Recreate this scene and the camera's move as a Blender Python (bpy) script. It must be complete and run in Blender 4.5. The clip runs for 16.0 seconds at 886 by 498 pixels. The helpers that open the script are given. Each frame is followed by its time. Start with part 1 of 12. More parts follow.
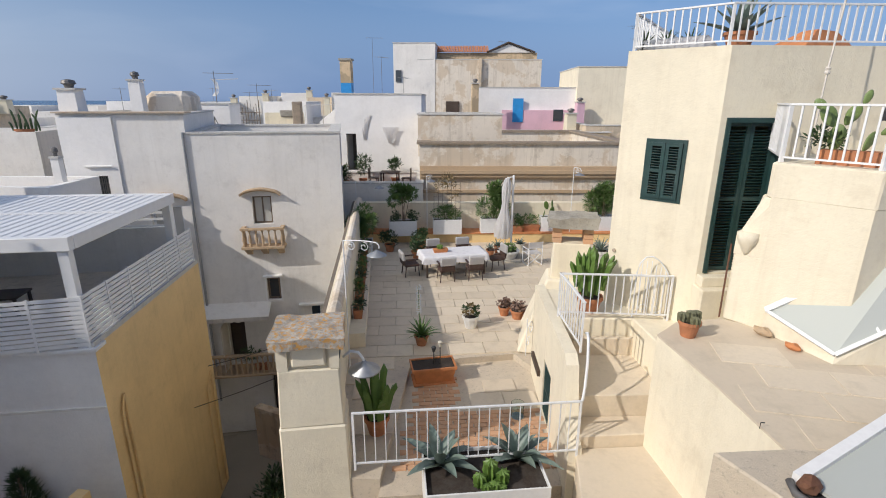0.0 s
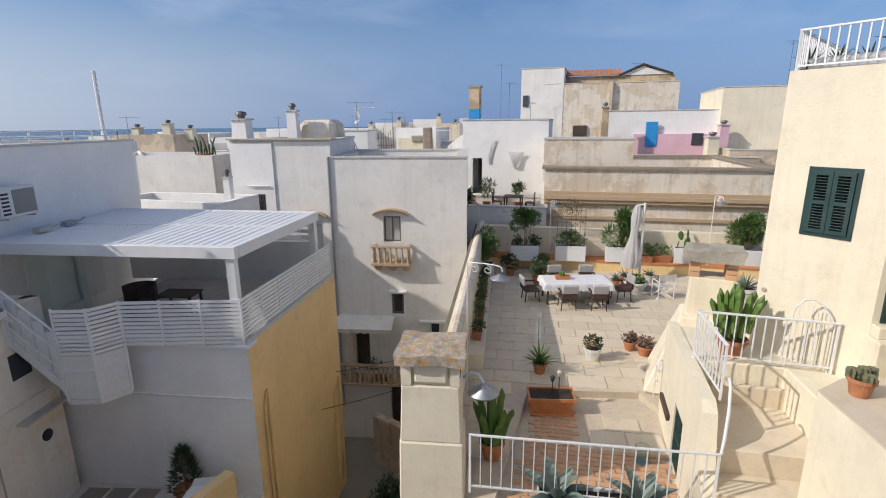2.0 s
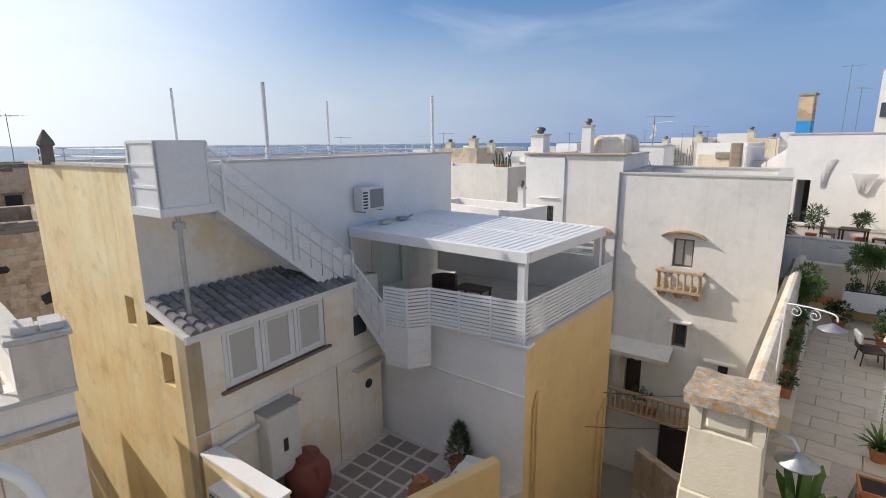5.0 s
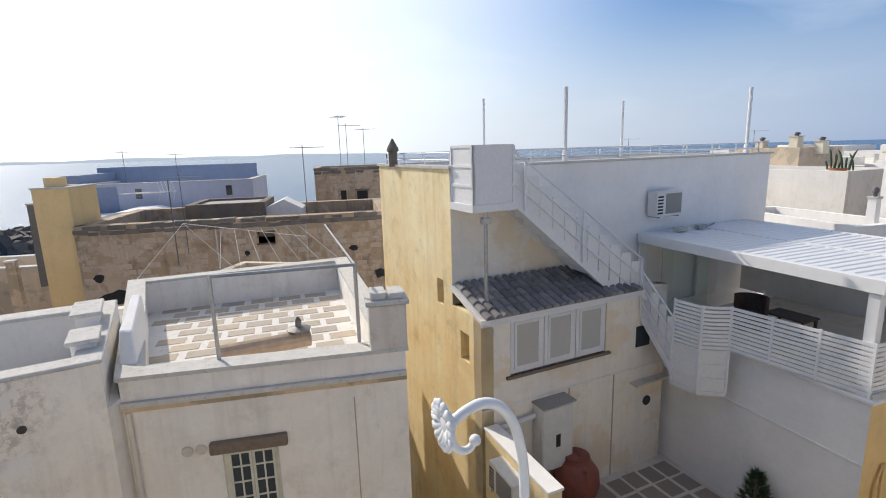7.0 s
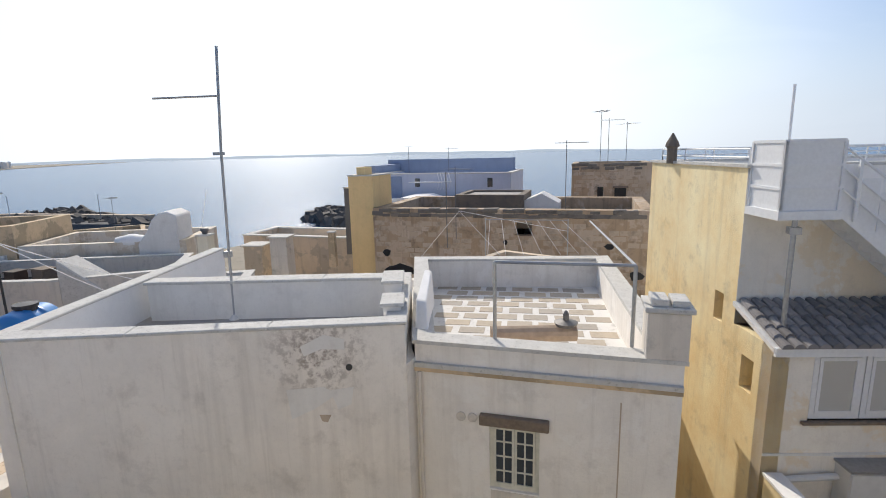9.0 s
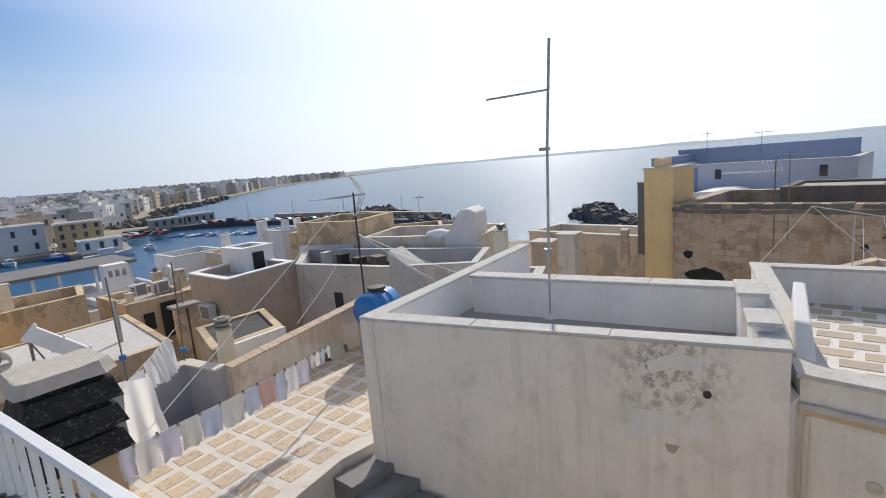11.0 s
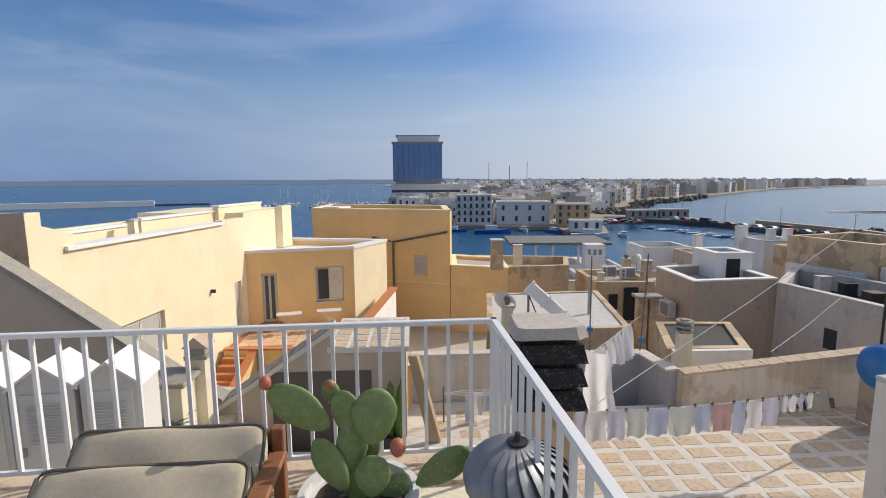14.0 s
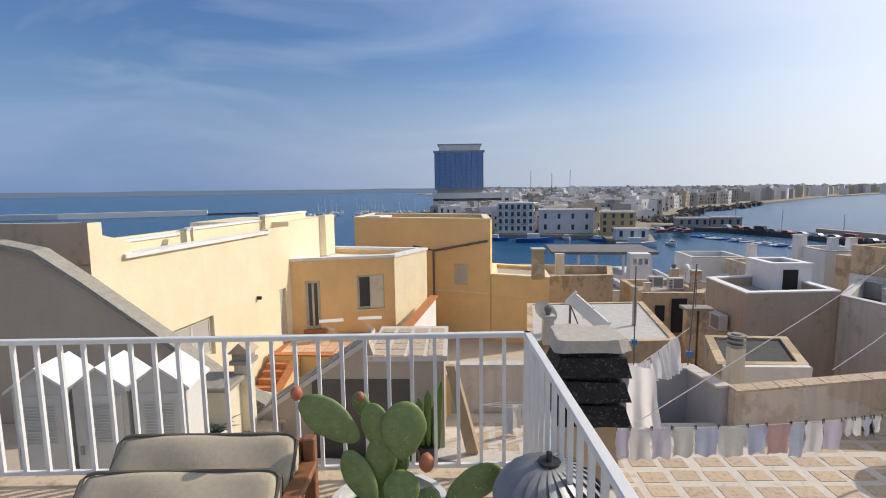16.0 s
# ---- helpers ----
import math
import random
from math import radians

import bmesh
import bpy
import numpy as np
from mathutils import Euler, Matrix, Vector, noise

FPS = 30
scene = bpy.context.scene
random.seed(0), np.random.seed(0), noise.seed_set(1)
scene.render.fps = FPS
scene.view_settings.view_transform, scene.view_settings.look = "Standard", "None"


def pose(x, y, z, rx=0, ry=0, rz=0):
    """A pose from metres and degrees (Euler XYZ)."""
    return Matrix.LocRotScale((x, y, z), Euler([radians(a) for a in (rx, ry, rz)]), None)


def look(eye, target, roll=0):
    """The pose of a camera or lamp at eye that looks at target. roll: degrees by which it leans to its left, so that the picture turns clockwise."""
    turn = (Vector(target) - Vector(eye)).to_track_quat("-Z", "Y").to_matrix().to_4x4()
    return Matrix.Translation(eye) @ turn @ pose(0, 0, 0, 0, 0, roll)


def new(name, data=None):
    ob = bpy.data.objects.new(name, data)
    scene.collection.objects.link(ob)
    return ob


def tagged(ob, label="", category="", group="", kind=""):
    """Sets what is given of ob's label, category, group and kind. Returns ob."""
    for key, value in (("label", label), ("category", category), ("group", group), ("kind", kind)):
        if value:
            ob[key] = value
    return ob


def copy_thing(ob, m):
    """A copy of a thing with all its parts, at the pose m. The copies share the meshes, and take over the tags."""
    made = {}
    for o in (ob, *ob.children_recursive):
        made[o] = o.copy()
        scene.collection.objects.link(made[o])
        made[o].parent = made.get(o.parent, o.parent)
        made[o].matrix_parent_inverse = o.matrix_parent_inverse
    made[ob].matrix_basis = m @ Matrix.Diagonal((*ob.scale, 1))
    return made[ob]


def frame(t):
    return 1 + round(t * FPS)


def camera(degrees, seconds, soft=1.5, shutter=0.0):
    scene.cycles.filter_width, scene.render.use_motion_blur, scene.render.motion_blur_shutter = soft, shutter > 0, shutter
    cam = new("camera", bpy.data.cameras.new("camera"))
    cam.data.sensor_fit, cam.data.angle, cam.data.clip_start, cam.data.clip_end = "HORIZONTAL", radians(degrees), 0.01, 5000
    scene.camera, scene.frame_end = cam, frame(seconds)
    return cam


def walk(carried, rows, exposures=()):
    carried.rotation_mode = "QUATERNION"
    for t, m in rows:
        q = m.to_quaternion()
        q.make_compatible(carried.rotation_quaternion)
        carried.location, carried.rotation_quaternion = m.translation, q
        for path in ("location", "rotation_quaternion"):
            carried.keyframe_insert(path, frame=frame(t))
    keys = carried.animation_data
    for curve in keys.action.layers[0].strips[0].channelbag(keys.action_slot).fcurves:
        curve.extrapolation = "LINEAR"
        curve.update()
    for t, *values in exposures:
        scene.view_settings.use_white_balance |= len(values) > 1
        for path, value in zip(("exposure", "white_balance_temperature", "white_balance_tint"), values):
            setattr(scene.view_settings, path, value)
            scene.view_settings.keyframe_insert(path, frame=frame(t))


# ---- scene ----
cam = camera(83.2, 16.0, 1.0)
PATH = [
    (0, (0.057, 0.110, 1.784), (-0.050, 2.023, 1.209), 0.22),
    (0.5, (0.019, 0.102, 1.785), (-0.103, 2.018, 1.224), 0.19),
    (1, (-0.006, 0.084, 1.796), (-0.162, 2.004, 1.260), 0.53),
    (1.5, (-0.058, 0.076, 1.800), (-0.356, 1.988, 1.293), 0.55),
    (2, (-0.058, 0.021, 1.830), (-0.629, 1.875, 1.344), -0.47),
    (2.5, (-0.072, -0.008, 1.814), (-0.909, 1.744, 1.333), -1.93),
    (3, (-0.191, -0.204, 1.851), (-1.163, 1.479, 1.376), -1.51),
    (5.5, (-0.343, -0.268, 1.827), (-1.980, 0.807, 1.420), -1.01),
    (6, (-0.383, -0.296, 1.821), (-2.182, 0.478, 1.420), -1.82),
    (6.5, (-0.413, -0.357, 1.800), (-2.292, 0.201, 1.403), -1.72),
    (7, (-0.476, -0.598, 1.815), (-2.403, -0.233, 1.424), -1.69),
    (7.5, (-0.487, -0.804, 1.808), (-2.449, -0.799, 1.421), -1.77),
    (8, (-0.448, -0.906, 1.807), (-2.371, -1.294, 1.423), -1.44),
    (8.2, (-0.429, -0.938, 1.823), (-2.347, -1.353, 1.439), -1.05),
    (10.3, (-0.569, -2.010, 1.801), (-2.238, -3.049, 1.435), -4.21),
    (10.5, (-0.555, -2.193, 1.790), (-2.170, -3.315, 1.429), -4.51),
    (11, (-0.545, -2.517, 1.788), (-1.897, -3.952, 1.448), -4.81),
    (11.5, (-0.585, -2.651, 1.798), (-1.521, -4.391, 1.484), -3.99),
    (12, (-0.608, -2.726, 1.803), (-1.196, -4.615, 1.506), -3.55),
    (12.5, (-0.608, -2.800, 1.792), (-0.907, -4.756, 1.506), -3.78),
    (13, (-0.511, -2.836, 1.787), (-0.687, -4.809, 1.507), -2.06),
    (13.5, (-0.391, -2.850, 1.791), (-0.456, -4.830, 1.517), -0.18),
    (14, (-0.392, -2.887, 1.793), (-0.148, -4.853, 1.522), -0.36),
    (14.5, (-0.439, -2.916, 1.797), (-0.101, -4.870, 1.541), -0.57),
    (15, (-0.450, -2.918, 1.800), (-0.094, -4.871, 1.558), -0.58),
    (15.5, (-0.446, -2.920, 1.806), (-0.073, -4.870, 1.571), -0.64),
    (16, (-0.439, -2.923, 1.809), (-0.032, -4.866, 1.573), -0.75),
]
walk(cam, [(t, look(eye, target, roll)) for t, eye, target, roll in PATH],
     exposures=[(0, -0.14, 6700, 11), (2.0, -0.1, 6750, 11), (5.5, 0.12, 7000, 11), (8.2, 0.18, 6950, 10), (10.3, 0.05, 6900, 10), (12.5, -0.02, 7050, 11), (14.5, -0.07, 7100, 12), (16.0, -0.07, 7100, 12)])

# ---- world and sun ----
SUN_YAW, SUN_ELEVATION = 124.0, 34.0          # turn from +y to the left, height above the horizon
_sy, _se = radians(SUN_YAW), radians(SUN_ELEVATION)
SUN_DIR = Vector((-math.sin(_sy) * math.cos(_se), math.cos(_sy) * math.cos(_se), math.sin(_se)))

world = bpy.data.worlds.new("sky")
scene.world = world
world.use_nodes = True
wn, wl = world.node_tree.nodes, world.node_tree.links
wn.clear()
w_out = wn.new("ShaderNodeOutputWorld")
w_bg = wn.new("ShaderNodeBackground")
w_sky = wn.new("ShaderNodeTexSky")
w_sky.sky_type = "NISHITA"
w_sky.sun_disc = False
w_sky.sun_elevation = _se
w_sky.sun_rotation = -_sy
w_sky.altitude = 20
w_sky.air_density = 1.0
w_sky.dust_density = 0.5
w_sky.ozone_density = 4.0
w_bg.inputs["Strength"].default_value = 0.165
# thin high cirrus drawn out in long streaks
w_tc = wn.new("ShaderNodeTexCoord")
w_map = wn.new("ShaderNodeMapping")
w_map.inputs["Rotation"].default_value = (0.12, 0.25, 0.6)
w_map.inputs["Scale"].default_value = (1.2, 3.4, 9.0)
w_noise = wn.new("ShaderNodeTexNoise")
w_noise.inputs["Scale"].default_value = 1.1
w_noise.inputs["Detail"].default_value = 5
w_noise.inputs["Distortion"].default_value = 0.6
w_ramp = wn.new("ShaderNodeMapRange")
w_ramp.inputs["From Min"].default_value = 0.5
w_ramp.inputs["From Max"].default_value = 0.85
w_ramp.inputs["To Max"].default_value = 0.3
w_mix = wn.new("ShaderNodeMix")
w_mix.data_type = "RGBA"
w_mix.inputs["B"].default_value = (5.4, 6.0, 6.8, 1)
wl.new(w_tc.outputs["Generated"], w_map.inputs["Vector"])
wl.new(w_map.outputs["Vector"], w_noise.inputs["Vector"])
wl.new(w_noise.outputs["Fac"], w_ramp.inputs["Value"])
wl.new(w_ramp.outputs["Result"], w_mix.inputs["Factor"])
# sea haze whitens the sky towards the horizon
w_sep = wn.new("ShaderNodeSeparateXYZ")
w_low = wn.new("ShaderNodeMapRange")
w_low.interpolation_type = "SMOOTHSTEP"
w_low.inputs["From Min"].default_value = -0.02
w_low.inputs["From Max"].default_value = 0.38
w_low.inputs["To Min"].default_value = 0.9
w_low.inputs["To Max"].default_value = 0.0
w_hsv = wn.new("ShaderNodeHueSaturation")
w_hsv.inputs["Hue"].default_value = 0.508
# the low sky is hazy, the sky overhead deeper
w_sat = wn.new("ShaderNodeMapRange")
w_val = wn.new("ShaderNodeMapRange")
for w_node, lo_, hi_ in ((w_sat, 1.42, 0.74), (w_val, 0.66, 0.88)):
    w_node.interpolation_type = "SMOOTHSTEP"
    w_node.inputs["From Min"].default_value = 0.05
    w_node.inputs["From Max"].default_value = 0.75
    w_node.inputs["To Min"].default_value = lo_
    w_node.inputs["To Max"].default_value = hi_
    wl.new(w_node.outputs["Result"], w_hsv.inputs["Saturation" if w_node is w_sat else "Value"])
w_tint = wn.new("ShaderNodeMix")
w_tint.data_type, w_tint.blend_type = "RGBA", "COLOR"
w_tint.inputs["B"].default_value = (0.45, 0.66, 1.0, 1)
wl.new(w_tc.outputs["Generated"], w_sep.inputs["Vector"])
wl.new(w_sep.outputs["Z"], w_low.inputs["Value"])
wl.new(w_sep.outputs["Z"], w_sat.inputs["Value"])
wl.new(w_sep.outputs["Z"], w_val.inputs["Value"])
wl.new(w_sky.outputs["Color"], w_hsv.inputs["Color"])
wl.new(w_low.outputs["Result"], w_tint.inputs["Factor"])
wl.new(w_hsv.outputs["Color"], w_tint.inputs["A"])
wl.new(w_tint.outputs["Result"], w_mix.inputs["A"])
# bright haze round the sun, and the violet cast of the veil
w_dot = wn.new("ShaderNodeVectorMath")
w_dot.operation = "DOT_PRODUCT"
w_dot.inputs[1].default_value = (Matrix.Rotation(radians(-7), 3, "Z") @ SUN_DIR)   # the veil is thickest seaward of the sun
w_glow = wn.new("ShaderNodeMapRange")
w_glow.interpolation_type = "SMOOTHERSTEP"
w_glow.inputs["From Min"].default_value = 0.43
w_glow.inputs["From Max"].default_value = 1.0
w_glow.inputs["To Max"].default_value = 0.72
w_cast = wn.new("ShaderNodeMix")
w_cast.data_type, w_cast.blend_type = "RGBA", "MULTIPLY"
w_cast.inputs["B"].default_value = (0.99, 1.0, 1.03, 1)
w_halo = wn.new("ShaderNodeMix")
w_halo.data_type = "RGBA"
w_halo.inputs["B"].default_value = (7.0, 7.5, 8.0, 1)
wl.new(w_tc.outputs["Generated"], w_dot.inputs[0])
wl.new(w_dot.outputs["Value"], w_glow.inputs["Value"])
w_veil = wn.new("ShaderNodeMapRange")
w_veil.interpolation_type = "SMOOTHSTEP"
w_veil.inputs["From Min"].default_value = 0.3
w_veil.inputs["From Max"].default_value = 0.7
w_veil.inputs["To Min"].default_value = 1.0
w_veil.inputs["To Max"].default_value = 0.15
wl.new(w_sep.outputs["Z"], w_veil.inputs["Value"])
wl.new(w_veil.outputs["Result"], w_cast.inputs["Factor"])
w_hz = wn.new("ShaderNodeMapRange")
w_hz.interpolation_type = "SMOOTHSTEP"
w_hz.inputs["From Min"].default_value = 0.0
w_hz.inputs["From Max"].default_value = 0.27
w_hz.inputs["To Min"].default_value = 0.72
w_hz.inputs["To Max"].default_value = 0.0
w_haze = wn.new("ShaderNodeMix")
w_haze.data_type = "RGBA"
w_side = wn.new("ShaderNodeMapRange")
w_side.interpolation_type = "SMOOTHSTEP"
w_side.inputs["From Min"].default_value = -0.25
w_side.inputs["From Max"].default_value = 0.8
w_mist = wn.new("ShaderNodeMix")
w_mist.data_type = "RGBA"
w_mist.inputs["A"].default_value = (1.1, 1.9, 3.6, 1)
w_mist.inputs["B"].default_value = (4.4, 4.8, 5.2, 1)
wl.new(w_dot.outputs["Value"], w_side.inputs["Value"])
wl.new(w_side.outputs["Result"], w_mist.inputs["Factor"])
wl.new(w_mist.outputs["Result"], w_haze.inputs["B"])
wl.new(w_sep.outputs["Z"], w_hz.inputs["Value"])
wl.new(w_hz.outputs["Result"], w_haze.inputs["Factor"])
wl.new(w_mix.outputs["Result"], w_haze.inputs["A"])
wl.new(w_haze.outputs["Result"], w_cast.inputs["A"])
wl.new(w_cast.outputs["Result"], w_halo.inputs["A"])
wl.new(w_glow.outputs["Result"], w_halo.inputs["Factor"])
wl.new(w_halo.outputs["Result"], w_bg.inputs["Color"])
wl.new(w_bg.outputs["Background"], w_out.inputs["Surface"])

sun_data = bpy.data.lights.new("sun", "SUN")
sun_data.energy = 3.25
sun_data.angle = radians(0.55)
sun_data.color = (1.0, 0.95, 0.89)
sun = new("sun", sun_data)
sun.matrix_world = look(SUN_DIR * 60, (0, 0, 0))
scene.view_settings.exposure = 0.0

# ---- materials ----


def _mat(name, rough=0.85, metal=0.0):
    m = bpy.data.materials.new(name)
    m.use_nodes = True
    b = m.node_tree.nodes["Principled BSDF"]
    b.inputs["Roughness"].default_value = rough
    b.inputs["Metallic"].default_value = metal
    return m, m.node_tree.nodes, m.node_tree.links, b


def _coords(n, l, scale=(1, 1, 1)):
    tc = n.new("ShaderNodeNewGeometry")
    mp = n.new("ShaderNodeMapping")
    mp.inputs["Scale"].default_value = scale
    l.new(tc.outputs["Position"], mp.inputs["Vector"])
    return mp.outputs["Vector"]


def _noise(n, l, vec, scale, detail=4, rough=0.55, dist=0.0):
    t = n.new("ShaderNodeTexNoise")
    t.inputs["Scale"].default_value = scale
    t.inputs["Detail"].default_value = detail
    t.inputs["Roughness"].default_value = rough
    t.inputs["Distortion"].default_value = dist
    l.new(vec, t.inputs["Vector"])
    return t.outputs["Fac"]


def _range(n, l, v, a, b, c=0.0, d=1.0):
    r = n.new("ShaderNodeMapRange")
    for k, x in zip(("From Min", "From Max", "To Min", "To Max"), (a, b, c, d)):
        r.inputs[k].default_value = x
    l.new(v, r.inputs["Value"])
    return r.outputs["Result"]


def _mixc(n, l, fac, a, b, mode="MIX"):
    m = n.new("ShaderNodeMix")
    m.data_type, m.blend_type = "RGBA", mode
    if isinstance(fac, float):
        m.inputs["Factor"].default_value = fac
    else:
        l.new(fac, m.inputs["Factor"])
    for key, v in (("A", a), ("B", b)):
        if isinstance(v, tuple):
            m.inputs[key].default_value = (*v[:3], 1)
        else:
            l.new(v, m.inputs[key])
    return m.outputs["Result"]


def _bump(n, l, b, height, strength=0.3, distance=0.01):
    u = n.new("ShaderNodeBump")
    u.inputs["Strength"].default_value = strength
    u.inputs["Distance"].default_value = distance
    l.new(height, u.inputs["Height"])
    l.new(u.outputs["Normal"], b.inputs["Normal"])


def stucco(name, base, dirt=(0.16, 0.13, 0.1), patches=0.25, streaks=0.25, peel=None, peel_amount=0.0, tint=None, grain=1.0):
    """Lime-washed render: mottled paint, rain streaks, grey stains, and, if asked, patches where the coat has come off."""
    m, n, l, b = _mat(name, 0.92)
    v = _coords(n, l)
    col = _mixc(n, l, _range(n, l, _noise(n, l, v, 0.9, 5), 0.3, 0.75), base, tuple(c * 0.86 for c in (tint or base)))
    col = _mixc(n, l, _range(n, l, _noise(n, l, v, 7.0, 4), 0.35, 0.8, 0, 0.35), col, tuple(min(1, c * 1.06) for c in base))
    if peel_amount > 0:
        p = _range(n, l, _noise(n, l, v, 0.8, 8, 0.65, 0.3), 0.62 - peel_amount, 0.66 - peel_amount)
        col = _mixc(n, l, p, col, peel or (0.4, 0.3, 0.2))
    vs = _coords(n, l, (2.2, 2.2, 0.16))
    st = _range(n, l, _noise(n, l, vs, 1.6, 6, 0.6), 0.52, 0.85, 0, streaks)
    col = _mixc(n, l, st, col, dirt)
    sp = _range(n, l, _noise(n, l, v, 1.7, 9, 0.72), 0.54, 0.74, 0, min(0.9, patches * 1.25))
    col = _mixc(n, l, sp, col, dirt)
    runs = _range(n, l, _noise(n, l, _coords(n, l, (5.5, 5.5, 0.3)), 1.3, 8, 0.7, 0.3), 0.56, 0.72, 0, streaks * 1.1)
    col = _mixc(n, l, runs, col, tuple(0.45 * p + 0.55 * q for p, q in zip(base, dirt)))
    big = _range(n, l, _noise(n, l, v, 0.31, 4, 0.6), 0.48, 0.72, 0, 0.06 + patches * 0.4)
    col = _mixc(n, l, big, col, tuple(0.72 * p + 0.18 * q for p, q in zip(base, dirt)))
    l.new(col, b.inputs["Base Color"])
    col2 = _mixc(n, l, _range(n, l, _noise(n, l, v, 19, 8, 0.75), 0.52, 0.72, 0, 0.3), col, tuple(0.72 * c for c in base))
    l.new(col2, b.inputs["Base Color"])
    _bump(n, l, b, _noise(n, l, v, 22, 8, 0.72), 0.4 * grain, 0.02)
    return m


def stone(name, a, c, dark=(0.06, 0.055, 0.05), scale=3.0, lichen=None, rough=0.95):
    m, n, l, b = _mat(name, rough)
    v = _coords(n, l)
    col = _mixc(n, l, _range(n, l, _noise(n, l, v, scale, 8, 0.65), 0.3, 0.7), a, c)
    col = _mixc(n, l, _range(n, l, _noise(n, l, v, scale * 3.1, 8, 0.7), 0.55, 0.75, 0, 0.75), col, dark)
    if lichen:
        col = _mixc(n, l, _range(n, l, _noise(n, l, v, scale * 1.7, 6, 0.6, 0.4), 0.5, 0.6), col, lichen)
    l.new(col, b.inputs["Base Color"])
    _bump(n, l, b, _noise(n, l, v, scale * 8, 8, 0.7), 0.6, 0.02)
    return m


def plain(name, col, rough=0.5, metal=0.0, vary=0.12, scale=12.0, bump=0.0):
    """A painted, cast or moulded surface with a little wear and dust."""
    m, n, l, b = _mat(name, rough, metal)
    v = _coords(n, l)
    c = _mixc(n, l, _range(n, l, _noise(n, l, v, scale, 5), 0.35, 0.75, 0, 1), col, tuple(x * (1 - vary) for x in col))
    c = _mixc(n, l, _range(n, l, _noise(n, l, v, scale * 0.17, 6), 0.45, 0.8, 0, vary * 1.6), c, tuple(0.6 * x + 0.06 for x in col))
    l.new(c, b.inputs["Base Color"])
    if bump:
        _bump(n, l, b, _noise(n, l, v, scale * 3, 6), bump, 0.004)
    return m


def pieces(name, a, c, rough=0.9, dirt=(0.2, 0.17, 0.13), amount=0.3, scale=4.0, bump=0.35):
    """Paving, tiles and bricks: each piece takes its own tone from the object's random number."""
    m, n, l, b = _mat(name, rough)
    v = _coords(n, l)
    info = n.new("ShaderNodeObjectInfo")
    col = _mixc(n, l, info.outputs["Random"], a, c)
    col = _mixc(n, l, _range(n, l, _noise(n, l, v, scale, 7, 0.65), 0.5, 0.8, 0, amount), col, dirt)
    col = _mixc(n, l, _range(n, l, _noise(n, l, v, scale * 7, 5), 0.4, 0.75, 0, 0.25), col, tuple(x * 0.75 for x in a))
    l.new(col, b.inputs["Base Color"])
    _bump(n, l, b, _noise(n, l, v, scale * 9, 7, 0.7), bump, 0.008)
    return m


def islands(name, a, c, rough=0.9, dark=(0.1, 0.09, 0.08), scale=3.0):
    """As pieces(), for pieces joined into one mesh."""
    m, n, l, b = _mat(name, rough)
    v = _coords(n, l)
    info = n.new("ShaderNodeNewGeometry")
    col = _mixc(n, l, info.outputs["Random Per Island"], a, c)
    col = _mixc(n, l, _range(n, l, _noise(n, l, v, scale, 7, 0.65), 0.5, 0.8, 0, 0.35), col, dark)
    l.new(col, b.inputs["Base Color"])
    _bump(n, l, b, _noise(n, l, v, scale * 7, 6, 0.7), 0.35, 0.01)
    return m


def leaf(name, a, c, rough=0.55):
    m, n, l, b = _mat(name, rough)
    v = _coords(n, l)
    info = n.new("ShaderNodeNewGeometry")
    col = _mixc(n, l, info.outputs["Random Per Island"], a, c)
    col = _mixc(n, l, _range(n, l, _noise(n, l, v, 14, 4), 0.4, 0.75, 0, 0.5), col, tuple(x * 0.6 for x in a))
    l.new(col, b.inputs["Base Color"])
    b.inputs["Subsurface Weight"].default_value = 0.0
    _bump(n, l, b, _noise(n, l, v, 60, 3), 0.15, 0.003)
    return m


def glass_pane(name, col=(0.05, 0.06, 0.07), rough=0.06):
    m, n, l, b = _mat(name, rough)
    b.inputs["Base Color"].default_value = (*col, 1)
    b.inputs["Specular IOR Level"].default_value = 0.7
    return m


def clear_glass(name, tint=(0.85, 0.95, 0.92)):
    m, n, l, b = _mat(name, 0.03)
    b.inputs["Base Color"].default_value = (*tint, 1)
    b.inputs["Transmission Weight"].default_value = 1.0
    b.inputs["IOR"].default_value = 1.2
    return m


WHITE_WALL = stucco("white_limewash", (0.85, 0.82, 0.77), (0.42, 0.38, 0.33), 0.25, 0.22)
WHITE_CLEAN = stucco("fresh_white_limewash", (0.91, 0.89, 0.86), (0.55, 0.52, 0.48), 0.1, 0.1)
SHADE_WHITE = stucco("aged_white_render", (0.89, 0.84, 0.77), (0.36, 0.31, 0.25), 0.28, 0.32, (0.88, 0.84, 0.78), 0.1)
CREAM = stucco("cream_render", (0.85, 0.77, 0.60), (0.46, 0.36, 0.24), 0.26, 0.3)
CREAM_DIRTY = stucco("weathered_cream_render", (0.82, 0.74, 0.56), (0.36, 0.30, 0.21), 0.4, 0.3)
YELLOW = stucco("yellow_ochre_render", (0.88, 0.64, 0.32), (0.38, 0.25, 0.10), 0.18, 0.2)
STAINED = stucco("stained_white_render", (0.90, 0.84, 0.76), (0.36, 0.31, 0.25), 0.32, 0.38)
_n, _l = STAINED.node_tree.nodes, STAINED.node_tree.links
_v = _coords(_n, _l)
_d = _n.new("ShaderNodeVectorMath")
_d.operation = "DISTANCE"
_d.inputs[1].default_value = (-6.62, -5.0, -1.05)
_l.new(_v, _d.inputs[0])
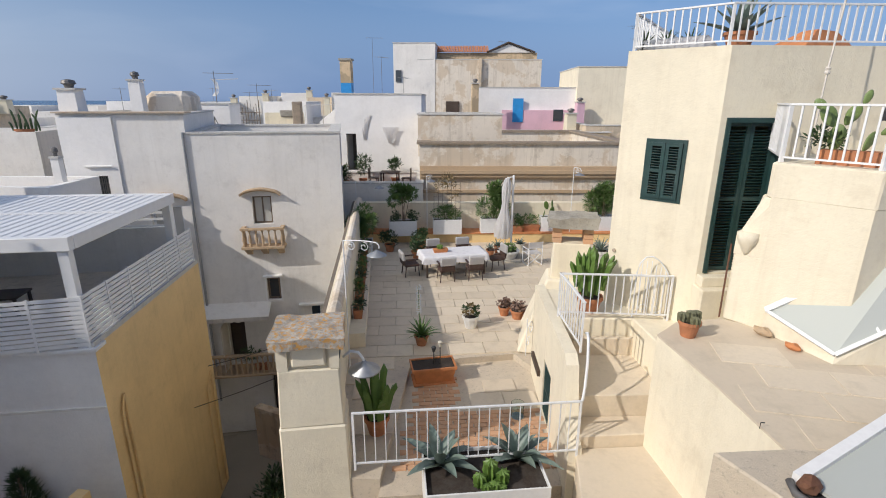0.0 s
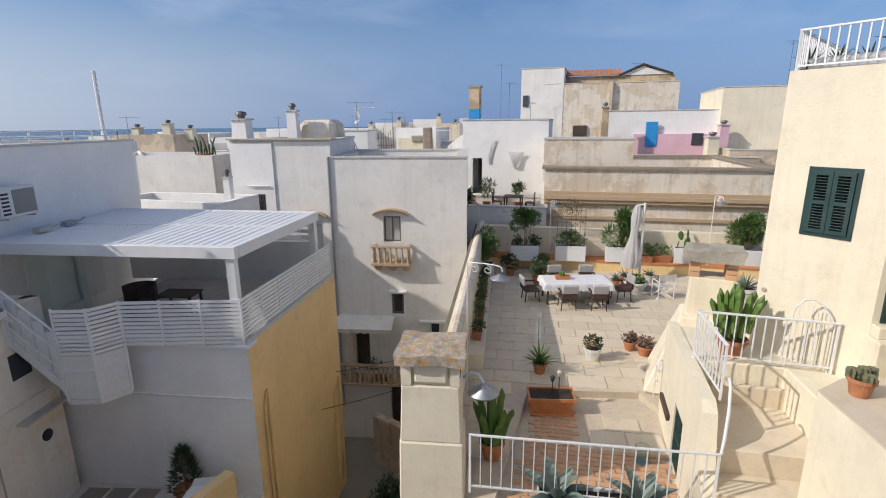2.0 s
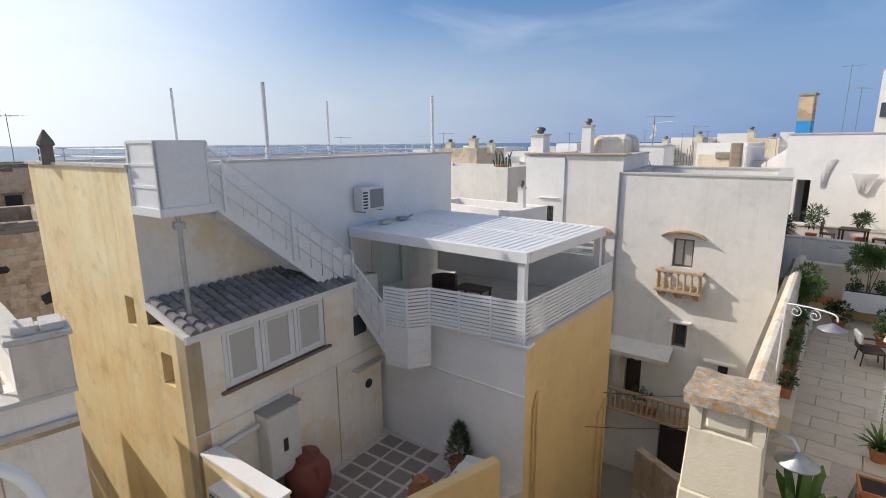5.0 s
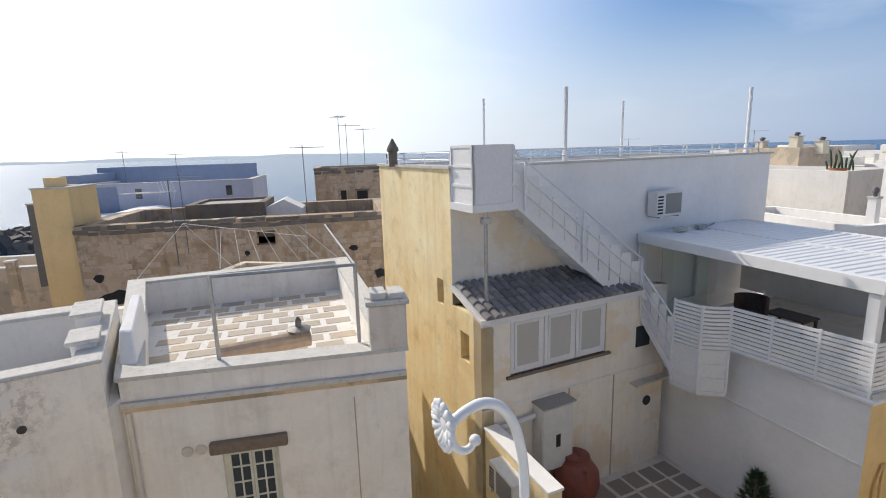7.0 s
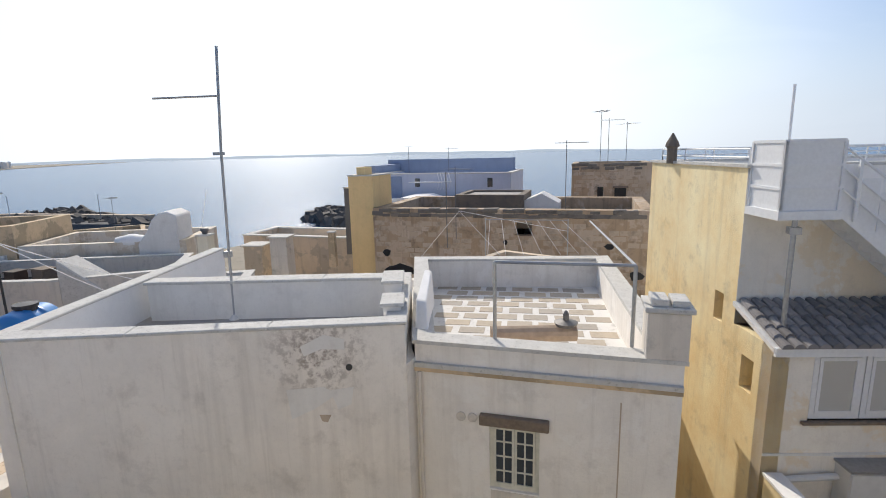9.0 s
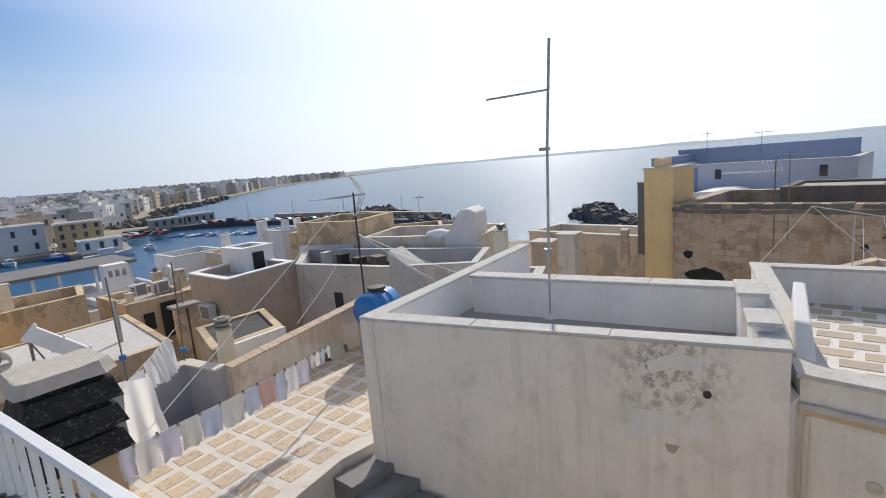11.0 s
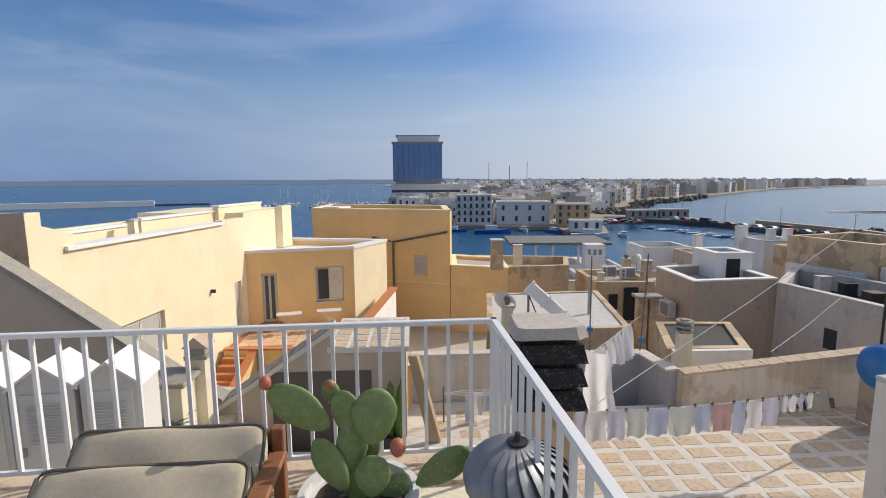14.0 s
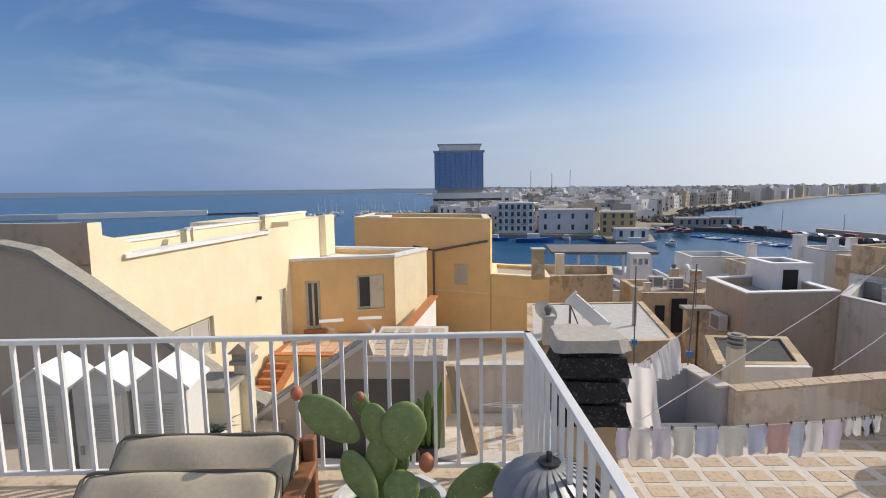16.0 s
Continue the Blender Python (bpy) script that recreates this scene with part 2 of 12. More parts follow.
_near = _range(_n, _l, _d.outputs["Value"], 0.25, 0.95, 1.0, 0.0)
_mask = _n.new("ShaderNodeMath")
_mask.operation = "MULTIPLY"
_l.new(_near, _mask.inputs[0])
_l.new(_range(_n, _l, _noise(_n, _l, _v, 6.5, 9, 0.75), 0.47, 0.58, 0.0, 0.75), _mask.inputs[1])
_b = _n["Principled BSDF"]
_old = _b.inputs["Base Color"].links[0].from_socket
_l.new(_mixc(_n, _l, _mask.outputs["Value"], _old, (0.27, 0.21, 0.16)), _b.inputs["Base Color"])
OLD_CREAM = stucco("old_cream_limewash", (0.92, 0.86, 0.76), (0.46, 0.39, 0.31), 0.22, 0.25, (0.84, 0.73, 0.57), 0.1)
# white limewash with the lilac tone of its shade put into the colour
SHADE_LILAC_WALL = stucco("shade_tinted_white_limewash", (0.62, 0.64, 0.72), (0.4, 0.4, 0.44), 0.2, 0.2)
YELLOW_BRIGHT = stucco("bright_yellow_render", (0.98, 0.665, 0.31), (0.5, 0.36, 0.18), 0.1, 0.1)
YELLOW_OLD = stucco("sun_bleached_yellow_render", (0.93, 0.81, 0.52), (0.34, 0.27, 0.17), 0.4, 0.4, tint=(0.94, 0.68, 0.32))
PALE_YELLOW = stucco("pale_yellow_render", (0.93, 0.805, 0.56), (0.5, 0.4, 0.26), 0.1, 0.1)
OCHRE = stucco("bare_ochre_render", (0.70, 0.53, 0.34), (0.22, 0.17, 0.11), 0.5, 0.45, (0.44, 0.34, 0.22), 0.12)
BEIGE = stucco("sandy_render", (0.70, 0.57, 0.42), (0.24, 0.20, 0.15), 0.5, 0.4, (0.5, 0.42, 0.32), 0.1)
WEATHERED = stucco("weathered_pale_render", (0.80, 0.72, 0.61), (0.27, 0.20, 0.13), 0.5, 0.55, (0.66, 0.55, 0.42), 0.12)
TAUPE = stucco("taupe_render", (0.55, 0.46, 0.36), (0.30, 0.25, 0.20), 0.15, 0.12)
# blue-grey cement, its colour moved partway towards the bluish shade on it
BLUE_GREY = stucco("shade_blued_grey_cement", (0.46, 0.46, 0.49), (0.3, 0.28, 0.27), 0.3, 0.3)
GREY_RENDER = stucco("grey_cement_render", (0.56, 0.45, 0.34), (0.12, 0.11, 0.1), 0.5, 0.4)
PALE_GREY = stucco("pale_grey_render", (0.72, 0.66, 0.58), (0.2, 0.19, 0.17), 0.5, 0.45)
RUIN = stucco("old_sandstone", (0.58, 0.48, 0.37), (0.11, 0.09, 0.07), 0.72, 0.7, (0.44, 0.32, 0.21), 0.16, (0.56, 0.40, 0.27), 2.4)
RUIN_DARK = stone("blackened_sandstone", (0.24, 0.19, 0.14), (0.15, 0.13, 0.11), (0.05, 0.05, 0.05), 1.4)
TUFA = stone("lichened_tufa", (0.62, 0.57, 0.49), (0.24, 0.20, 0.16), (0.05, 0.045, 0.04), 9.0, (0.58, 0.31, 0.09))
OLD_STONE = stone("browned_limestone", (0.36, 0.29, 0.22), (0.26, 0.21, 0.16), (0.10, 0.08, 0.06), 3.0)
TUFA_GREY = stone("weathered_grey_tufa", (0.42, 0.39, 0.33), (0.30, 0.28, 0.24), (0.07, 0.065, 0.06), 8.0)
BALUSTER_STONE = stone("sandstone_baluster", (0.56, 0.40, 0.25), (0.48, 0.36, 0.24), (0.25, 0.19, 0.13), 12.0)
COPING = stone("cement_coping", (0.66, 0.64, 0.60), (0.54, 0.52, 0.48), (0.22, 0.2, 0.18), 5.0)
ROOF_GREY = stone("roof_screed", (0.46, 0.43, 0.39), (0.38, 0.35, 0.32), (0.15, 0.14, 0.13), 1.2)
ROOF_WHITE = stone("limewashed_roof", (0.80, 0.78, 0.74), (0.72, 0.69, 0.65), (0.35, 0.33, 0.3), 1.3)
PAVING = pieces("limestone_paving", (0.72, 0.62, 0.48), (0.64, 0.54, 0.41), 0.85, (0.30, 0.25, 0.18), 0.4, 2.5)
GROUT = stone("pale_grout", (0.62, 0.53, 0.41), (0.54, 0.46, 0.36), (0.25, 0.22, 0.17), 5.0)
CHIANCHE = pieces("terrace_stone_slab", (0.66, 0.52, 0.37), (0.58, 0.46, 0.34), 0.85, (0.26, 0.15, 0.08), 1.0, 13.0)
CHIANCHE_OLD = pieces("worn_roof_slab", (0.54, 0.45, 0.34), (0.42, 0.38, 0.33), 0.85, (0.25, 0.2, 0.15), 0.6, 7.0)
FELT = plain("black_roof_felt", (0.075, 0.07, 0.066), 0.9, 0, 0.4, 6.0, 0.2)
CHIANCHE_GREY = pieces("grey_courtyard_slab", (0.36, 0.29, 0.24), (0.30, 0.26, 0.23), 0.8, (0.18, 0.15, 0.13), 0.3, 5.0)
WHITE_GROUT = stone("limewashed_joints", (0.74, 0.69, 0.62), (0.64, 0.59, 0.52), (0.36, 0.31, 0.25), 2.2)
BRICK = pieces("terracotta_brick", (0.66, 0.38, 0.22), (0.54, 0.34, 0.21), 0.9, (0.36, 0.24, 0.16), 0.35, 6.0)
TERRACOTTA = plain("terracotta", (0.50, 0.20, 0.09), 0.8, 0, 0.3, 9.0, 0.2)
TERRACOTTA_ORANGE = plain("orange_terracotta", (0.62, 0.24, 0.09), 0.75, 0, 0.25, 7.0, 0.15)
ROOF_TILE = islands("grey_clay_roof_tile", (0.30, 0.28, 0.27), (0.16, 0.15, 0.145), 0.9, (0.06, 0.055, 0.05), 4.0)
WHITE_PAINT = plain("white_metal_paint", (0.80, 0.80, 0.79), 0.42, 0, 0.08, 16.0)
WHITE_ALU = plain("white_powder_coat", (0.82, 0.82, 0.81), 0.38, 0, 0.05, 5.0)
CREAM_WOOD = plain("cream_painted_wood", (0.70, 0.68, 0.58), 0.6, 0, 0.2, 9.0, 0.1)
GREEN_SHUTTER = plain("dark_green_paint", (0.016, 0.055, 0.052), 0.5, 0, 0.25, 9.0)
DARK_WOOD = plain("dark_stained_wood", (0.07, 0.045, 0.032), 0.6, 0, 0.3, 8.0, 0.2)
OLD_WOOD = plain("silvered_timber", (0.24, 0.18, 0.13), 0.85, 0, 0.35, 14.0, 0.3)
TEAK = plain("teak", (0.32, 0.13, 0.055), 0.5, 0, 0.3, 18.0, 0.15)
RUST = plain("rusty_iron", (0.20, 0.09, 0.05), 0.8, 0.2, 0.4, 20.0, 0.2)
STEEL = plain("galvanised_steel", (0.42, 0.43, 0.44), 0.45, 0.7, 0.2, 14.0)
DARK_STEEL = plain("tarnished_antenna_metal", (0.20, 0.19, 0.18), 0.55, 0.5, 0.3, 20.0)
BLACK = plain("black_plastic", (0.025, 0.025, 0.028), 0.5, 0, 0.3, 10.0)
DARK_VOID = plain("unlit_interior", (0.03, 0.028, 0.026), 0.9, 0, 0.3, 2.0)
PLASTIC_WHITE = plain("white_plastic", (0.74, 0.73, 0.70), 0.5, 0, 0.1, 6.0)
PLASTIC_BEIGE = plain("yellowed_plastic", (0.62, 0.58, 0.48), 0.55, 0, 0.2, 6.0)
TANK_BLUE = plain("blue_polyethylene", (0.02, 0.20, 0.52), 0.35, 0, 0.15, 4.0)
BRIGHT_BLUE = plain("bright_blue_paint", (0.02, 0.30, 0.70), 0.6, 0, 0.15, 4.0)
BLUE_WALL = stucco("blue_limewash", (0.32, 0.38, 0.50), (0.2, 0.22, 0.3), 0.3, 0.3)
PINK_WALL = stucco("pink_limewash", (0.78, 0.50, 0.58), (0.5, 0.4, 0.42), 0.2, 0.2)
def linen(name, col, vary=0.1, scale=12.0):
    """Thin cotton: half of the light goes through it."""
    m = plain(name, col, 0.9, 0, vary, scale)
    n, l = m.node_tree.nodes, m.node_tree.links
    b = next(q for q in n if q.type == "BSDF_PRINCIPLED")
    out = next(q for q in n if q.type == "OUTPUT_MATERIAL")
    tr, mx = n.new("ShaderNodeBsdfTranslucent"), n.new("ShaderNodeMixShader")
    tr.inputs["Color"].default_value = (*col, 1)
    mx.inputs["Fac"].default_value = 0.5
    l.new(b.outputs["BSDF"], mx.inputs[1])
    l.new(tr.outputs["BSDF"], mx.inputs[2])
    l.new(mx.outputs["Shader"], out.inputs["Surface"])
    return m


LINEN = linen("white_cotton", (0.88, 0.87, 0.87), 0.08, 10.0)
for _m in (LINEN,):
    _n, _l = _m.node_tree.nodes, _m.node_tree.links
    _t = _n.new("ShaderNodeBsdfTranslucent")
    _t.inputs["Color"].default_value = (0.86, 0.85, 0.84, 1)
    _x = _n.new("ShaderNodeMixShader")
    _x.inputs["Fac"].default_value = 0.6
    _l.new(_n["Principled BSDF"].outputs["BSDF"], _x.inputs[1])
    _l.new(_t.outputs["BSDF"], _x.inputs[2])
    _l.new(_x.outputs["Shader"], _n["Material Output"].inputs["Surface"])
LINEN_BLUE = linen("pale_blue_cotton", (0.70, 0.74, 0.84), 0.2)
LINEN_PINK = linen("pale_pink_cotton", (0.76, 0.58, 0.56), 0.2)
CUSHION = plain("taupe_cushion_cloth", (0.56, 0.48, 0.35), 0.92, 0, 0.14, 40.0, 0.25)
WICKER = plain("brown_wicker", (0.075, 0.038, 0.028), 0.65, 0, 0.4, 60.0, 0.6)
SOIL = plain("potting_soil", (0.05, 0.036, 0.026), 0.95, 0, 0.4, 30.0, 0.6)
GLASS_DARK = glass_pane("window_glass")
GLASS_GREY = glass_pane("curtained_window_glass", (0.52, 0.51, 0.47), 0.1)
GLASS_CLEAR = clear_glass("clear_glass")
SKYLIGHT_GLASS = glass_pane("frosted_skylight_glass", (0.48, 0.50, 0.46), 0.18)
LEAF_OLEANDER = leaf("oleander_leaf", (0.085, 0.165, 0.04), (0.14, 0.22, 0.06))
LEAF_DARK = leaf("dark_shrub_leaf", (0.035, 0.075, 0.025), (0.065, 0.11, 0.038))
LEAF_DRY = leaf("dry_climber_leaf", (0.16, 0.13, 0.05), (0.28, 0.18, 0.08))
CACTUS_GREEN = leaf("cactus_skin", (0.10, 0.19, 0.035), (0.14, 0.23, 0.05), 0.5)
AGAVE = leaf("blue_agave_leaf", (0.16, 0.22, 0.19), (0.22, 0.27, 0.22), 0.5)
PRICKLY = plain("prickly_pear_skin", (0.20, 0.28, 0.09), 0.5, 0, 0.3, 30.0, 0.2)
FRUIT = plain("prickly_pear_fruit", (0.55, 0.16, 0.08), 0.5, 0, 0.35, 30.0)

# ---- mesh helpers ----


def P2(p):
    return Vector((p[0], p[1], 0.0))


def box(bm, x0, x1, y0, y1, z0, z1, m=None):
    v = [Vector((x, y, z)) for z in (z0, z1) for y in (y0, y1) for x in (x0, x1)]
    if m is not None:
        v = [m @ q for q in v]
    b = [bm.verts.new(q) for q in v]
    for f in ((0, 2, 3, 1), (4, 5, 7, 6), (0, 1, 5, 4), (1, 3, 7, 5), (3, 2, 6, 7), (2, 0, 4, 6)):
        bm.faces.new([b[i] for i in f])


def prism(bm, pts, z0, z1, m=None, top=None):
    """An upright block over a plan; top: its plan at the upper end, if it tapers."""
    lo = [Vector((p[0], p[1], z0)) for p in pts]
    hi = [Vector((p[0], p[1], z1)) for p in (top or pts)]
    if m is not None:
        lo, hi = [m @ q for q in lo], [m @ q for q in hi]
    lo, hi = [bm.verts.new(q) for q in lo], [bm.verts.new(q) for q in hi]
    k = len(pts)
    bm.faces.new(hi)
    bm.faces.new(lo[::-1])
    for i in range(k):
        j = (i + 1) % k
        bm.faces.new((lo[i], lo[j], hi[j], hi[i]))


def solid(bm, low, high):
    """A closed hexahedron-like solid between two loops of 3D points."""
    lo, hi = [bm.verts.new(Vector(p)) for p in low], [bm.verts.new(Vector(p)) for p in high]
    k = len(lo)
    bm.faces.new(hi)
    bm.faces.new(lo[::-1])
    for i in range(k):
        j = (i + 1) % k
        bm.faces.new((lo[i], lo[j], hi[j], hi[i]))


def tube(bm, path, r, seg=8, closed=False, taper=None):
    path = [Vector(p) for p in path]
    rings = []
    k = len(path)
    for i, p in enumerate(path):
        a = path[(i - 1) % k] if (i > 0 or closed) else p
        b = path[(i + 1) % k] if (i < k - 1 or closed) else p
        d = (b - a).normalized()
        up = Vector((0, 0, 1)) if abs(d.z) < 0.95 else Vector((1, 0, 0))
        s = d.cross(up).normalized()
        u = s.cross(d)
        rr = r if taper is None else r * (1 + (taper - 1) * i / max(1, k - 1))
        rings.append([bm.verts.new(p + rr * (math.cos(q) * s + math.sin(q) * u)) for q in (2 * math.pi * j / seg for j in range(seg))])
    for i in range(k if closed else k - 1):
        a, b = rings[i], rings[(i + 1) % k]
        for j in range(seg):
            bm.faces.new((a[j], a[(j + 1) % seg], b[(j + 1) % seg], b[j]))
    if not closed:
        bm.faces.new(rings[0][::-1])
        bm.faces.new(rings[-1])


def lathe(bm, profile, seg=16, m=None, flute=0.0):
    """A body of revolution about z from (radius, height) pairs."""
    rings = []
    for r, z in profile:
        ring = []
        for j in range(seg):
            q = 2 * math.pi * j / seg
            rr = max(r, 1e-4) * (1 + flute * (j % 2))
            p = Vector((rr * math.cos(q), rr * math.sin(q), z))
            ring.append(bm.verts.new(m @ p if m is not None else p))
        rings.append(ring)
    for a, b in zip(rings, rings[1:]):
        for j in range(seg):
            bm.faces.new((a[j], a[(j + 1) % seg], b[(j + 1) % seg], b[j]))
    bm.faces.new(rings[0][::-1])
    bm.faces.new(rings[-1])


def blob(bm, centre, rx, ry, rz, m=None, sub=2, rough=0.0, seed=0):
    made = bmesh.ops.create_icosphere(bm, subdivisions=sub, radius=1.0)["verts"]
    for v in made:
        p = v.co.copy()
        k = 1 + rough * noise.noise(p * 2.3 + Vector((seed * 3.1, seed, 0)))
        p = Vector((p.x * rx * k, p.y * ry * k, p.z * rz * k)) + Vector(centre)
        v.co = m @ p if m is not None else p


def finish(bm, smooth=False, bevel=0.0, jitter=0.0):
    bmesh.ops.recalc_face_normals(bm, faces=bm.faces)
    if bevel:
        bmesh.ops.bevel(bm, geom=[e for e in bm.edges if len(e.link_faces) == 2 and e.calc_face_angle(0) > 0.6], offset=bevel, segments=1, affect="EDGES", profile=0.6)
    if jitter:
        for v in bm.verts:
            v.co += jitter * noise.noise_vector(v.co * 3.0)
    for f in bm.faces:
        f.smooth = smooth


def mesh_of(bm, name, material, smooth=False, bevel=0.0, jitter=0.0):
    finish(bm, smooth, bevel, jitter)
    me = bpy.data.meshes.new(name)
    bm.to_mesh(me)
    bm.free()
    me.materials.append(material)
    return me


def part(name, bm, material, parent, label="", m=None, smooth=False, bevel=0.0, jitter=0.0):
    ob = new(name, mesh_of(bm, name, material, smooth, bevel, jitter))
    ob.parent = parent
    if m is not None:
        ob.matrix_local = m
    if label:
        tagged(ob, label)
    return ob


def piece(name, mesh, parent, m):
    ob = new(name, mesh)
    ob.parent = parent
    ob.matrix_local = m
    return ob


def thing(name, label, category, group="", m=None):
    ob = new(name)
    ob.empty_display_size = 0.1
    if m is not None:
        ob.matrix_world = m
    return tagged(ob, label, category, group)


def single(name, bm, material, label, category, group="", m=None, smooth=False, bevel=0.0, jitter=0.0, kind=""):
    ob = new(name, mesh_of(bm, name, material, smooth, bevel, jitter))
    if m is not None:
        ob.matrix_world = m
    return tagged(ob, label, category, group, kind)


def structure(name, label, category, m=None):
    ob = thing(name, label, category, "", m)
    return tagged(ob, kind="structure")


def face(a, b, z=0.0):
    """The frame of a wall from a to b seen from outside, where b lies to the right: x along it, y into the house, z up."""
    d = (P2(b) - P2(a)).normalized()
    m = Matrix(((d.x, -d.y, 0, a[0]), (d.y, d.x, 0, a[1]), (0, 0, 1, z), (0, 0, 0, 1)))
    return m


def span(a, b):
    return (P2(b) - P2(a)).length


def wall_mesh(bm, length, z0, z1, thick, holes=(), m=None, slope=None):
    """A wall in its own frame with openings (x0, x1, z0, z1) cut through, and their reveals. slope: the top's height at the far end."""
    xs = sorted({0.0, length, *(h[0] for h in holes), *(h[1] for h in holes)})
    zs = sorted({z0, z1, *(max(z0, h[2]) for h in holes), *(h[3] for h in holes)})
    m = m or Matrix.Identity(4)

    def top(x, z):
        return z if slope is None or z < z1 - 1e-6 else z1 + (slope - z1) * x / length

    def quad(*ps):
        bm.faces.new([bm.verts.new(m @ Vector(p)) for p in ps])

    inside = lambda x, z: any(h[0] < x < h[1] and h[2] < z < h[3] for h in holes)  # noqa: E731
    for x0, x1 in zip(xs, xs[1:]):
        for a, b in zip(zs, zs[1:]):
            if inside((x0 + x1) / 2, (a + b) / 2):
                continue
            p, q = [(x0, a), (x1, a), (x1, top(x1, b)), (x0, top(x0, b))], None
            quad(*[(x, 0, z) for x, z in p])
            quad(*[(x, thick, z) for x, z in p[::-1]])
    for x0, x1, a, b in holes:
        a = max(a, z0)
        quad((x0, 0, a), (x0, thick, a), (x0, thick, b), (x0, 0, b))
        quad((x1, 0, a), (x1, 0, b), (x1, thick, b), (x1, thick, a))
        quad((x0, 0, b), (x0, thick, b), (x1, thick, b), (x1, 0, b))
        quad((x0, 0, a), (x1, 0, a), (x1, thick, a), (x0, thick, a))
    quad((0, 0, z0), (0, 0, top(0, z1)), (0, thick, top(0, z1)), (0, thick, z0))
    quad((length, 0, z0), (length, thick, z0), (length, thick, top(length, z1)), (length, 0, top(length, z1)))
    quad((0, 0, top(0, z1)), (length, 0, top(length, z1)), (length, thick, top(length, z1)), (0, thick, top(0, z1)))
    quad((0, 0, z0), (0, thick, z0), (length, thick, z0), (length, 0, z0))
    bmesh.ops.remove_doubles(bm, verts=bm.verts, dist=1e-4)


def inset(pts, d):
    """A plan drawn in by d on all sides (counter-clockwise plans)."""
    out, k = [], len(pts)
    for i in range(k):
        p, a, b = P2(pts[i]), P2(pts[i - 1]), P2(pts[(i + 1) % k])
        e, g = (p - a).normalized(), (b - p).normalized()
        n1, n2 = Vector((-e.y, e.x, 0)), Vector((-g.y, g.x, 0))
        s = (n1 + n2) / max(0.3, 1 + n1.dot(n2))
        q = p + s * d
        out.append((q.x, q.y))
    return out


def house(name, pts, z0, roof, parapet, label, wall_mat, holes=None, roof_mat=None, cope_mat=None, thick=0.3, cope=0.04, cope_h=0.06, category="house", mats=None, skip_cope=False):
    """A flat-roofed house: a wall a side, with its openings, a roof slab below the parapet and a coping on it. holes: {side: [(x0, x1, z0, z1)]}."""
    ob = thing(name, label, category)
    k = len(pts)
    if not holes and not mats and sum(pts[i - 1][0] * pts[i][1] - pts[i][0] * pts[i - 1][1] for i in range(k)) < 0:
        pts = pts[::-1]
    top = roof + parapet
    inner = inset(pts, thick)
    for i in range(k):
        a, b = pts[i], pts[(i + 1) % k]
        bm = bmesh.new()
        hs = (holes or {}).get(i, [])
        if hs:
            wall_mesh(bm, span(a, b), z0, top, thick, hs, face(a, b))
        else:
            solid(bm, [(*a, z0), (*b, z0), (*inner[(i + 1) % k], z0), (*inner[i], z0)], [(*a, top), (*b, top), (*inner[(i + 1) % k], top), (*inner[i], top)])
        part("wall", bm, (mats or {}).get(i, wall_mat), ob)
    bm = bmesh.new()
    prism(bm, inset(pts, thick - 0.02), roof - 0.25, roof)
    part("roof", bm, roof_mat or ROOF_GREY, ob)
    if not skip_cope:
        outer, inn = inset(pts, -cope), inset(pts, thick + cope)
        for i in range(k):
            j = (i + 1) % k
            bm = bmesh.new()
            solid(bm, [(*outer[i], top), (*outer[j], top), (*inn[j], top), (*inn[i], top)], [(*outer[i], top + cope_h), (*outer[j], top + cope_h), (*inn[j], top + cope_h), (*inn[i], top + cope_h)])
            part("coping", bm, cope_mat or COPING, ob)
    return ob


def block(name, x, y, z0, w, d, h, yaw, label, wall_mat, parapet=0.5, **kw):
    """A house over a turned rectangle about (x, y)."""
    c, s = math.cos(radians(yaw)), math.sin(radians(yaw))
    pts = [(x + c * u - s * v, y + s * u + c * v) for u, v in ((-w / 2, -d / 2), (w / 2, -d / 2), (w / 2, d / 2), (-w / 2, d / 2))]
    return house(name, pts, z0, z0 + h - parapet, parapet, label, wall_mat, **kw), pts


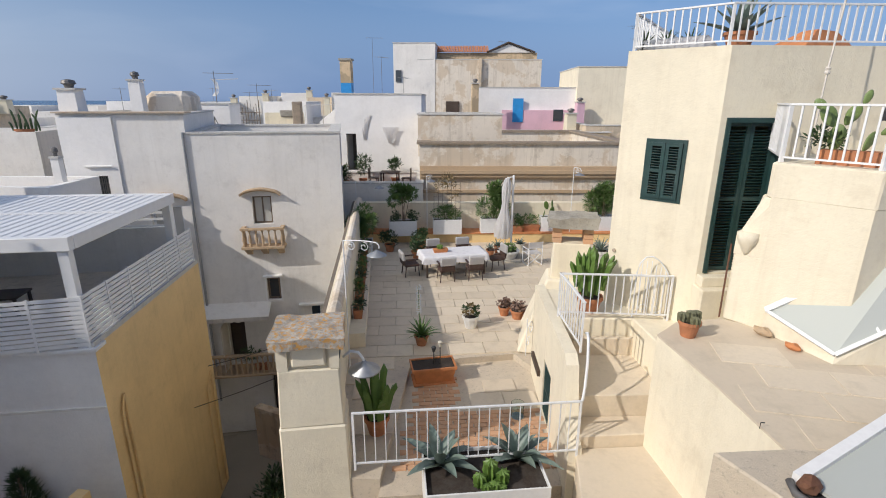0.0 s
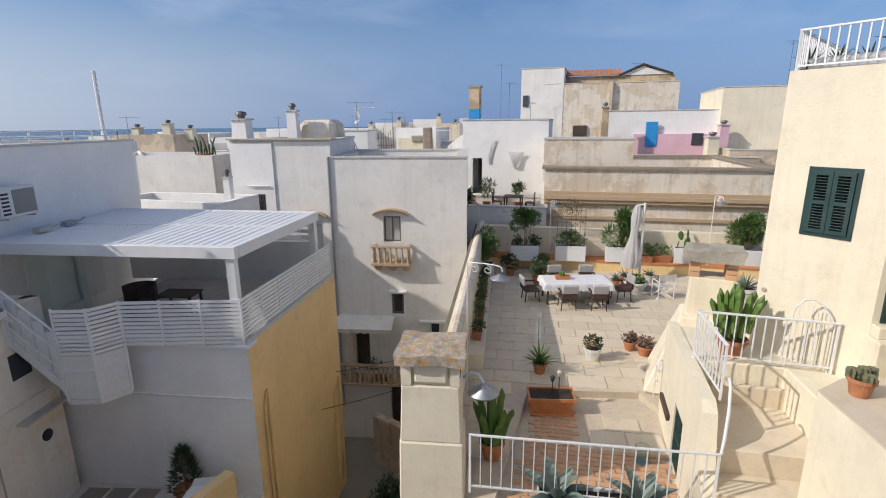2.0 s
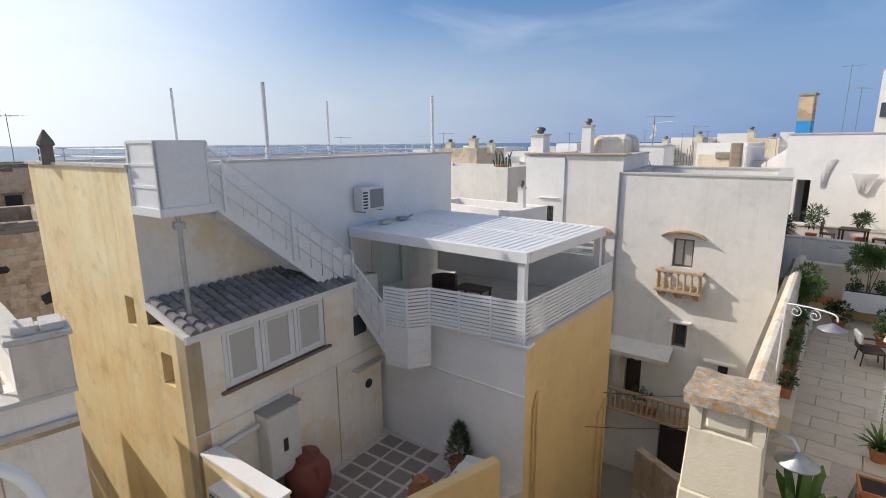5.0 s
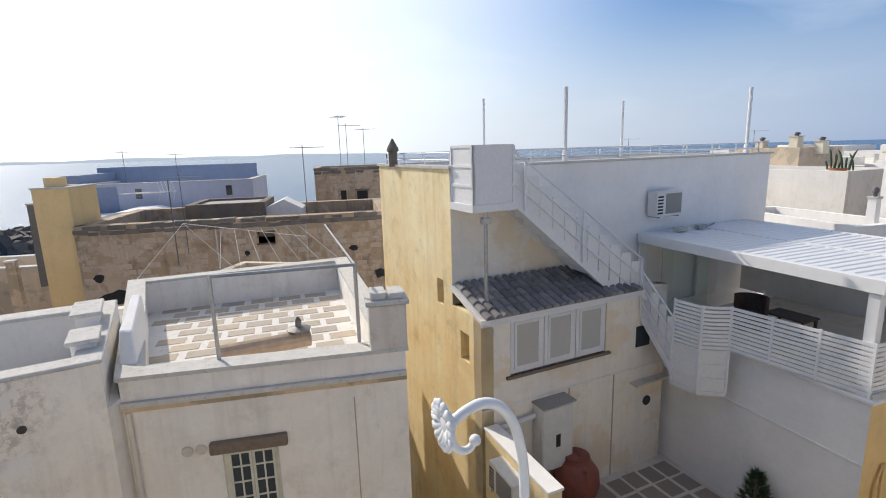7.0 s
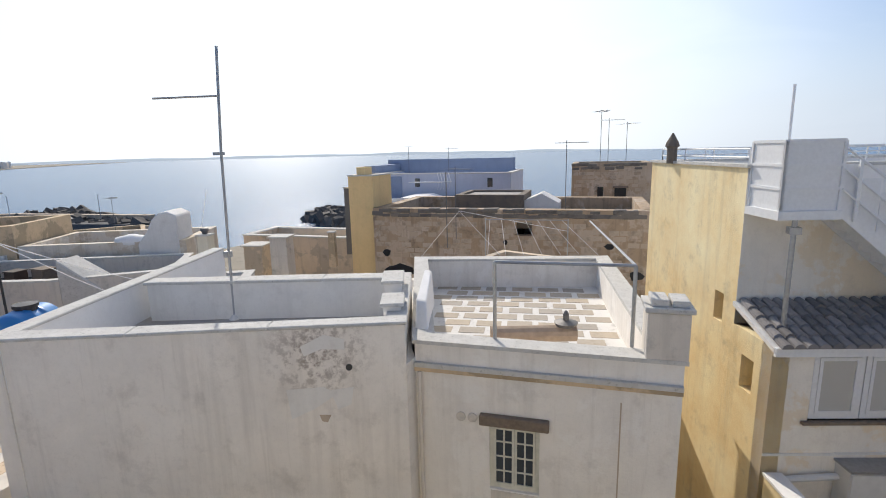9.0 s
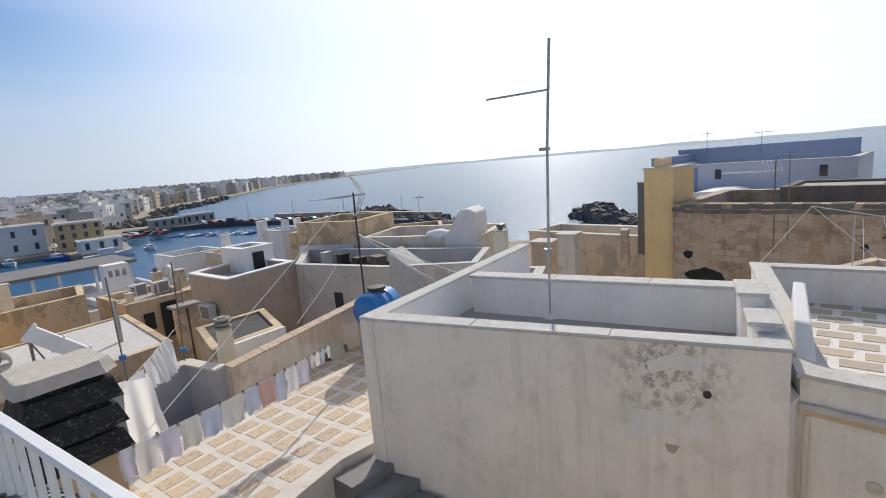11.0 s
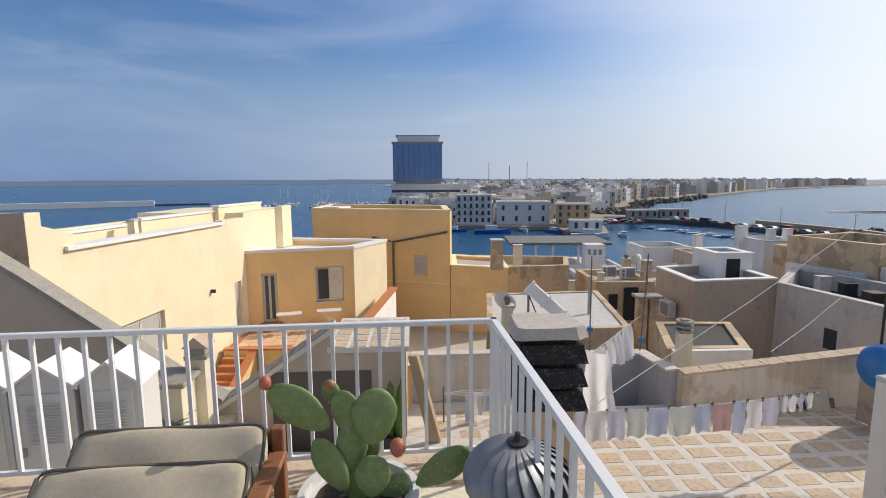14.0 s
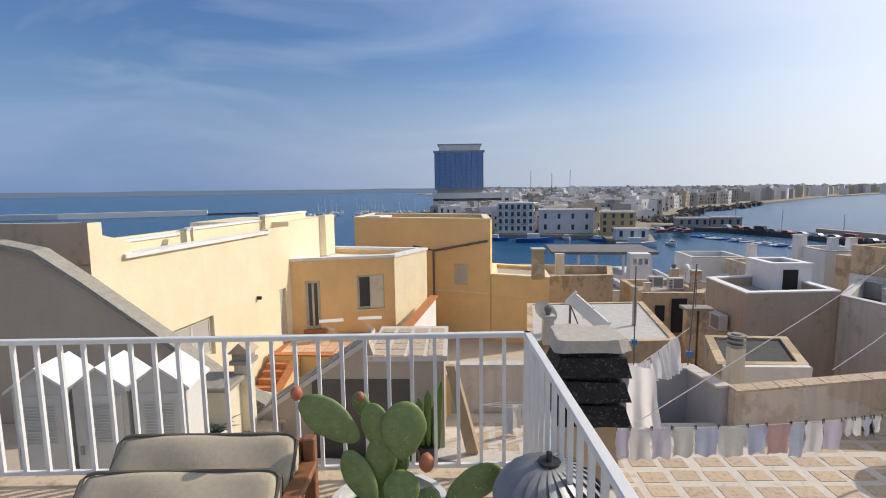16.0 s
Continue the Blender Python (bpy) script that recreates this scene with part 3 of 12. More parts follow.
def window(parent, m, x0, x1, z0, z1, frame_mat, glass_mat, leaves=2, bars=0, depth=0.12, fw=0.06, name="window", label=""):
    """A casement set into an opening of the wall frame m: outer frame, a sash and pane a leaf, glazing bars."""
    bm = bmesh.new()
    for a, b, c, d in ((x0, x1, z0, z0 + fw), (x0, x1, z1 - fw, z1), (x0, x0 + fw, z0 + fw, z1 - fw), (x1 - fw, x1, z0 + fw, z1 - fw)):
        box(bm, a, b, depth, depth + 0.06, c, d)
    win = part(name, bm, frame_mat, parent, label, m)
    w = (x1 - x0 - 2 * fw) / leaves
    for i in range(leaves):
        a, b = x0 + fw + i * w, x0 + fw + (i + 1) * w
        s = fw * 0.7
        bm = bmesh.new()
        for p, q, c, d in ((a, b, z0 + fw, z0 + fw + s), (a, b, z1 - fw - s, z1 - fw), (a, a + s, z0 + fw + s, z1 - fw - s), (b - s, b, z0 + fw + s, z1 - fw - s)):
            box(bm, p + 0.003, q - 0.003, depth - 0.015, depth + 0.03, c, d)
        for j in range(bars):
            z = z0 + fw + (z1 - z0 - 2 * fw) * (j + 1) / (bars + 1)
            box(bm, a + s, b - s, depth - 0.008, depth + 0.02, z - 0.012, z + 0.012)
        if bars > 1:
            box(bm, (a + b) / 2 - 0.012, (a + b) / 2 + 0.012, depth - 0.006, depth + 0.018, z0 + fw + s, z1 - fw - s)
        part("sash", bm, frame_mat, win, "", Matrix.Identity(4))
        bm = bmesh.new()
        box(bm, a + s - 0.005, b - s + 0.005, depth + 0.004, depth + 0.012, z0 + fw + s - 0.005, z1 - fw - s + 0.005)
        part("pane", bm, glass_mat, win, "", Matrix.Identity(4))
    return win


def shutter(parent, m, x0, x1, z0, z1, mat, depth=-0.05, leaves=2, pitch=0.045, name="shutter"):
    """Closed louvred shutters: a frame and its slats a leaf."""
    w = (x1 - x0) / leaves
    for i in range(leaves):
        a, b = x0 + i * w + 0.004, x0 + (i + 1) * w - 0.004
        bm = bmesh.new()
        s = 0.06
        for p, q, c, d in ((a, b, z0, z0 + s), (a, b, z1 - s, z1), (a, a + s, z0 + s, z1 - s), (b - s, b, z0 + s, z1 - s), (a + s, b - s, (z0 + z1) / 2 - s / 2, (z0 + z1) / 2 + s / 2)):
            box(bm, p, q, depth, depth + 0.045, c, d)
        ob = part(name, bm, mat, parent, "", m)
        bm = bmesh.new()
        z = z0 + s
        while z < z1 - s - pitch:
            t = pose(0, depth + 0.022, z + pitch / 2, -35)
            box(bm, a + s, b - s, -0.026, 0.026, -0.005, 0.005, t)
            z += pitch
        part("louvres", bm, mat, ob, "", Matrix.Identity(4))


def sill(parent, m, x0, x1, z, mat, out=0.08, h=0.05, name="sill"):
    bm = bmesh.new()
    box(bm, x0, x1, -out, 0.1, z - h, z)
    return part(name, bm, mat, parent, "", m, bevel=0.008)


def void(parent, m, x0, x1, z0, z1, mat=None, depth=0.25, name="door_leaf", label=""):
    bm = bmesh.new()
    box(bm, x0, x1, depth - 0.06, depth, z0, z1)
    return part(name, bm, mat or DARK_WOOD, parent, label, m)


def railing(name, label, pts, z, height, base=0.08, pitch=0.13, bar=0.011, post=0.02, group="", top=0.022, posts=True):
    """A painted bar railing along a line of plan points: top and bottom rail, a post at each corner, bars between."""
    ob = thing(name, label, "railing", group)
    for a, b in zip(pts, pts[1:]):
        length, m = span(a, b), face(a, b, z)
        bm = bmesh.new()
        box(bm, -top, length + top, -top, top, height - 0.03, height)
        part("top_rail", bm, WHITE_PAINT, ob, "", m, bevel=0.004)
        bm = bmesh.new()
        box(bm, 0, length, -0.012, 0.012, base, base + 0.025)
        part("bottom_rail", bm, WHITE_PAINT, ob, "", m)
        k = max(2, round(length / pitch))
        bm = bmesh.new()
        box(bm, -bar, bar, -bar, bar, base + 0.025, height - 0.03)
        me = mesh_of(bm, "baluster", WHITE_PAINT)
        for i in range(1, k):
            piece("baluster", me, ob, m @ pose(length * i / k, 0, 0))
    if posts:
        for p in pts:
            bm = bmesh.new()
            box(bm, -post, post, -post, post, 0, height - 0.032)
            part("post", bm, WHITE_PAINT, ob, "", pose(p[0], p[1], z))
    return ob


def antenna(name, x, y, z, height, yaw, boom=1.2, rods=9, label="grey television aerial on a thin mast", dishy=False, rodlen=0.35):
    ob = thing(name, label, "antenna", "aerials", pose(x, y, z, 0, 0, yaw))
    bm = bmesh.new()
    tube(bm, [(0, 0, 0), (0, 0, height)], 0.016, 6)
    part("mast", bm, DARK_STEEL, ob)
    bm = bmesh.new()
    tube(bm, [(-boom * 0.35, 0, height - 0.1), (boom * 0.65, 0, height - 0.1)], 0.012, 5)
    part("boom", bm, STEEL, ob)
    for i in range(rods):
        bm = bmesh.new()
        x0 = -boom * 0.33 + boom * 0.96 * i / max(1, rods - 1)
        tube(bm, [(x0, -rodlen * (1.2 - 0.5 * i / rods), height - 0.09), (x0, rodlen * (1.2 - 0.5 * i / rods), height - 0.09)], 0.005, 4)
        part("element", bm, STEEL, ob)
    return ob

# ---- sea, ground and distance ----
SEA, TOWN, STREET = -18.0, -13.0, -10.0


def sea_material():
    m, n, l, b = _mat("sea_water", 0.24)
    v = _coords(n, l)
    col = _mixc(n, l, _range(n, l, _noise(n, l, v, 0.006, 5), 0.35, 0.7), (0.01, 0.086, 0.19), (0.017, 0.102, 0.215))
    l.new(col, b.inputs["Base Color"])
    b.inputs["IOR"].default_value = 1.33
    b.inputs["Specular IOR Level"].default_value = 0.22
    h = n.new("ShaderNodeMath")
    h.operation = "ADD"
    l.new(_noise(n, l, v, 0.9, 6, 0.6), h.inputs[0])
    l.new(_noise(n, l, _coords(n, l, (0.05, 0.12, 1)), 1.0, 4, 0.6), h.inputs[1])
    _bump(n, l, b, h.outputs["Value"], 0.5, 0.35)
    return m


bm = bmesh.new()
ring = [bm.verts.new((4800 * math.cos(q), 4800 * math.sin(q), SEA)) for q in (2 * math.pi * j / 64 for j in range(64))]
bm.faces.new(ring)
single("water", bm, sea_material(), "calm blue sea round the old town", "sea", kind="structure")

LAND = stone("dusty_ground", (0.34, 0.29, 0.22), (0.26, 0.23, 0.18), (0.12, 0.11, 0.09), 0.15)
ASPHALT = stone("worn_asphalt", (0.10, 0.10, 0.10), (0.14, 0.135, 0.13), (0.05, 0.05, 0.05), 0.6)
ROCK = stone("dark_breakwater_rock", (0.10, 0.09, 0.08), (0.17, 0.15, 0.13), (0.03, 0.03, 0.03), 0.5)

bm = bmesh.new()
prism(bm, [(-70, -58), (-30, -66), (10, -76), (110, -92), (190, -80), (200, 110), (90, 130), (-40, 125), (-90, 90), (-104, 10), (-84, -30)], SEA - 1, TOWN)
single("ground", bm, LAND, "dusty stone ground of the old town island", "ground", kind="structure")
bm = bmesh.new()
prism(bm, [(-37, -184.5), (-22, -184.5), (-21, -204), (21, -206), (30, -184), (60, -180), (72, -300), (96, -420), (140, -640), (190, -1100), (700, -2600), (-2300, -2600), (-1500, -1960), (-820, -1345), (-574, -1062), (-433, -905), (-298, -705), (-226, -600), (-150, -470), (-116, -432), (-80, -330), (-50, -282), (-90, -262), (-92, -250), (-40, -236), (-40, -208)], SEA - 1, -16.6)
single("mainland", bm, LAND, "low mainland across the harbour with a stone quay", "land", kind="structure")
bm = bmesh.new()
prism(bm, [(-48, -252), (-76, -236), (-92, -212), (-103, -176), (-108, -126), (-116, -122), (-113, -178), (-100, -218), (-82, -244), (-50, -260)], SEA - 1, -16.2)
single("breakwater", bm, ASPHALT, "harbour mole with a road along it", "breakwater", kind="structure")
bm = bmesh.new()
prism(bm, [(-100, -216), (-113, -178), (-116, -126), (-118, -126), (-115.2, -179), (-102, -218)], -16.2, -14.6)
single("sea_wall", bm, GREY_RENDER, "long dark sea wall on the harbour mole", "sea wall", kind="structure")


def rocks(name, path, n, spread, size, label, seed):
    rnd = random.Random(seed)
    bm = bmesh.new()
    for i in range(n):
        t = rnd.random() * (len(path) - 1)
        k = int(t)
        a, b = Vector(path[k]), Vector(path[k + 1])
        p = a.lerp(b, t - k)
        s = size * rnd.uniform(0.5, 1.3)
        m = pose(p.x + rnd.uniform(-spread, spread), p.y + rnd.uniform(-spread, spread), SEA + rnd.uniform(0, 1.6), rnd.uniform(0, 360), rnd.uniform(0, 360), rnd.uniform(0, 360))
        box(bm, -s, s, -s * 0.8, s * 0.8, -s * 0.6, s * 0.6, m)
    single(name, bm, ROCK, label, "rocks", bevel=0.0, jitter=0.4, kind="stuff")


rocks("rocks", [(-96, -40), (-112, -54), (-134, -78), (-150, -86)], 260, 4.5, 1.5, "dark rocks of the short breakwater", 3)
rocks("rocks", [(-116, -120), (-112, -142), (-112, -186), (-136, -186), (-120, -150)], 260, 5.0, 1.6, "dark rock armour outside the harbour mole", 4)
rocks("rocks", [(-48, -282), (-80, -330), (-116, -432), (-150, -470), (-226, -600)], 300, 6.0, 1.8, "low rocky shore of the mainland", 5)


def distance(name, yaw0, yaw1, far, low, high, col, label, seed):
    """A low far shore as a glowing strip, haze put into its colour."""
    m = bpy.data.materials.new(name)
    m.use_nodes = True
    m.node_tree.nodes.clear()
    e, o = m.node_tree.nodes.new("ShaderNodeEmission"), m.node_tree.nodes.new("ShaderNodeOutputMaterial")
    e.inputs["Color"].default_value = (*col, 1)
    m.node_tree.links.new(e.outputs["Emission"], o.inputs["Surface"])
    rnd = random.Random(seed)
    bm = bmesh.new()
    steps, prev = 90, None
    for i in range(steps + 1):
        q = radians(yaw0 + (yaw1 - yaw0) * i / steps)
        x, y = -math.sin(q) * far, math.cos(q) * far
        edge = min(1.0, 6 * i / steps, 6 * (steps - i) / steps)
        h = low + (high - low) * (0.5 + 0.5 * noise.noise((i * 0.13, seed, 0))) * edge + rnd.uniform(0, 0.06) * (high - low)
        cur = (bm.verts.new((x, y, SEA - 2)), bm.verts.new((x, y, SEA + h)))
        if prev:
            bm.faces.new((prev[0], cur[0], cur[1], prev[1]))
        prev = cur
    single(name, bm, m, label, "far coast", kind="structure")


# the strips glow, and the bluish haze is mixed into these colours
distance("backdrop", 168, 262, 4300, 22, 46, (0.15, 0.21, 0.32), "far low wooded coast, blue haze put into its glowing colour", 1)
distance("backdrop", 86, 150, 4400, 5, 30, (0.42, 0.51, 0.63), "far low coast across the bay, bright haze put into its glowing colour", 2)
distance("backdrop", 146, 172, 3300, 6, 30, (0.33, 0.40, 0.50), "far built-up coast, haze put into its glowing colour", 6)


# ---- far town ----
def town_rows(name, label, cells, mats, seed, lo=5, hi=13, size=(9, 16), win=True, base=-16.6, kind="stuff"):
    """Crowds of flat-roofed houses with window openings, too many to pick apart: one mesh a colour, and one of window panes."""
    rnd = random.Random(seed)
    shells = [bmesh.new() for _ in mats]
    panes = bmesh.new()
    for x, y, yaw, rise in cells:
        w, d, h = rnd.uniform(*size), rnd.uniform(*size), rnd.uniform(lo, hi) + rise
        bm = shells[rnd.randrange(len(mats))]
        m = pose(x, y, base, 0, 0, yaw)
        box(bm, -w / 2, w / 2, -d / 2, d / 2, 0, h, m)
        box(bm, -w / 2 + 0.3, w / 2 - 0.3, -d / 2 + 0.3, d / 2 - 0.3, h, h + 0.02, m)
        for a, b, c, e in ((-w / 2, w / 2, -d / 2, -d / 2 + 0.3), (-w / 2, w / 2, d / 2 - 0.3, d / 2), (-w / 2, -w / 2 + 0.3, -d / 2 + 0.3, d / 2 - 0.3), (w / 2 - 0.3, w / 2, -d / 2 + 0.3, d / 2 - 0.3)):
            box(bm, a, b, c, e, h + 0.02, h + 0.9, m)
        if rnd.random() < 0.6:
            q = rnd.uniform(-w / 4, w / 4)
            box(bm, q - 1.6, q + 1.6, -1.5, 1.7, h + 0.02, h + rnd.uniform(2.2, 3.2), m)
        if win and y > -620:
            for side in range(4):
                length = w if side % 2 == 0 else d
                off = d / 2 if side % 2 == 0 else w / 2
                f = m @ pose(0, 0, 0, 0, 0, 90 * side)
                z = 1.2
                while z + 1.8 < h:
                    u = -length / 2 + 1.2
                    while u < length / 2 - 1.2:
                        if rnd.random() < 0.85:
                            tall = 2.1 if rnd.random() < 0.4 else 1.5
                            box(panes, u, u + 1.0, -off - 0.03, -off + 0.02, z, z + tall, f)
                        u += rnd.choice((2.4, 2.9, 3.4))
                    z += 3.3
    ob = thing(name, label, "town")
    for bm, mat in zip(shells, mats):
        tagged(part("houses", bm, mat, ob), kind=kind)
    tagged(part("window_panes", panes, GLASS_DARK, ob), kind=kind)
    tagged(ob, kind=kind)


FAR_WHITE = stucco("far_white_render", (0.80, 0.77, 0.73), (0.36, 0.34, 0.3), 0.2, 0.2)
FAR_SAND = stucco("far_sand_render", (0.56, 0.47, 0.36), (0.3, 0.26, 0.2), 0.2, 0.2)
FAR_GREY = stucco("far_grey_render", (0.42, 0.40, 0.37), (0.25, 0.24, 0.22), 0.2, 0.2)
FAR_OCHRE = stucco("far_ochre_render", (0.60, 0.44, 0.24), (0.3, 0.24, 0.16), 0.2, 0.2)
rnd = random.Random(11)
cells = []
for i in range(1500):
    u = rnd.random()
    y = -232 - 1400 * u ** 1.25
    x0 = np.interp(-y, (232, 300, 430, 540, 705, 905, 1062, 1345, 1660), (-28, -62, -98, -158, -285, -420, -560, -800, -1120))
    x1 = np.interp(-y, (232, 300, 430, 600, 830, 1400), (50, 60, 90, 120, 150, 200))
    x = rnd.uniform(x0 + 8, x1)
    cells.append((x, y, rnd.choice((8, 12, 16, 55)), min(9, max(0, (-y - 260) * 0.02)) * rnd.uniform(0.5, 1.1)))
town_rows("distant_town", "crowded flat-roofed houses of the newer town across the harbour", cells, (FAR_WHITE, FAR_SAND, FAR_GREY, FAR_WHITE, FAR_WHITE), 12, 4, 10, (6, 12))


bm = bmesh.new()
prism(bm, [(430, -318), (384, -336), (300, -402), (296, -396), (380, -329), (428, -311)], SEA - 1, -13.6)
single("long_pier", bm, FAR_WHITE, "long pale stone pier out to the east", "pier", kind="structure")
bm = bmesh.new()
prism(bm, [(300, -402), (262, -424), (260, -419), (298, -396)], SEA - 1, -16.6)
single("pier_head", bm, ROCK, "low dark end of the pier", "pier", kind="structure")

# ---- houses west of the roof terrace ----
# blank-walled house with a walled roof terrace
B_L, B_R, B_R2, B_L2 = (-7.31, -3.72), (-7.38, 0.10), (-14.15, -0.75), (-13.1, -5.75)
A_L, A_R, A_R2, A_L2 = (-4.98, -9.40), (-7.03, -3.76), (-12.6, -5.35), (-11.6, -11.1)
blank_house = thing("blank_walled_house", "house with a blank stained white wall and walled roof", "house")
A_Z, A_TOP = -1.45, -0.68
C_L, C_R = (-8.1, -9.72), (-9.62, -4.62)      # the cross wall's ends
bm = bmesh.new()
prism(bm, [(A_L[0] - 0.1, A_L[1] + 0.02), (A_R[0] - 0.1, A_R[1] - 0.02), A_R2, A_L2][::-1], STREET, A_Z)
prism(bm, [A_R, B_L, (-8.4, -4.3), (-8.2, -4.4)], STREET, -1.3)
part("wall", bm, STAINED, blank_house)
bm = bmesh.new()
prism(bm, [(-5.3, -9.3), (-7.2, -4.1), (-12.3, -5.5), (-11.4, -10.8)], A_Z - 0.02, A_Z + 0.006)
part("roof", bm, ROOF_GREY, blank_house)
for a_, b_, t0_ in ((A_R, A_L, 0.28), (A_L, A_L2, 0.26), (C_R, A_R, 0.26)):
    pm_, L_ = face(a_, b_), span(a_, b_)
    bm = bmesh.new()
    box(bm, 0, L_, -t0_, 0, STREET, A_TOP)
    part("parapet", bm, STAINED, blank_house, "", pm_)
    bm = bmesh.new()
    box(bm, 0.02, L_ - 0.02, -t0_ - 0.008, -t0_, A_Z, A_TOP - 0.002)
    part("parapet_lining", bm, WHITE_CLEAN, blank_house, "whitewashed inner face of the parapet", pm_)
    k_ = max(2, round(L_ / 2.4))
    for i in range(k_):
        bm = bmesh.new()
        box(bm, L_ * i / k_ + 0.002, L_ * (i + 1) / k_ - 0.002, -t0_ - 0.04, 0.025, A_TOP, A_TOP + 0.05)
        part("coping", bm, COPING, blank_house, "", pm_, bevel=0.015, jitter=0.012)
cw_, cl_ = face(C_L, C_R), span(C_L, C_R)
bm = bmesh.new()
box(bm, 0, cl_, 0, 0.34, A_Z, A_TOP - 0.01)
part("cross_wall", bm, WHITE_WALL, blank_house, "", cw_)
for i in range(3):
    bm = bmesh.new()
    box(bm, cl_ * i / 3 - 0.06 * (i == 0) + 0.002, cl_ * (i + 1) / 3 - 0.002, -0.05, 0.40, A_TOP - 0.01, A_TOP + 0.05)
    part("cross_wall_coping", bm, COPING, blank_house, "", cw_, bevel=0.015, jitter=0.012)

# lattice-window house beside it
lattice_house = house("lattice_window_house", [B_L, B_R, B_R2, B_L2], STREET, -1.78, 0.72, "white house with a lattice window and a walled tiled roof", SHADE_WHITE, {0: [(1.16, 1.92, -3.38, -2.27)]}, ROOF_WHITE, thick=0.28)

# ---- tall house with the outside stair ----
W_DIR = Vector((-0.2544, 0.9671, 0))
N_DIR = Vector((-0.9671, -0.2544, 0))


def tall(u, v):
    """Plan of the tall house: u along the court wall, v back from it."""
    p = Vector((-9.81, 1.90, 0)) + W_DIR * u + N_DIR * v
    return (p.x, p.y)


# high block: yellow side to the south, white face to the court
tall_house = house("tall_yellow_house", [tall(0, 5.9), tall(0, 1.25), tall(11.0, 1.25), tall(9.4, 5.9)], STREET, 1.1, 0.3, "tall house with a bleached yellow side and white court face", WHITE_CLEAN, {0: [(3.85, 4.2, -1.75, -1.15)]}, ROOF_WHITE, mats={0: YELLOW_OLD}, cope=0.05)
# low annex with the tiled roof
annex = house("tiled_annex", [tall(0, 1.25), tall(0, 0), tall(5.35, 0), tall(5.35, 1.25)], STREET, -1.62, 0.0, "white annex with a three-light window and a clay-tiled roof", OLD_CREAM, {0: [(0.35, 0.75, -2.75, -2.1)], 1: [(0.72, 3.38, -2.98, -1.68)]}, mats={0: YELLOW_OLD}, skip_cope=True)

# unseen low house, added to throw its shadow on the yellow side wall
house("low_sandy_house", [tall(-1.45, 7.41), tall(-2.6, 6.2), tall(-5.0, 7.6), tall(-3.8, 9.2)], STREET, -1.9, 0.25, "unseen low house added to shade the yellow wall", BEIGE, {}, thick=0.25, skip_cope=True)
# ---- loft with the louvred pergola ----
K0, K1, KK = (-6.86, 8.07), (-7.58, 13.06), (-11.4, 7.22)
loft = house("pergola_house", [KK, K0, K1, (-12.9, 12.3)], STREET, -2.65, 0.0, "house with a yellow side wall and a roof terrace", WHITE_CLEAN, mats={1: YELLOW}, roof_mat=PALE_GREY, skip_cope=True)
# court in front of it
COURT = -6.35
court = structure("floor_court", "sunken court paved with grey slabs in white joints", "floor")
bm = bmesh.new()
prism(bm, [tall(0.0, 0.0), (-8.35, 2.35), (-6.9, 7.9), K0, KK, tall(5.35, 0)], STREET, COURT)
part("slab", bm, WHITE_GROUT, court)

# ---- white balcony house to the north ----
H_A, H_B = (-9.46, 16.58), (-4.55, 17.62)
balcony_house = house("balcony_house", [H_A, H_B, (-5.9, 23.0), (-11.2, 21.8)], STREET - 1, 0.15, 0.5, "white house with a stone balcony and hooded windows", WHITE_WALL, {0: [(1.88, 2.54, -2.5, -1.5), (2.1, 2.58, -5.42, -4.55), (0.55, 1.15, -7.9, -5.95), (1.95, 2.9, -10.4, -8.55)]}, thick=0.35)
left_house = house("hooded_window_house", [(-13.22, 15.92), H_A, (-11.1, 21.8), (-14.6, 21.0)], STREET - 1, 0.75, 0.5, "tall white house with a hooded window and a parapet", WHITE_WALL, {0: [(0.76, 1.2, -1.47, -0.7), (2.32, 3.37, -2.95, -1.76)]}, thick=0.35)

# ---- lower terrace ----
TERRACE, BRICK_Z = -4.0, -4.16
terrace_pts = [(-1.3, 6.6), (-1.24, 10.3), (1.15, 10.87), (1.5, 10.3), (6.6, 11.4), (6.0, 21.4), (-4.75, 20.6), (-2.2, 6.6)]
terrace = structure("floor_terrace", "sunny lower terrace paved with pale limestone slabs", "floor")
bm = bmesh.new()
prism(bm, terrace_pts, STREET, TERRACE - 0.02)
part("slab", bm, GROUT, terrace)
brick_floor = structure("floor_brick_path", "sunken corner of the terrace paved with bricks and limestone", "floor")
bm = bmesh.new()
prism(bm, [(-1.3, 6.4), (2.2, 6.9), (1.6, 10.1), (1.15, 10.87), (-1.24, 10.3)], STREET, BRICK_Z - 0.02)
part("slab", bm, GROUT, brick_floor)
T0, T1 = (-2.41, 6.95), (-4.84, 20.7)
terrace_wall = structure("wall_terrace_west", "head-high cream parapet with a mossy rounded coping", "wall")
bm = bmesh.new()
wall_mesh(bm, span(T1, T0), STREET, -2.33, 0.3, (), face(T1, T0))
part("wall", bm, CREAM, terrace_wall)
bm = bmesh.new()
tube(bm, [(0, 0.18, -2.33), (span(T1, T0), 0.18, -2.33)], 0.13, 10)
part("coping", bm, WEATHERED, terrace_wall, "rounded weathered coping", face(T1, T0), jitter=0.02)
bm = bmesh.new()
box(bm, 0, span(T1, T0), -0.1, 0.04, -2.62, -2.36)
part("outer_course", bm, RUIN_DARK, terrace_wall, "blackened outer course", face(T1, T0), bevel=0.02)
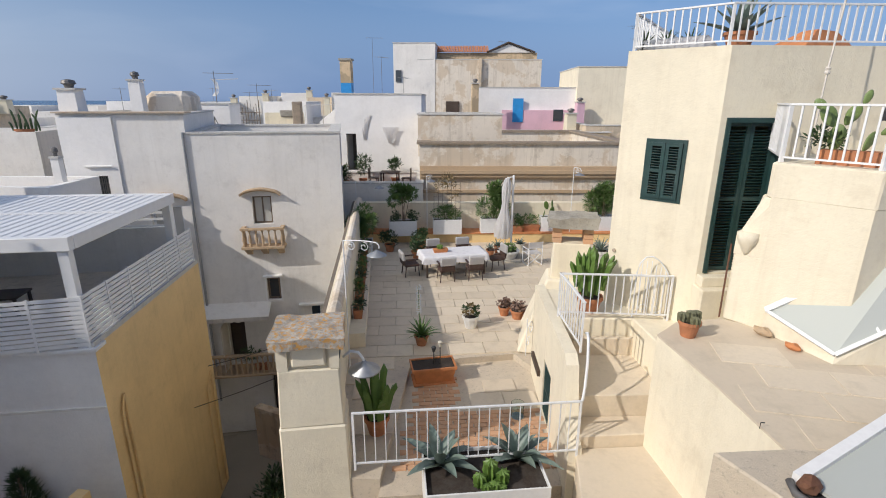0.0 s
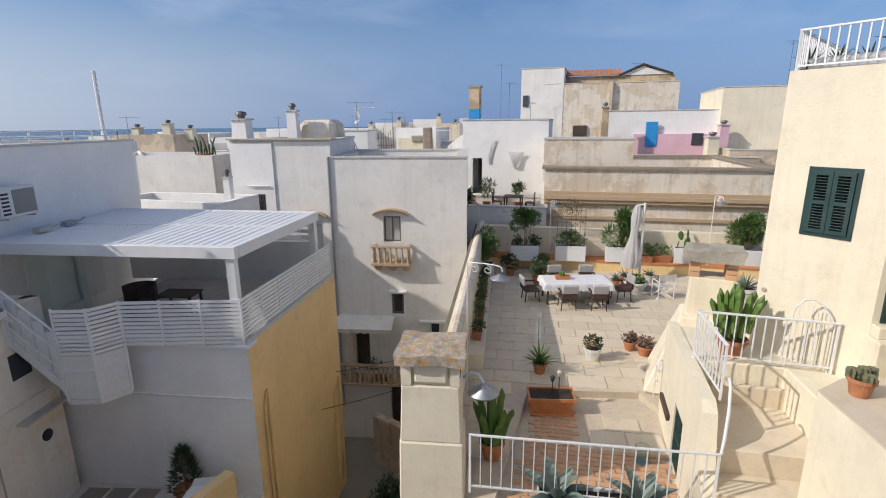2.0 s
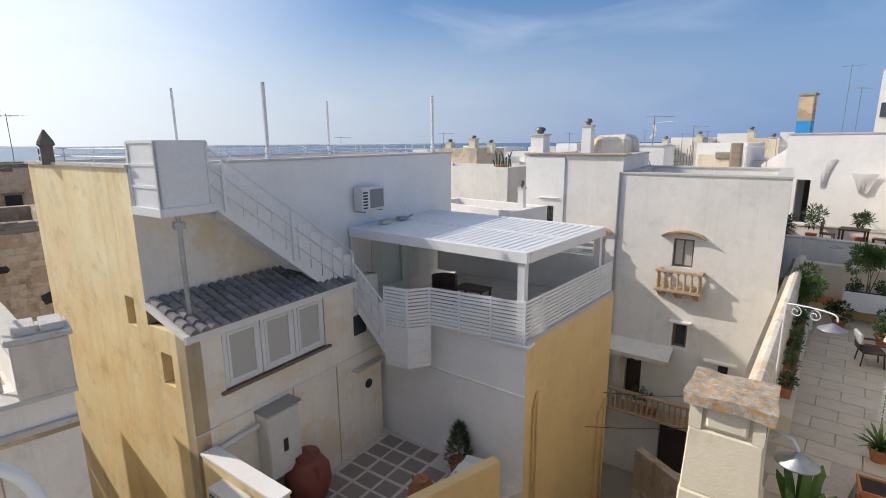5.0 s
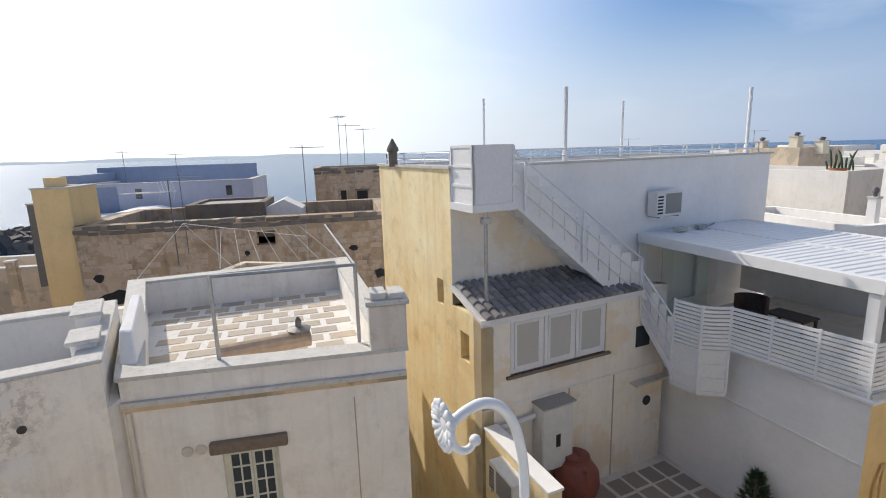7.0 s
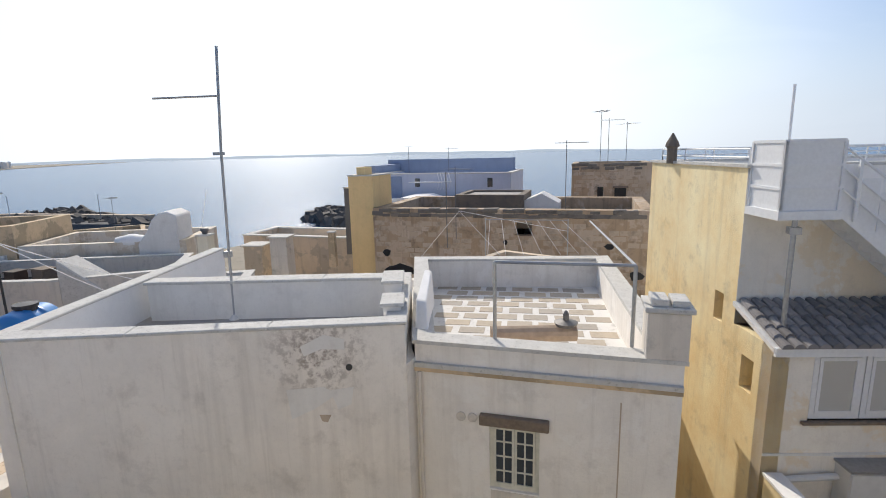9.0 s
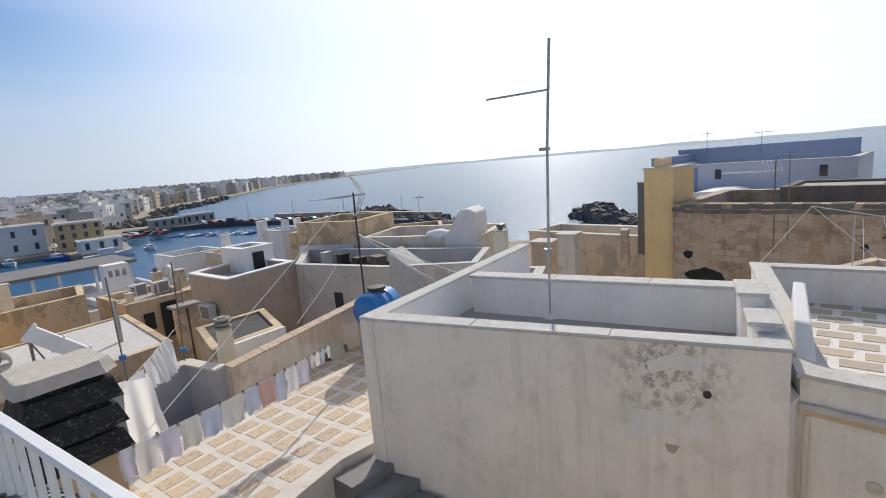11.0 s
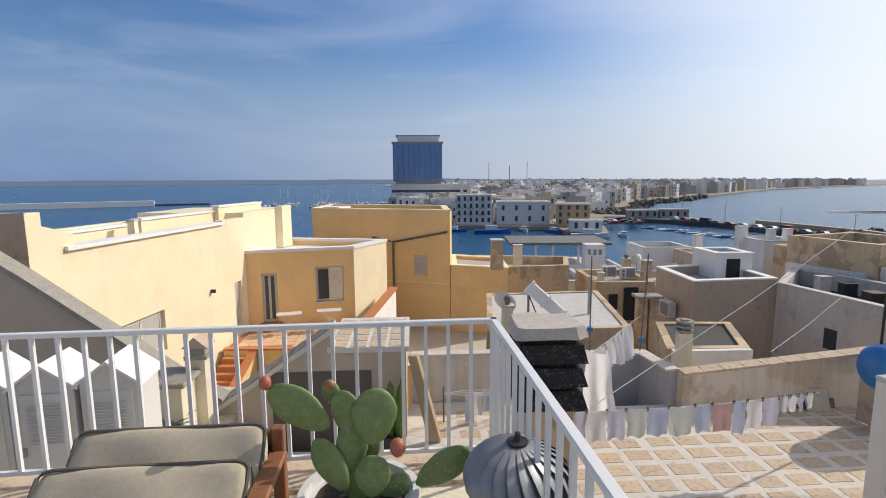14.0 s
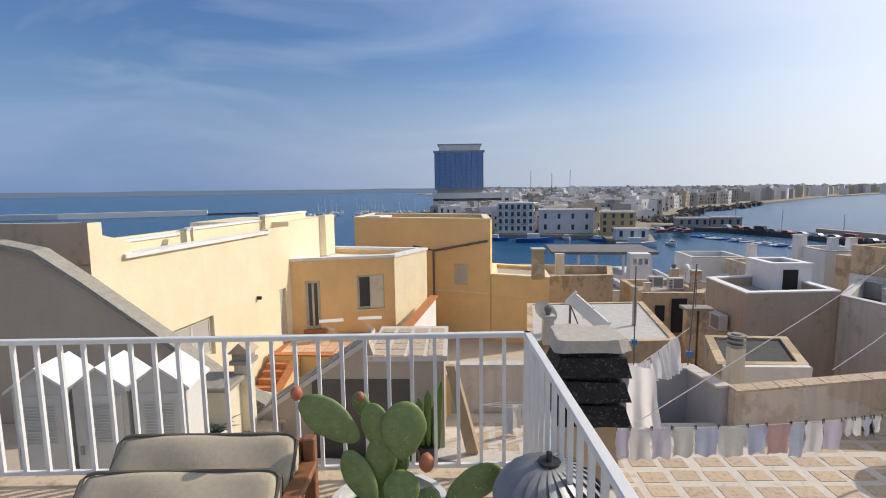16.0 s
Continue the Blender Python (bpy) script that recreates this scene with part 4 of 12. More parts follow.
# north wall with its ledge
north = structure("wall_terrace_north", "cream terrace wall with a tiled ledge for planters", "wall")
bm = bmesh.new()
wall_mesh(bm, 11.2, STREET, -2.45, 0.4, (), face((-4.95, 20.75), (6.2, 21.6)))
part("wall", bm, CREAM, north)
bm = bmesh.new()
box(bm, 0.5, 11.0, -0.75, 0, TERRACE - 0.02, -3.62)
part("ledge", bm, YELLOW, north, "", face((-4.95, 20.75), (6.2, 21.6)))
bm = bmesh.new()
box(bm, 0.5, 11.0, -0.79, 0, -3.62, -3.57)
part("ledge_tiles", bm, TERRACOTTA_ORANGE, north, "", face((-4.95, 20.75), (6.2, 21.6)))

# ---- long ochre house behind the terrace ----
long_house = house("corniced_house", [(-2.3, 22.9), (7.4, 23.6), (6.6, 33.0), (-3.0, 32.0)], STREET, -0.75, 0.6, "long weathered house with a heavy cornice", WEATHERED, thick=0.4, cope=0.12, cope_h=0.1, cope_mat=OLD_STONE)
bm = bmesh.new()
LF = face((-2.3, 22.9), (7.4, 23.6))
for a, b, o in ((-1.3, -1.13, 0.16), (-1.46, -1.3, 0.28), (-1.62, -1.46, 0.2), (-1.74, -1.62, 0.1), (-2.35, -2.22, 0.1)):
    box(bm, 0.02, 9.7, -o, 0, a, b)
part("cornice", bm, BALUSTER_STONE, long_house, "", LF)
upper, _ = block("rubble_penthouse", -0.6, 25.2, -0.8, 3.9, 2.6, 1.9, 4, "low rubble-walled room on the corniced roof", WEATHERED, 0.3)
house("white_terrace_house", [(-6.8, 25.6), (-2.5, 26.0), (-3.0, 34), (-8.0, 33)], STREET, 1.6, 0.4, "white house behind a small roof terrace", WHITE_CLEAN, {0: [(0.5, 1.0, -1.75, 0.1)]})
mid_terrace, _ = block("small_roof_terrace", -4.4, 23.6, STREET, 4.4, 3.6, 8.2, 4, "white walled roof terrace with a low wall", WHITE_WALL, 0.5, roof_mat=TERRACOTTA)

# ---- cream house with green shutters ----
C_A, C_B = (2.76, 9.61), (4.02, 8.58)
cream_house = house("green_shuttered_house", [C_A, C_B, (7.2, 8.86), (10.5, 12.0), (8.6, 16.5), (4.8, 14.2)], STREET, 2.35, 0.2, "tall cream house with dark green shutters", CREAM, {0: [(0.56, 1.13, 0.15, 1.06)], 1: [(0.12, 1.06, -1.1, 1.5)]}, ROOF_WHITE, thick=0.3, cope=0.0, cope_h=0.05, cope_mat=CREAM)
front_block = house("balcony_block", [(4.3, 7.34), (5.1, 6.5), (9.5, 7.6), (9.0, 9.5), (5.6, 9.0)], STREET, 0.9, 0.05, "cream block carrying a railed balcony", CREAM, skip_cope=True)

# ---- stairs and the raised pavement ----
BLOCK_TOP = -1.5
pavement = structure("pavement_upper", "raised stone-paved roof beside the stair", "pavement")
bm = bmesh.new()
prism(bm, [(3.35, 3.2), (8.6, 3.2), (9.5, 7.7), (5.0, 6.6), (4.25, 7.4), (4.03, 7.56), (3.27, 7.37), (2.82, 6.91), (3.05, 5.63)], STREET, BLOCK_TOP - 0.03)
part("slab", bm, CREAM, pavement)
bm = bmesh.new()
prism(bm, [(3.35, 3.2), (8.6, 3.2), (9.5, 7.7), (5.0, 6.6), (4.25, 7.4), (4.03, 7.56), (3.27, 7.37), (2.82, 6.91), (3.05, 5.63)], BLOCK_TOP - 0.03, BLOCK_TOP - 0.004)
part("bed", bm, PAVING, pavement)
stair = thing("outdoor_stair", "short cream stone stair between rails", "stair")
for (a, b, c, d), z in zip((((1.55, 4.9), (3.35, 4.9), (3.0, 6.9), (1.75, 6.74)), ((1.75, 6.74), (3.0, 6.9), (3.1, 7.38), (1.85, 7.26)), ((1.85, 7.26), (3.2, 7.38), (3.4, 8.72), (2.0, 8.62)), ((2.0, 8.6), (3.75, 8.7), (3.75, 8.78), (2.02, 8.7))), (-3.4, -3.18, -2.79, -2.44)):
    bm = bmesh.new()
    prism(bm, [a, b, c, d], STREET, z)
    part("step", bm, PAVING, stair, bevel=0.015)
bm = bmesh.new()
prism(bm, [(1.68, 8.72), (3.1, 8.78), (3.3, 7.3), (4.4, 7.5), (5.5, 9.0), (5.0, 10.6), (1.56, 10.2)], STREET, -2.1)
part("landing", bm, CREAM, stair, bevel=0.02)

# ---- south side: yellow house, laundry roof, grey houses ----
LAUNDRY = -3.06
laundry = structure("floor_laundry_roof", "old roof terrace of ochre slabs in wide limewashed joints", "floor")
bm = bmesh.new()
prism(bm, [(-0.85, -5.6), (-1.6, -6.6), (-3.0, -9.2), (-4.45, -9.62), (-5.1, -9.6), (-8.6, -11.6), (-8.7, -14.5), (-4.1, -13.75), (-1.3, -13.2)], STREET, LAUNDRY - 0.004)
part("slab", bm, WHITE_GROUT, laundry)
RW0, RW1 = (-4.1, -13.65), (-8.8, -14.45)
rw = structure("wall_laundry_south", "sandy parapet with a worn tile coping", "wall")
bm = bmesh.new()
wall_mesh(bm, span(RW1, RW0), STREET, -1.82, 0.25, (), face(RW1, RW0), slope=-2.27)
part("wall", bm, WEATHERED, rw)
bm = bmesh.new()
wall_mesh(bm, span(RW0, (-3.7, -14.85)), STREET, -2.27, 0.2, (), face(RW0, (-3.7, -14.85)))
part("wall", bm, BLUE_GREY, rw)
bm = bmesh.new()
wall_mesh(bm, span((-3.7, -14.85), (-1.2, -14.42)), STREET, -2.27, 0.22, (), face((-3.7, -14.85), (-1.2, -14.42)))
part("wall", bm, BLUE_GREY, rw)
for ca, cb in ((RW0, (-3.7, -14.85)), ((-3.7, -14.85), (-1.2, -14.42))):
    for k in range(5):
        s0 = span(ca, cb)
        bm = bmesh.new()
        box(bm, s0 * k / 5 + 0.006, s0 * (k + 1) / 5 - 0.006, -0.05, 0.26, -2.268, -2.225)
        part("coping_tile", bm, PALE_GREY, rw, "", face(ca, cb), jitter=0.01)
rwf = face(RW1, RW0)
for k in range(11):
    t0, t1 = k / 11 + 0.002, (k + 1) / 11 - 0.002
    L0 = span(RW1, RW0)
    bm = bmesh.new()
    za, zb = -1.82 - 0.45 * t0, -1.82 - 0.45 * t1
    solid(bm, [rwf @ Vector((L0 * t0, -0.04, za)), rwf @ Vector((L0 * t1, -0.04, zb)), rwf @ Vector((L0 * t1, 0.29, zb)), rwf @ Vector((L0 * t0, 0.29, za))], [rwf @ Vector((L0 * t0, -0.04, za + 0.045)), rwf @ Vector((L0 * t1, -0.04, zb + 0.045)), rwf @ Vector((L0 * t1, 0.29, zb + 0.045)), rwf @ Vector((L0 * t0, 0.29, za + 0.045))])
    part("coping_tile", bm, CHIANCHE, rw)

YEL_A, YEL_B = (10.2, -22.05), (6.15, -23.85)
YT = -4.4
# side 1 catches the sun: its brightness is painted on as paler yellow
yellow_house = house("yellow_terrace_house", [YEL_A, YEL_B, (5.35, -26.6), (11.5, -27.0)], STREET, -1.35, 0.22, "yellow house wing with a door and window to its terrace", YELLOW_BRIGHT, {0: [(0.58, 1.2, -4.12, -2.0), (2.78, 3.95, -3.38, -1.86)]}, WHITE_CLEAN, WHITE_CLEAN, thick=0.3, cope_h=0.12, mats={1: PALE_YELLOW})
pale_wall = house("pale_yellow_house", [(10.2, -22.1), (9.8, -12.36), (14.6, -11.5), (15.4, -22.4)][::-1], STREET, -0.3, 0.52, "big pale yellow house with a stepped parapet", PALE_YELLOW, {2: [(2.44, 4.34, -3.35, -2.08), (8.69, 9.24, -4.3, -2.15)]}, ROOF_WHITE, thick=0.3, skip_cope=True, mats={1: GREY_RENDER})
yellow_back = house("tall_yellow_wing", [(10.68, -30.64), (2.48, -29.08), (3.3, -34), (11.5, -36)], STREET, -0.4, 0.62, "tall yellow wing with a drain pipe", YELLOW_BRIGHT, {0: [(4.13, 4.63, -3.51, -2.72), (6.3, 7.06, -3.34, -2.21)]}, thick=0.3, cope_mat=PALE_YELLOW)
yellow_low = house("low_yellow_wing", [(2.44, -29.1), (0.55, -28.7), (-0.6, -28.5), (-0.2, -32), (2.9, -33)][::-1], STREET, -2.86, 0.14, "low yellow wing joined to the tall one", YELLOW_BRIGHT, {}, thick=0.3, cope_mat=PALE_YELLOW)
yellow_floor = structure("floor_yellow_terrace", "terracotta-tiled terrace of the yellow house", "floor")
bm = bmesh.new()
prism(bm, [(6.25, -20.2), (9.95, -19.72), (10.15, -22.0), (6.2, -23.8), (5.45, -22.2)], STREET, YT)
part("slab", bm, TERRACOTTA, yellow_floor)
bm = bmesh.new()
prism(bm, [(0.4, -28.6), (4.9, -29.5), (5.3, -23.5), (5.4, -21.0), (0.9, -19.8)], STREET, -6.3)
part("lower_court", bm, GROUT, yellow_floor)
bm = bmesh.new()
wall_mesh(bm, span((5.46, -20.9), (0.86, -19.68)), STREET, -5.0, 0.16, (), face((5.46, -20.9), (0.86, -19.68)))
part("court_front", bm, YELLOW_BRIGHT, yellow_floor, "yellow front wall of the lower court")
bm = bmesh.new()
box(bm, 0, 4.75, -0.04, 0.2, -5.0, -4.94)
part("court_coping", bm, WHITE_WALL, yellow_floor, "", face((5.46, -20.9), (0.86, -19.68)))
grey_house = house("grey_house", [(-6.9, -25.0), (-7.31, -21.87), (-10.6, -22.73), (-10.2, -26.3)], STREET, -2.3, 0.35, "grey rendered house with a white coping", GREY_RENDER, {}, thick=0.25, cope_mat=WHITE_CLEAN, cope_h=0.05, cope=0.02)
stair_head = house("white_stair_head", [(-9.0, -24.3), (-10.5, -24.5), (-10.2, -26.2), (-8.7, -26.0)], STREET, -1.35, 0.1, "white stair-head room with a dark door", WHITE_CLEAN, {}, thick=0.2, cope_mat=WHITE_CLEAN)
wall_long = house("long_pale_house", [(-10.55, -22.6), (-12.0, -18.2), (-14.2, -15.2), (-16.9, -16.9), (-14.55, -22.6), (-13.0, -26.2)], STREET, -2.7, 0.6, "long pale house with a walled roof", PALE_GREY, {}, roof_mat=FELT, thick=0.25, cope_mat=COPING, cope=0.02)
house("ochre_house", [(-13.2, -27.2), (-14.72, -23.75), (-18.4, -25.4), (-16.9, -28.8)], STREET, -1.6, 0.85, "tall bare ochre house behind the walled roof", OCHRE, {}, thick=0.3, skip_cope=True)
house("pale_house", [(-14.75, -23.68), (-17.3, -17.6), (-21.0, -19.2), (-18.4, -25.2)], STREET, -2.3, 0.7, "weathered pale house with a crumbling parapet", WEATHERED, {}, thick=0.3, skip_cope=True)
house("flat_roofed_house", [(0.1, -17.4), (-4.3, -18.4), (-4.2, -23.6), (0.3, -22.6)], STREET, -2.75, 0.04, "low flat-roofed ochre house with a metal duct", OCHRE, {}, roof_mat=COPING, thick=0.2, skip_cope=True)
house("ochre_house", [(1.2, -30.2), (-4.05, -31.5), (-4.4, -35), (1.4, -35)], STREET, -3.5, 0.5, "bare ochre house wall", OCHRE, {}, thick=0.3, skip_cope=True)
vent_house = house("low_sandy_house", [(-4.3, -15.0), (-6.3, -15.3), (-6.8, -17.6), (-4.7, -17.4)], STREET, -2.3, 0.06, "low sandy house with a dark felt roof", OCHRE, {}, roof_mat=FELT, thick=0.2, skip_cope=True)
for nm, cx, cy, w_, d_, top_, yaw_, mat_, lab in (
        ("white_house", -14.0, -49, 4.2, 4, -4.0, 6, WHITE_CLEAN, "white cube-shaped house by the harbour"),
        ("sandy_house", -16.6, -45.5, 3.6, 3.0, -4.0, 8, BEIGE, "sandy house with a low parapet"),
        ("white_house", -19.8, -42, 2.8, 3.2, -2.6, 6, WHITE_CLEAN, "white house with a row of chimneys"),
        ("ochre_house", -21.5, -37.2, 5.5, 4.5, -2.5, 28, OCHRE, "old ochre house behind the walled roof"),
        ("ochre_house", -26.5, -33.5, 9.0, 5.0, -3.3, 48, OCHRE, "long weathered ochre house"),
        ("sandy_house", -34.5, -41, 14, 8, -4.9, 40, BEIGE, "low sandy house above the mole"),
        ("ochre_house", -7.0, -34.0, 3.4, 4.2, -4.0, 8, OCHRE, "cluttered ochre house with a dark doorway"),
        ("sandy_house", -10.4, -33.0, 2.6, 3.2, -4.3, 14, BEIGE, "small sandy house with tanks on its roof"),
        ("sandy_house", -12.0, -38.5, 5.5, 4.5, -4.9, 4, PALE_GREY, "grey house with a rough roof"),
        ("white_house", -3.0, -41, 6.5, 5, -5.4, 8, WHITE_WALL, "low white house with a grey roof"),
        ("ochre_house", 4.5, -38, 7.0, 6, -5.2, 8, OCHRE, "low ochre house by the harbour"),
        ("sandy_house", 12.5, -36, 7.5, 8, -4.2, 8, BEIGE, "sandy house behind the yellow one"),
        ("white_house", -22, -50, 7, 6, -5.6, 10, WHITE_WALL, "low white house over the harbour"),
        ("sandy_house", -29, -49, 7, 6, -5.6, 30, BEIGE, "low house over the harbour"),
        ("white_house", -8.0, -57, 9, 6, -7.2, 6, WHITE_CLEAN, "white house at the harbour wall"),
        ("ochre_house", 4.0, -52, 9, 7, -7.0, 6, BEIGE, "sandy house at the harbour wall")):
    block(nm, cx, cy, TOWN, w_, d_, top_ - TOWN, yaw_, lab, mat_, 0.35, skip_cope=mat_ in (OCHRE, BEIGE))

# ---- camera's own terrace ----
own = structure("floor_roof_terrace", "roof terrace floor behind the white railing", "floor")
bm = bmesh.new()
prism(bm, [(6.0, 1.2), (-1.0, 0.75), (-1.5, -0.5), (-0.38, -5.98), (6.4, -4.46)], -0.22, 0.0)
part("slab", bm, CREAM, own)
bm = bmesh.new()
prism(bm, [(6.0, 1.1), (-0.95, 0.65), (-1.42, -0.5), (-0.3, -5.7), (6.2, -4.2)], STREET, -0.22)
part("house_walls", bm, CREAM, own)
RC = (-0.33, -5.90)
railing("roof_terrace_railing", "white bar railing round the roof terrace", [(5.85, -4.54), RC, (-1.42, -0.9)], 0.0, 0.95, 0.09, 0.142, 0.011, 0.02)

# ---- stray houses west and north ----
ruin = house("ruined_wall_house", [(-21, -10.6), (-21, 1.2), (-27, 1.2), (-27, -10.6)], TOWN, -1.2, 0.6, "roofless old sandstone house", RUIN, {0: [(6.4, 7.1, -1.7, -1.1)]}, roof_mat=RUIN_DARK, thick=0.5, skip_cope=True)
ruin_b, _ = block("sandstone_house", -31.5, -0.2, TOWN, 4.0, 4.2, 14.0, 0, "square old sandstone house", RUIN, 0.3, skip_cope=True)
yellow_tower, _ = block("yellow_stair_tower", -22.4, -11.3, TOWN, 2.2, 1.2, 13.8, 0, "narrow yellow tower beside the ruin", YELLOW, 0.1)
blue_house = house("blue_house", [(-34, -16.4), (-34, -6.4), (-40, -6.4), (-40, -16.4)], TOWN, -0.6, 0.9, "white house with a blue-washed back parapet", SHADE_LILAC_WALL, roof_mat=ROOF_WHITE, thick=0.3)
big_house = house("big_grey_house", [(-5, 48), (6.2, 48.3), (6.2, 58), (-5, 58)], TOWN, 4.6, 0.6, "big blank sandy house over the roofs", WEATHERED, {}, thick=0.4)
big_white, _ = block("white_corner_house", -5.3, 52, TOWN, 3.8, 8, 19.6, 0, "white corner of the big house", WHITE_WALL, 0.3)
pink_house = house("pink_house", [(0.4, 38), (7.6, 38.4), (7.6, 45), (0.4, 45)], TOWN, 2.2, 0.4, "house washed white above and pink below", WHITE_CLEAN, {}, thick=0.3)
pale_far, _ = block("pale_yellow_far_house", 10.5, 42, TOWN, 6, 8, 17, 0, "pale yellow house with stacked roofs", CREAM, 0.3)
cells = []
rnd = random.Random(5)
for i in range(170):
    q = radians(rnd.uniform(-38, 58))
    r = rnd.uniform(34, 96)
    x, y = -math.sin(q) * r, math.cos(q) * r
    if (-8 < x < 14 and y < 62) or y < 26:
        continue
    cells.append((x, y, rnd.choice((0, 6, 12, 80)), 0))
town_rows("old_town_roofs", "crowded white roofs of the old town", cells, (ROOF_WHITE, FAR_WHITE, WHITE_WALL, ROOF_WHITE), 21, 8.5, 11.2, (4, 8), base=TOWN)

# ---- pergola, stair and court of the west houses ----
def T3(u, v, z):
    p = tall(u, v)
    return Vector((p[0], p[1], z))


# louvred pergola: beams, posts, blades
PZ = -0.52
PG = [T3(5.55, 1.2, PZ), T3(5.16, -4.4, PZ), T3(9.4, -4.88, PZ), T3(10.0, 1.2, PZ)]
pergola = thing("pergola", "white aluminium pergola with a louvred flat roof", "pergola")
for i, (a, b) in enumerate(zip(PG, PG[1:] + PG[:1])):
    bm = bmesh.new()
    m = face(a, b, PZ)
    box(bm, 0.163 * (i % 2), (b - a).length - 0.163 * (i % 2), 0, 0.16, -0.25, -0.003 * (i % 2))
    part("beam", bm, WHITE_ALU, pergola, "", m, bevel=0.008)
for p, (du, dv) in ((T3(5.32, -4.24, 0), (0, 0)), (T3(9.25, -4.72, 0), (0, 0))):
    bm = bmesh.new()
    box(bm, -0.09, 0.09, -0.09, 0.09, -2.65, PZ - 0.25)
    part("post", bm, WHITE_ALU, pergola, "", pose(p.x, p.y, 0, 0, 0, 14), bevel=0.006)
mid0, mid1 = PG[0].lerp(PG[3], 0.5), PG[1].lerp(PG[2], 0.5)
bm = bmesh.new()
box(bm, 0.16, (mid1 - mid0).length - 0.16, -0.06, 0.06, -0.2, 0.004)
part("cross_beam", bm, WHITE_ALU, pergola, "", face(mid0, mid1, PZ))
blade = bmesh.new()
prism(blade, [(-0.112, 0.0), (-0.07, 0.022), (0.06, 0.022), (0.112, -0.006), (0.06, -0.018), (-0.07, -0.012)], -0.5, 0.5)
blade_me = mesh_of(blade, "louvre_blade", WHITE_ALU)
for half in range(2):
    for k in range(26):
        s = (k + 0.9) / 27.2
        a, b = PG[0].lerp(PG[1], s), PG[3].lerp(PG[2], s)
        p, q = (a, a.lerp(b, 0.5)) if half == 0 else (a.lerp(b, 0.5), b)
        d = q - p
        p, q = p + d.normalized() * (0.17 if half == 0 else 0.07), q - d.normalized() * (0.07 if half == 0 else 0.17)
        d = q - p
        x = d.normalized()
        y = Vector((-x.y, x.x, 0))
        c = (p + q) / 2
        L = d.length
        m = Matrix(((y.x, 0, x.x * L, c.x), (y.y, 0, x.y * L, c.y), (0, 1, 0, PZ - 0.03), (0, 0, 0, 1)))
        piece("louvre_blade", blade_me, pergola, m)
for i in range(2):
    bm = bmesh.new()
    box(bm, -0.16, 0.16, -0.1, 0.1, 0, 0.1)
    tube(bm, [(0.16, 0, 0.05), (0.34, 0.02, 0.04), (0.5, 0.0, 0.1)], 0.025, 6)
    p = T3(6.6 + 0.8 * i, 0.75, PZ + 0.02)
    part("motor_box" if i == 0 else "bracket", bm, PLASTIC_BEIGE if i == 0 else STEEL, pergola, "", pose(p.x, p.y, p.z, 0, 0, 100))

# slatted screens round the loft terrace
screen_pts = [T3(4.55, -0.9, 0), T3(4.6, -1.55, 0), T3(5.05, -1.9, 0), T3(5.22, -4.36, 0), T3(10.1, -4.92, 0)]


def screen(a, b, z, h, panels, ob):
    length, m = span(a, b), face(a, b, z)
    bm = bmesh.new()
    box(bm, -0.022, 0.022, -0.022, 0.022, 0, h + 0.03)
    post_me = mesh_of(bm, "post", WHITE_ALU)
    slat_bm = bmesh.new()
    w = length / panels
    box(slat_bm, 0.022, w - 0.022, -0.01, 0.01, -0.032, 0.032)
    slat_me = mesh_of(slat_bm, "slat", WHITE_ALU)
    for i in range(panels):
        piece("post", post_me, ob, m @ pose(i * w, 0, 0))
        k = 11
        for j in range(k):
            piece("slat", slat_me, ob, m @ pose(i * w, 0, 0.08 + (h - 0.1) * j / (k - 1)))
    piece("post", post_me, ob, m @ pose(length, 0, 0))


loft_screen = thing("slatted_screen", "white slatted metal screen round the loft terrace", "screen")
for (a, b), n_ in zip(zip(screen_pts, screen_pts[1:]), (1, 1, 3, 6)):
    screen(a, b, -2.65, 1.0, n_, loft_screen)
back_screen = thing("slatted_screen", "pale slatted screen at the back of the loft terrace", "screen")
screen(T3(10.0, -4.6, 0), T3(10.2, 0.9, 0), -2.65, 1.9, 4, back_screen)
bm = bmesh.new()
prism(bm, [tall(9.85, 1.1), tall(9.85, -4.6), tall(10.05, -4.6), tall(10.05, 1.1)], -2.65, -1.5)
part("parapet_wall", bm, WHITE_WALL, loft)
bm = bmesh.new()
wall_mesh(bm, 5.0, -2.65, -2.55, 0.3, (), face(K0, K1))
part("kerb", bm, COPING, loft)
# string course and corner pipe
bm = bmesh.new()
box(bm, 0.1, span(KK, K0), -0.03, 0.0, -3.95, -3.9)
part("string_course", bm, WHITE_WALL, loft, "", face(KK, K0))
bm = bmesh.new()
box(bm, -0.05, span(KK, K0) + 0.06, -0.08, 0.3, -2.72, -2.646)
part("slab_edge", bm, WHITE_CLEAN, loft, "", face(KK, K0), bevel=0.01)
pipe_m = face(K0, K1)
bm = bmesh.new()
tube(bm, [(0.35, -0.05, -9.8), (0.35, -0.05, -4.35), (0.5, -0.05, -3.95), (0.55, -0.05, -9.8)], 0.03, 6)
part("drain_pipe", bm, YELLOW, loft, "", pipe_m)
bm = bmesh.new()
tube(bm, [(4.3, -0.05, -9.8), (4.3, -0.05, -6.3), (4.75, -0.05, -5.9), (4.75, -0.05, -9.8)], 0.03, 6)
part("drain_pipe", bm, YELLOW, loft, "", pipe_m)
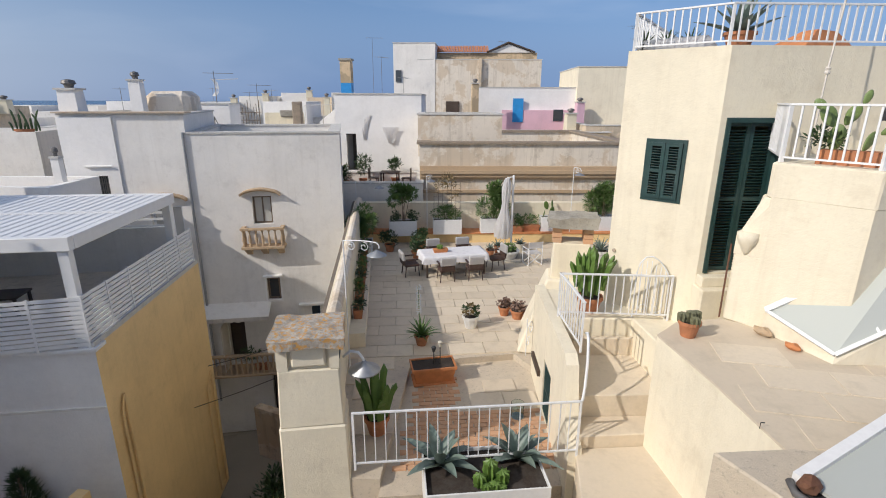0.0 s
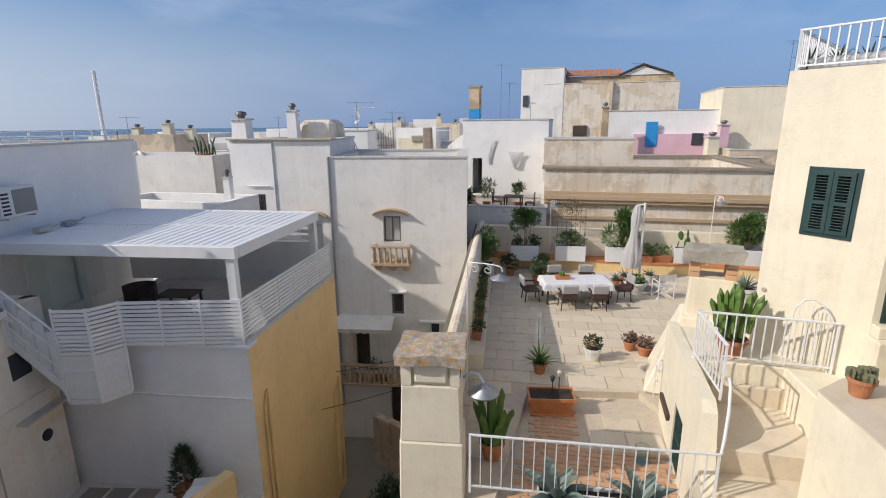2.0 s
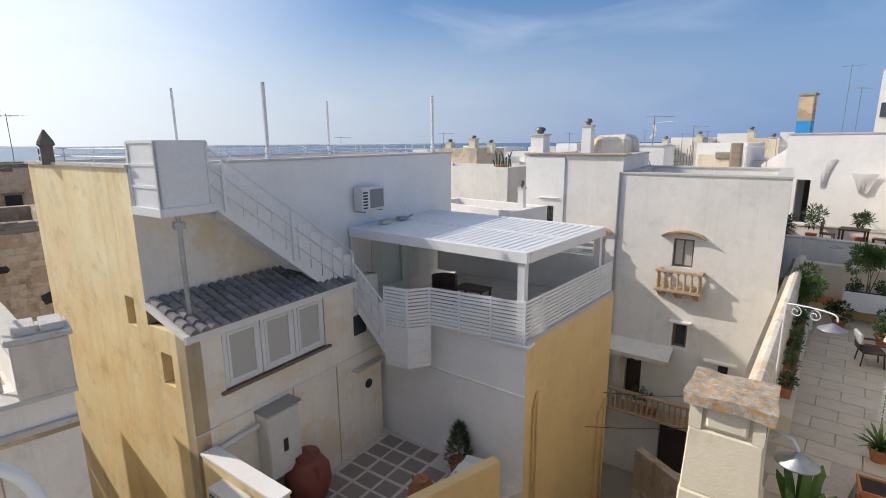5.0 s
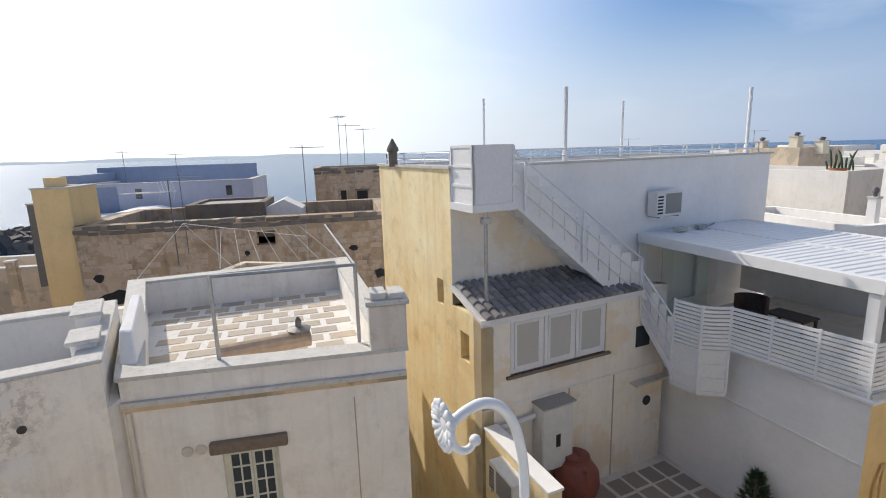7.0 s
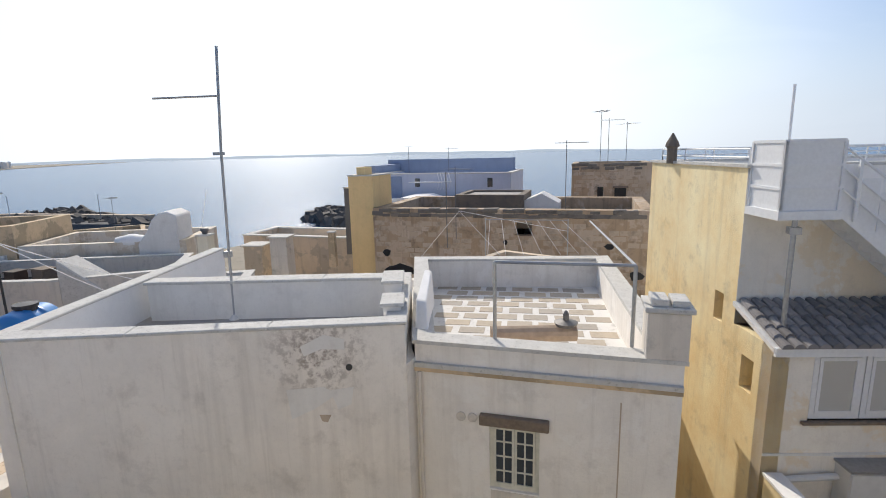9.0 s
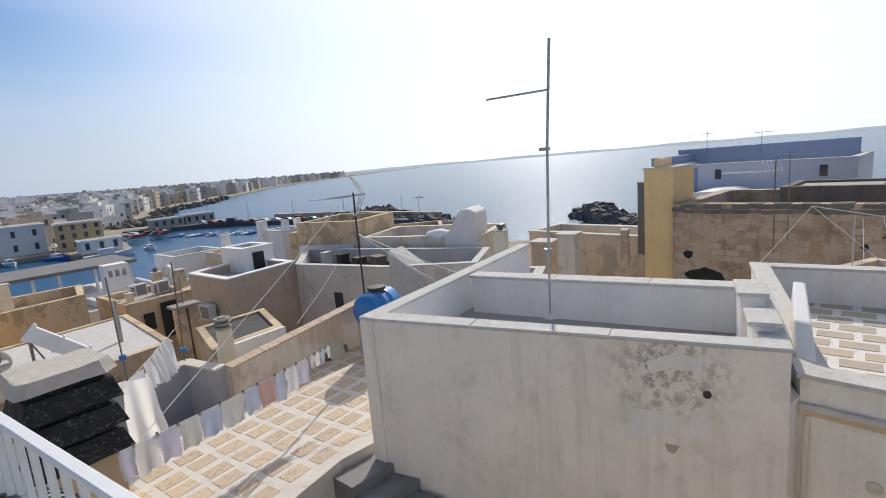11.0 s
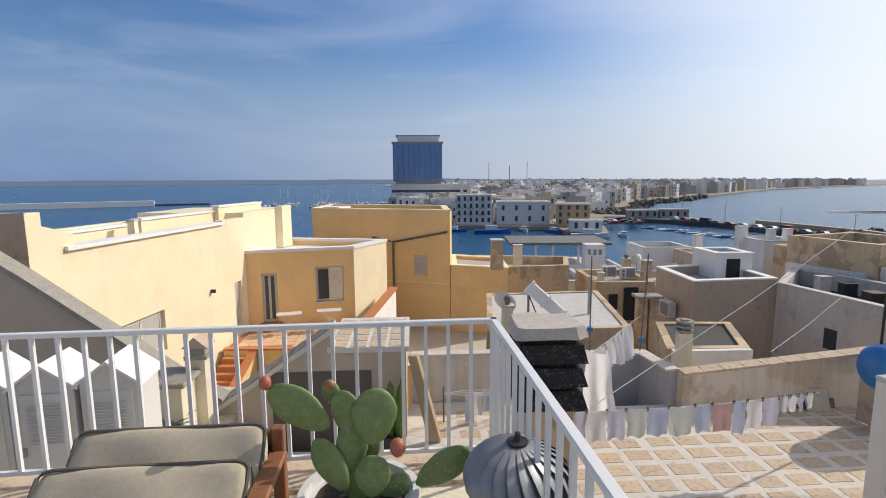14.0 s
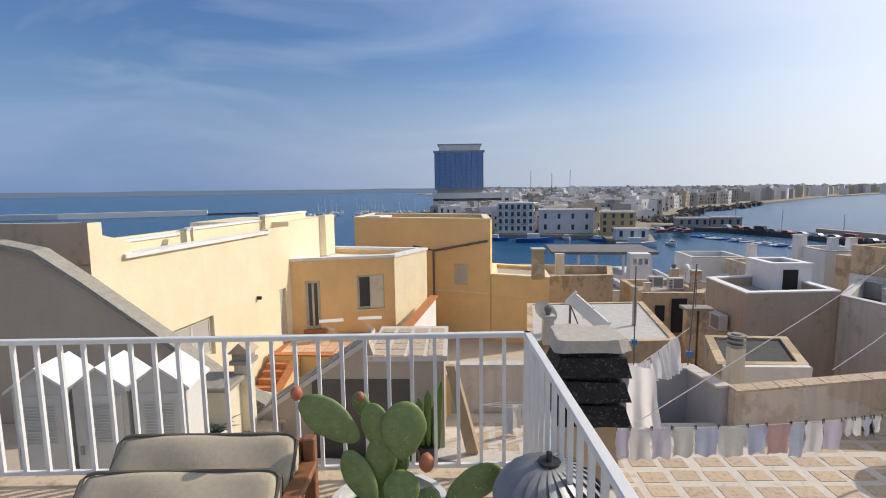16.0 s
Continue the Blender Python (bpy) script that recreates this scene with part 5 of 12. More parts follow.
# glazed door wall under the pergola
bm = bmesh.new()
wall_mesh(bm, 3.2, -2.65, -0.78, 0.08, [(1.3, 2.3, -2.6, -0.95)], face(T3(5.6, 1.05, 0), T3(8.8, 1.05, 0)) @ pose(0, 0.08, 0))
part("inner_wall", bm, WHITE_WALL, loft)
lm = face(T3(8.8, 1.0, 0), T3(5.6, 1.0, 0)).inverted()
bm = bmesh.new()
gm = face(T3(5.7, 0.5, 0), T3(5.72, -0.75, 0))
box(bm, 0.0, 1.3, -0.006, 0.006, -2.6, -0.8)
ob = part("glass_screen", bm, GLASS_CLEAR, loft, "clear glass screen", gm)
ob.visible_shadow = False
for i, (u, v, yaw) in enumerate(((6.7, -1.25, 20),)):
    ch = thing("tub_chair", "dark wicker tub chair in the pergola's shade", "chair", "loft chairs", pose(*T3(u, v, -2.65), 0, 0, yaw))
    bm = bmesh.new()
    lathe(bm, [(0.34, 0.05), (0.36, 0.4), (0.34, 0.42), (0.30, 0.36)], 18)
    part("seat", bm, WICKER, ch)
    for j in range(13):
        bm = bmesh.new()
        q = math.pi * (j / 12.0) - 0.0
        box(bm, -0.05, 0.05, -0.02, 0.02, 0.38, 0.82, pose(0.35 * math.cos(q), 0.35 * math.sin(q), 0, 0, 0, math.degrees(q) + 90))
        part("back_stave", bm, WICKER, ch)
lt = thing("coffee_table", "low dark table on the loft terrace", "table", "", pose(*T3(7.2, -1.9, -2.65), 0, 0, 14))
bm = bmesh.new()
box(bm, -0.45, 0.45, -0.3, 0.3, 0.43, 0.47)
part("tabletop", bm, DARK_WOOD, lt)
for sx in (-1, 1):
    for sy in (-1, 1):
        bm = bmesh.new()
        box(bm, sx * 0.4 - 0.025, sx * 0.4 + 0.025, sy * 0.25 - 0.025, sy * 0.25 + 0.025, 0, 0.43)
        part("leg", bm, DARK_WOOD, lt)

# outside steel stair
stair_w = thing("steel_stair", "white-painted steel stair down the side of the tall house", "stair")


def flight(p0, p1, rail, under, boards, steps, width, posts, back=True):
    """One flight from p0 down to p1 (plan points of the front string): rail and under are the heights of handrail and soffit at both ends."""
    length, m = span(p0, p1), face(p0, p1)
    hi = lambda x: rail[0] + (rail[1] - rail[0]) * x / length      # noqa: E731
    lo = lambda x: under[0] + (under[1] - under[0]) * x / length   # noqa: E731
    for y in (0.0, width):
        bm = bmesh.new()
        solid(bm, [(0, y, lo(0)), (0, y + 0.025, lo(0)), (0, y + 0.025, lo(0) + 0.24), (0, y, lo(0) + 0.24)], [(length, y, lo(length)), (length, y + 0.025, lo(length)), (length, y + 0.025, lo(length) + 0.24), (length, y, lo(length) + 0.24)])
        part("stringer", bm, WHITE_PAINT, stair_w, "", m)
        if y and not back:
            continue
        for f, r in ((1.0, 0.022), (0.70, 0.019), (0.40, 0.019)):
            bm = bmesh.new()
            tube(bm, [(0, y - 0.03, lo(0) + (hi(0) - lo(0)) * f), (length, y - 0.03, lo(length) + (hi(length) - lo(length)) * f)], r, 6)
            part("handrail" if f == 1.0 else "midrail", bm, WHITE_PAINT, stair_w, "", m)
        for f in posts:
            x = length * f
            bm = bmesh.new()
            box(bm, x - 0.024, x + 0.024, y - 0.05, y - 0.01, lo(x) + 0.1, hi(x))
            part("post", bm, WHITE_PAINT, stair_w, "", m)
    w = length / boards
    for k in range(boards):
        x0, x1 = k * w + 0.012, (k + 1) * w - 0.012
        bm = bmesh.new()
        top = hi(x1) - 0.03
        solid(bm, [(x0, 0.03, lo(x0) + 0.2), (x1, 0.03, lo(x1) + 0.2), (x1, 0.03, top), (x0, 0.03, top)], [(x0, 0.045, lo(x0) + 0.2), (x1, 0.045, lo(x1) + 0.2), (x1, 0.045, top), (x0, 0.045, top)])
        part("side_board", bm, WHITE_PAINT, stair_w, "", m)
    for k in range(steps):
        x0, x1 = length * k / steps, length * (k + 1) / steps
        z = lo(x1) + 0.26
        bm = bmesh.new()
        box(bm, x0, x1 + 0.02, 0.05, width, z - 0.03, z)
        part("tread", bm, WHITE_PAINT, stair_w, "", m)
        bm = bmesh.new()
        box(bm, x0, x0 + 0.012, 0.05, width, z, lo(x0) + 0.24)
        part("riser", bm, WHITE_PAINT, stair_w, "", m)


flight(tall(1.02, 0.3), tall(4.45, 0.0), (1.72, -0.89), (0.62, -2.36), 11, 15, 0.82, (0.07, 0.5, 0.99))
flight(tall(4.46, -0.03), tall(4.56, -0.9), (-1.16, -2.08), (-2.42, -3.5), 4, 5, 0.8, (0.03, 0.97), False)


def clad(a, b, z0, z1, rows, ob, mat=WHITE_PAINT):
    """A panel wall of sheet metal with raised rails between its rows."""
    length, m = span(a, b), face(a, b)
    bm = bmesh.new()
    box(bm, 0, length, 0, 0.02, z0, z1)
    part("panel", bm, mat, ob, "", m)
    for j in range(rows + 1):
        z = z0 + (z1 - z0) * j / rows
        bm = bmesh.new()
        box(bm, 0, length, -0.02, 0.03, z - 0.025, z + 0.025)
        part("rail", bm, mat, ob, "", m)
    for x in (0, length):
        bm = bmesh.new()
        box(bm, x - 0.025, x + 0.025, -0.025, 0.035, z0, z1)
        part("post", bm, mat, ob, "", m)


top_box = thing("stair_head_box", "white sheet-metal landing box at the head of the stair", "landing")
clad(T3(0.05, 0.3, 0), T3(1.0, 0.3, 0), 0.68, 1.86, 3, top_box)
clad(T3(0.05, 1.22, 0), T3(0.05, 0.3, 0), 0.68, 1.86, 3, top_box)
bm = bmesh.new()
prism(bm, [tall(0.0, 0.25), tall(1.05, 0.25), tall(1.05, 1.24), tall(0.0, 1.24)], 0.55, 0.7)
part("landing_floor", bm, WHITE_PAINT, top_box)
foot_box = thing("stair_foot_box", "white panelled landing box at the foot of the stair", "landing")
clad(screen_pts[0], screen_pts[1], -3.62, -2.65, 3, foot_box)
clad(screen_pts[1], screen_pts[2], -3.62, -2.65, 3, foot_box)
bm = bmesh.new()
prism(bm, [(p.x, p.y) for p in (screen_pts[0], screen_pts[1], screen_pts[2], T3(5.5, -1.2, 0), T3(5.4, -0.3, 0))], -3.7, -3.58)
part("landing_floor", bm, WHITE_PAINT, foot_box)
prop = T3(0.36, 0.36, 0)
bm = bmesh.new()
tube(bm, [(prop.x, prop.y, -1.45), (prop.x, prop.y, 0.6)], 0.045, 8)
box(bm, prop.x - 0.09, prop.x + 0.09, prop.y - 0.09, prop.y + 0.09, 0.3, 0.42)
part("prop", bm, STEEL, stair_w)

# roof railing and flag poles of the tall house
roof_rail = thing("roof_railing", "low white tube railing on the tall house's roof", "railing")
line = [T3(0.15, 5.6, 0), T3(0.15, 1.5, 0)], [T3(1.2, 1.45, 0), T3(10.7, 1.45, 0)], [T3(10.7, 1.45, 0), T3(9.2, 5.6, 0)], [T3(0.15, 5.6, 0), T3(9.2, 5.6, 0)]
for a, b in line:
    for h in (1.74, 1.58):
        bm = bmesh.new()
        tube(bm, [(a.x, a.y, h), (b.x, b.y, h)], 0.018, 6)
        part("tube_rail", bm, WHITE_PAINT, roof_rail)
    n_ = max(2, int((b - a).length / 1.05))
    for k in range(n_ + 1):
        p = a.lerp(b, k / n_)
        bm = bmesh.new()
        tube(bm, [(p.x, p.y, 1.38), (p.x, p.y, 1.75)], 0.016, 6)
        part("upright", bm, WHITE_PAINT, roof_rail)
for u, v, h, r in ((3.3, 1.5, 3.2, 0.05), (10.2, 1.5, 3.36, 0.05), (8.95, 5.3, 3.3, 0.045), (3.25, 5.3, 3.3, 0.035)):
    pole = thing("flag_pole", "bare white pole on the roof", "pole", "roof poles", pose(*T3(u, v, 0)))
    bm = bmesh.new()
    tube(bm, [(0, 0, 1.4), (0, 0, h)], r, 8)
    part("shaft", bm, WHITE_PAINT, pole)
    bm = bmesh.new()
    tube(bm, [(0, 0, 1.4), (0, 0, 1.7)], r * 1.4, 8)
    part("socket", bm, WHITE_PAINT, pole)


def air_conditioner(m, label, w=0.85, h=0.6, d=0.32, mat=None):
    ob = thing("air_conditioner", label, "air conditioner", "outdoor units", m)
    bm = bmesh.new()
    box(bm, 0, w, -d, 0, 0, h)
    part("casing", bm, mat or PLASTIC_WHITE, ob, bevel=0.02)
    bm = bmesh.new()
    box(bm, 0.34 * w, 0.95 * w, -d - 0.012, -d + 0.004, 0.1 * h, 0.9 * h)
    part("fan_grille", bm, plain("grille_grey", (0.30, 0.29, 0.27), 0.6, 0, 0.3, 40.0), ob, bevel=0.01)
    for k in range(6):
        bm = bmesh.new()
        box(bm, 0.04 * w, 0.24 * w, -d - 0.006, -d + 0.004, (0.1 + 0.13 * k) * h, (0.17 + 0.13 * k) * h)
        part("vent_slot", bm, BLACK, ob)
    for x in (0.1, 0.85):
        bm = bmesh.new()
        box(bm, x * w, x * w + 0.04, -d, 0.05, -0.04, 0)
        part("bracket", bm, STEEL, ob)
    return ob


white_face = face(tall(0, 1.25), tall(11.0, 1.25))
bm = bmesh.new()
under_ = [(0.0, -1.25), (4.6, -1.25), (4.6, -0.9), (1.15, 0.98), (0.0, 1.3)]
solid(bm, [(x, -0.006, z) for x, z in under_], [(x, 0.0, z) for x, z in under_])
part("old_plaster", bm, OLD_CREAM, tall_house, "bare stained cream plaster under the stair", white_face)
air_conditioner(white_face @ pose(5.8, -0.08, -0.08), "white air-conditioning unit bracketed to the white wall", 0.95, 0.66)
# tiled annex roof: rows of round tiles running down from the wall
annex_roof = tagged(new("tiled_roof"), "old grey round-tile roof with limewashed edge", "roof", kind="structure")
bm = bmesh.new()
cols = 21
for c in range(cols):
    u0 = 0.02 + 4.3 * c / cols
    for r in range(5):
        v1, v0 = 1.2 - 0.27 * r, 1.2 - 0.27 * (r + 1) - 0.05
        za, zb = -1.17 - 0.085 * r, -1.17 - 0.085 * (r + 1) - 0.005
        cut = min(1.0, max(0.0, (4.25 - u0) / 1.0))
        ring0, ring1 = [], []
        for k in range(6):
            q = math.pi * k / 5
            ring0.append(T3(u0 + 0.1 - 0.085 * math.cos(q), v1, za + 0.075 * math.sin(q) + 0.02))
            ring1.append(T3(u0 + 0.1 - 0.1 * math.cos(q), v0, zb + 0.09 * math.sin(q) + 0.035))
        a = [bm.verts.new(p) for p in ring0]
        b = [bm.verts.new(p) for p in ring1]
        for k in range(5):
            bm.faces.new((a[k], a[k + 1], b[k + 1], b[k]))
        bm.faces.new(b)
tiles = part("roof_tiles", bm, ROOF_TILE, annex_roof, smooth=False)
tagged(tiles, kind="stuff")
bm = bmesh.new()
solid(bm, [(*tall(-0.06, 1.25), -1.24), (*tall(-0.06, -0.12), -1.66), (*tall(4.35, -0.12), -1.68), (*tall(4.35, 1.25), -1.28)], [(*tall(-0.06, 1.25), -1.16), (*tall(-0.06, -0.12), -1.58), (*tall(4.35, -0.12), -1.6), (*tall(4.35, 1.25), -1.2)])
part("roof_deck", bm, WHITE_WALL, annex_roof)
bm = bmesh.new()
box(bm, -0.05, 4.4, -0.16, -0.1, -1.72, -1.56)
part("gutter", bm, WHITE_PAINT, annex_roof, "", face(tall(0, 0), tall(5.35, 0)))
bm = bmesh.new()
solid(bm, [(*tall(4.3, -0.14), -1.72), (*tall(4.3, 0.02), -1.72), (*tall(5.3, 0.02), -2.6), (*tall(5.3, -0.14), -2.6)], [(*tall(4.3, -0.14), -1.6), (*tall(4.3, 0.02), -1.6), (*tall(5.3, 0.02), -2.48), (*tall(5.3, -0.14), -2.48)])
part("raking_edge", bm, WHITE_PAINT, annex_roof)
# three-light window
annex_face = face(tall(0, 0), tall(5.35, 0))
for k in range(3):
    window(annex, annex_face, 0.74 + 0.88 * k, 1.60 + 0.88 * k, -2.96, -1.72, WHITE_PAINT, GLASS_GREY, 1, 0, 0.02, 0.09)
sill(annex, annex_face, 0.6, 3.5, -2.98, OLD_WOOD, 0.08, 0.06)
bm = bmesh.new()
box(bm, 4.35, 4.8, -0.02, 0.02, -3.08, -2.55)
part("small_window", bm, GLASS_DARK, annex, "", annex_face)
bm = bmesh.new()
box(bm, 1.25, 5.3, -0.025, 0, -3.64, -3.6)
box(bm, 0.0, 1.25, -0.025, 0, -3.66, -3.62)
part("string_course", bm, WHITE_WALL, annex, "", annex_face)
bm = bmesh.new()
box(bm, 2.3, 2.33, -0.015, 0, COURT, -3.64)
box(bm, 3.66, 3.69, -0.015, 0, COURT, -3.64)
part("wall_joint", bm, GREY_RENDER, annex, "", annex_face)
bm = bmesh.new()
lathe(bm, [(0.13, 0), (0.13, 0.03), (0.10, 0.035)], 16, annex_face @ pose(4.82, 0.01, -4.6, 90))
part("round_vent", bm, BLACK, annex)
sill(annex, annex_face, 4.2, 5.3, -3.96, PALE_GREY, 0.25, 0.05, "ledge")
meter = thing("meter_cabinet", "tall white meter cabinet on the court wall", "cabinet", "", annex_face @ pose(1.3, 0, 0))
bm = bmesh.new()
box(bm, 0, 0.85, -0.36, -0.002, -5.3, -3.75)
part("body", bm, PLASTIC_WHITE, meter, bevel=0.01)
bm = bmesh.new()
box(bm, 0.02, 0.83, -0.385, -0.362, -5.28, -3.8)
door_ = part("door", bm, PLASTIC_WHITE, meter, bevel=0.006)
bm = bmesh.new()
box(bm, 0.36, 0.48, -0.392, -0.383, -4.75, -4.45)
part("lock_plate", bm, BLACK, door_)
bm = bmesh.new()
box(bm, -0.03, 0.88, -0.42, 0.0, -3.75, -3.71)
part("rain_cap", bm, STEEL, meter)
bm = bmesh.new()
tube(bm, [(-1.1, -0.08, -4.1), (-0.02, -0.12, -4.0)], 0.06, 8)
part("conduit", bm, PLASTIC_WHITE, meter)


def jar(name, x, y, z, h, label, mat=TERRACOTTA, lid=True):
    ob = thing(name, label, "jar", "terracotta jars", pose(x, y, z))
    bm = bmesh.new()
    lathe(bm, [(0.24 * h, 0), (0.34 * h, 0.2 * h), (0.42 * h, 0.5 * h), (0.4 * h, 0.72 * h), (0.28 * h, 0.9 * h), (0.22 * h, 0.95 * h), (0.24 * h, h), (0.2 * h, h)], 24)
    part("body", bm, mat, ob, smooth=True)
    if lid:
        bm = bmesh.new()
        lathe(bm, [(0.23 * h, h), (0.23 * h, 1.03 * h), (0.02, 1.04 * h)], 20)
        lid_ = part("lid", bm, mat, ob)
        bm = bmesh.new()
        for s in (-1, 1):
            box(bm, s * 0.07 - 0.03, s * 0.07 + 0.03, -0.02, 0.02, 1.03 * h, 1.07 * h)
        part("grip", bm, mat, lid_)
    for s in (-1, 1):
        bm = bmesh.new()
        tube(bm, [(s * 0.3 * h, 0, 0.86 * h), (s * 0.42 * h, 0, 0.9 * h), (s * 0.44 * h, 0, 0.78 * h), (s * 0.39 * h, 0, 0.7 * h)], 0.03 * h, 6)
        part("handle", bm, mat, ob)
    return ob


jar("storage_jar", -9.95, 4.15, COURT, 1.25, "big red terracotta jar with a lid in the court", plain("oxblood_glazed_clay", (0.27, 0.075, 0.05), 0.6, 0, 0.25, 6.0))
jar("storage_jar", -8.05, 5.95, COURT, 0.75, "squat red terracotta jar with a lid", TERRACOTTA)
bm = bmesh.new()
box(bm, -0.22, 0.22, -0.2, 0.2, 0, 0.75)
single("gas_bottle_box", bm, plain("faded_green_paint", (0.12, 0.2, 0.12), 0.6, 0, 0.3), "faded green box beside the terracotta jar", "box", "", pose(-9.9, 3.35, COURT, 0, 0, 15), bevel=0.02)
stack = thing("stacked_crates", "stack of white plastic crates on a court table", "crates", "", pose(-7.7, 7.25, COURT, 0, 0, 25))
bm = bmesh.new()
box(bm, -0.33, 0.33, -0.3, 0.3, 0, 0.34)
part("table", bm, PLASTIC_WHITE, stack, bevel=0.02)
for k, (w_, z_) in enumerate(((0.33, 0.36), (0.3, 0.5), (0.25, 0.64))):
    bm = bmesh.new()
    box(bm, -w_, w_, -w_ * 0.9, w_ * 0.9, z_, z_ + 0.1)
    part("crate", bm, PLASTIC_WHITE, stack, bevel=0.015)


def conifer(x, y, z, h, r, label):
    ob = thing("potted_conifer", label, "plant", "", pose(x, y, z))
    bm = bmesh.new()
    lathe(bm, [(0.2, 0), (0.26, 0.3), (0.28, 0.32), (0.24, 0.3)], 16)
    part("pot", bm, TERRACOTTA, ob)
    bm = bmesh.new()
    tube(bm, [(0, 0, 0.25), (0, 0, h * 0.9)], 0.03, 6)
    part("trunk", bm, OLD_WOOD, ob)
    bm = bmesh.new()
    rnd_ = random.Random(7)
    for k in range(900):
        t = rnd_.random() ** 0.8
        zz = 0.3 + (h - 0.3) * t
        rr = r * (1 - t) ** 0.6 * rnd_.uniform(0.45, 1.05)
        q = rnd_.uniform(0, 6.283)
        p = Vector((rr * math.cos(q), rr * math.sin(q), zz))
        d = Vector((math.cos(q), math.sin(q), rnd_.uniform(0.3, 1.2))).normalized() * rnd_.uniform(0.08, 0.18)
        s = Vector((-math.sin(q), math.cos(q), 0)) * 0.012
        bm.faces.new([bm.verts.new(v) for v in (p - s, p + s, p + d)])
        bm.faces.new([bm.verts.new(v) for v in (p - s * 0.3 + Vector((0, 0, -0.012)), p + Vector((0, 0, 0.014)), p + d)])
    part("crown", bm, LEAF_DARK, ob)


conifer(-8.4, 7.45, COURT, 1.35, 0.36, "bushy potted conifer against the white court wall")
# low wall at the court's south edge with an outdoor unit
low = structure("wall_court", "low white court wall stained by rain", "wall")
LW0, LW1 = (-9.75, 1.95), (-7.55, 2.45)
bm = bmesh.new()
wall_mesh(bm, span(LW0, LW1), STREET, -4.0, 0.28, (), face(LW0, LW1))
part("wall", bm, YELLOW_OLD, low)
bm = bmesh.new()
box(bm, 0, span(LW0, LW1) + 0.03, -0.03, 0.3, -4.0, -3.95)
part("coping", bm, WHITE_CLEAN, low, "", face(LW0, LW1))
bm = bmesh.new()
wall_mesh(bm, 5.0, STREET, -5.3, 0.25, (), face(LW1, (-6.95, 7.9)))
part("wall", bm, YELLOW, low)
air_conditioner(face(LW0, LW1, 0) @ pose(0.75, -0.02, -4.75), "old yellowed air-conditioning unit on the yellow wall", 0.9, 0.6, 0.32, PLASTIC_WHITE)

# ---- lattice house details ----
bf = face(B_L, B_R)
window(lattice_house, bf, 1.16, 1.92, -3.38, -2.27, CREAM_WOOD, GLASS_DARK, 2, 3, 0.05, 0.06, label="cream window with white lattice bars")
bm = bmesh.new()
box(bm, 1.02, 2.06, -0.1, 0.06, -2.27, -2.1)
part("lintel", bm, OLD_WOOD, lattice_house, "old grey timber lintel", bf, bevel=0.015)
bm = bmesh.new()
box(bm, 1.18, 1.9, -0.012, 0.1, -4.4, -3.4)
part("apron_panel", bm, PALE_GREY, lattice_house, "", bf)
bm = bmesh.new()
box(bm, 0.0, span(B_L, B_R), -0.05, 0, -1.5, -1.43)
part("string_course", bm, OCHRE, lattice_house, "", bf)
bm = bmesh.new()
box(bm, 0.0, span(B_L, B_R), -0.07, 0, -1.43, -1.36)
part("drip_course", bm, COPING, lattice_house, "", bf)
for x in (0.72, 0.9):
    bm = bmesh.new()
    lathe(bm, [(0.075, 0), (0.075, 0.02), (0.06, 0.025)], 14, bf @ pose(x, 0.0, -2.2, 90))
    part("vent_cap", bm, PALE_GREY, lattice_house)
bm = bmesh.new()
tube(bm, [(0.08, -0.05, -1.5), (0.08, -0.05, -9)], 0.035, 8)
part("drain_pipe", bm, PALE_GREY, lattice_house, "", bf)
bm = bmesh.new()
box(bm, 3.03, 3.05, -0.008, 0, -9, -1.7)
part("cable", bm, GREY_RENDER, lattice_house, "", bf)
bm = bmesh.new()
box(bm, 3.32, 3.86, -0.03, 0.5, -1.06, -0.34)
part("corner_pier", bm, PALE_GREY, lattice_house, "", bf, bevel=0.02)
bm = bmesh.new()
box(bm, 3.28, 3.9, -0.07, 0.54, -0.34, -0.27)
box(bm, 3.36, 3.58, 0.0, 0.4, -0.27, -0.17)
box(bm, 3.62, 3.84, 0.0, 0.4, -0.27, -0.18)
part("pier_cap", bm, COPING, lattice_house, "", bf, bevel=0.01)
bm = bmesh.new()
solid(bm, [(-7.72, -3.86, -1.06), (-7.68, -3.62, -1.06), (-9.3, -4.02, -1.06), (-9.34, -4.26, -1.06)], [(-8.1, -3.96, -0.62), (-8.06, -3.76, -0.62), (-9.3, -4.06, -0.4), (-9.34, -4.22, -0.4)])
part("party_wall_step", bm, WHITE_CLEAN, lattice_house, "leaning whitewashed slab on the party wall", bevel=0.02)
frame_ = thing("washing_frame", "grey metal frame and wires over the tiled roof", "clothes frame")
fp = [(-7.6, -2.52), (-7.72, -0.55), (-13.9, -1.35), (-13.2, -5.0)]
for p in fp[:2]:
    bm = bmesh.new()
    tube(bm, [(p[0], p[1], -1.0), (p[0], p[1], 0.2)], 0.028, 6)
    part("upright", bm, STEEL, frame_)
bm = bmesh.new()
tube(bm, [(*fp[0], 0.2), (*fp[1], 0.2)], 0.026, 6)
part("crossbar", bm, STEEL, frame_)
bm = bmesh.new()
tube(bm, [(*fp[1], 0.2), (-13.6, -1.2, 0.0)], 0.02, 6)
part("crossbar", bm, STEEL, frame_)
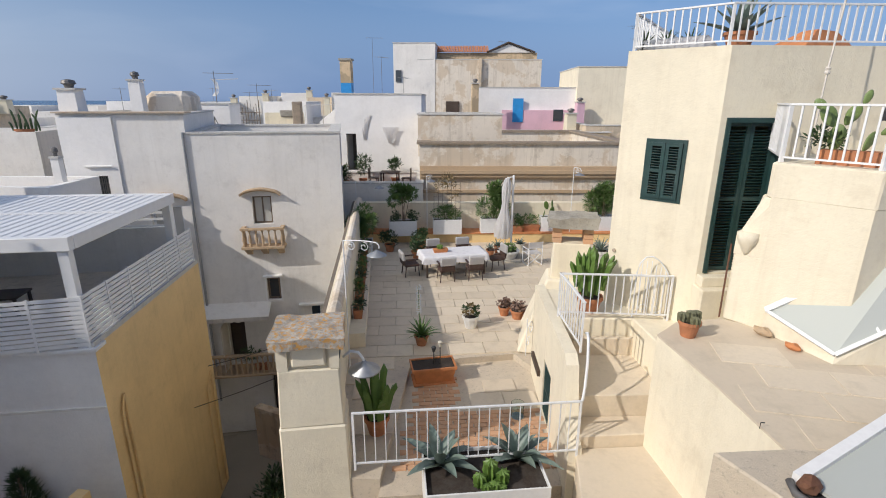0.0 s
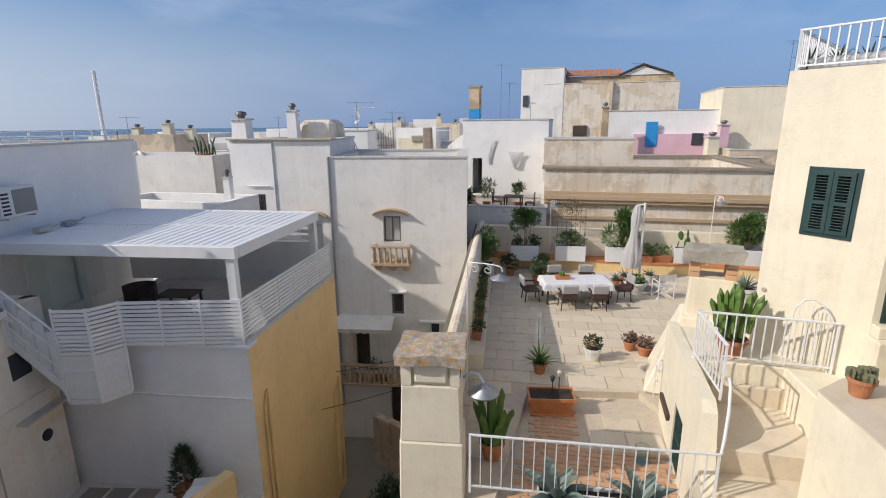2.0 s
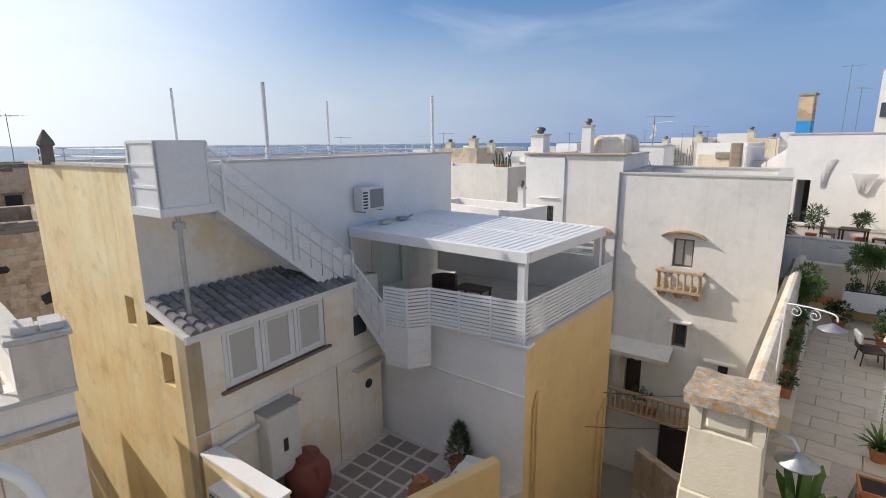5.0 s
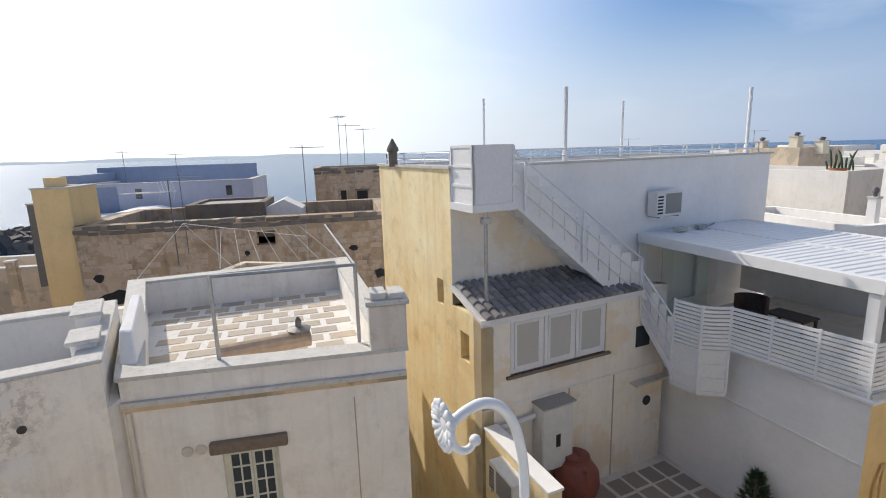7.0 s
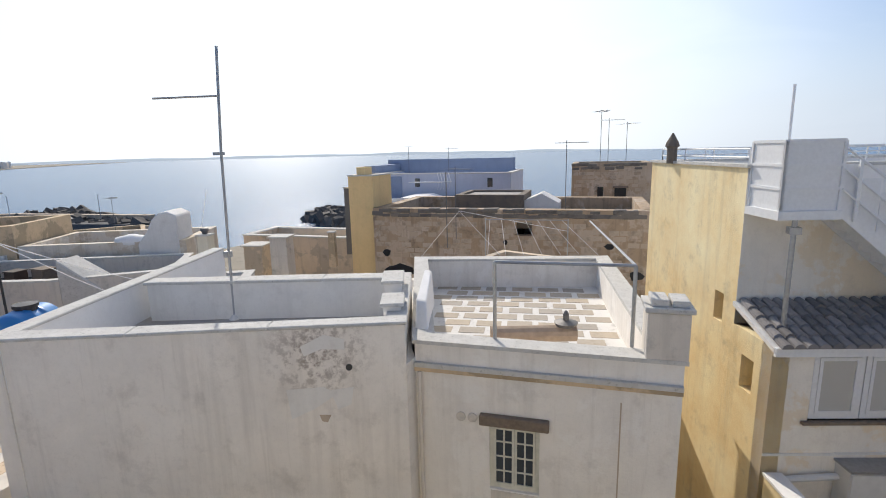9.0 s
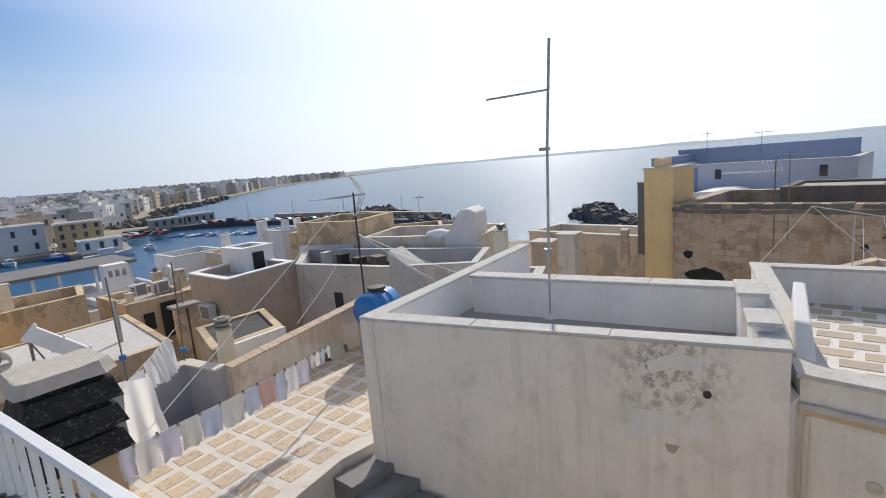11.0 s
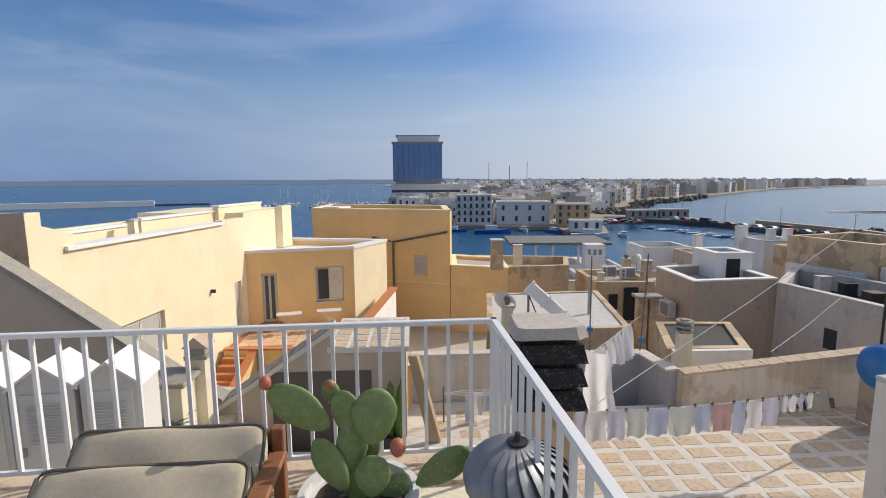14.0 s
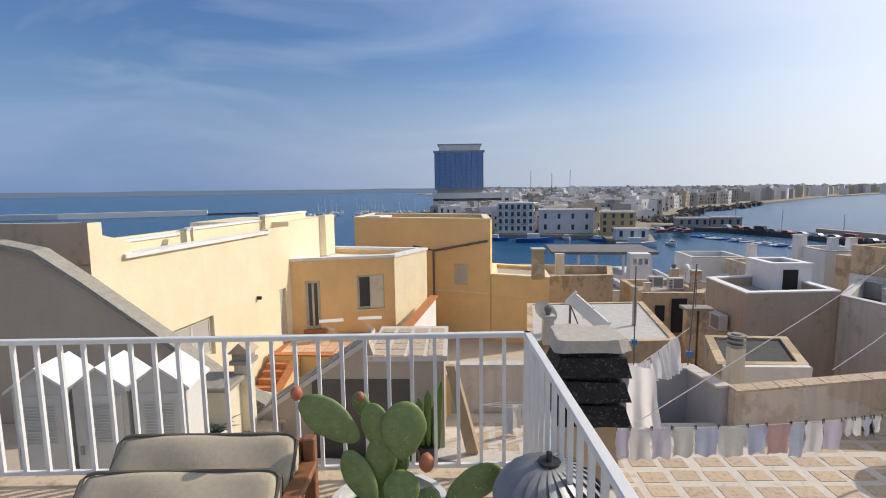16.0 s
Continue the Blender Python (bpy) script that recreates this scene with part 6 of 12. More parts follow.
# wires fanned out from a far pole and from the mast behind the roof
for k in range(7):
    bm = bmesh.new()
    tube(bm, [(-15.0, -4.06 + 0.35 * k, -0.2), (-13.6 - 0.08 * k, -3.85 + 0.48 * k, -0.96)], 0.0075, 4)
    part("wire", bm, LINEN, frame_)
bm = bmesh.new()
tube(bm, [(-15.0, -4.2, -0.2), (-15.0, -1.8, -0.18)], 0.014, 5)
part("line_pole", bm, STEEL, frame_)
for y0 in (-4.2, -1.8):
    bm = bmesh.new()
    tube(bm, [(-15.0, y0, -6.0), (-15.0, y0, -0.16)], 0.018, 5)
    part("pole_upright", bm, STEEL, frame_)
for b_ in ((-13.0, -5.55, -0.96), (-13.55, -3.5, -0.96), (-15.0, -1.8, -0.5)):
    bm = bmesh.new()
    tube(bm, [(-15.0, -5.0, 0.05), b_], 0.0075, 4)
    part("wire", bm, LINEN, frame_)
roller = thing("drain_roller", "old stone roof roller with an iron bracket", "roller", "", pose(-8.5, -1.95, -1.2, 0, 0, 16))
bm = bmesh.new()
tube(bm, [(0, -0.8, 0), (0, 0.62, 0)], 0.14, 12)
part("drum", bm, plain("sand_coloured_stone", (0.48, 0.36, 0.26), 0.9, 0, 0.25, 8.0), roller)
bm = bmesh.new()
lathe(bm, [(0.16, 0), (0.2, 0.06), (0.05, 0.1), (0.05, 0.2), (0.02, 0.26)], 12, pose(0, 0.45, 0.13))
part("finial", bm, DARK_STEEL, roller)
# blank-wall house details
hole_m = face(A_L, A_R)
bm = bmesh.new()
lathe(bm, [(0.05, -0.004), (0.05, 0.02)], 12, hole_m @ pose(5.15, 0.0, -1.3, 90))
part("pipe_hole", bm, BLACK, blank_house)
for x0_, x1_, y0_, y1_, z1_ in ((5.62, 5.92, 1.6, 2.35, -0.47), (5.66, 5.94, 0.55, 1.1, -0.56)):
    bm = bmesh.new()
    box(bm, x0_, x1_, y0_, y1_, -1.45, z1_)
    part("corner_pier", bm, WHITE_WALL, blank_house, "", hole_m, bevel=0.015)
    bm = bmesh.new()
    box(bm, x0_ - 0.05, x1_ + 0.05, y0_ - 0.05, y1_ + 0.05, z1_, z1_ + 0.06)
    part("pier_cap", bm, COPING, blank_house, "", hole_m, bevel=0.012)
mast = thing("tall_aerial_mast", "tall thin aerial mast with one long arm", "antenna", "aerials", pose(-8.6, -8.1, -1.45))
bm = bmesh.new()
tube(bm, [(0, 0, 0), (0, 0.02, 1.2), (0.05, 0.14, 3.4), (0.08, 0.3, 5.25)], 0.026, 8)
part("mast", bm, STEEL, mast)
bm = bmesh.new()
tube(bm, [(0.07, 0.24, 4.38), (0.42, -0.95, 4.36)], 0.02, 6)
part("arm", bm, STEEL, mast)
bm = bmesh.new()
box(bm, -0.06, 0.06, -0.06, 0.06, 1.3, 1.42)
box(bm, -0.02, 0.12, 0.0, 0.16, 3.3, 3.36)
part("clamp", bm, STEEL, mast)
bm = bmesh.new()
lathe(bm, [(0.12, 0), (0.05, 0.1)], 10)
part("foot", bm, WHITE_WALL, mast)
for k, (a, b) in enumerate((((-8.55, -8.0, 2.0), (-11.0, -10.9, -0.55)), ((-8.55, -8.0, -0.6), (-6.3, -5.5, -0.64)))):
    bm = bmesh.new()
    tube(bm, [a, (Vector(a).lerp(Vector(b), 0.5) - Vector((0, 0, 0.12 * k)))[:], b], 0.007, 4)
    part("stay_wire", bm, LINEN, mast)

# ---- plants and pots ----
def pot(parent, r, h, mat, m=None, name="pot", flute=0.0, seg=18):
    bm = bmesh.new()
    lathe(bm, [(r * 0.68, 0), (r * 0.95, h * 0.8), (r * 1.06, h * 0.8), (r * 1.06, h), (r * 0.94, h), (r * 0.92, h * 0.88), (0.01, h * 0.86)], seg, None, flute)
    ob = part(name, bm, mat, parent, "", m)
    bm = bmesh.new()
    lathe(bm, [(r * 0.9, h * 0.87), (r * 0.5, h * 0.9), (0.01, h * 0.91)], 14)
    part("soil", bm, SOIL, ob, "", Matrix.Identity(4))
    return ob


def leaves(bm, centre, rx, ry, rz, n, size, seed, width=0.28, lift=0.3, fill=0.55, clumps=9):
    """Single leaves scattered in uneven clumps."""
    rnd_ = random.Random(seed)
    hubs = []
    for _ in range(clumps):
        q, w = rnd_.uniform(0, 6.283), rnd_.uniform(-0.7, 1.0)
        s = math.sqrt(max(0, 1 - w * w)) * rnd_.uniform(0.35, 0.85)
        hubs.append((Vector((s * math.cos(q) * rx, s * math.sin(q) * ry, w * rz * 0.8)), rnd_.uniform(0.3, fill)))
    for k in range(n):
        hub, spread = hubs[k % clumps]
        d = Vector((rnd_.gauss(0, 1), rnd_.gauss(0, 1), rnd_.gauss(0, 1))).normalized()
        rr = rnd_.uniform(0.55, 1.05) * spread
        p = Vector(centre) + hub + Vector((d.x * rx * rr, d.y * ry * rr, d.z * rz * rr))
        out = (d + Vector((0, 0, lift)) + Vector((rnd_.uniform(-0.4, 0.4), rnd_.uniform(-0.4, 0.4), rnd_.uniform(-0.3, 0.3)))).normalized()
        side = out.cross(Vector((rnd_.uniform(-1, 1), rnd_.uniform(-1, 1), 1))).normalized()
        L = size * rnd_.uniform(0.7, 1.3)
        w = L * width
        tip, mid = p + out * L, p + out * L * 0.5 + Vector((0, 0, 0.03 * L))
        bm.faces.new([bm.verts.new(v) for v in (p, mid + side * w * 0.5, tip, mid - side * w * 0.5)])


def shrub(parent, centre, rx, ry, rz, n, size, mat, seed, width=0.28, stem=None, name="foliage", lift=0.3):
    bm = bmesh.new()
    leaves(bm, centre, rx, ry, rz, int(n * 1.6), size, seed, width * 1.25, lift)
    part(name, bm, mat, parent)
    if stem:
        rnd_ = random.Random(seed + 50)
        for k in range(5):
            bm = bmesh.new()
            a = Vector((centre[0] + rnd_.uniform(-0.05, 0.05), centre[1] + rnd_.uniform(-0.05, 0.05), stem))
            b = Vector((centre[0] + rnd_.uniform(-0.5, 0.5) * rx, centre[1] + rnd_.uniform(-0.5, 0.5) * ry, centre[2] + rnd_.uniform(0, 0.6) * rz))
            tube(bm, [a, a.lerp(b, 0.5) + Vector((rnd_.uniform(-0.04, 0.04), rnd_.uniform(-0.04, 0.04), 0)), b], 0.018, 5, taper=0.4)
            part("stem", bm, OLD_WOOD, parent)


def spiky(parent, z, n, length, width, mat, seed, droop=0.25, up=0.9, thick=0.02, name="leaf"):
    """A rosette of long pointed leaves, each one its own part."""
    rnd_ = random.Random(seed)
    for k in range(n):
        q = 6.283 * k * 0.382 + rnd_.uniform(-0.15, 0.15)
        rise = up * (1 - 0.75 * k / n) + rnd_.uniform(-0.08, 0.08)
        L = length * rnd_.uniform(0.75, 1.05)
        bm = bmesh.new()
        rows = []
        for j in range(6):
            t = j / 5
            rad = L * t * math.cos(rise) * (1 + 0.1 * t)
            h = L * t * math.sin(rise) - droop * L * t * t * math.cos(rise)
            w = width * (0.55 + 0.9 * t if t < 0.45 else 0.955 * (1 - (t - 0.45) / 0.55) ** 0.75) + 0.002
            th = thick * (1 - t)
            rows.append([bm.verts.new((rad, s * w / 2, z + h + c)) for s, c in ((-1, 0.3 * w), (0, -th * 0.5), (1, 0.3 * w))])
        for a, b in zip(rows, rows[1:]):
            for i in range(2):
                bm.faces.new((a[i], a[i + 1], b[i + 1], b[i]))
        part(name, bm, mat, parent, "", pose(0, 0, 0, 0, 0, math.degrees(q)), smooth=True)


def pads(parent, mat, layout, name="pad"):
    """Flat oval cactus pads: (x, y, z, height, width, lean, yaw, roll)."""
    for x, y, z, h, w, lean, yaw, roll in layout:
        bm = bmesh.new()
        blob(bm, (0, 0, h / 2), w / 2, 0.016 + w * 0.03, h / 2, None, 3, 0.05, int(100 * h))
        for v in bm.verts:
            v.co.x *= 0.72 + 0.28 * min(1, max(0, v.co.z / h * 1.8))
        pad = part(name, bm, mat, parent, "", pose(x, y, z, lean, 0, yaw) @ pose(0, 0, 0, 0, roll, 0), smooth=True)
        rnd_ = random.Random(int(1000 * (x + y + h)))
        bm = bmesh.new()
        for k in range(26):
            u, v = rnd_.uniform(-0.4, 0.4), rnd_.uniform(0.1, 0.9)
            if (u / 0.45) ** 2 + ((v - 0.5) / 0.48) ** 2 > 0.9:
                continue
            for s in (-1, 1):
                c = Vector((u * w * 0.85, s * (0.015 + w * 0.028) * math.sqrt(max(0.05, 1 - (u / 0.5) ** 2 - ((v - 0.5) / 0.52) ** 2)), v * h))
                for e in range(2):
                    d = Vector((rnd_.uniform(-0.004, 0.004), s * 0.008, rnd_.uniform(-0.004, 0.004)))
                    bm.faces.new([bm.verts.new(c + o) for o in (Vector((-0.001, 0, 0)), Vector((0.001, 0, 0.001)), d)])
        if len(bm.faces):
            tagged(part("spines", bm, LINEN, pad, "", Matrix.Identity(4)), kind="stuff")
        else:
            bm.free()


def columns(parent, mat, layout, ribs=5, name="column"):
    """Ribbed upright cactus stems: (x, y, z, height, radius, lean x, lean y)."""
    for x, y, z, h, r, lx, ly in layout:
        bm = bmesh.new()
        seg = ribs * 2
        rings = []
        for j in range(9):
            t = j / 8
            rr = r * (0.7 + 0.3 * min(1, t * 4)) * (1 if t < 0.85 else max(0.15, math.sqrt(max(0, 1 - ((t - 0.85) / 0.15) ** 2)))) * (1 + 0.08 * math.sin(t * 14 + x * 9))
            ring = []
            for i in range(seg):
                q = 2 * math.pi * i / seg
                k = rr * (1.0 if i % 2 == 0 else 0.58)
                ring.append(bm.verts.new((x + lx * t * t * h + k * math.cos(q), y + ly * t * t * h + k * math.sin(q), z + h * t)))
            rings.append(ring)
        for a, b in zip(rings, rings[1:]):
            for i in range(seg):
                bm.faces.new((a[i], a[(i + 1) % seg], b[(i + 1) % seg], b[i]))
        bm.faces.new(rings[-1])
        part(name, bm, mat, parent)


def potted(name, label, x, y, z, r, h, mat=TERRACOTTA, group="potted plants", flute=0.0):
    ob = thing(name, label, "plant", group, pose(x, y, z))
    pot(ob, r, h, mat, flute=flute)
    return ob


def planter_box(name, label, x, y, z, w, d, h, yaw, mat=WHITE_PAINT, group="white planters", category="planter"):
    ob = thing(name, label, category, group, pose(x, y, z, 0, 0, yaw))
    for a, b, c, e in ((-w / 2, w / 2, -d / 2, -d / 2 + 0.025), (-w / 2, w / 2, d / 2 - 0.025, d / 2), (-w / 2, -w / 2 + 0.025, -d / 2 + 0.025, d / 2 - 0.025), (w / 2 - 0.025, w / 2, -d / 2 + 0.025, d / 2 - 0.025)):
        bm = bmesh.new()
        box(bm, a, b, c, e, 0, h)
        part("side_panel", bm, mat, ob, bevel=0.004)
    bm = bmesh.new()
    box(bm, -w / 2 + 0.025, w / 2 - 0.025, -d / 2 + 0.025, d / 2 - 0.025, 0.01, h - 0.06)
    part("soil", bm, SOIL, ob)
    return ob


# ---- near chimney ----
chimney = thing("stone_chimney", "cream chimney with a lichened tufa cap slab", "chimney", "", pose(-2.33, 6.78, 0, 0, 0, 12))
bm = bmesh.new()
prism(bm, [(-0.62, -0.36), (0.60, -0.36), (0.60, 0.5), (-0.62, 0.5)], -9, -3.0, top=[(-0.52, -0.30), (0.5, -0.30), (0.5, 0.46), (-0.52, 0.46)])
part("base", bm, CREAM, chimney, jitter=0.03, bevel=0.03)
bm = bmesh.new()
prism(bm, [(-0.50, -0.29), (0.47, -0.29), (0.47, 0.44), (-0.50, 0.44)], -3.0, -2.05, top=[(-0.46, -0.26), (0.44, -0.26), (0.44, 0.42), (-0.46, 0.42)])
part("shaft", bm, CREAM, chimney, jitter=0.02, bevel=0.02)
bm = bmesh.new()
for a, b in ((-0.46, -0.30), (0.30, 0.44)):
    box(bm, a, b, -0.26, 0.42, -2.05, -1.66)
box(bm, -0.3, 0.3, -0.2, 0.1, -2.05, -1.66)
part("throat", bm, CREAM, chimney, jitter=0.015)
bm = bmesh.new()
box(bm, -0.25, 0.25, -0.275, -0.2, -2.0, -1.66)
part("blocked_vent", bm, CREAM, chimney, bevel=0.03)
bm = bmesh.new()
box(bm, 0.425, 0.445, -0.1, 0.3, -1.98, -1.68)
part("side_vent", bm, BLACK, chimney)
bm = bmesh.new()
box(bm, -0.54, 0.53, -0.38, 0.55, -1.66, -1.5)
bmesh.ops.subdivide_edges(bm, edges=bm.edges, cuts=5, use_grid_fill=True)
part("cap_slab", bm, TUFA, chimney, "orange-lichened tufa slab", jitter=0.045)

# second, lower chimney with brick piers and a boulder slab
chim2 = thing("brick_chimney", "cream chimney with brick piers under a rough slab", "chimney", "", pose(2.52, 11.9, 0, 0, 0, -8))
bm = bmesh.new()
prism(bm, [(-1.15, -1.2), (0.7, -1.2), (0.7, 0.6), (-1.15, 0.6)], -4.0, -2.35, top=[(-0.55, -0.5), (0.55, -0.5), (0.55, 0.45), (-0.55, 0.45)])
part("base", bm, CREAM, chim2, bevel=0.04)
bm = bmesh.new()
prism(bm, [(-0.46, -0.32), (0.46, -0.32), (0.46, 0.4), (-0.46, 0.4)], -2.37, -1.48, top=[(-0.42, -0.3), (0.42, -0.3), (0.42, 0.38), (-0.42, 0.38)])
part("shaft", bm, CREAM, chim2, bevel=0.02)
for x in (-0.36, 0.36):
    for k in range(3):
        bm = bmesh.new()
        box(bm, x - 0.11, x + 0.11, -0.27, -0.05, -1.48 + 0.125 * k, -1.365 + 0.125 * k)
        part("brick", bm, BRICK, chim2, bevel=0.008)
        bm = bmesh.new()
        box(bm, x - 0.1, x + 0.1, 0.1, 0.34, -1.48 + 0.125 * k, -1.365 + 0.125 * k)
        part("brick", bm, BRICK, chim2, bevel=0.008)
bm = bmesh.new()
box(bm, -0.6, 0.58, -0.42, 0.5, -1.1, -0.86)
bmesh.ops.subdivide_edges(bm, edges=bm.edges, cuts=6, use_grid_fill=True)
part("cap_slab", bm, TUFA_GREY, chim2, jitter=0.07)

# ---- dining set ----
TY = 17.0
table = thing("dining_table", "long outdoor dining table", "table", "", pose(-0.52, 16.62, TERRACE, 0, 0, TY))
bm = bmesh.new()
box(bm, -1.1, 1.1, -0.5, 0.5, 0.70, 0.74)
part("tabletop", bm, DARK_WOOD, table)
for sx in (-1, 1):
    for sy in (-1, 1):
        bm = bmesh.new()
        box(bm, sx * 1.0 - 0.03, sx * 1.0 + 0.03, sy * 0.42 - 0.03, sy * 0.42 + 0.03, 0, 0.7)
        part("leg", bm, DARK_WOOD, table)
CLOTH = stone("marbled_tablecloth", (0.80, 0.79, 0.80), (0.70, 0.69, 0.71), (0.50, 0.48, 0.52), 1.6, rough=0.8)
bm = bmesh.new()
nx, ny = 34, 20
grid = []
for j in range(ny + 1):
    row = []
    for i in range(nx + 1):
        x, y = -1.36 + 2.72 * i / nx, -0.76 + 1.52 * j / ny
        ox, oy = max(0, abs(x) - 1.12), max(0, abs(y) - 0.52)
        hang = max(ox, oy)
        wave = 0.025 * math.sin(x * 14 + y * 11) * min(1, hang * 8)
        px_, py_ = math.copysign(min(abs(x), 1.13) + wave + 0.12 * ox, x), math.copysign(min(abs(y), 0.53) + wave + 0.12 * oy, y)
        row.append(bm.verts.new((px_, py_, 0.748 - hang * 0.97)))
    grid.append(row)
for j in range(ny):
    for i in range(nx):
        bm.faces.new((grid[j][i], grid[j][i + 1], grid[j + 1][i + 1], grid[j + 1][i]))
single("tablecloth", bm, CLOTH, "white marbled tablecloth over the dining table", "tablecloth", "", pose(-0.52, 16.62, TERRACE, 0, 0, TY), smooth=True)
trough_t = thing("cactus_trough", "small terracotta trough with a cactus on the table", "plant", "", pose(-0.95, 16.5, TERRACE + 0.752, 0, 0, TY))
bm = bmesh.new()
prism(bm, [(-0.22, -0.09), (0.22, -0.09), (0.22, 0.09), (-0.22, 0.09)], 0, 0.12, top=[(-0.25, -0.11), (0.25, -0.11), (0.25, 0.11), (-0.25, 0.11)])
part("trough", bm, TERRACOTTA_ORANGE, trough_t)
columns(trough_t, CACTUS_GREEN, [(-0.02, 0, 0.1, 0.17, 0.11, 0, 0)], 8)


def dining_chair():
    ob = thing("dining_chair", "brown wicker dining chair with a white back cover", "chair", "chairs round the table")
    bm = bmesh.new()
    box(bm, -0.25, 0.25, -0.25, 0.25, 0.36, 0.44)
    part("seat", bm, WICKER, ob, bevel=0.02)
    bm = bmesh.new()
    box(bm, -0.24, 0.24, 0.2, 0.26, 0.44, 0.9, pose(0, 0, 0, -6))
    part("backrest", bm, WICKER, ob, bevel=0.02)
    bm = bmesh.new()
    box(bm, -0.255, 0.255, 0.185, 0.278, 0.62, 0.915, pose(0, 0, 0, -6))
    part("back_cover", bm, LINEN, ob, "white cloth back cover", bevel=0.03)
    for sx in (-1, 1):
        for sy in (-1, 1):
            bm = bmesh.new()
            tube(bm, [(sx * 0.24, sy * 0.25, 0), (sx * 0.21, sy * 0.21, 0.38)], 0.018, 6)
            part("leg", bm, WICKER, ob)
        bm = bmesh.new()
        box(bm, sx * 0.25 - 0.025, sx * 0.25 + 0.025, -0.2, 0.24, 0.6, 0.64)
        part("armrest", bm, WICKER, ob)
    return ob


first = dining_chair()
first.matrix_world = pose(-0.72, 15.75, TERRACE, 0, 0, TY + 180)
for x, y, yaw in ((0.22, 15.98, TY + 176), (-1.95, 16.2, TY + 96), (0.98, 17.05, TY - 84), (-1.2, 17.4, TY + 2), (-0.15, 17.72, TY - 3)):
    copy_thing(first, pose(x, y, TERRACE, 0, 0, yaw))

# folded parasol
parasol = thing("cantilever_parasol", "folded white cantilever parasol", "parasol", "", pose(1.45, 19.3, TERRACE))
bm = bmesh.new()
rings = []
for j in range(15):
    t = j / 14
    z = 0.55 + 2.35 * t
    r = 0.05 + 0.2 * (1 - t) ** 0.8 + 0.05 * math.sin(t * 9)
    ring = []
    for i in range(32):
        q = 2 * math.pi * i / 32
        k = r * (1 + 0.28 * math.cos(8 * q + t * 2.2))
        ring.append(bm.verts.new((k * math.cos(q) - 0.12 * (1 - t), k * math.sin(q), z)))
    rings.append(ring)
for a, b in zip(rings, rings[1:]):
    for i in range(32):
        bm.faces.new((a[i], a[(i + 1) % 32], b[(i + 1) % 32], b[i]))
bm.faces.new(rings[-1])
part("canopy", bm, LINEN, parasol, smooth=True)
for x, r, h, nm in ((0.0, 0.02, 2.95, "inner_pole"), (0.24, 0.045, 3.0, "mast")):
    bm = bmesh.new()
    tube(bm, [(x, 0.05 * (x > 0), 0.05), (x, 0.05 * (x > 0), h)], r, 10)
    part(nm, bm, WHITE_ALU, parasol)
bm = bmesh.new()
tube(bm, [(0.24, 0.05, 2.95), (0.0, 0, 2.9)], 0.025, 8)
part("arm", bm, WHITE_ALU, parasol)
for q in range(2):
    bm = bmesh.new()
    box(bm, -0.6, 0.6, -0.05, 0.05, 0, 0.05, pose(0.24, 0.05, 0, 0, 0, 20 + 90 * q))
    part("foot", bm, STEEL, parasol)
# white director's chair
dc = thing("director_chair", "white folding director's chair with cloth seat", "chair", "", pose(2.35, 17.7, TERRACE, 0, 0, 200))
for s in (-0.27, 0.27):
    for a, b in (((s, -0.25, 0.02), (s, 0.25, 0.02)), ((s, -0.25, 0.62), (s, 0.25, 0.62)), ((s, 0.24, 0.02), (s, 0.24, 0.9)), ((s, -0.24, 0.02), (s, -0.24, 0.62))):
        bm = bmesh.new()
        tube(bm, [a, b], 0.016, 6)
        part("frame_tube", bm, WHITE_PAINT, dc)
for y in (-0.2, 0.2):
    for a, b in (((-0.27, y, 0.03), (0.27, y, 0.45)), ((0.27, y, 0.03), (-0.27, y, 0.45))):
        bm = bmesh.new()
        tube(bm, [a, b], 0.014, 6)
        part("cross_brace", bm, WHITE_PAINT, dc)
bm = bmesh.new()
box(bm, -0.27, 0.27, -0.22, 0.22, 0.44, 0.455)
part("seat", bm, LINEN, dc)
bm = bmesh.new()
box(bm, -0.27, 0.27, 0.235, 0.248, 0.66, 0.88)
part("backrest", bm, LINEN, dc)

# pots on the terrace
p = potted("yucca", "green yucca in a terracotta pot with a flower stalk", -1.08, 11.15, TERRACE, 0.17, 0.27, TERRACOTTA)
spiky(p, 0.24, 46, 0.55, 0.045, LEAF_OLEANDER, 3, 0.25, 1.35)
bm = bmesh.new()
tube(bm, [(-0.05, 0.1, 0.3), (-0.08, 0.12, 1.5)], 0.014, 6, taper=0.4)
part("flower_stalk", bm, LEAF_OLEANDER, p)
bm = bmesh.new()
rnd = random.Random(8)
for k in range(90):
    z_ = rnd.uniform(0.75, 1.5)
    q = rnd.uniform(0, 6.28)
    c = Vector((-0.07 + 0.05 * math.cos(q), 0.115 + 0.05 * math.sin(q), z_))
    s_ = 0.022
    bm.faces.new([bm.verts.new(c + Vector(o) * s_) for o in ((-1, 0, 0), (0, 0.6, -1), (1, 0, 0), (0, -0.6, 1))])
part("flowers", bm, LINEN, p)
p = potted("aeonium", "dark green succulent in a fluted white pot", 0.12, 12.2, TERRACE, 0.2, 0.34, PLASTIC_WHITE, flute=0.06)
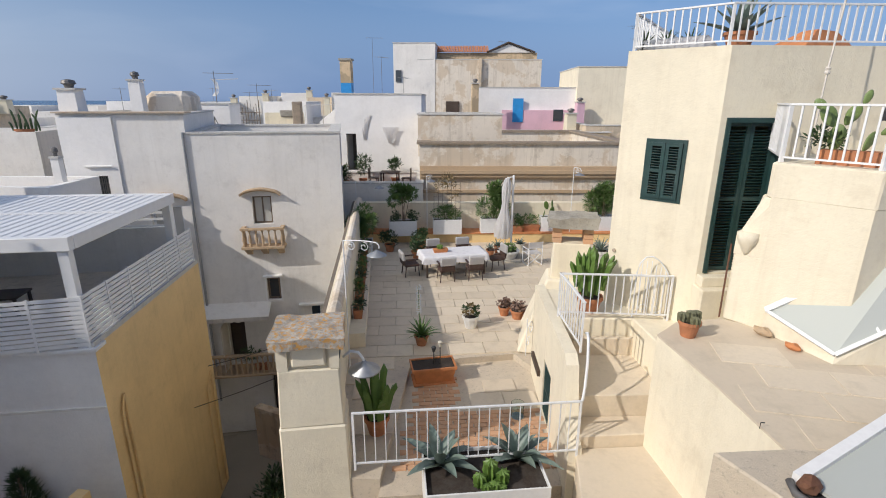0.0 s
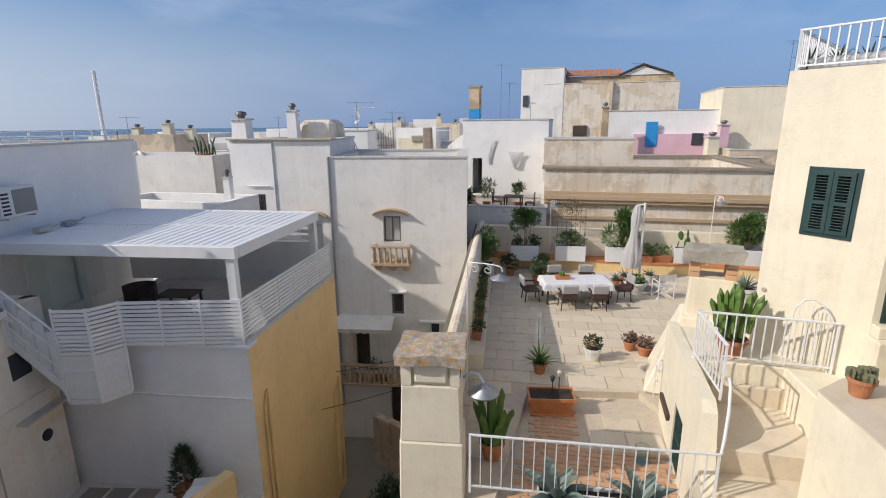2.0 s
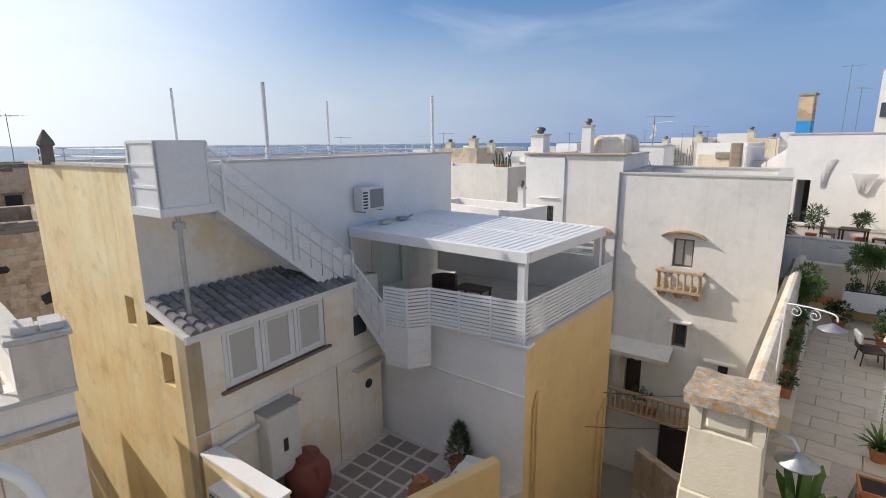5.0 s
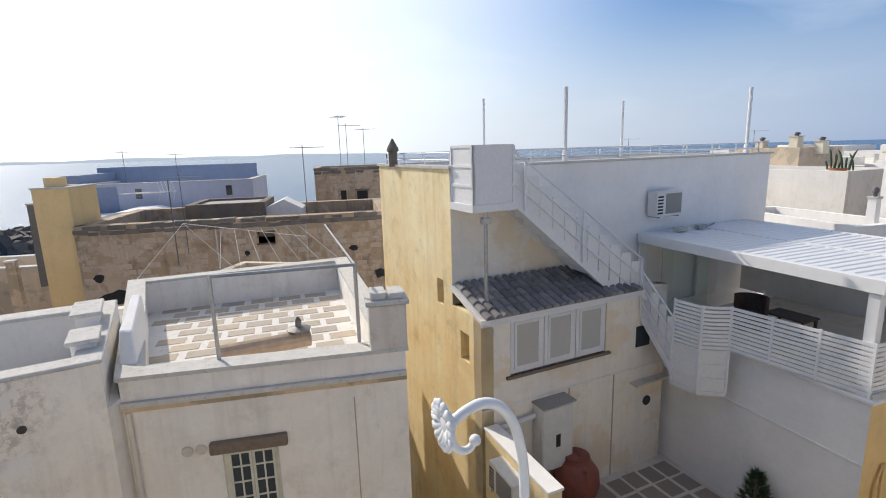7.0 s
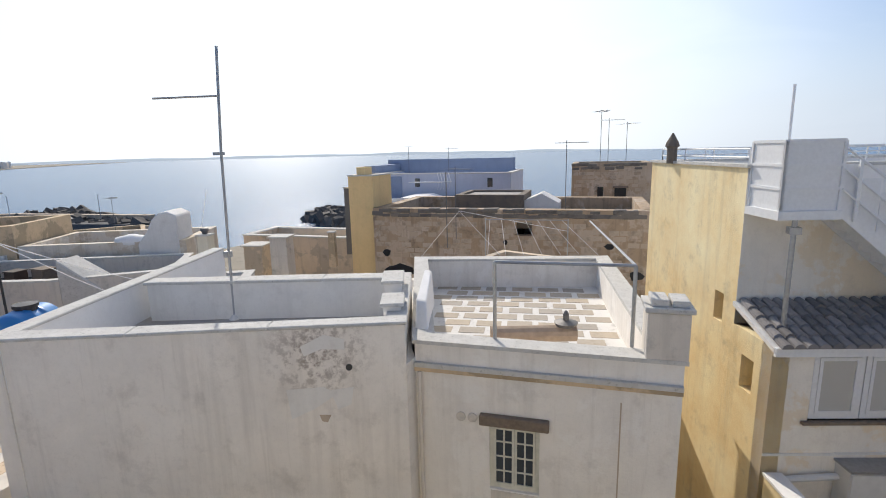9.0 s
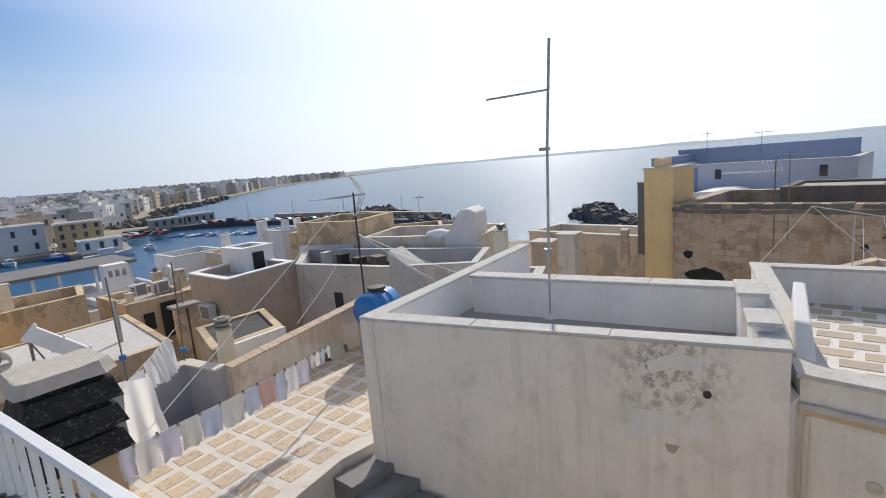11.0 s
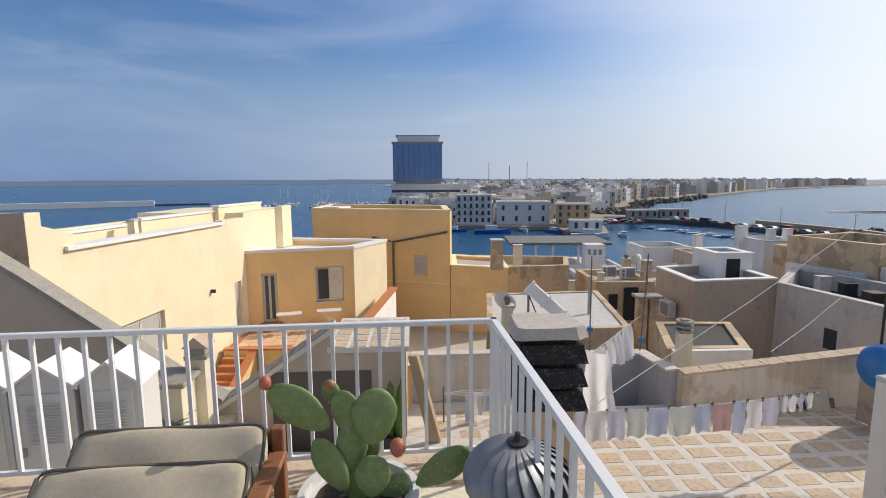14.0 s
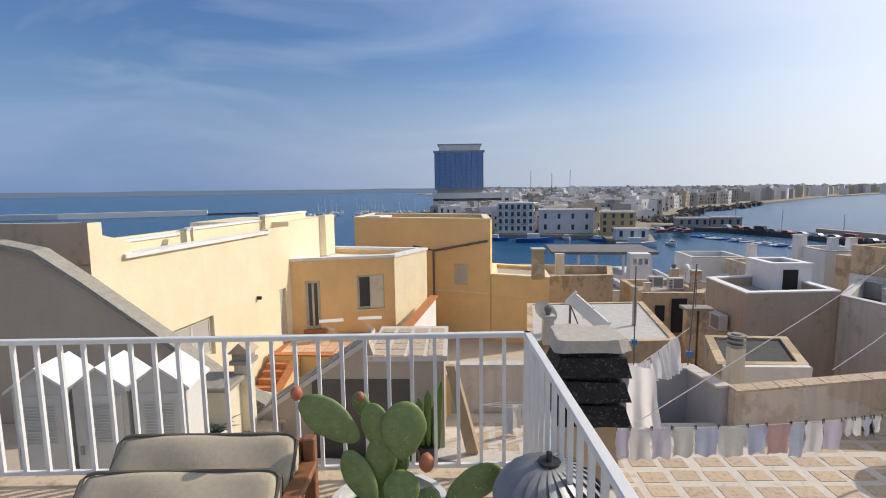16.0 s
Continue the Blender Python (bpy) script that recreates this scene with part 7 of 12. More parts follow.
for k, (x, y, z) in enumerate(((0, 0, 0.62), (0.14, 0.05, 0.5), (-0.15, 0.03, 0.52), (0.04, -0.15, 0.48), (-0.05, 0.14, 0.5), (0.17, -0.1, 0.42), (-0.16, -0.12, 0.44), (0.1, 0.15, 0.44))):
    bm = bmesh.new()
    leaves(bm, (x, y, z), 0.07, 0.07, 0.05, 46, 0.075, 20 + k, 0.6, 0.5)
    part("rosette", bm, LEAF_DRY if k % 3 == 0 else LEAF_DARK, p)
for x, y, r, s in ((1.05, 13.05, 0.16, 31), (1.4, 12.85, 0.19, 32)):
    p = potted("succulent", "pinkish succulent in a round terracotta pot", x, y, TERRACE, r, 0.26, TERRACOTTA)
    shrub(p, (0, 0, 0.34), 0.2, 0.2, 0.12, 220, 0.07, leaf("pink_succulent_leaf", (0.22, 0.14, 0.11), (0.30, 0.20, 0.15)), s, 0.6)
tr = thing("terracotta_trough", "long terracotta trough with dry soil and garden lights", "planter", "", pose(-0.7, 9.85, BRICK_Z, 0, 0, 14))
bm = bmesh.new()
prism(bm, [(-0.40, -0.2), (0.40, -0.2), (0.40, 0.2), (-0.40, 0.2)], 0.03, 0.36, top=[(-0.47, -0.25), (0.47, -0.25), (0.47, 0.25), (-0.47, 0.25)])
part("trough", bm, TERRACOTTA_ORANGE, tr, bevel=0.01)
bm = bmesh.new()
box(bm, -0.46, 0.46, -0.26, 0.26, 0, 0.04)
part("saucer", bm, TERRACOTTA_ORANGE, tr, bevel=0.01)
for a, b, c, d in ((-0.49, 0.49, -0.27, -0.235), (-0.49, 0.49, 0.235, 0.27), (-0.49, -0.455, -0.235, 0.235), (0.455, 0.49, -0.235, 0.235)):
    bm = bmesh.new()
    box(bm, a, b, c, d, 0.34, 0.40)
    part("rim", bm, TERRACOTTA_ORANGE, tr)
bm = bmesh.new()
box(bm, -0.45, 0.45, -0.23, 0.23, 0.345, 0.372)
part("soil", bm, SOIL, tr)
for x, h in ((0.02, 0.78), (0.16, 0.9)):
    bm = bmesh.new()
    tube(bm, [(x, 0, 0.36), (x, 0, h)], 0.012, 6)
    part("light_stake", bm, BLACK, tr)
    bm = bmesh.new()
    lathe(bm, [(0.03, h - 0.1), (0.05, h - 0.02), (0.055, h), (0.02, h + 0.03)], 12, pose(x, 0, 0))
    part("light_head", bm, BLACK if h < 0.8 else PLASTIC_BEIGE, tr)
bw = potted("bowl_garden", "white bowl of low succulents", 1.52, 18.3, TERRACE, 0.4, 0.34, PLASTIC_WHITE)
shrub(bw, (0, 0, 0.42), 0.3, 0.3, 0.12, 260, 0.1, LEAF_OLEANDER, 41, 0.35)
bm = bmesh.new()
lathe(bm, [(0.62, 0), (0.62, 0.03), (0.0, 0.03)], 8, pose(1.75, 18.35, TERRACE))
single("stone_disc", bm, TUFA_GREY, "flat dark stone slab under the bowl", "stone")
for x, y, r, h, s, nm, mat_ in ((1.15, 19.0, 0.15, 0.3, 43, "small potted agave", TERRACOTTA), (2.05, 19.3, 0.18, 0.32, 44, "potted agave by the parasol", PLASTIC_BEIGE), (0.85, 18.6, 0.16, 0.26, 45, "low potted succulent", TERRACOTTA)):
    p = potted("potted_agave", nm + " in a round pot", x, y, TERRACE, r, h, mat_)
    spiky(p, h * 0.9, 16, 0.36, 0.06, AGAVE, s, 0.15, 1.2)
# planters on the ledge
LZ = -3.57
PL = ((-2.7, 19.85, 1.12, "round clipped shrub", 0), (-0.9, 20.25, 1.18, "low green shrubs", 1), (1.0, 20.6, 1.05, "tall oleander bush", 2), (3.4, 21.05, 0.75, "prickly pear", 3), (5.7, 21.3, 1.2, "tall oleander bush", 4))
for x, y, w, kind_, i in PL:
    zz = LZ if i else TERRACE
    b = planter_box("planter", "white planter box with a " + kind_ + " on the ledge", x, y, LZ, w, 0.45, 0.62, 6 + (5 if i == 0 else 0))
    if i == 0:
        shrub(b, (0.05, 0, 1.5), 0.56, 0.5, 0.52, 1900, 0.13, LEAF_OLEANDER, 51, 0.22, 0.5)
        shrub(b, (-0.35, 0.0, 0.78), 0.24, 0.22, 0.2, 260, 0.07, LEAF_DARK, 52, 0.5)
        shrub(b, (0.4, 0.0, 0.78), 0.26, 0.22, 0.22, 280, 0.07, LEAF_DARK, 53, 0.5)
    elif i == 1:
        shrub(b, (0, 0, 0.82), 0.58, 0.22, 0.26, 620, 0.12, LEAF_OLEANDER, 54, 0.18, 0.4)
        bm = bmesh.new()
        leaves(bm, (0.0, 0.12, 1.9), 0.55, 0.25, 0.5, 420, 0.11, 55, 0.35)
        part("climber", bm, LEAF_DRY, b)
        for k in range(7):
            bm = bmesh.new()
            tube(bm, [(-0.54 + 0.18 * k, 0.16, 0.5), (-0.54 + 0.18 * k, 0.18, 2.1)], 0.009, 5)
            part("trellis_bar", bm, OLD_WOOD, b)
        for k in range(6):
            bm = bmesh.new()
            tube(bm, [(-0.56, 0.17, 0.75 + 0.25 * k), (0.56, 0.17, 0.75 + 0.25 * k)], 0.008, 5)
            part("trellis_rail", bm, OLD_WOOD, b)
    elif i in (2, 4):
        shrub(b, (0, 0, 1.25), 0.62, 0.42, 0.74, 2300, 0.17, LEAF_OLEANDER, 56 + i, 0.16, 0.5)
    else:
        pads(b, CACTUS_GREEN, [(0.05, 0, 0.58, 0.45, 0.3, 5, 30, 10), (0.1, 0, 0.95, 0.38, 0.26, -8, 60, 25), (-0.1, 0, 0.9, 0.4, 0.22, 10, 10, -20), (-0.25, 0, 0.6, 0.34, 0.24, 12, 70, -30)])
b = planter_box("planter", "white planter box with a feathery bush beside the wall", -3.95, 18.2, TERRACE, 0.62, 0.55, 0.66, 10)
shrub(b, (0, 0, 1.2), 0.55, 0.52, 0.62, 1900, 0.15, LEAF_OLEANDER, 61, 0.16, 0.5)
for x, y, w, s in ((2.05, 20.75, 0.36, 62), (2.55, 20.9, 0.8, 63)):
    b = thing("terracotta_planter", "small terracotta planter with low greens on the ledge", "planter", "", pose(x, y, LZ, 0, 0, 6))
    bm = bmesh.new()
    prism(bm, [(-w / 2, -0.12), (w / 2, -0.12), (w / 2, 0.12), (-w / 2, 0.12)], 0, 0.26, top=[(-w / 2 - 0.04, -0.15), (w / 2 + 0.04, -0.15), (w / 2 + 0.04, 0.15), (-w / 2 - 0.04, 0.15)])
    part("trough", bm, TERRACOTTA, b)
    shrub(b, (0, 0, 0.42), w * 0.6, 0.2, 0.26, 240, 0.1, LEAF_OLEANDER, s, 0.25)
for x, y, s, lab in ((-1.9, 19.3, 64, "dark low shrub in a pot"), (-3.1, 18.9, 65, "dark round shrub in a pot"), (-1.95, 18.1, 66, "dark leafy plant by the dining chairs")):
    b = potted("potted_shrub", lab + " on the terrace", x, y, TERRACE, 0.2, 0.3, TERRACOTTA)
    shrub(b, (0, 0, 0.5), 0.38, 0.34, 0.28, 420, 0.09, LEAF_DARK, s, 0.4)
# row of small troughs along the west parapet
for k in range(6):
    t = 0.36 + 0.075 * k
    x, y = T0[0] + (T1[0] - T0[0]) * t + 0.49, T0[1] + (T1[1] - T0[1]) * t
    b = thing("wall_planter", "terracotta pot of succulents on the parapet shelf", "planter", "parapet pots", pose(x, y, -3.62, 0, 0, 10))
    bm = bmesh.new()
    prism(bm, [(-0.1, -0.2), (0.1, -0.2), (0.1, 0.2), (-0.1, 0.2)], 0, 0.24, top=[(-0.13, -0.24), (0.13, -0.24), (0.13, 0.24), (-0.13, 0.24)])
    part("trough", bm, TERRACOTTA, b)
    shrub(b, (0, 0, 0.38), 0.16, 0.26, 0.2, 170, 0.1, LEAF_OLEANDER if k % 2 else LEAF_DARK, 70 + k, 0.25)
bm = bmesh.new()
box(bm, span(T1, T0) * 0.15, span(T1, T0) * 0.72, 0.3, 0.68, TERRACE - 0.02, -3.62)
part("shelf", bm, CREAM, terrace_wall, "", face(T1, T0))

# ---- wrought-iron terrace lamps ----
def spiral(cx, cz, r0, r1, a0, a1, n=18):
    return [(cx + (r0 + (r1 - r0) * k / n) * math.cos(a0 + (a1 - a0) * k / n), 0, cz + (r0 + (r1 - r0) * k / n) * math.sin(a0 + (a1 - a0) * k / n)) for k in range(n + 1)]


def bracket_lamp(x, y, z, h, yaw, reach, label, shade=True):
    ob = thing("terrace_lamp", label, "lamp", "terrace lamps", pose(x, y, z, 0, 0, yaw))
    bm = bmesh.new()
    tube(bm, [(0, 0, 0), (0, 0, h)], 0.016, 8)
    part("post", bm, WHITE_PAINT, ob)
    bm = bmesh.new()
    tube(bm, [(0, 0, h)] + [(reach * t, 0, h + 0.02 * math.sin(t * 3)) for t in (0.2, 0.5, 0.8)] + spiral(reach * 0.94, h - 0.09, 0.09, 0.1, 1.57, -0.3, 6), 0.014, 6)
    part("arm", bm, WHITE_PAINT, ob)
    for cx in (0.16, reach * 0.62):
        bm = bmesh.new()
        tube(bm, spiral(cx, h - 0.11, 0.1, 0.025, 1.6, -6.5), 0.009, 5)
        part("scroll", bm, WHITE_PAINT, ob)
    if shade:
        bm = bmesh.new()
        lathe(bm, [(0.025, 0.1), (0.05, 0.08), (0.2, 0.0), (0.21, -0.012), (0.19, -0.005), (0.03, 0.06)], 24, pose(reach, 0, h - 0.26))
        sh = part("shade", bm, STEEL, ob, "grey enamelled shade", smooth=True)
        bm = bmesh.new()
        blob(bm, (reach, 0, h - 0.26), 0.035, 0.035, 0.045)
        part("bulb", bm, PLASTIC_WHITE, sh)
    return ob


bracket_lamp(-2.56, 9.9, TERRACE, 2.98, -8, 0.72, "white scrolled lamp post inside the parapet")
bracket_lamp(-4.75, 20.55, -2.45, 0.95, 0, 1.0, "white scrolled lamp arm by the far wall")
bracket_lamp(4.25, 20.85, -3.57, 2.7, -60, 0.35, "thin white lamp post behind the planters")
bracket_lamp(-1.75, 20.4, -3.57, 2.35, 60, 0.3, "thin white lamp post by the trellis")
near_lamp = thing("chimney_lamp", "swan-neck lamp with a grey enamel shade on the chimney", "lamp", "terrace lamps", pose(-1.87, 6.95, -2.2, 0, 0, 0))
bm = bmesh.new()
tube(bm, [(0.0, 0, 0.15), (0.12, -0.02, 0.26), (0.25, -0.03, 0.25), (0.32, -0.04, 0.15), (0.33, -0.04, 0.06)], 0.022, 8)
part("arm", bm, WHITE_PAINT, near_lamp, smooth=True)
bm = bmesh.new()
lathe(bm, [(0.03, 0.12), (0.05, 0.07), (0.24, -0.03), (0.25, -0.05), (0.23, -0.035), (0.04, 0.05)], 28, pose(0.33, -0.04, 0))
part("shade", bm, STEEL, near_lamp, smooth=True)
bm = bmesh.new()
blob(bm, (0.33, -0.04, -0.03), 0.035, 0.035, 0.05)
part("bulb", bm, PLASTIC_WHITE, near_lamp)
# scrolled iron gate arm on the stair wall
sc = thing("scroll_bracket", "white scrolled iron bracket on the stair wall", "bracket", "", pose(1.35, 10.2, -3.3, 0, 0, 60))
for a in (spiral(0.2, 0.2, 0.18, 0.03, 3.1, -5.5), spiral(0.1, -0.1, 0.12, 0.02, 1.0, 8.0), [(0, 0, -0.4), (0, 0, 0.5)]):
    bm = bmesh.new()
    tube(bm, a, 0.012, 6)
    part("scroll", bm, WHITE_PAINT, sc)

# ---- rails, gate and plants by the stair ----
railing("stair_landing_railing", "white bar railing round the stair landing", [(3.7, 8.74), (1.72, 8.76), (1.86, 7.42)], -2.1, 0.88, 0.1, 0.14, 0.009, 0.016)
railing("planting_railing", "white bar railing above the agave planter", [(1.74, 6.6), (-1.55, 6.1)], -3.42, 0.97, 0.1, 0.15, 0.0075, 0.016, top=0.016)
bm = bmesh.new()
tube(bm, [(1.9, 7.3, -1.7), (1.9, 7.22, -1.66), (1.89, 7.1, -1.72), (1.87, 6.95, -2.0), (1.84, 6.85, -2.35), (1.80, 6.75, -2.5), (1.76, 6.62, -2.46)], 0.022, 8)
single("stair_handrail", bm, WHITE_PAINT, "curved white handrail down the stair", "handrail", smooth=True)
gate = thing("arched_gate", "white wrought-iron gate with an arched top", "gate", "", face((3.1, 8.86), (3.66, 8.80), -2.1) @ Matrix.Scale(0.82, 4))
bm = bmesh.new()
tube(bm, [(0, 0, 0), (0, 0, 1.05)] + [(0.0 + 0.7 * t, 0, 1.05 + 0.42 * math.sin(math.pi * (0.5 - 0.5 * (1 - t)) + 1.57 * (1 - t) * 0 )) for t in ()] + [(0.05, 0, 1.3), (0.16, 0, 1.44), (0.3, 0, 1.46), (0.46, 0, 1.36), (0.6, 0, 1.18), (0.7, 0, 0.98), (0.7, 0, 0)], 0.016, 6)
part("gate_frame", bm, WHITE_PAINT, gate)
for k in range(1, 7):
    bm = bmesh.new()
    x = 0.1 * k
    tube(bm, [(x, 0, 0.1), (x, 0, 1.36 - 0.9 * max(0, x - 0.3) ** 1.2)], 0.009, 5)
    part("gate_bar", bm, WHITE_PAINT, gate)
for cx, s in ((0.2, 1), (0.48, -1)):
    bm = bmesh.new()
    tube(bm, spiral(cx, 0.24, 0.11, 0.02, 0, 7 * s), 0.009, 5)
    part("scroll", bm, WHITE_PAINT, gate)
cact = thing("column_cactus", "clump of green column cactus in a terracotta pot", "plant", "", pose(2.35, 9.1, -2.1))
pot(cact, 0.24, 0.32, TERRACOTTA)
rc_ = random.Random(19)
columns(cact, CACTUS_GREEN, [(0.3 * math.cos(2.4 * k) * (k / 22) ** 0.5, 0.24 * math.sin(2.4 * k) * (k / 22) ** 0.5, 0.28 + 0.012 * k, 1.02 - 0.026 * k + rc_.uniform(-0.12, 0.08), rc_.uniform(0.045, 0.062), 0.34 * math.cos(2.4 * k) * k / 22, 0.3 * math.sin(2.4 * k) * k / 22) for k in range(22)], 4)
pc = potted("cactus_pot", "grey-green cactus in a terracotta pot on the raised pavement", 3.25, 6.9, BLOCK_TOP, 0.15, 0.24, TERRACOTTA)
for k, (x, y) in enumerate(((0, 0), (0.1, 0.05), (-0.1, 0.03), (0.03, -0.1), (-0.05, 0.1))):
    columns(pc, plain("grey_cactus_skin", (0.18, 0.18, 0.10), 0.7, 0, 0.3, 30.0) if k == 0 else bpy.data.materials["grey_cactus_skin"], [(x, y, 0.2, 0.2 - 0.02 * k, 0.075, 0, 0)], 8)
ag = planter_box("agave_planter", "white planter with blue agaves and ball cacti", 0.32, 6.2, -4.05, 1.75, 0.95, 0.68, 9)
for x, y, L, s in ((-0.62, 0.18, 0.72, 81), (0.55, 0.22, 0.66, 82)):
    q = pose(0.32, 6.2, -4.05, 0, 0, 9) @ Vector((x, y, 0.62))
    sub = thing("blue_agave", "big blue-grey agave growing in the white planter", "plant", "agaves", pose(q.x, q.y, q.z))
    spiky(sub, 0.0, 15, L, 0.2, AGAVE, s, 0.32, 1.15, 0.05)
columns(ag, CACTUS_GREEN, [(0.06, -0.2, 0.6, 0.38, 0.11, 0, 0), (-0.1, -0.28, 0.6, 0.22, 0.1, 0, 0), (0.22, -0.25, 0.6, 0.24, 0.11, 0, 0), (0.1, -0.36, 0.6, 0.14, 0.09, 0, 0), (-0.02, -0.36, 0.6, 0.12, 0.08, 0, 0), (0.2, -0.38, 0.6, 0.1, 0.07, 0, 0)], 9, "ball_cactus")
ban = potted("candelabra_cactus", "broad green candelabra cactus beside the chimney", -1.55, 7.75, TERRACE, 0.22, 0.35, TERRACOTTA)
columns(ban, CACTUS_GREEN, [(0.2 * math.cos(2.4 * k) * (k / 11) ** 0.5, 0.16 * math.sin(2.4 * k) * (k / 11) ** 0.5, 0.3, 1.12 - 0.05 * k + rc_.uniform(-0.12, 0.06), rc_.uniform(0.06, 0.085), 0.42 * math.cos(2.4 * k) * k / 11, 0.34 * math.sin(2.4 * k) * k / 11) for k in range(11)], 3)
agp = potted("agave_urn", "spiky agave in a white urn by the cream wall", 3.9, 14.4, -2.88, 0.28, 0.45, PLASTIC_WHITE)
spiky(agp, 0.4, 30, 0.5, 0.05, AGAVE, 91, 0.1, 1.3)

# ---- cream house: shutters, balcony, roof rail ----
cf_ = face(C_A, C_B)
shutter(cream_house, cf_, 0.56, 1.13, 0.12, 1.08, GREEN_SHUTTER, -0.05, 2)
bm = bmesh.new()
for a, b, c, d in ((0.5, 1.19, 0.06, 0.12), (0.5, 1.19, 1.08, 1.14), (0.5, 0.56, 0.12, 1.08), (1.13, 1.19, 0.12, 1.08)):
    box(bm, a, b, -0.02, 0.02, c, d)
part("window_frame", bm, GREEN_SHUTTER, cream_house, "", cf_)
cd_ = face(C_B, (7.2, 8.86))
shutter(cream_house, cd_, 0.17, 1.01, -1.08, 1.44, GREEN_SHUTTER, 0.1, 2, 0.05, "door_shutter")
bm = bmesh.new()
for a, b, c, d in ((0.1, 1.08, 1.44, 1.52), (0.1, 0.17, -1.1, 1.44), (1.01, 1.08, -1.1, 1.44)):
    box(bm, a, b, -0.03, 0.14, c, d)
part("door_frame", bm, GREEN_SHUTTER, cream_house, "", cd_)
bm = bmesh.new()
box(bm, -0.05, 1.3, -0.35, 0.0, -2.1, -1.3)
box(bm, 0.0, 1.2, -0.2, 0.0, -1.3, -1.12)
part("door_step", bm, CREAM, cream_house, "", cd_, bevel=0.015)
bm = bmesh.new()
lathe(bm, [(0.035, 0), (0.035, 0.02)], 12, cf_ @ pose(0.12, -0.01, -1.0, 90))
part("vent", bm, GREY_RENDER, cream_house)
roof_pts = [(5.2, 13.8), (2.86, 9.66), (4.02, 8.70), (7.1, 8.98), (10.0, 11.9)]
railing("roof_railing", "white bar railing round the cream house's roof", roof_pts, 2.6, 0.62, 0.06, 0.13)
sb = thing("roof_agave", "grey agave in a terracotta pot behind the roof railing", "plant", "", pose(4.4, 9.2, 2.6))
pot(sb, 0.24, 0.25, TERRACOTTA)
spiky(sb, 0.2, 18, 0.75, 0.14, AGAVE, 101, 0.1, 1.3, 0.04)
bm = bmesh.new()
box(bm, -0.6, 0.6, -0.25, 0.25, 0, 0.28)
single("heaped_cloth", bm, LINEN, "white cloths heaped behind the roof railing", "cloth", "", pose(3.7, 9.9, 2.55, 0, 0, -40), bevel=0.08, jitter=0.08)
for k in range(3):
    ob = potted("roof_pot", "spiky plant in a dark pot on the roof", 3.2 + 0.35 * k, 10.2 - 0.15 * k, 2.56, 0.14, 0.2, BLACK)
    spiky(ob, 0.18, 14, 0.34, 0.03, LEAF_DARK, 110 + k, 0.1, 1.4)
# small roof gable in terracotta beyond
bm = bmesh.new()
solid(bm, [(6.2, 10.6, 2.6), (8.4, 11.9, 2.6), (8.0, 13.2, 2.6), (5.8, 11.9, 2.6)], [(6.9, 11.3, 3.15), (7.5, 11.65, 3.15), (7.4, 11.95, 3.15), (6.8, 11.6, 3.15)])
part("tiled_hip", bm, TERRACOTTA_ORANGE, cream_house)
# balcony block
bal_rail = railing("balcony_railing", "white bar railing of the balcony", [(5.05, 9.0), (4.42, 7.48), (5.15, 6.62), (9.3, 7.7)], 0.95, 0.8, 0.06, 0.14, 0.012, 0.025)
bm = bmesh.new()
box(bm, -0.35, -0.02, -0.005, 0.02, 0.08, 0.75)
part("panel", bm, WHITE_PAINT, bal_rail, "", face((4.42, 7.48), (5.05, 9.0), 0.95) @ pose(0.45, 0, 0))
bm = bmesh.new()
lathe(bm, [(0.02, -0.42), (0.05, -0.38), (0.08, -0.31), (0.12, -0.24), (0.14, -0.18), (0.14, -0.08)], 20, pose(4.17, 7.48, 0.0))
part("corbel", bm, CREAM, front_block, "", None, True)
bm = bmesh.new()
prism(bm, [(4.06, 7.6), (4.36, 7.28), (4.66, 7.5), (4.36, 7.9)], -1.53, -0.42)
part("pier", bm, CREAM, front_block, bevel=0.03)
bm = bmesh.new()
solid(bm, [(4.08, 7.58, -0.12), (4.37, 7.27, -0.12), (4.66, 7.5, -0.12), (4.36, 7.86, -0.12)], [(4.27, 7.44, 0.46), (4.36, 7.27, 0.46), (4.66, 7.5, 0.46), (4.4, 7.7, 0.46)])
part("sloping_shoulder", bm, CREAM, front_block, bevel=0.02)
bm = bmesh.new()
prism(bm, [(4.06, 7.6), (4.36, 7.28), (4.66, 7.5), (4.36, 7.9)], -0.44, -0.1)
part("pier_head", bm, CREAM, front_block)
bm = bmesh.new()
prism(bm, [(4.28, 7.42), (4.3, 7.335), (5.1, 6.49), (9.52, 7.59), (9.02, 9.52), (5.58, 9.02)], 0.46, 0.955)
part("balcony_slab", bm, CREAM, front_block, bevel=0.02)
bm = bmesh.new()
tube(bm, [(4.02, 7.62, -0.3), (4.02, 7.62, -0.8), (4.02, 7.61, -1.5)], 0.014, 8)
part("drain_pipe", bm, RUST, front_block)
bp = thing("balcony_prickly_pear", "prickly pear in a terracotta trough on the balcony", "plant", "", pose(5.1, 7.15, 0.95, 0, 0, -40))
bm = bmesh.new()
box(bm, -0.35, 0.35, -0.12, 0.12, 0, 0.2)
part("trough", bm, TERRACOTTA, bp)
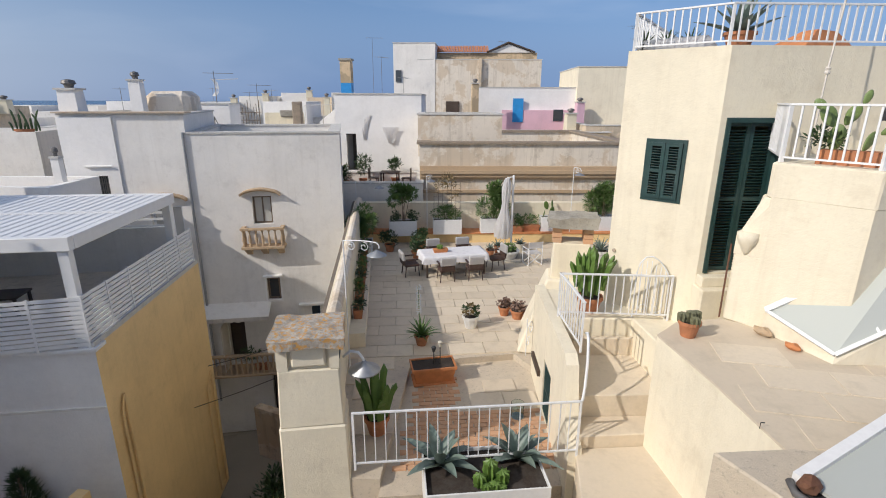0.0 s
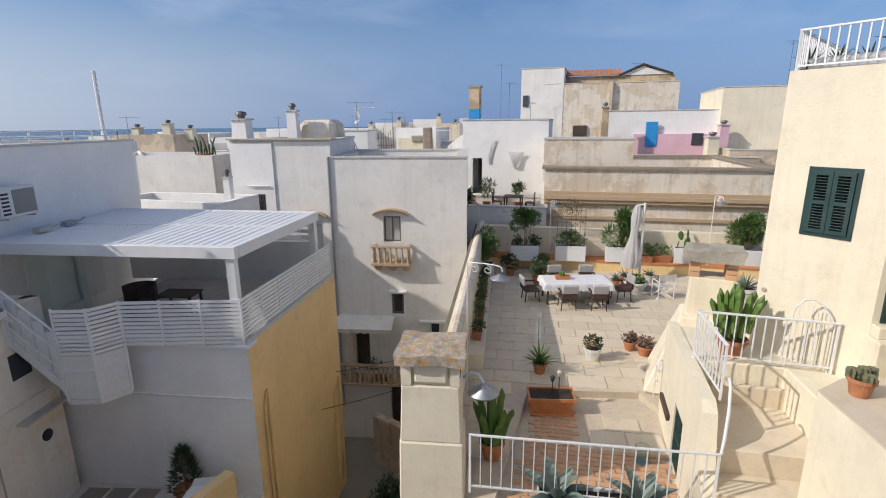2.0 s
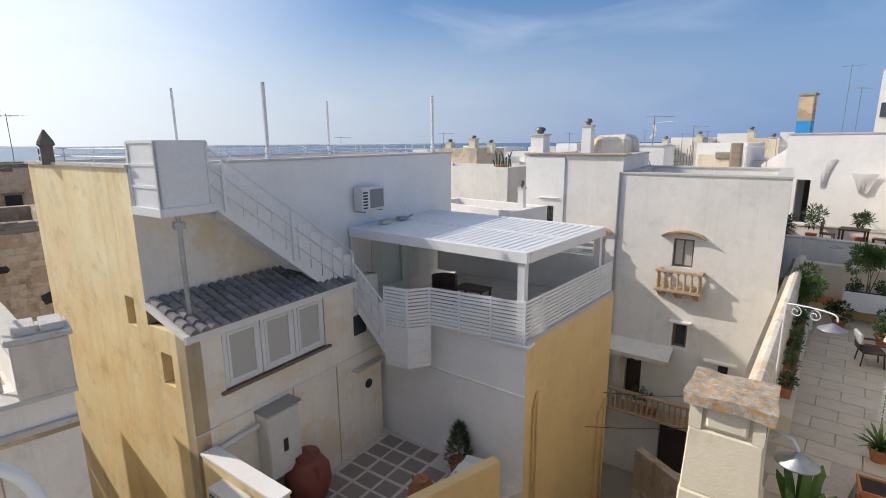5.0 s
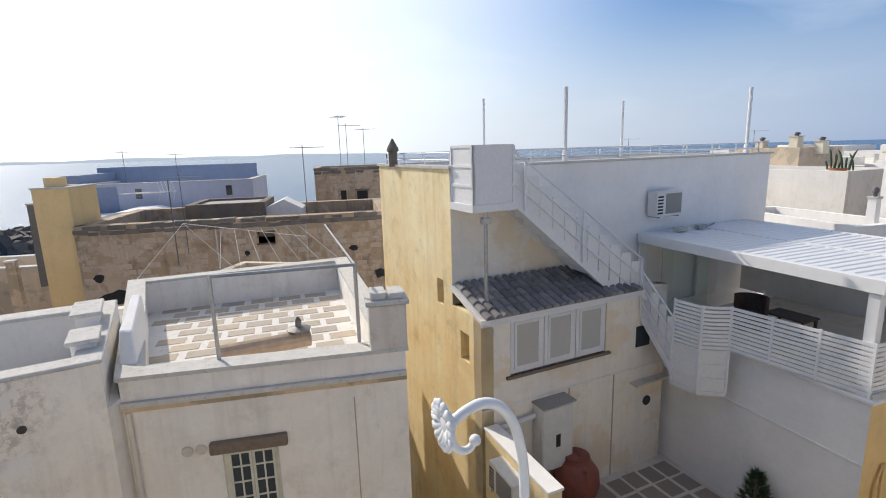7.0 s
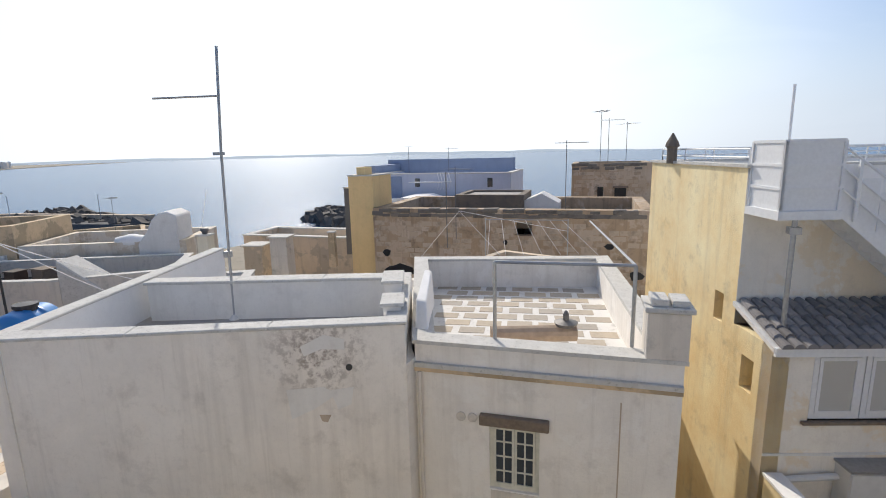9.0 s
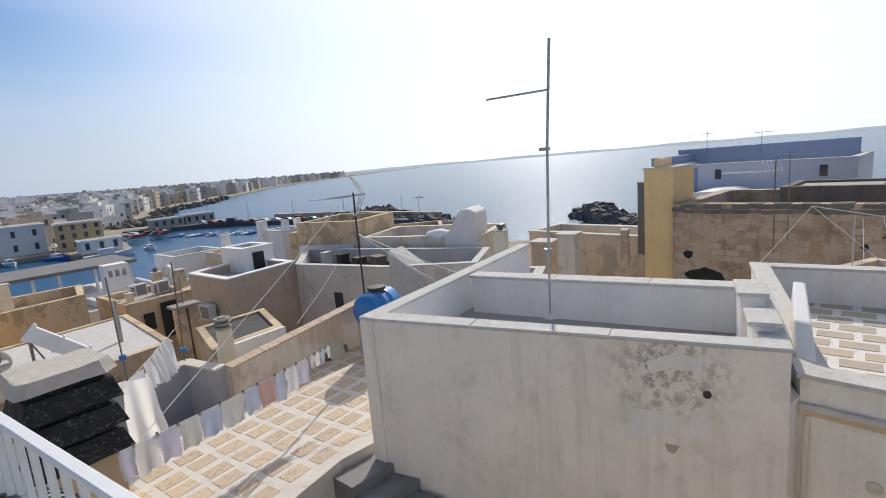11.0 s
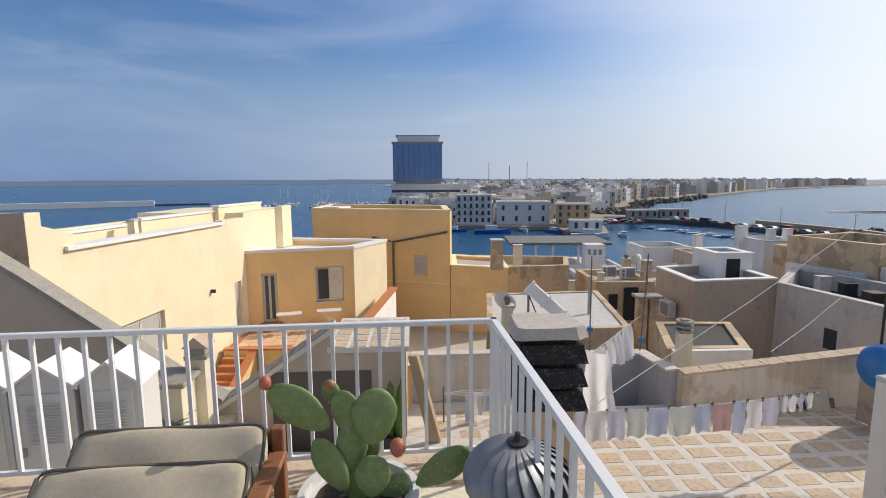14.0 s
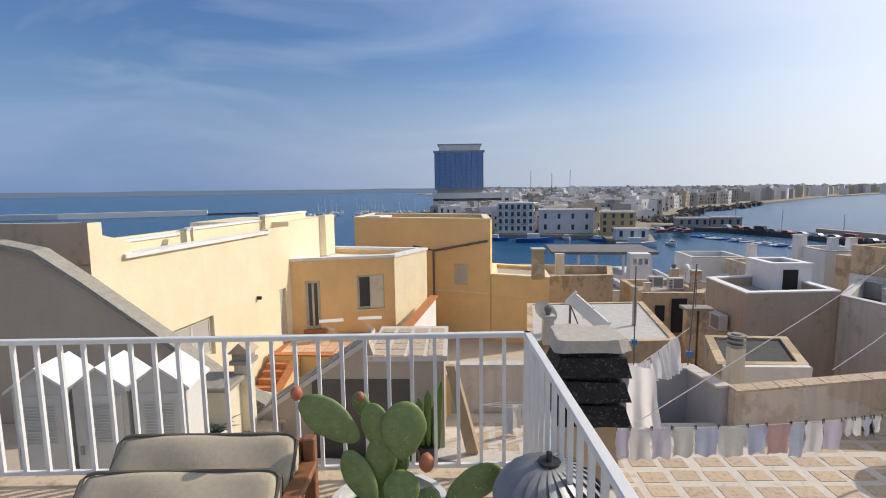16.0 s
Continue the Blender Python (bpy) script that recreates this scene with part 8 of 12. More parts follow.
pads(bp, PRICKLY, [(-0.2, 0, 0.18, 0.36, 0.2, 5, 0, 5), (-0.22, 0, 0.5, 0.34, 0.22, -6, 40, -35), (-0.12, 0, 0.52, 0.3, 0.16, 8, 10, 20), (0.12, 0, 0.2, 0.3, 0.16, 0, 60, 35), (0.26, 0, 0.42, 0.26, 0.13, 8, 20, 55), (-0.36, 0.05, 0.72, 0.2, 0.13, 0, 20, -50), (0.02, 0.05, 0.78, 0.2, 0.1, 0, 30, 15)])
shrub(bp, (-0.3, 0.02, 0.3), 0.22, 0.14, 0.2, 180, 0.08, LEAF_DARK, 121, 0.3)
bc = thing("balcony_chair", "dark folding chair on the balcony", "chair", "", pose(5.85, 7.25, 0.95, 0, 0, 30))
for a, b in (((-0.2, -0.2, 0), (-0.2, 0.25, 0.75)), ((0.2, -0.2, 0), (0.2, 0.25, 0.75)), ((-0.2, 0.2, 0), (-0.2, -0.2, 0.42)), ((0.2, 0.2, 0), (0.2, -0.2, 0.42))):
    bm = bmesh.new()
    tube(bm, [a, b], 0.014, 6)
    part("leg", bm, BLACK, bc)
bm = bmesh.new()
box(bm, -0.2, 0.2, -0.2, 0.18, 0.41, 0.43)
part("seat", bm, BLACK, bc)
bm = bmesh.new()
box(bm, -0.2, 0.2, 0.17, 0.25, 0.58, 0.74)
part("backrest", bm, BLACK, bc)
lm_ = thing("lightning_mast", "thin cable mast on the cream wall", "mast", "", pose(5.05, 7.9, 0.0))
bm = bmesh.new()
tube(bm, [(0, 0, 0.9), (0.08, 0.1, 2.2), (0.2, 0.2, 3.4)], 0.014, 6)
part("mast", bm, PALE_GREY, lm_)
bm = bmesh.new()
lathe(bm, [(0.03, 0), (0.04, 0.02), (0.03, 0.05), (0.04, 0.08), (0.03, 0.1)], 10, pose(0.08, 0.1, 2.15))
part("insulator", bm, PALE_GREY, lm_)

# ---- skylights on the raised pavement ----
sky1 = thing("sloping_skylight", "sloping glazed skylight in a cream frame", "skylight")
SA, SB, SC, SD = Vector((4.42, 7.12, -1.17)), Vector((4.82, 6.2, -1.38)), Vector((5.72, 6.2, -0.82)), Vector((5.75, 6.56, 0.02))
bm = bmesh.new()
solid(bm, [(4.4, 7.15, -1.5), (4.8, 6.17, -1.5), (5.75, 6.17, -1.5), (5.78, 6.6, -1.5)], [SA - Vector((0, 0, 0.03)), SB - Vector((0, 0, 0.03)), SC - Vector((0, 0, 0.03)), SD - Vector((0, 0, 0.03))])
part("kerb", bm, CREAM, sky1)
bm = bmesh.new()
n_ = (SB - SA).cross(SD - SA).normalized()
n_ = n_ if n_.z > 0 else -n_
solid(bm, [SA, SB, SC, SD], [p + n_ * 0.012 for p in (SA, SB, SC, SD)])
part("glazing", bm, SKYLIGHT_GLASS, sky1)
for a, b, w in ((SA, SD, 0.09), (SA, SB, 0.05), (SB, SC, 0.06), (SA.lerp(SD, 0.55), SB.lerp(SC, 0.55), 0.035)):
    bm = bmesh.new()
    tube(bm, [a + n_ * 0.02, b + n_ * 0.02], w * 0.62, 4)
    part("glazing_bar", bm, WHITE_PAINT, sky1)
sky2 = thing("grey_roof_hatch", "grey metal roof hatch with white trim and black gasket", "skylight", "", pose(3.3, 3.62, -1.42, 0, 0, 28))
bm = bmesh.new()
solid(bm, [(-0.3, -0.42, 0.0), (1.9, -0.42, 0.0), (1.9, 0.38, 0.0), (-0.3, 0.38, 0.0)], [(-0.26, -0.4, 0.02), (1.9, -0.4, 0.3), (1.9, 0.36, 0.3), (-0.26, 0.36, 0.02)])
part("kerb", bm, BLACK, sky2)
bm = bmesh.new()
solid(bm, [(-0.2, -0.36, 0.05), (1.9, -0.36, 0.35), (1.9, 0.32, 0.35), (-0.2, 0.32, 0.05)], [(-0.2, -0.36, 0.08), (1.9, -0.36, 0.38), (1.9, 0.32, 0.38), (-0.2, 0.32, 0.08)])
part("lid", bm, SKYLIGHT_GLASS, sky2, "pale frosted pane")
for y in (-0.4, 0.36):
    bm = bmesh.new()
    solid(bm, [(-0.24, y - 0.05, 0.03), (1.9, y - 0.05, 0.33), (1.9, y + 0.05, 0.33), (-0.24, y + 0.05, 0.03)], [(-0.24, y - 0.05, 0.12), (1.9, y - 0.05, 0.42), (1.9, y + 0.05, 0.42), (-0.24, y + 0.05, 0.12)])
    part("trim", bm, WHITE_PAINT, sky2)
bm = bmesh.new()
tube(bm, [(-0.28, 0.4, 0.05), (-0.36, 0.3, 0.03), (-0.38, -0.2, 0.03), (-0.3, -0.48, 0.05), (0.1, -0.52, 0.08), (1.9, -0.52, 0.3)], 0.035, 8)
part("gasket", bm, DARK_STEEL, sky2, smooth=True)
bm = bmesh.new()
blob(bm, (-0.26, 0.26, 0.12), 0.1, 0.08, 0.08, None, 2, 0.5)
part("hinge_motor", bm, RUST, sky2)
bm = bmesh.new()
prism(bm, [(2.4, 4.25), (3.0, 3.2), (5.0, 3.2), (5.0, 4.2), (3.2, 4.35)], STREET, -1.42)
part("roof_kerb", bm, GROUT, pavement, "tan stone slab under the hatch", bevel=0.02)
for x, y, nm, mat_, s in ((4.35, 6.98, "loose_stone", BALUSTER_STONE, 0.09), (4.52, 6.55, "loose_tile", TERRACOTTA_ORANGE, 0.07)):
    bm = bmesh.new()
    blob(bm, (0, 0, s * 0.7), s * 1.5, s, s * 0.7, None, 2, 0.4, 4)
    single(nm, bm, mat_, "loose broken " + ("stone" if s > 0.08 else "terracotta tile") + " on the pavement", "rubble", "", pose(x, y, BLOCK_TOP, 0, 0, -60))
bm = bmesh.new()
tube(bm, [(0, 0, 0), (0, 0, 0.07), (0.04, 0, 0.07)], 0.006, 5)
single("iron_hook", bm, BLACK, "small iron hook in the pavement edge", "hook", "", pose(3.12, 4.75, BLOCK_TOP))
# green hatch door and timber in the stair wall
SW0, SW1 = (1.62, 6.75), (1.5, 10.4)
bm = bmesh.new()
SWM = (1.6, 7.35)
wall_mesh(bm, span(SW1, SWM), STREET, -2.08, 0.2, [(1.5, 2.2, -4.16, -3.05)], face(SW1, SWM))
part("side_wall", bm, CREAM, stair)
bm = bmesh.new()
m_ = face(SWM, (1.62, 6.6))
prof = [(0, STREET), (0.75, STREET), (0.75, -3.3), (0.6, -3.24), (0.42, -3.0), (0.3, -2.6), (0.18, -2.2), (0.0, -2.08)]
solid(bm, [m_ @ Vector((x, 0, z)) for x, z in prof], [m_ @ Vector((x, 0.2, z)) for x, z in prof])
part("side_wall", bm, CREAM, stair)
shutter(stair, face(SW1, SW0), 1.52, 2.18, -4.14, -3.07, GREEN_SHUTTER, 0.02, 1, 0.05, "hatch_door")
bm = bmesh.new()
box(bm, 0.35, 1.2, -0.06, 0.0, -3.62, -3.5)
part("timber_rail", bm, DARK_WOOD, stair, "", face(SW1, SW0))
gj = thing("glass_lantern", "clear glass lantern on the brick path", "lantern", "", pose(1.05, 8.6, BRICK_Z))
bm = bmesh.new()
lathe(bm, [(0.12, 0), (0.13, 0.3), (0.12, 0.31), (0.115, 0.02)], 20)
part("glass", bm, GLASS_CLEAR, gj)
bm = bmesh.new()
lathe(bm, [(0.13, 0), (0.13, 0.015)], 20)
part("base", bm, STEEL, gj)

# ---- white balcony house ----
hf = face(H_A, H_B)


def hood(parent, m, xc, w, z, rise=0.16, out=0.26):
    """An arched moulded hood over a window."""
    n_ = 12
    bm = bmesh.new()
    for t0, h0, o in ((0.0, 0.05, out), (0.05, 0.05, out * 0.7)):
        pts_o, pts_i = [], []
        for k in range(n_ + 1):
            u = -1 + 2 * k / n_
            zz = z - t0 + rise * (1 - u * u) - (0.03 if abs(u) > 0.9 else 0)
            pts_o.append((xc + u * w / 2, zz))
            pts_i.append((xc + u * w / 2 * 0.97, zz - h0))
        for k in range(n_):
            (x0, a0), (x1, a1), (b0, c0), (b1, c1) = pts_o[k], pts_o[k + 1], pts_i[k], pts_i[k + 1]
            solid(bm, [(x0, -o, c0), (x1, -o, c1), (x1, 0.02, c1), (x0, 0.02, c0)], [(x0, -o, a0), (x1, -o, a1), (x1, 0.02, a1), (x0, 0.02, a0)])
    part("hood", bm, BALUSTER_STONE, parent, "", m)


def baluster_mesh(h, r):
    bm = bmesh.new()
    lathe(bm, [(r, 0), (r, 0.06 * h), (r * 0.55, 0.12 * h), (r * 0.95, 0.35 * h), (r * 0.9, 0.45 * h), (r * 0.45, 0.75 * h), (r * 0.5, 0.88 * h), (r, 0.94 * h), (r, h)], 8)
    return mesh_of(bm, "baluster", BALUSTER_STONE, smooth=True)


def stone_balcony(parent, m, x0, x1, z, h, out, n, ends=True):
    bm = bmesh.new()
    box(bm, x0 - 0.04, x1 + 0.04, -out - 0.04, 0, z - 0.1, z)
    part("balcony_slab", bm, BALUSTER_STONE, parent, "", m, bevel=0.01)
    bm = bmesh.new()
    box(bm, x0 - 0.03, x1 + 0.03, -out - 0.03, -out + 0.12, z + h - 0.07, z + h)
    if ends:
        box(bm, x0 - 0.03, x0 + 0.1, -out + 0.12, 0, z + h - 0.07, z + h)
        box(bm, x1 - 0.1, x1 + 0.03, -out + 0.12, 0, z + h - 0.07, z + h)
    part("balcony_rail", bm, BALUSTER_STONE, parent, "", m)
    me = baluster_mesh(h - 0.07, 0.055)
    for k in range(n):
        piece("baluster", me, parent, m @ pose(x0 + 0.05 + (x1 - x0 - 0.1) * k / (n - 1), -out + 0.05, z))
    if ends:
        for y in (-out * 0.5, -0.08):
            for x in (x0 + 0.04, x1 - 0.04):
                piece("baluster", me, parent, m @ pose(x, y, z))
    for x in (x0 + 0.15, (x0 + x1) / 2, x1 - 0.15):
        bm = bmesh.new()
        solid(bm, [(x - 0.09, -0.06, z - 0.38), (x + 0.09, -0.06, z - 0.38), (x + 0.09, 0.0, z - 0.38), (x - 0.09, 0.0, z - 0.38)], [(x - 0.13, -out * 0.92, z - 0.1), (x + 0.13, -out * 0.92, z - 0.1), (x + 0.13, 0, z - 0.1), (x - 0.13, 0, z - 0.1)])
        part("corbel", bm, BALUSTER_STONE, parent, "", m)


hood(balcony_house, hf, 2.2, 1.35, -1.35)
window(balcony_house, hf, 1.88, 2.54, -2.5, -1.5, OLD_WOOD, GLASS_GREY, 2, 0, 0.16, 0.04, label="window with curtains and grey shutters")
stone_balcony(balcony_house, hf, 1.5, 2.9, -3.22, 0.66, 0.42, 7)
window(balcony_house, hf, 2.1, 2.58, -5.42, -4.55, OLD_WOOD, GLASS_DARK, 1, 0, 0.14, 0.05)
sill(balcony_house, hf, 2.0, 2.7, -4.42, WHITE_CLEAN, 0.2, 0.06, "drip_hood")
bm = bmesh.new()
box(bm, 2.04, 2.64, -0.02, 0, -5.5, -5.42)
box(bm, 2.04, 2.1, -0.02, 0, -5.42, -4.5)
box(bm, 2.58, 2.64, -0.02, 0, -5.42, -4.5)
part("surround", bm, WHITE_CLEAN, balcony_house, "", hf)
# awning, lower balcony and doors
bm = bmesh.new()
solid(bm, [(-0.2, -0.75, -5.78), (2.2, -0.75, -5.78), (2.2, 0, -5.5), (-0.2, 0, -5.5)], [(-0.2, -0.75, -5.75), (2.2, -0.75, -5.75), (2.2, 0, -5.46), (-0.2, 0, -5.46)])
part("awning", bm, WHITE_WALL, balcony_house, "", hf)
bm = bmesh.new()
for k in range(16):
    x = -0.2 + 0.15 * k
    solid(bm, [(x, -0.76, -5.9 - 0.04 * (k % 2)), (x + 0.15, -0.76, -5.9 - 0.04 * ((k + 1) % 2)), (x + 0.15, -0.75, -5.9), (x, -0.75, -5.9)], [(x, -0.76, -5.76), (x + 0.15, -0.76, -5.76), (x + 0.15, -0.75, -5.76), (x, -0.75, -5.76)])
part("awning_fringe", bm, PALE_GREY, balcony_house, "", hf)
void(balcony_house, hf, 0.57, 1.13, -7.9, -5.97, DARK_WOOD, 0.3)
stone_balcony(balcony_house, hf, -0.1, 3.0, -8.0, 0.78, 0.8, 17, False)
for k in range(2):
    bm = bmesh.new()
    lathe(bm, [(0.1, 0), (0.13, 0.22)], 12, hf @ pose(1.6 + 0.3 * k, -0.5, -8.0))
    part("flower_pot", bm, TERRACOTTA, balcony_house)
bm = bmesh.new()
leaves(bm, (1.4, -0.6, -7.3), 0.4, 0.2, 0.25, 260, 0.12, 131, 0.3)
part("trailing_foliage", bm, LEAF_DARK, balcony_house, "", hf)
bm = bmesh.new()
box(bm, 0.0, 0.03, -0.4, 0.0, -7.9, -6.1)
box(bm, 0.0, 0.03, -0.8, -0.4, -7.9, -6.1, pose(0, 0, 0))
part("open_shutter", bm, PALE_GREY, balcony_house, "", hf @ pose(0.5, 0, 0))
void(balcony_house, hf, 1.97, 2.88, -10.4, -8.57, DARK_WOOD, 0.2, "street_door", "dark brown street door")
sill(balcony_house, hf, 3.2, 4.2, -5.6, WHITE_CLEAN, 0.18, 0.08, "drip_hood")
bm = bmesh.new()
box(bm, 3.65, 3.95, -0.01, 0.05, -6.1, -5.72)
part("small_window", bm, GLASS_DARK, balcony_house, "", hf)
lf = face((-13.22, 15.92), H_A)
hood(left_house, lf, 2.84, 1.5, -1.46)
window(left_house, lf, 2.32, 3.37, -2.95, -1.76, WHITE_PAINT, GLASS_GREY, 2, 0, 0.16, 0.05)
sill(left_house, lf, 2.15, 3.55, -2.95, WHITE_CLEAN, 0.25, 0.08)
window(left_house, lf, 0.76, 1.2, -1.47, -0.7, DARK_STEEL, GLASS_DARK, 3, 2, 0.1, 0.03, label="small barred window")
sill(left_house, lf, 0.55, 1.4, -0.36, WHITE_CLEAN, 0.14, 0.04, "drip_hood")
bm = bmesh.new()
tube(bm, [(3.74, -0.05, 0.7), (3.74, -0.05, -2.0), (3.78, -0.05, -9.5)], 0.045, 8)
part("drain_pipe", bm, STEEL, left_house, "", lf)
# whiter strip: fresh paint, with this face's brighter light put into the colour
bm = bmesh.new()
wall_mesh(bm, 1.66, -9, 1.2, 0.05, [(0.82, 1.26, -1.47, -0.7)], pose(-0.06, -0.055, 0))
part("white_bay", bm, WHITE_CLEAN, left_house, "fresh white strip of wall, whitened for its brighter light", lf)


def chimney_stack(x, y, z, w, h, label, mat=WHITE_CLEAN, cowl=True, yaw=10):
    ob = thing("roof_chimney", label, "chimney", "roof chimneys", pose(x, y, z, 0, 0, yaw))
    bm = bmesh.new()
    prism(bm, [(-w / 2, -w / 2), (w / 2, -w / 2), (w / 2, w / 2), (-w / 2, w / 2)], 0, h, top=[(-w * 0.44, -w * 0.44), (w * 0.44, -w * 0.44), (w * 0.44, w * 0.44), (-w * 0.44, w * 0.44)])
    part("shaft", bm, mat, ob)
    bm = bmesh.new()
    box(bm, -w * 0.55, w * 0.55, -w * 0.55, w * 0.55, h, h + 0.06)
    part("cap", bm, COPING, ob)
    if cowl:
        bm = bmesh.new()
        lathe(bm, [(w * 0.2, h + 0.06), (w * 0.24, h + 0.16), (w * 0.36, h + 0.2), (w * 0.3, h + 0.3), (0.02, h + 0.34)], 12)
        part("cowl", bm, DARK_STEEL, ob)
    return ob


chimney_stack(-13.1, 16.5, 1.25, 0.6, 0.78, "white chimney with a dark round cowl")
chimney_stack(-12.55, 19.1, 1.1, 0.44, 1.3, "slim white chimney with a dark cowl")
chimney_stack(-12.35, 14.5, -0.95, 0.25, 1.0, "thin white pipe chimney")
house("low_white_house", [(-16.4, 13.25), (-11.7, 13.25), (-11.9, 15.5), (-16.4, 15.1)], STREET, -0.95, 0.33, "low white house behind the louvred pergola", WHITE_CLEAN, thick=0.22, skip_cope=True)
antenna("roof_aerial", -13.0, 26.0, 0.9, 2.2, 30, 1.4, 8)
# metal roof edge and rim of the hooded house
bm = bmesh.new()
box(bm, -0.12, span((-13.22, 15.92), H_A) + 0.1, -0.14, 0.5, 1.31, 1.36)
part("metal_edge", bm, GREY_RENDER, left_house, "", lf)
# alley garden
gd = structure("ground_alley", "overgrown earth at the bottom of the alley", "ground")
bm = bmesh.new()
prism(bm, [(-7.6, 2.6), (-2.0, 5.5), (-4.5, 17.5), (-9.3, 15.8)], STREET - 1.0, STREET - 0.6)
part("earth", bm, LAND, gd)
for k, (x, y, r) in enumerate(((-5.4, 10.6, 0.9), (-4.6, 9.2, 0.8), (-5.6, 12.2, 0.7), (-4.3, 11.4, 0.6))):
    ob = thing("alley_shrub", "dark shrub growing in the shaded alley", "shrub", "alley shrubs", pose(x, y, STREET - 0.6))
    shrub(ob, (0, 0, r * 1.1), r, r, r, 700, 0.2, LEAF_DARK, 140 + k, 0.25, 0.1)
bm = bmesh.new()
wall_mesh(bm, 3.0, STREET - 0.6, -8.6, 0.3, (), face((-7.4, 14.9), (-4.9, 14.0)))
single("alley_wall", bm, RUIN, "rough low stone wall in the alley", "wall", kind="structure")
cab = thing("alley_cables", "black cables strung across the alley", "cable")
for a, b in (((-7.35, 11.5, -6.3), (-4.2, 15.9, -6.6)), ((-7.4, 12.5, -5.6), (-5.2, 17.0, -6.4))):
    bm = bmesh.new()
    A_, B_ = Vector(a), Vector(b)
    tube(bm, [A_.lerp(B_, t) - Vector((0, 0, 0.5 * t * (1 - t))) for t in (0, 0.25, 0.5, 0.75, 1)], 0.012, 4)
    part("cable", bm, BLACK, cab)

# ---- south side: yellow house details ----
yf = face(YEL_A, YEL_B)
window(yellow_house, yf, 0.58, 1.2, -4.12, -2.0, CREAM_WOOD, GLASS_DARK, 2, 0, 0.1, 0.07, "glazed_door")
window(yellow_house, yf, 2.78, 3.95, -3.38, -1.86, CREAM_WOOD, GLASS_DARK, 2, 0, 0.1, 0.06)
bm = bmesh.new()
box(bm, 3.36, 3.93, 0.02, 0.05, -3.36, -1.88)
part("roller_screen", bm, CREAM_DIRTY, yellow_house, "", yf)
sill(yellow_house, yf, 2.7, 4.03, -3.38, PALE_YELLOW)
sill(yellow_house, yf, 0.45, 1.35, -4.12, TERRACOTTA, 0.3, 0.12, "door_step")


def pale(y, out=0.0):
    """A place on the west face of the pale house."""
    t = (y + 12.36) / (-22.1 + 12.36)
    return (9.8 + 0.4 * t - out, y)


OUT = face((9.8, -12.36), (10.2, -22.1))
L_ = span((9.8, -12.36), (10.2, -22.1))
for a, b, c, d, nm in ((2.44, 4.34, -3.35, -2.08, "window"), (8.69, 9.24, -4.3, -2.15, "glazed_door")):
    window(pale_wall, OUT, a, b, c, d, CREAM_WOOD, GLASS_GREY, 2 if nm == "window" else 1, 0, 0.12, 0.07, nm)
# stepped parapet and long white ledge
for y0, y1, z1 in ((-12.36, -12.75, 1.16), (-12.75, -20.4, 0.22), (-20.4, -22.3, 0.36)):
    bm = bmesh.new()
    prism(bm, [pale(y0, 0.004), pale(y1, 0.004), (pale(y1)[0] + 0.32, y1), (pale(y0)[0] + 0.32, y0)], 0.2, z1)
    part("parapet", bm, PALE_YELLOW, pale_wall)
bm = bmesh.new()
a, b = pale(-12.75), pale(-13.6)
solid(bm, [(a[0], a[1], 0.2), (b[0], b[1], 0.2), (b[0] + 0.3, b[1], 0.2), (a[0] + 0.3, a[1], 0.2)], [(a[0], a[1], 0.85), (b[0], b[1], 0.6), (b[0] + 0.3, b[1], 0.6), (a[0] + 0.3, a[1], 0.85)])
part("parapet_ramp", bm, PALE_YELLOW, pale_wall)
bm = bmesh.new()
prism(bm, [pale(-13.3, 0.1), pale(-20.4, 0.1), (pale(-20.4)[0] + 0.36, -20.4), (pale(-13.3)[0] + 0.36, -13.3)], 0.22, 0.32)
part("white_ledge", bm, WHITE_CLEAN, pale_wall)
for y0, y1, z1, nm in ((-13.6, -17.2, 0.48, "upper_parapet"), (-17.2, -21.5, 0.62, "upper_parapet"), (-21.5, -25.4, 0.8, "upper_parapet")):
    bm = bmesh.new()
    prism(bm, [(10.9, y0), (11.1, y1), (11.35, y1), (11.15, y0)], -0.4, z1)
    up = part(nm, bm, PALE_YELLOW, pale_wall)
    bm = bmesh.new()
    prism(bm, [(10.85, y0 + 0.04), (11.05, y1 - 0.02), (11.4, y1 - 0.02), (11.2, y0 + 0.04)], z1, z1 + 0.07)
    part("coping", bm, WHITE_CLEAN, up, "", Matrix.Identity(4))
bm = bmesh.new()
wall_mesh(bm, span((14.6, -11.5), (9.8, -12.36)), 0.18, 1.16, 0.3, (), face((14.6, -11.5), (9.8, -12.36)))
part("north_parapet", bm, GREY_RENDER, pale_wall)
bm = bmesh.new()
prism(bm, [(10.2, -22.1), (14.6, -21.7), (15, -26.0), (10.35, -26.6)], STREET, 0.55)
part("back_block", bm, PALE_YELLOW, pale_wall)
bm = bmesh.new()
prism(bm, [(10.02, -25.3), (10.3, -25.2), (10.3, -26.2), (10.02, -26.3)], -1.3, 0.66)
part("pilaster", bm, PALE_YELLOW, pale_wall)
chimney_stack(10.6, -13.4, 0.2, 0.22, 0.45, "low vent on the pale yellow parapet", PALE_YELLOW, False)
chimney_stack(10.55, -16.4, 0.2, 0.22, 0.45, "low vent on the pale yellow parapet", PALE_YELLOW, False)
cam = thing("wall_spotlight", "small black spotlight on the pale wall", "lamp", "", OUT @ pose(7.0, 0, -2.1))
bm = bmesh.new()
box(bm, -0.05, 0.05, -0.16, 0.02, -0.06, 0.06)
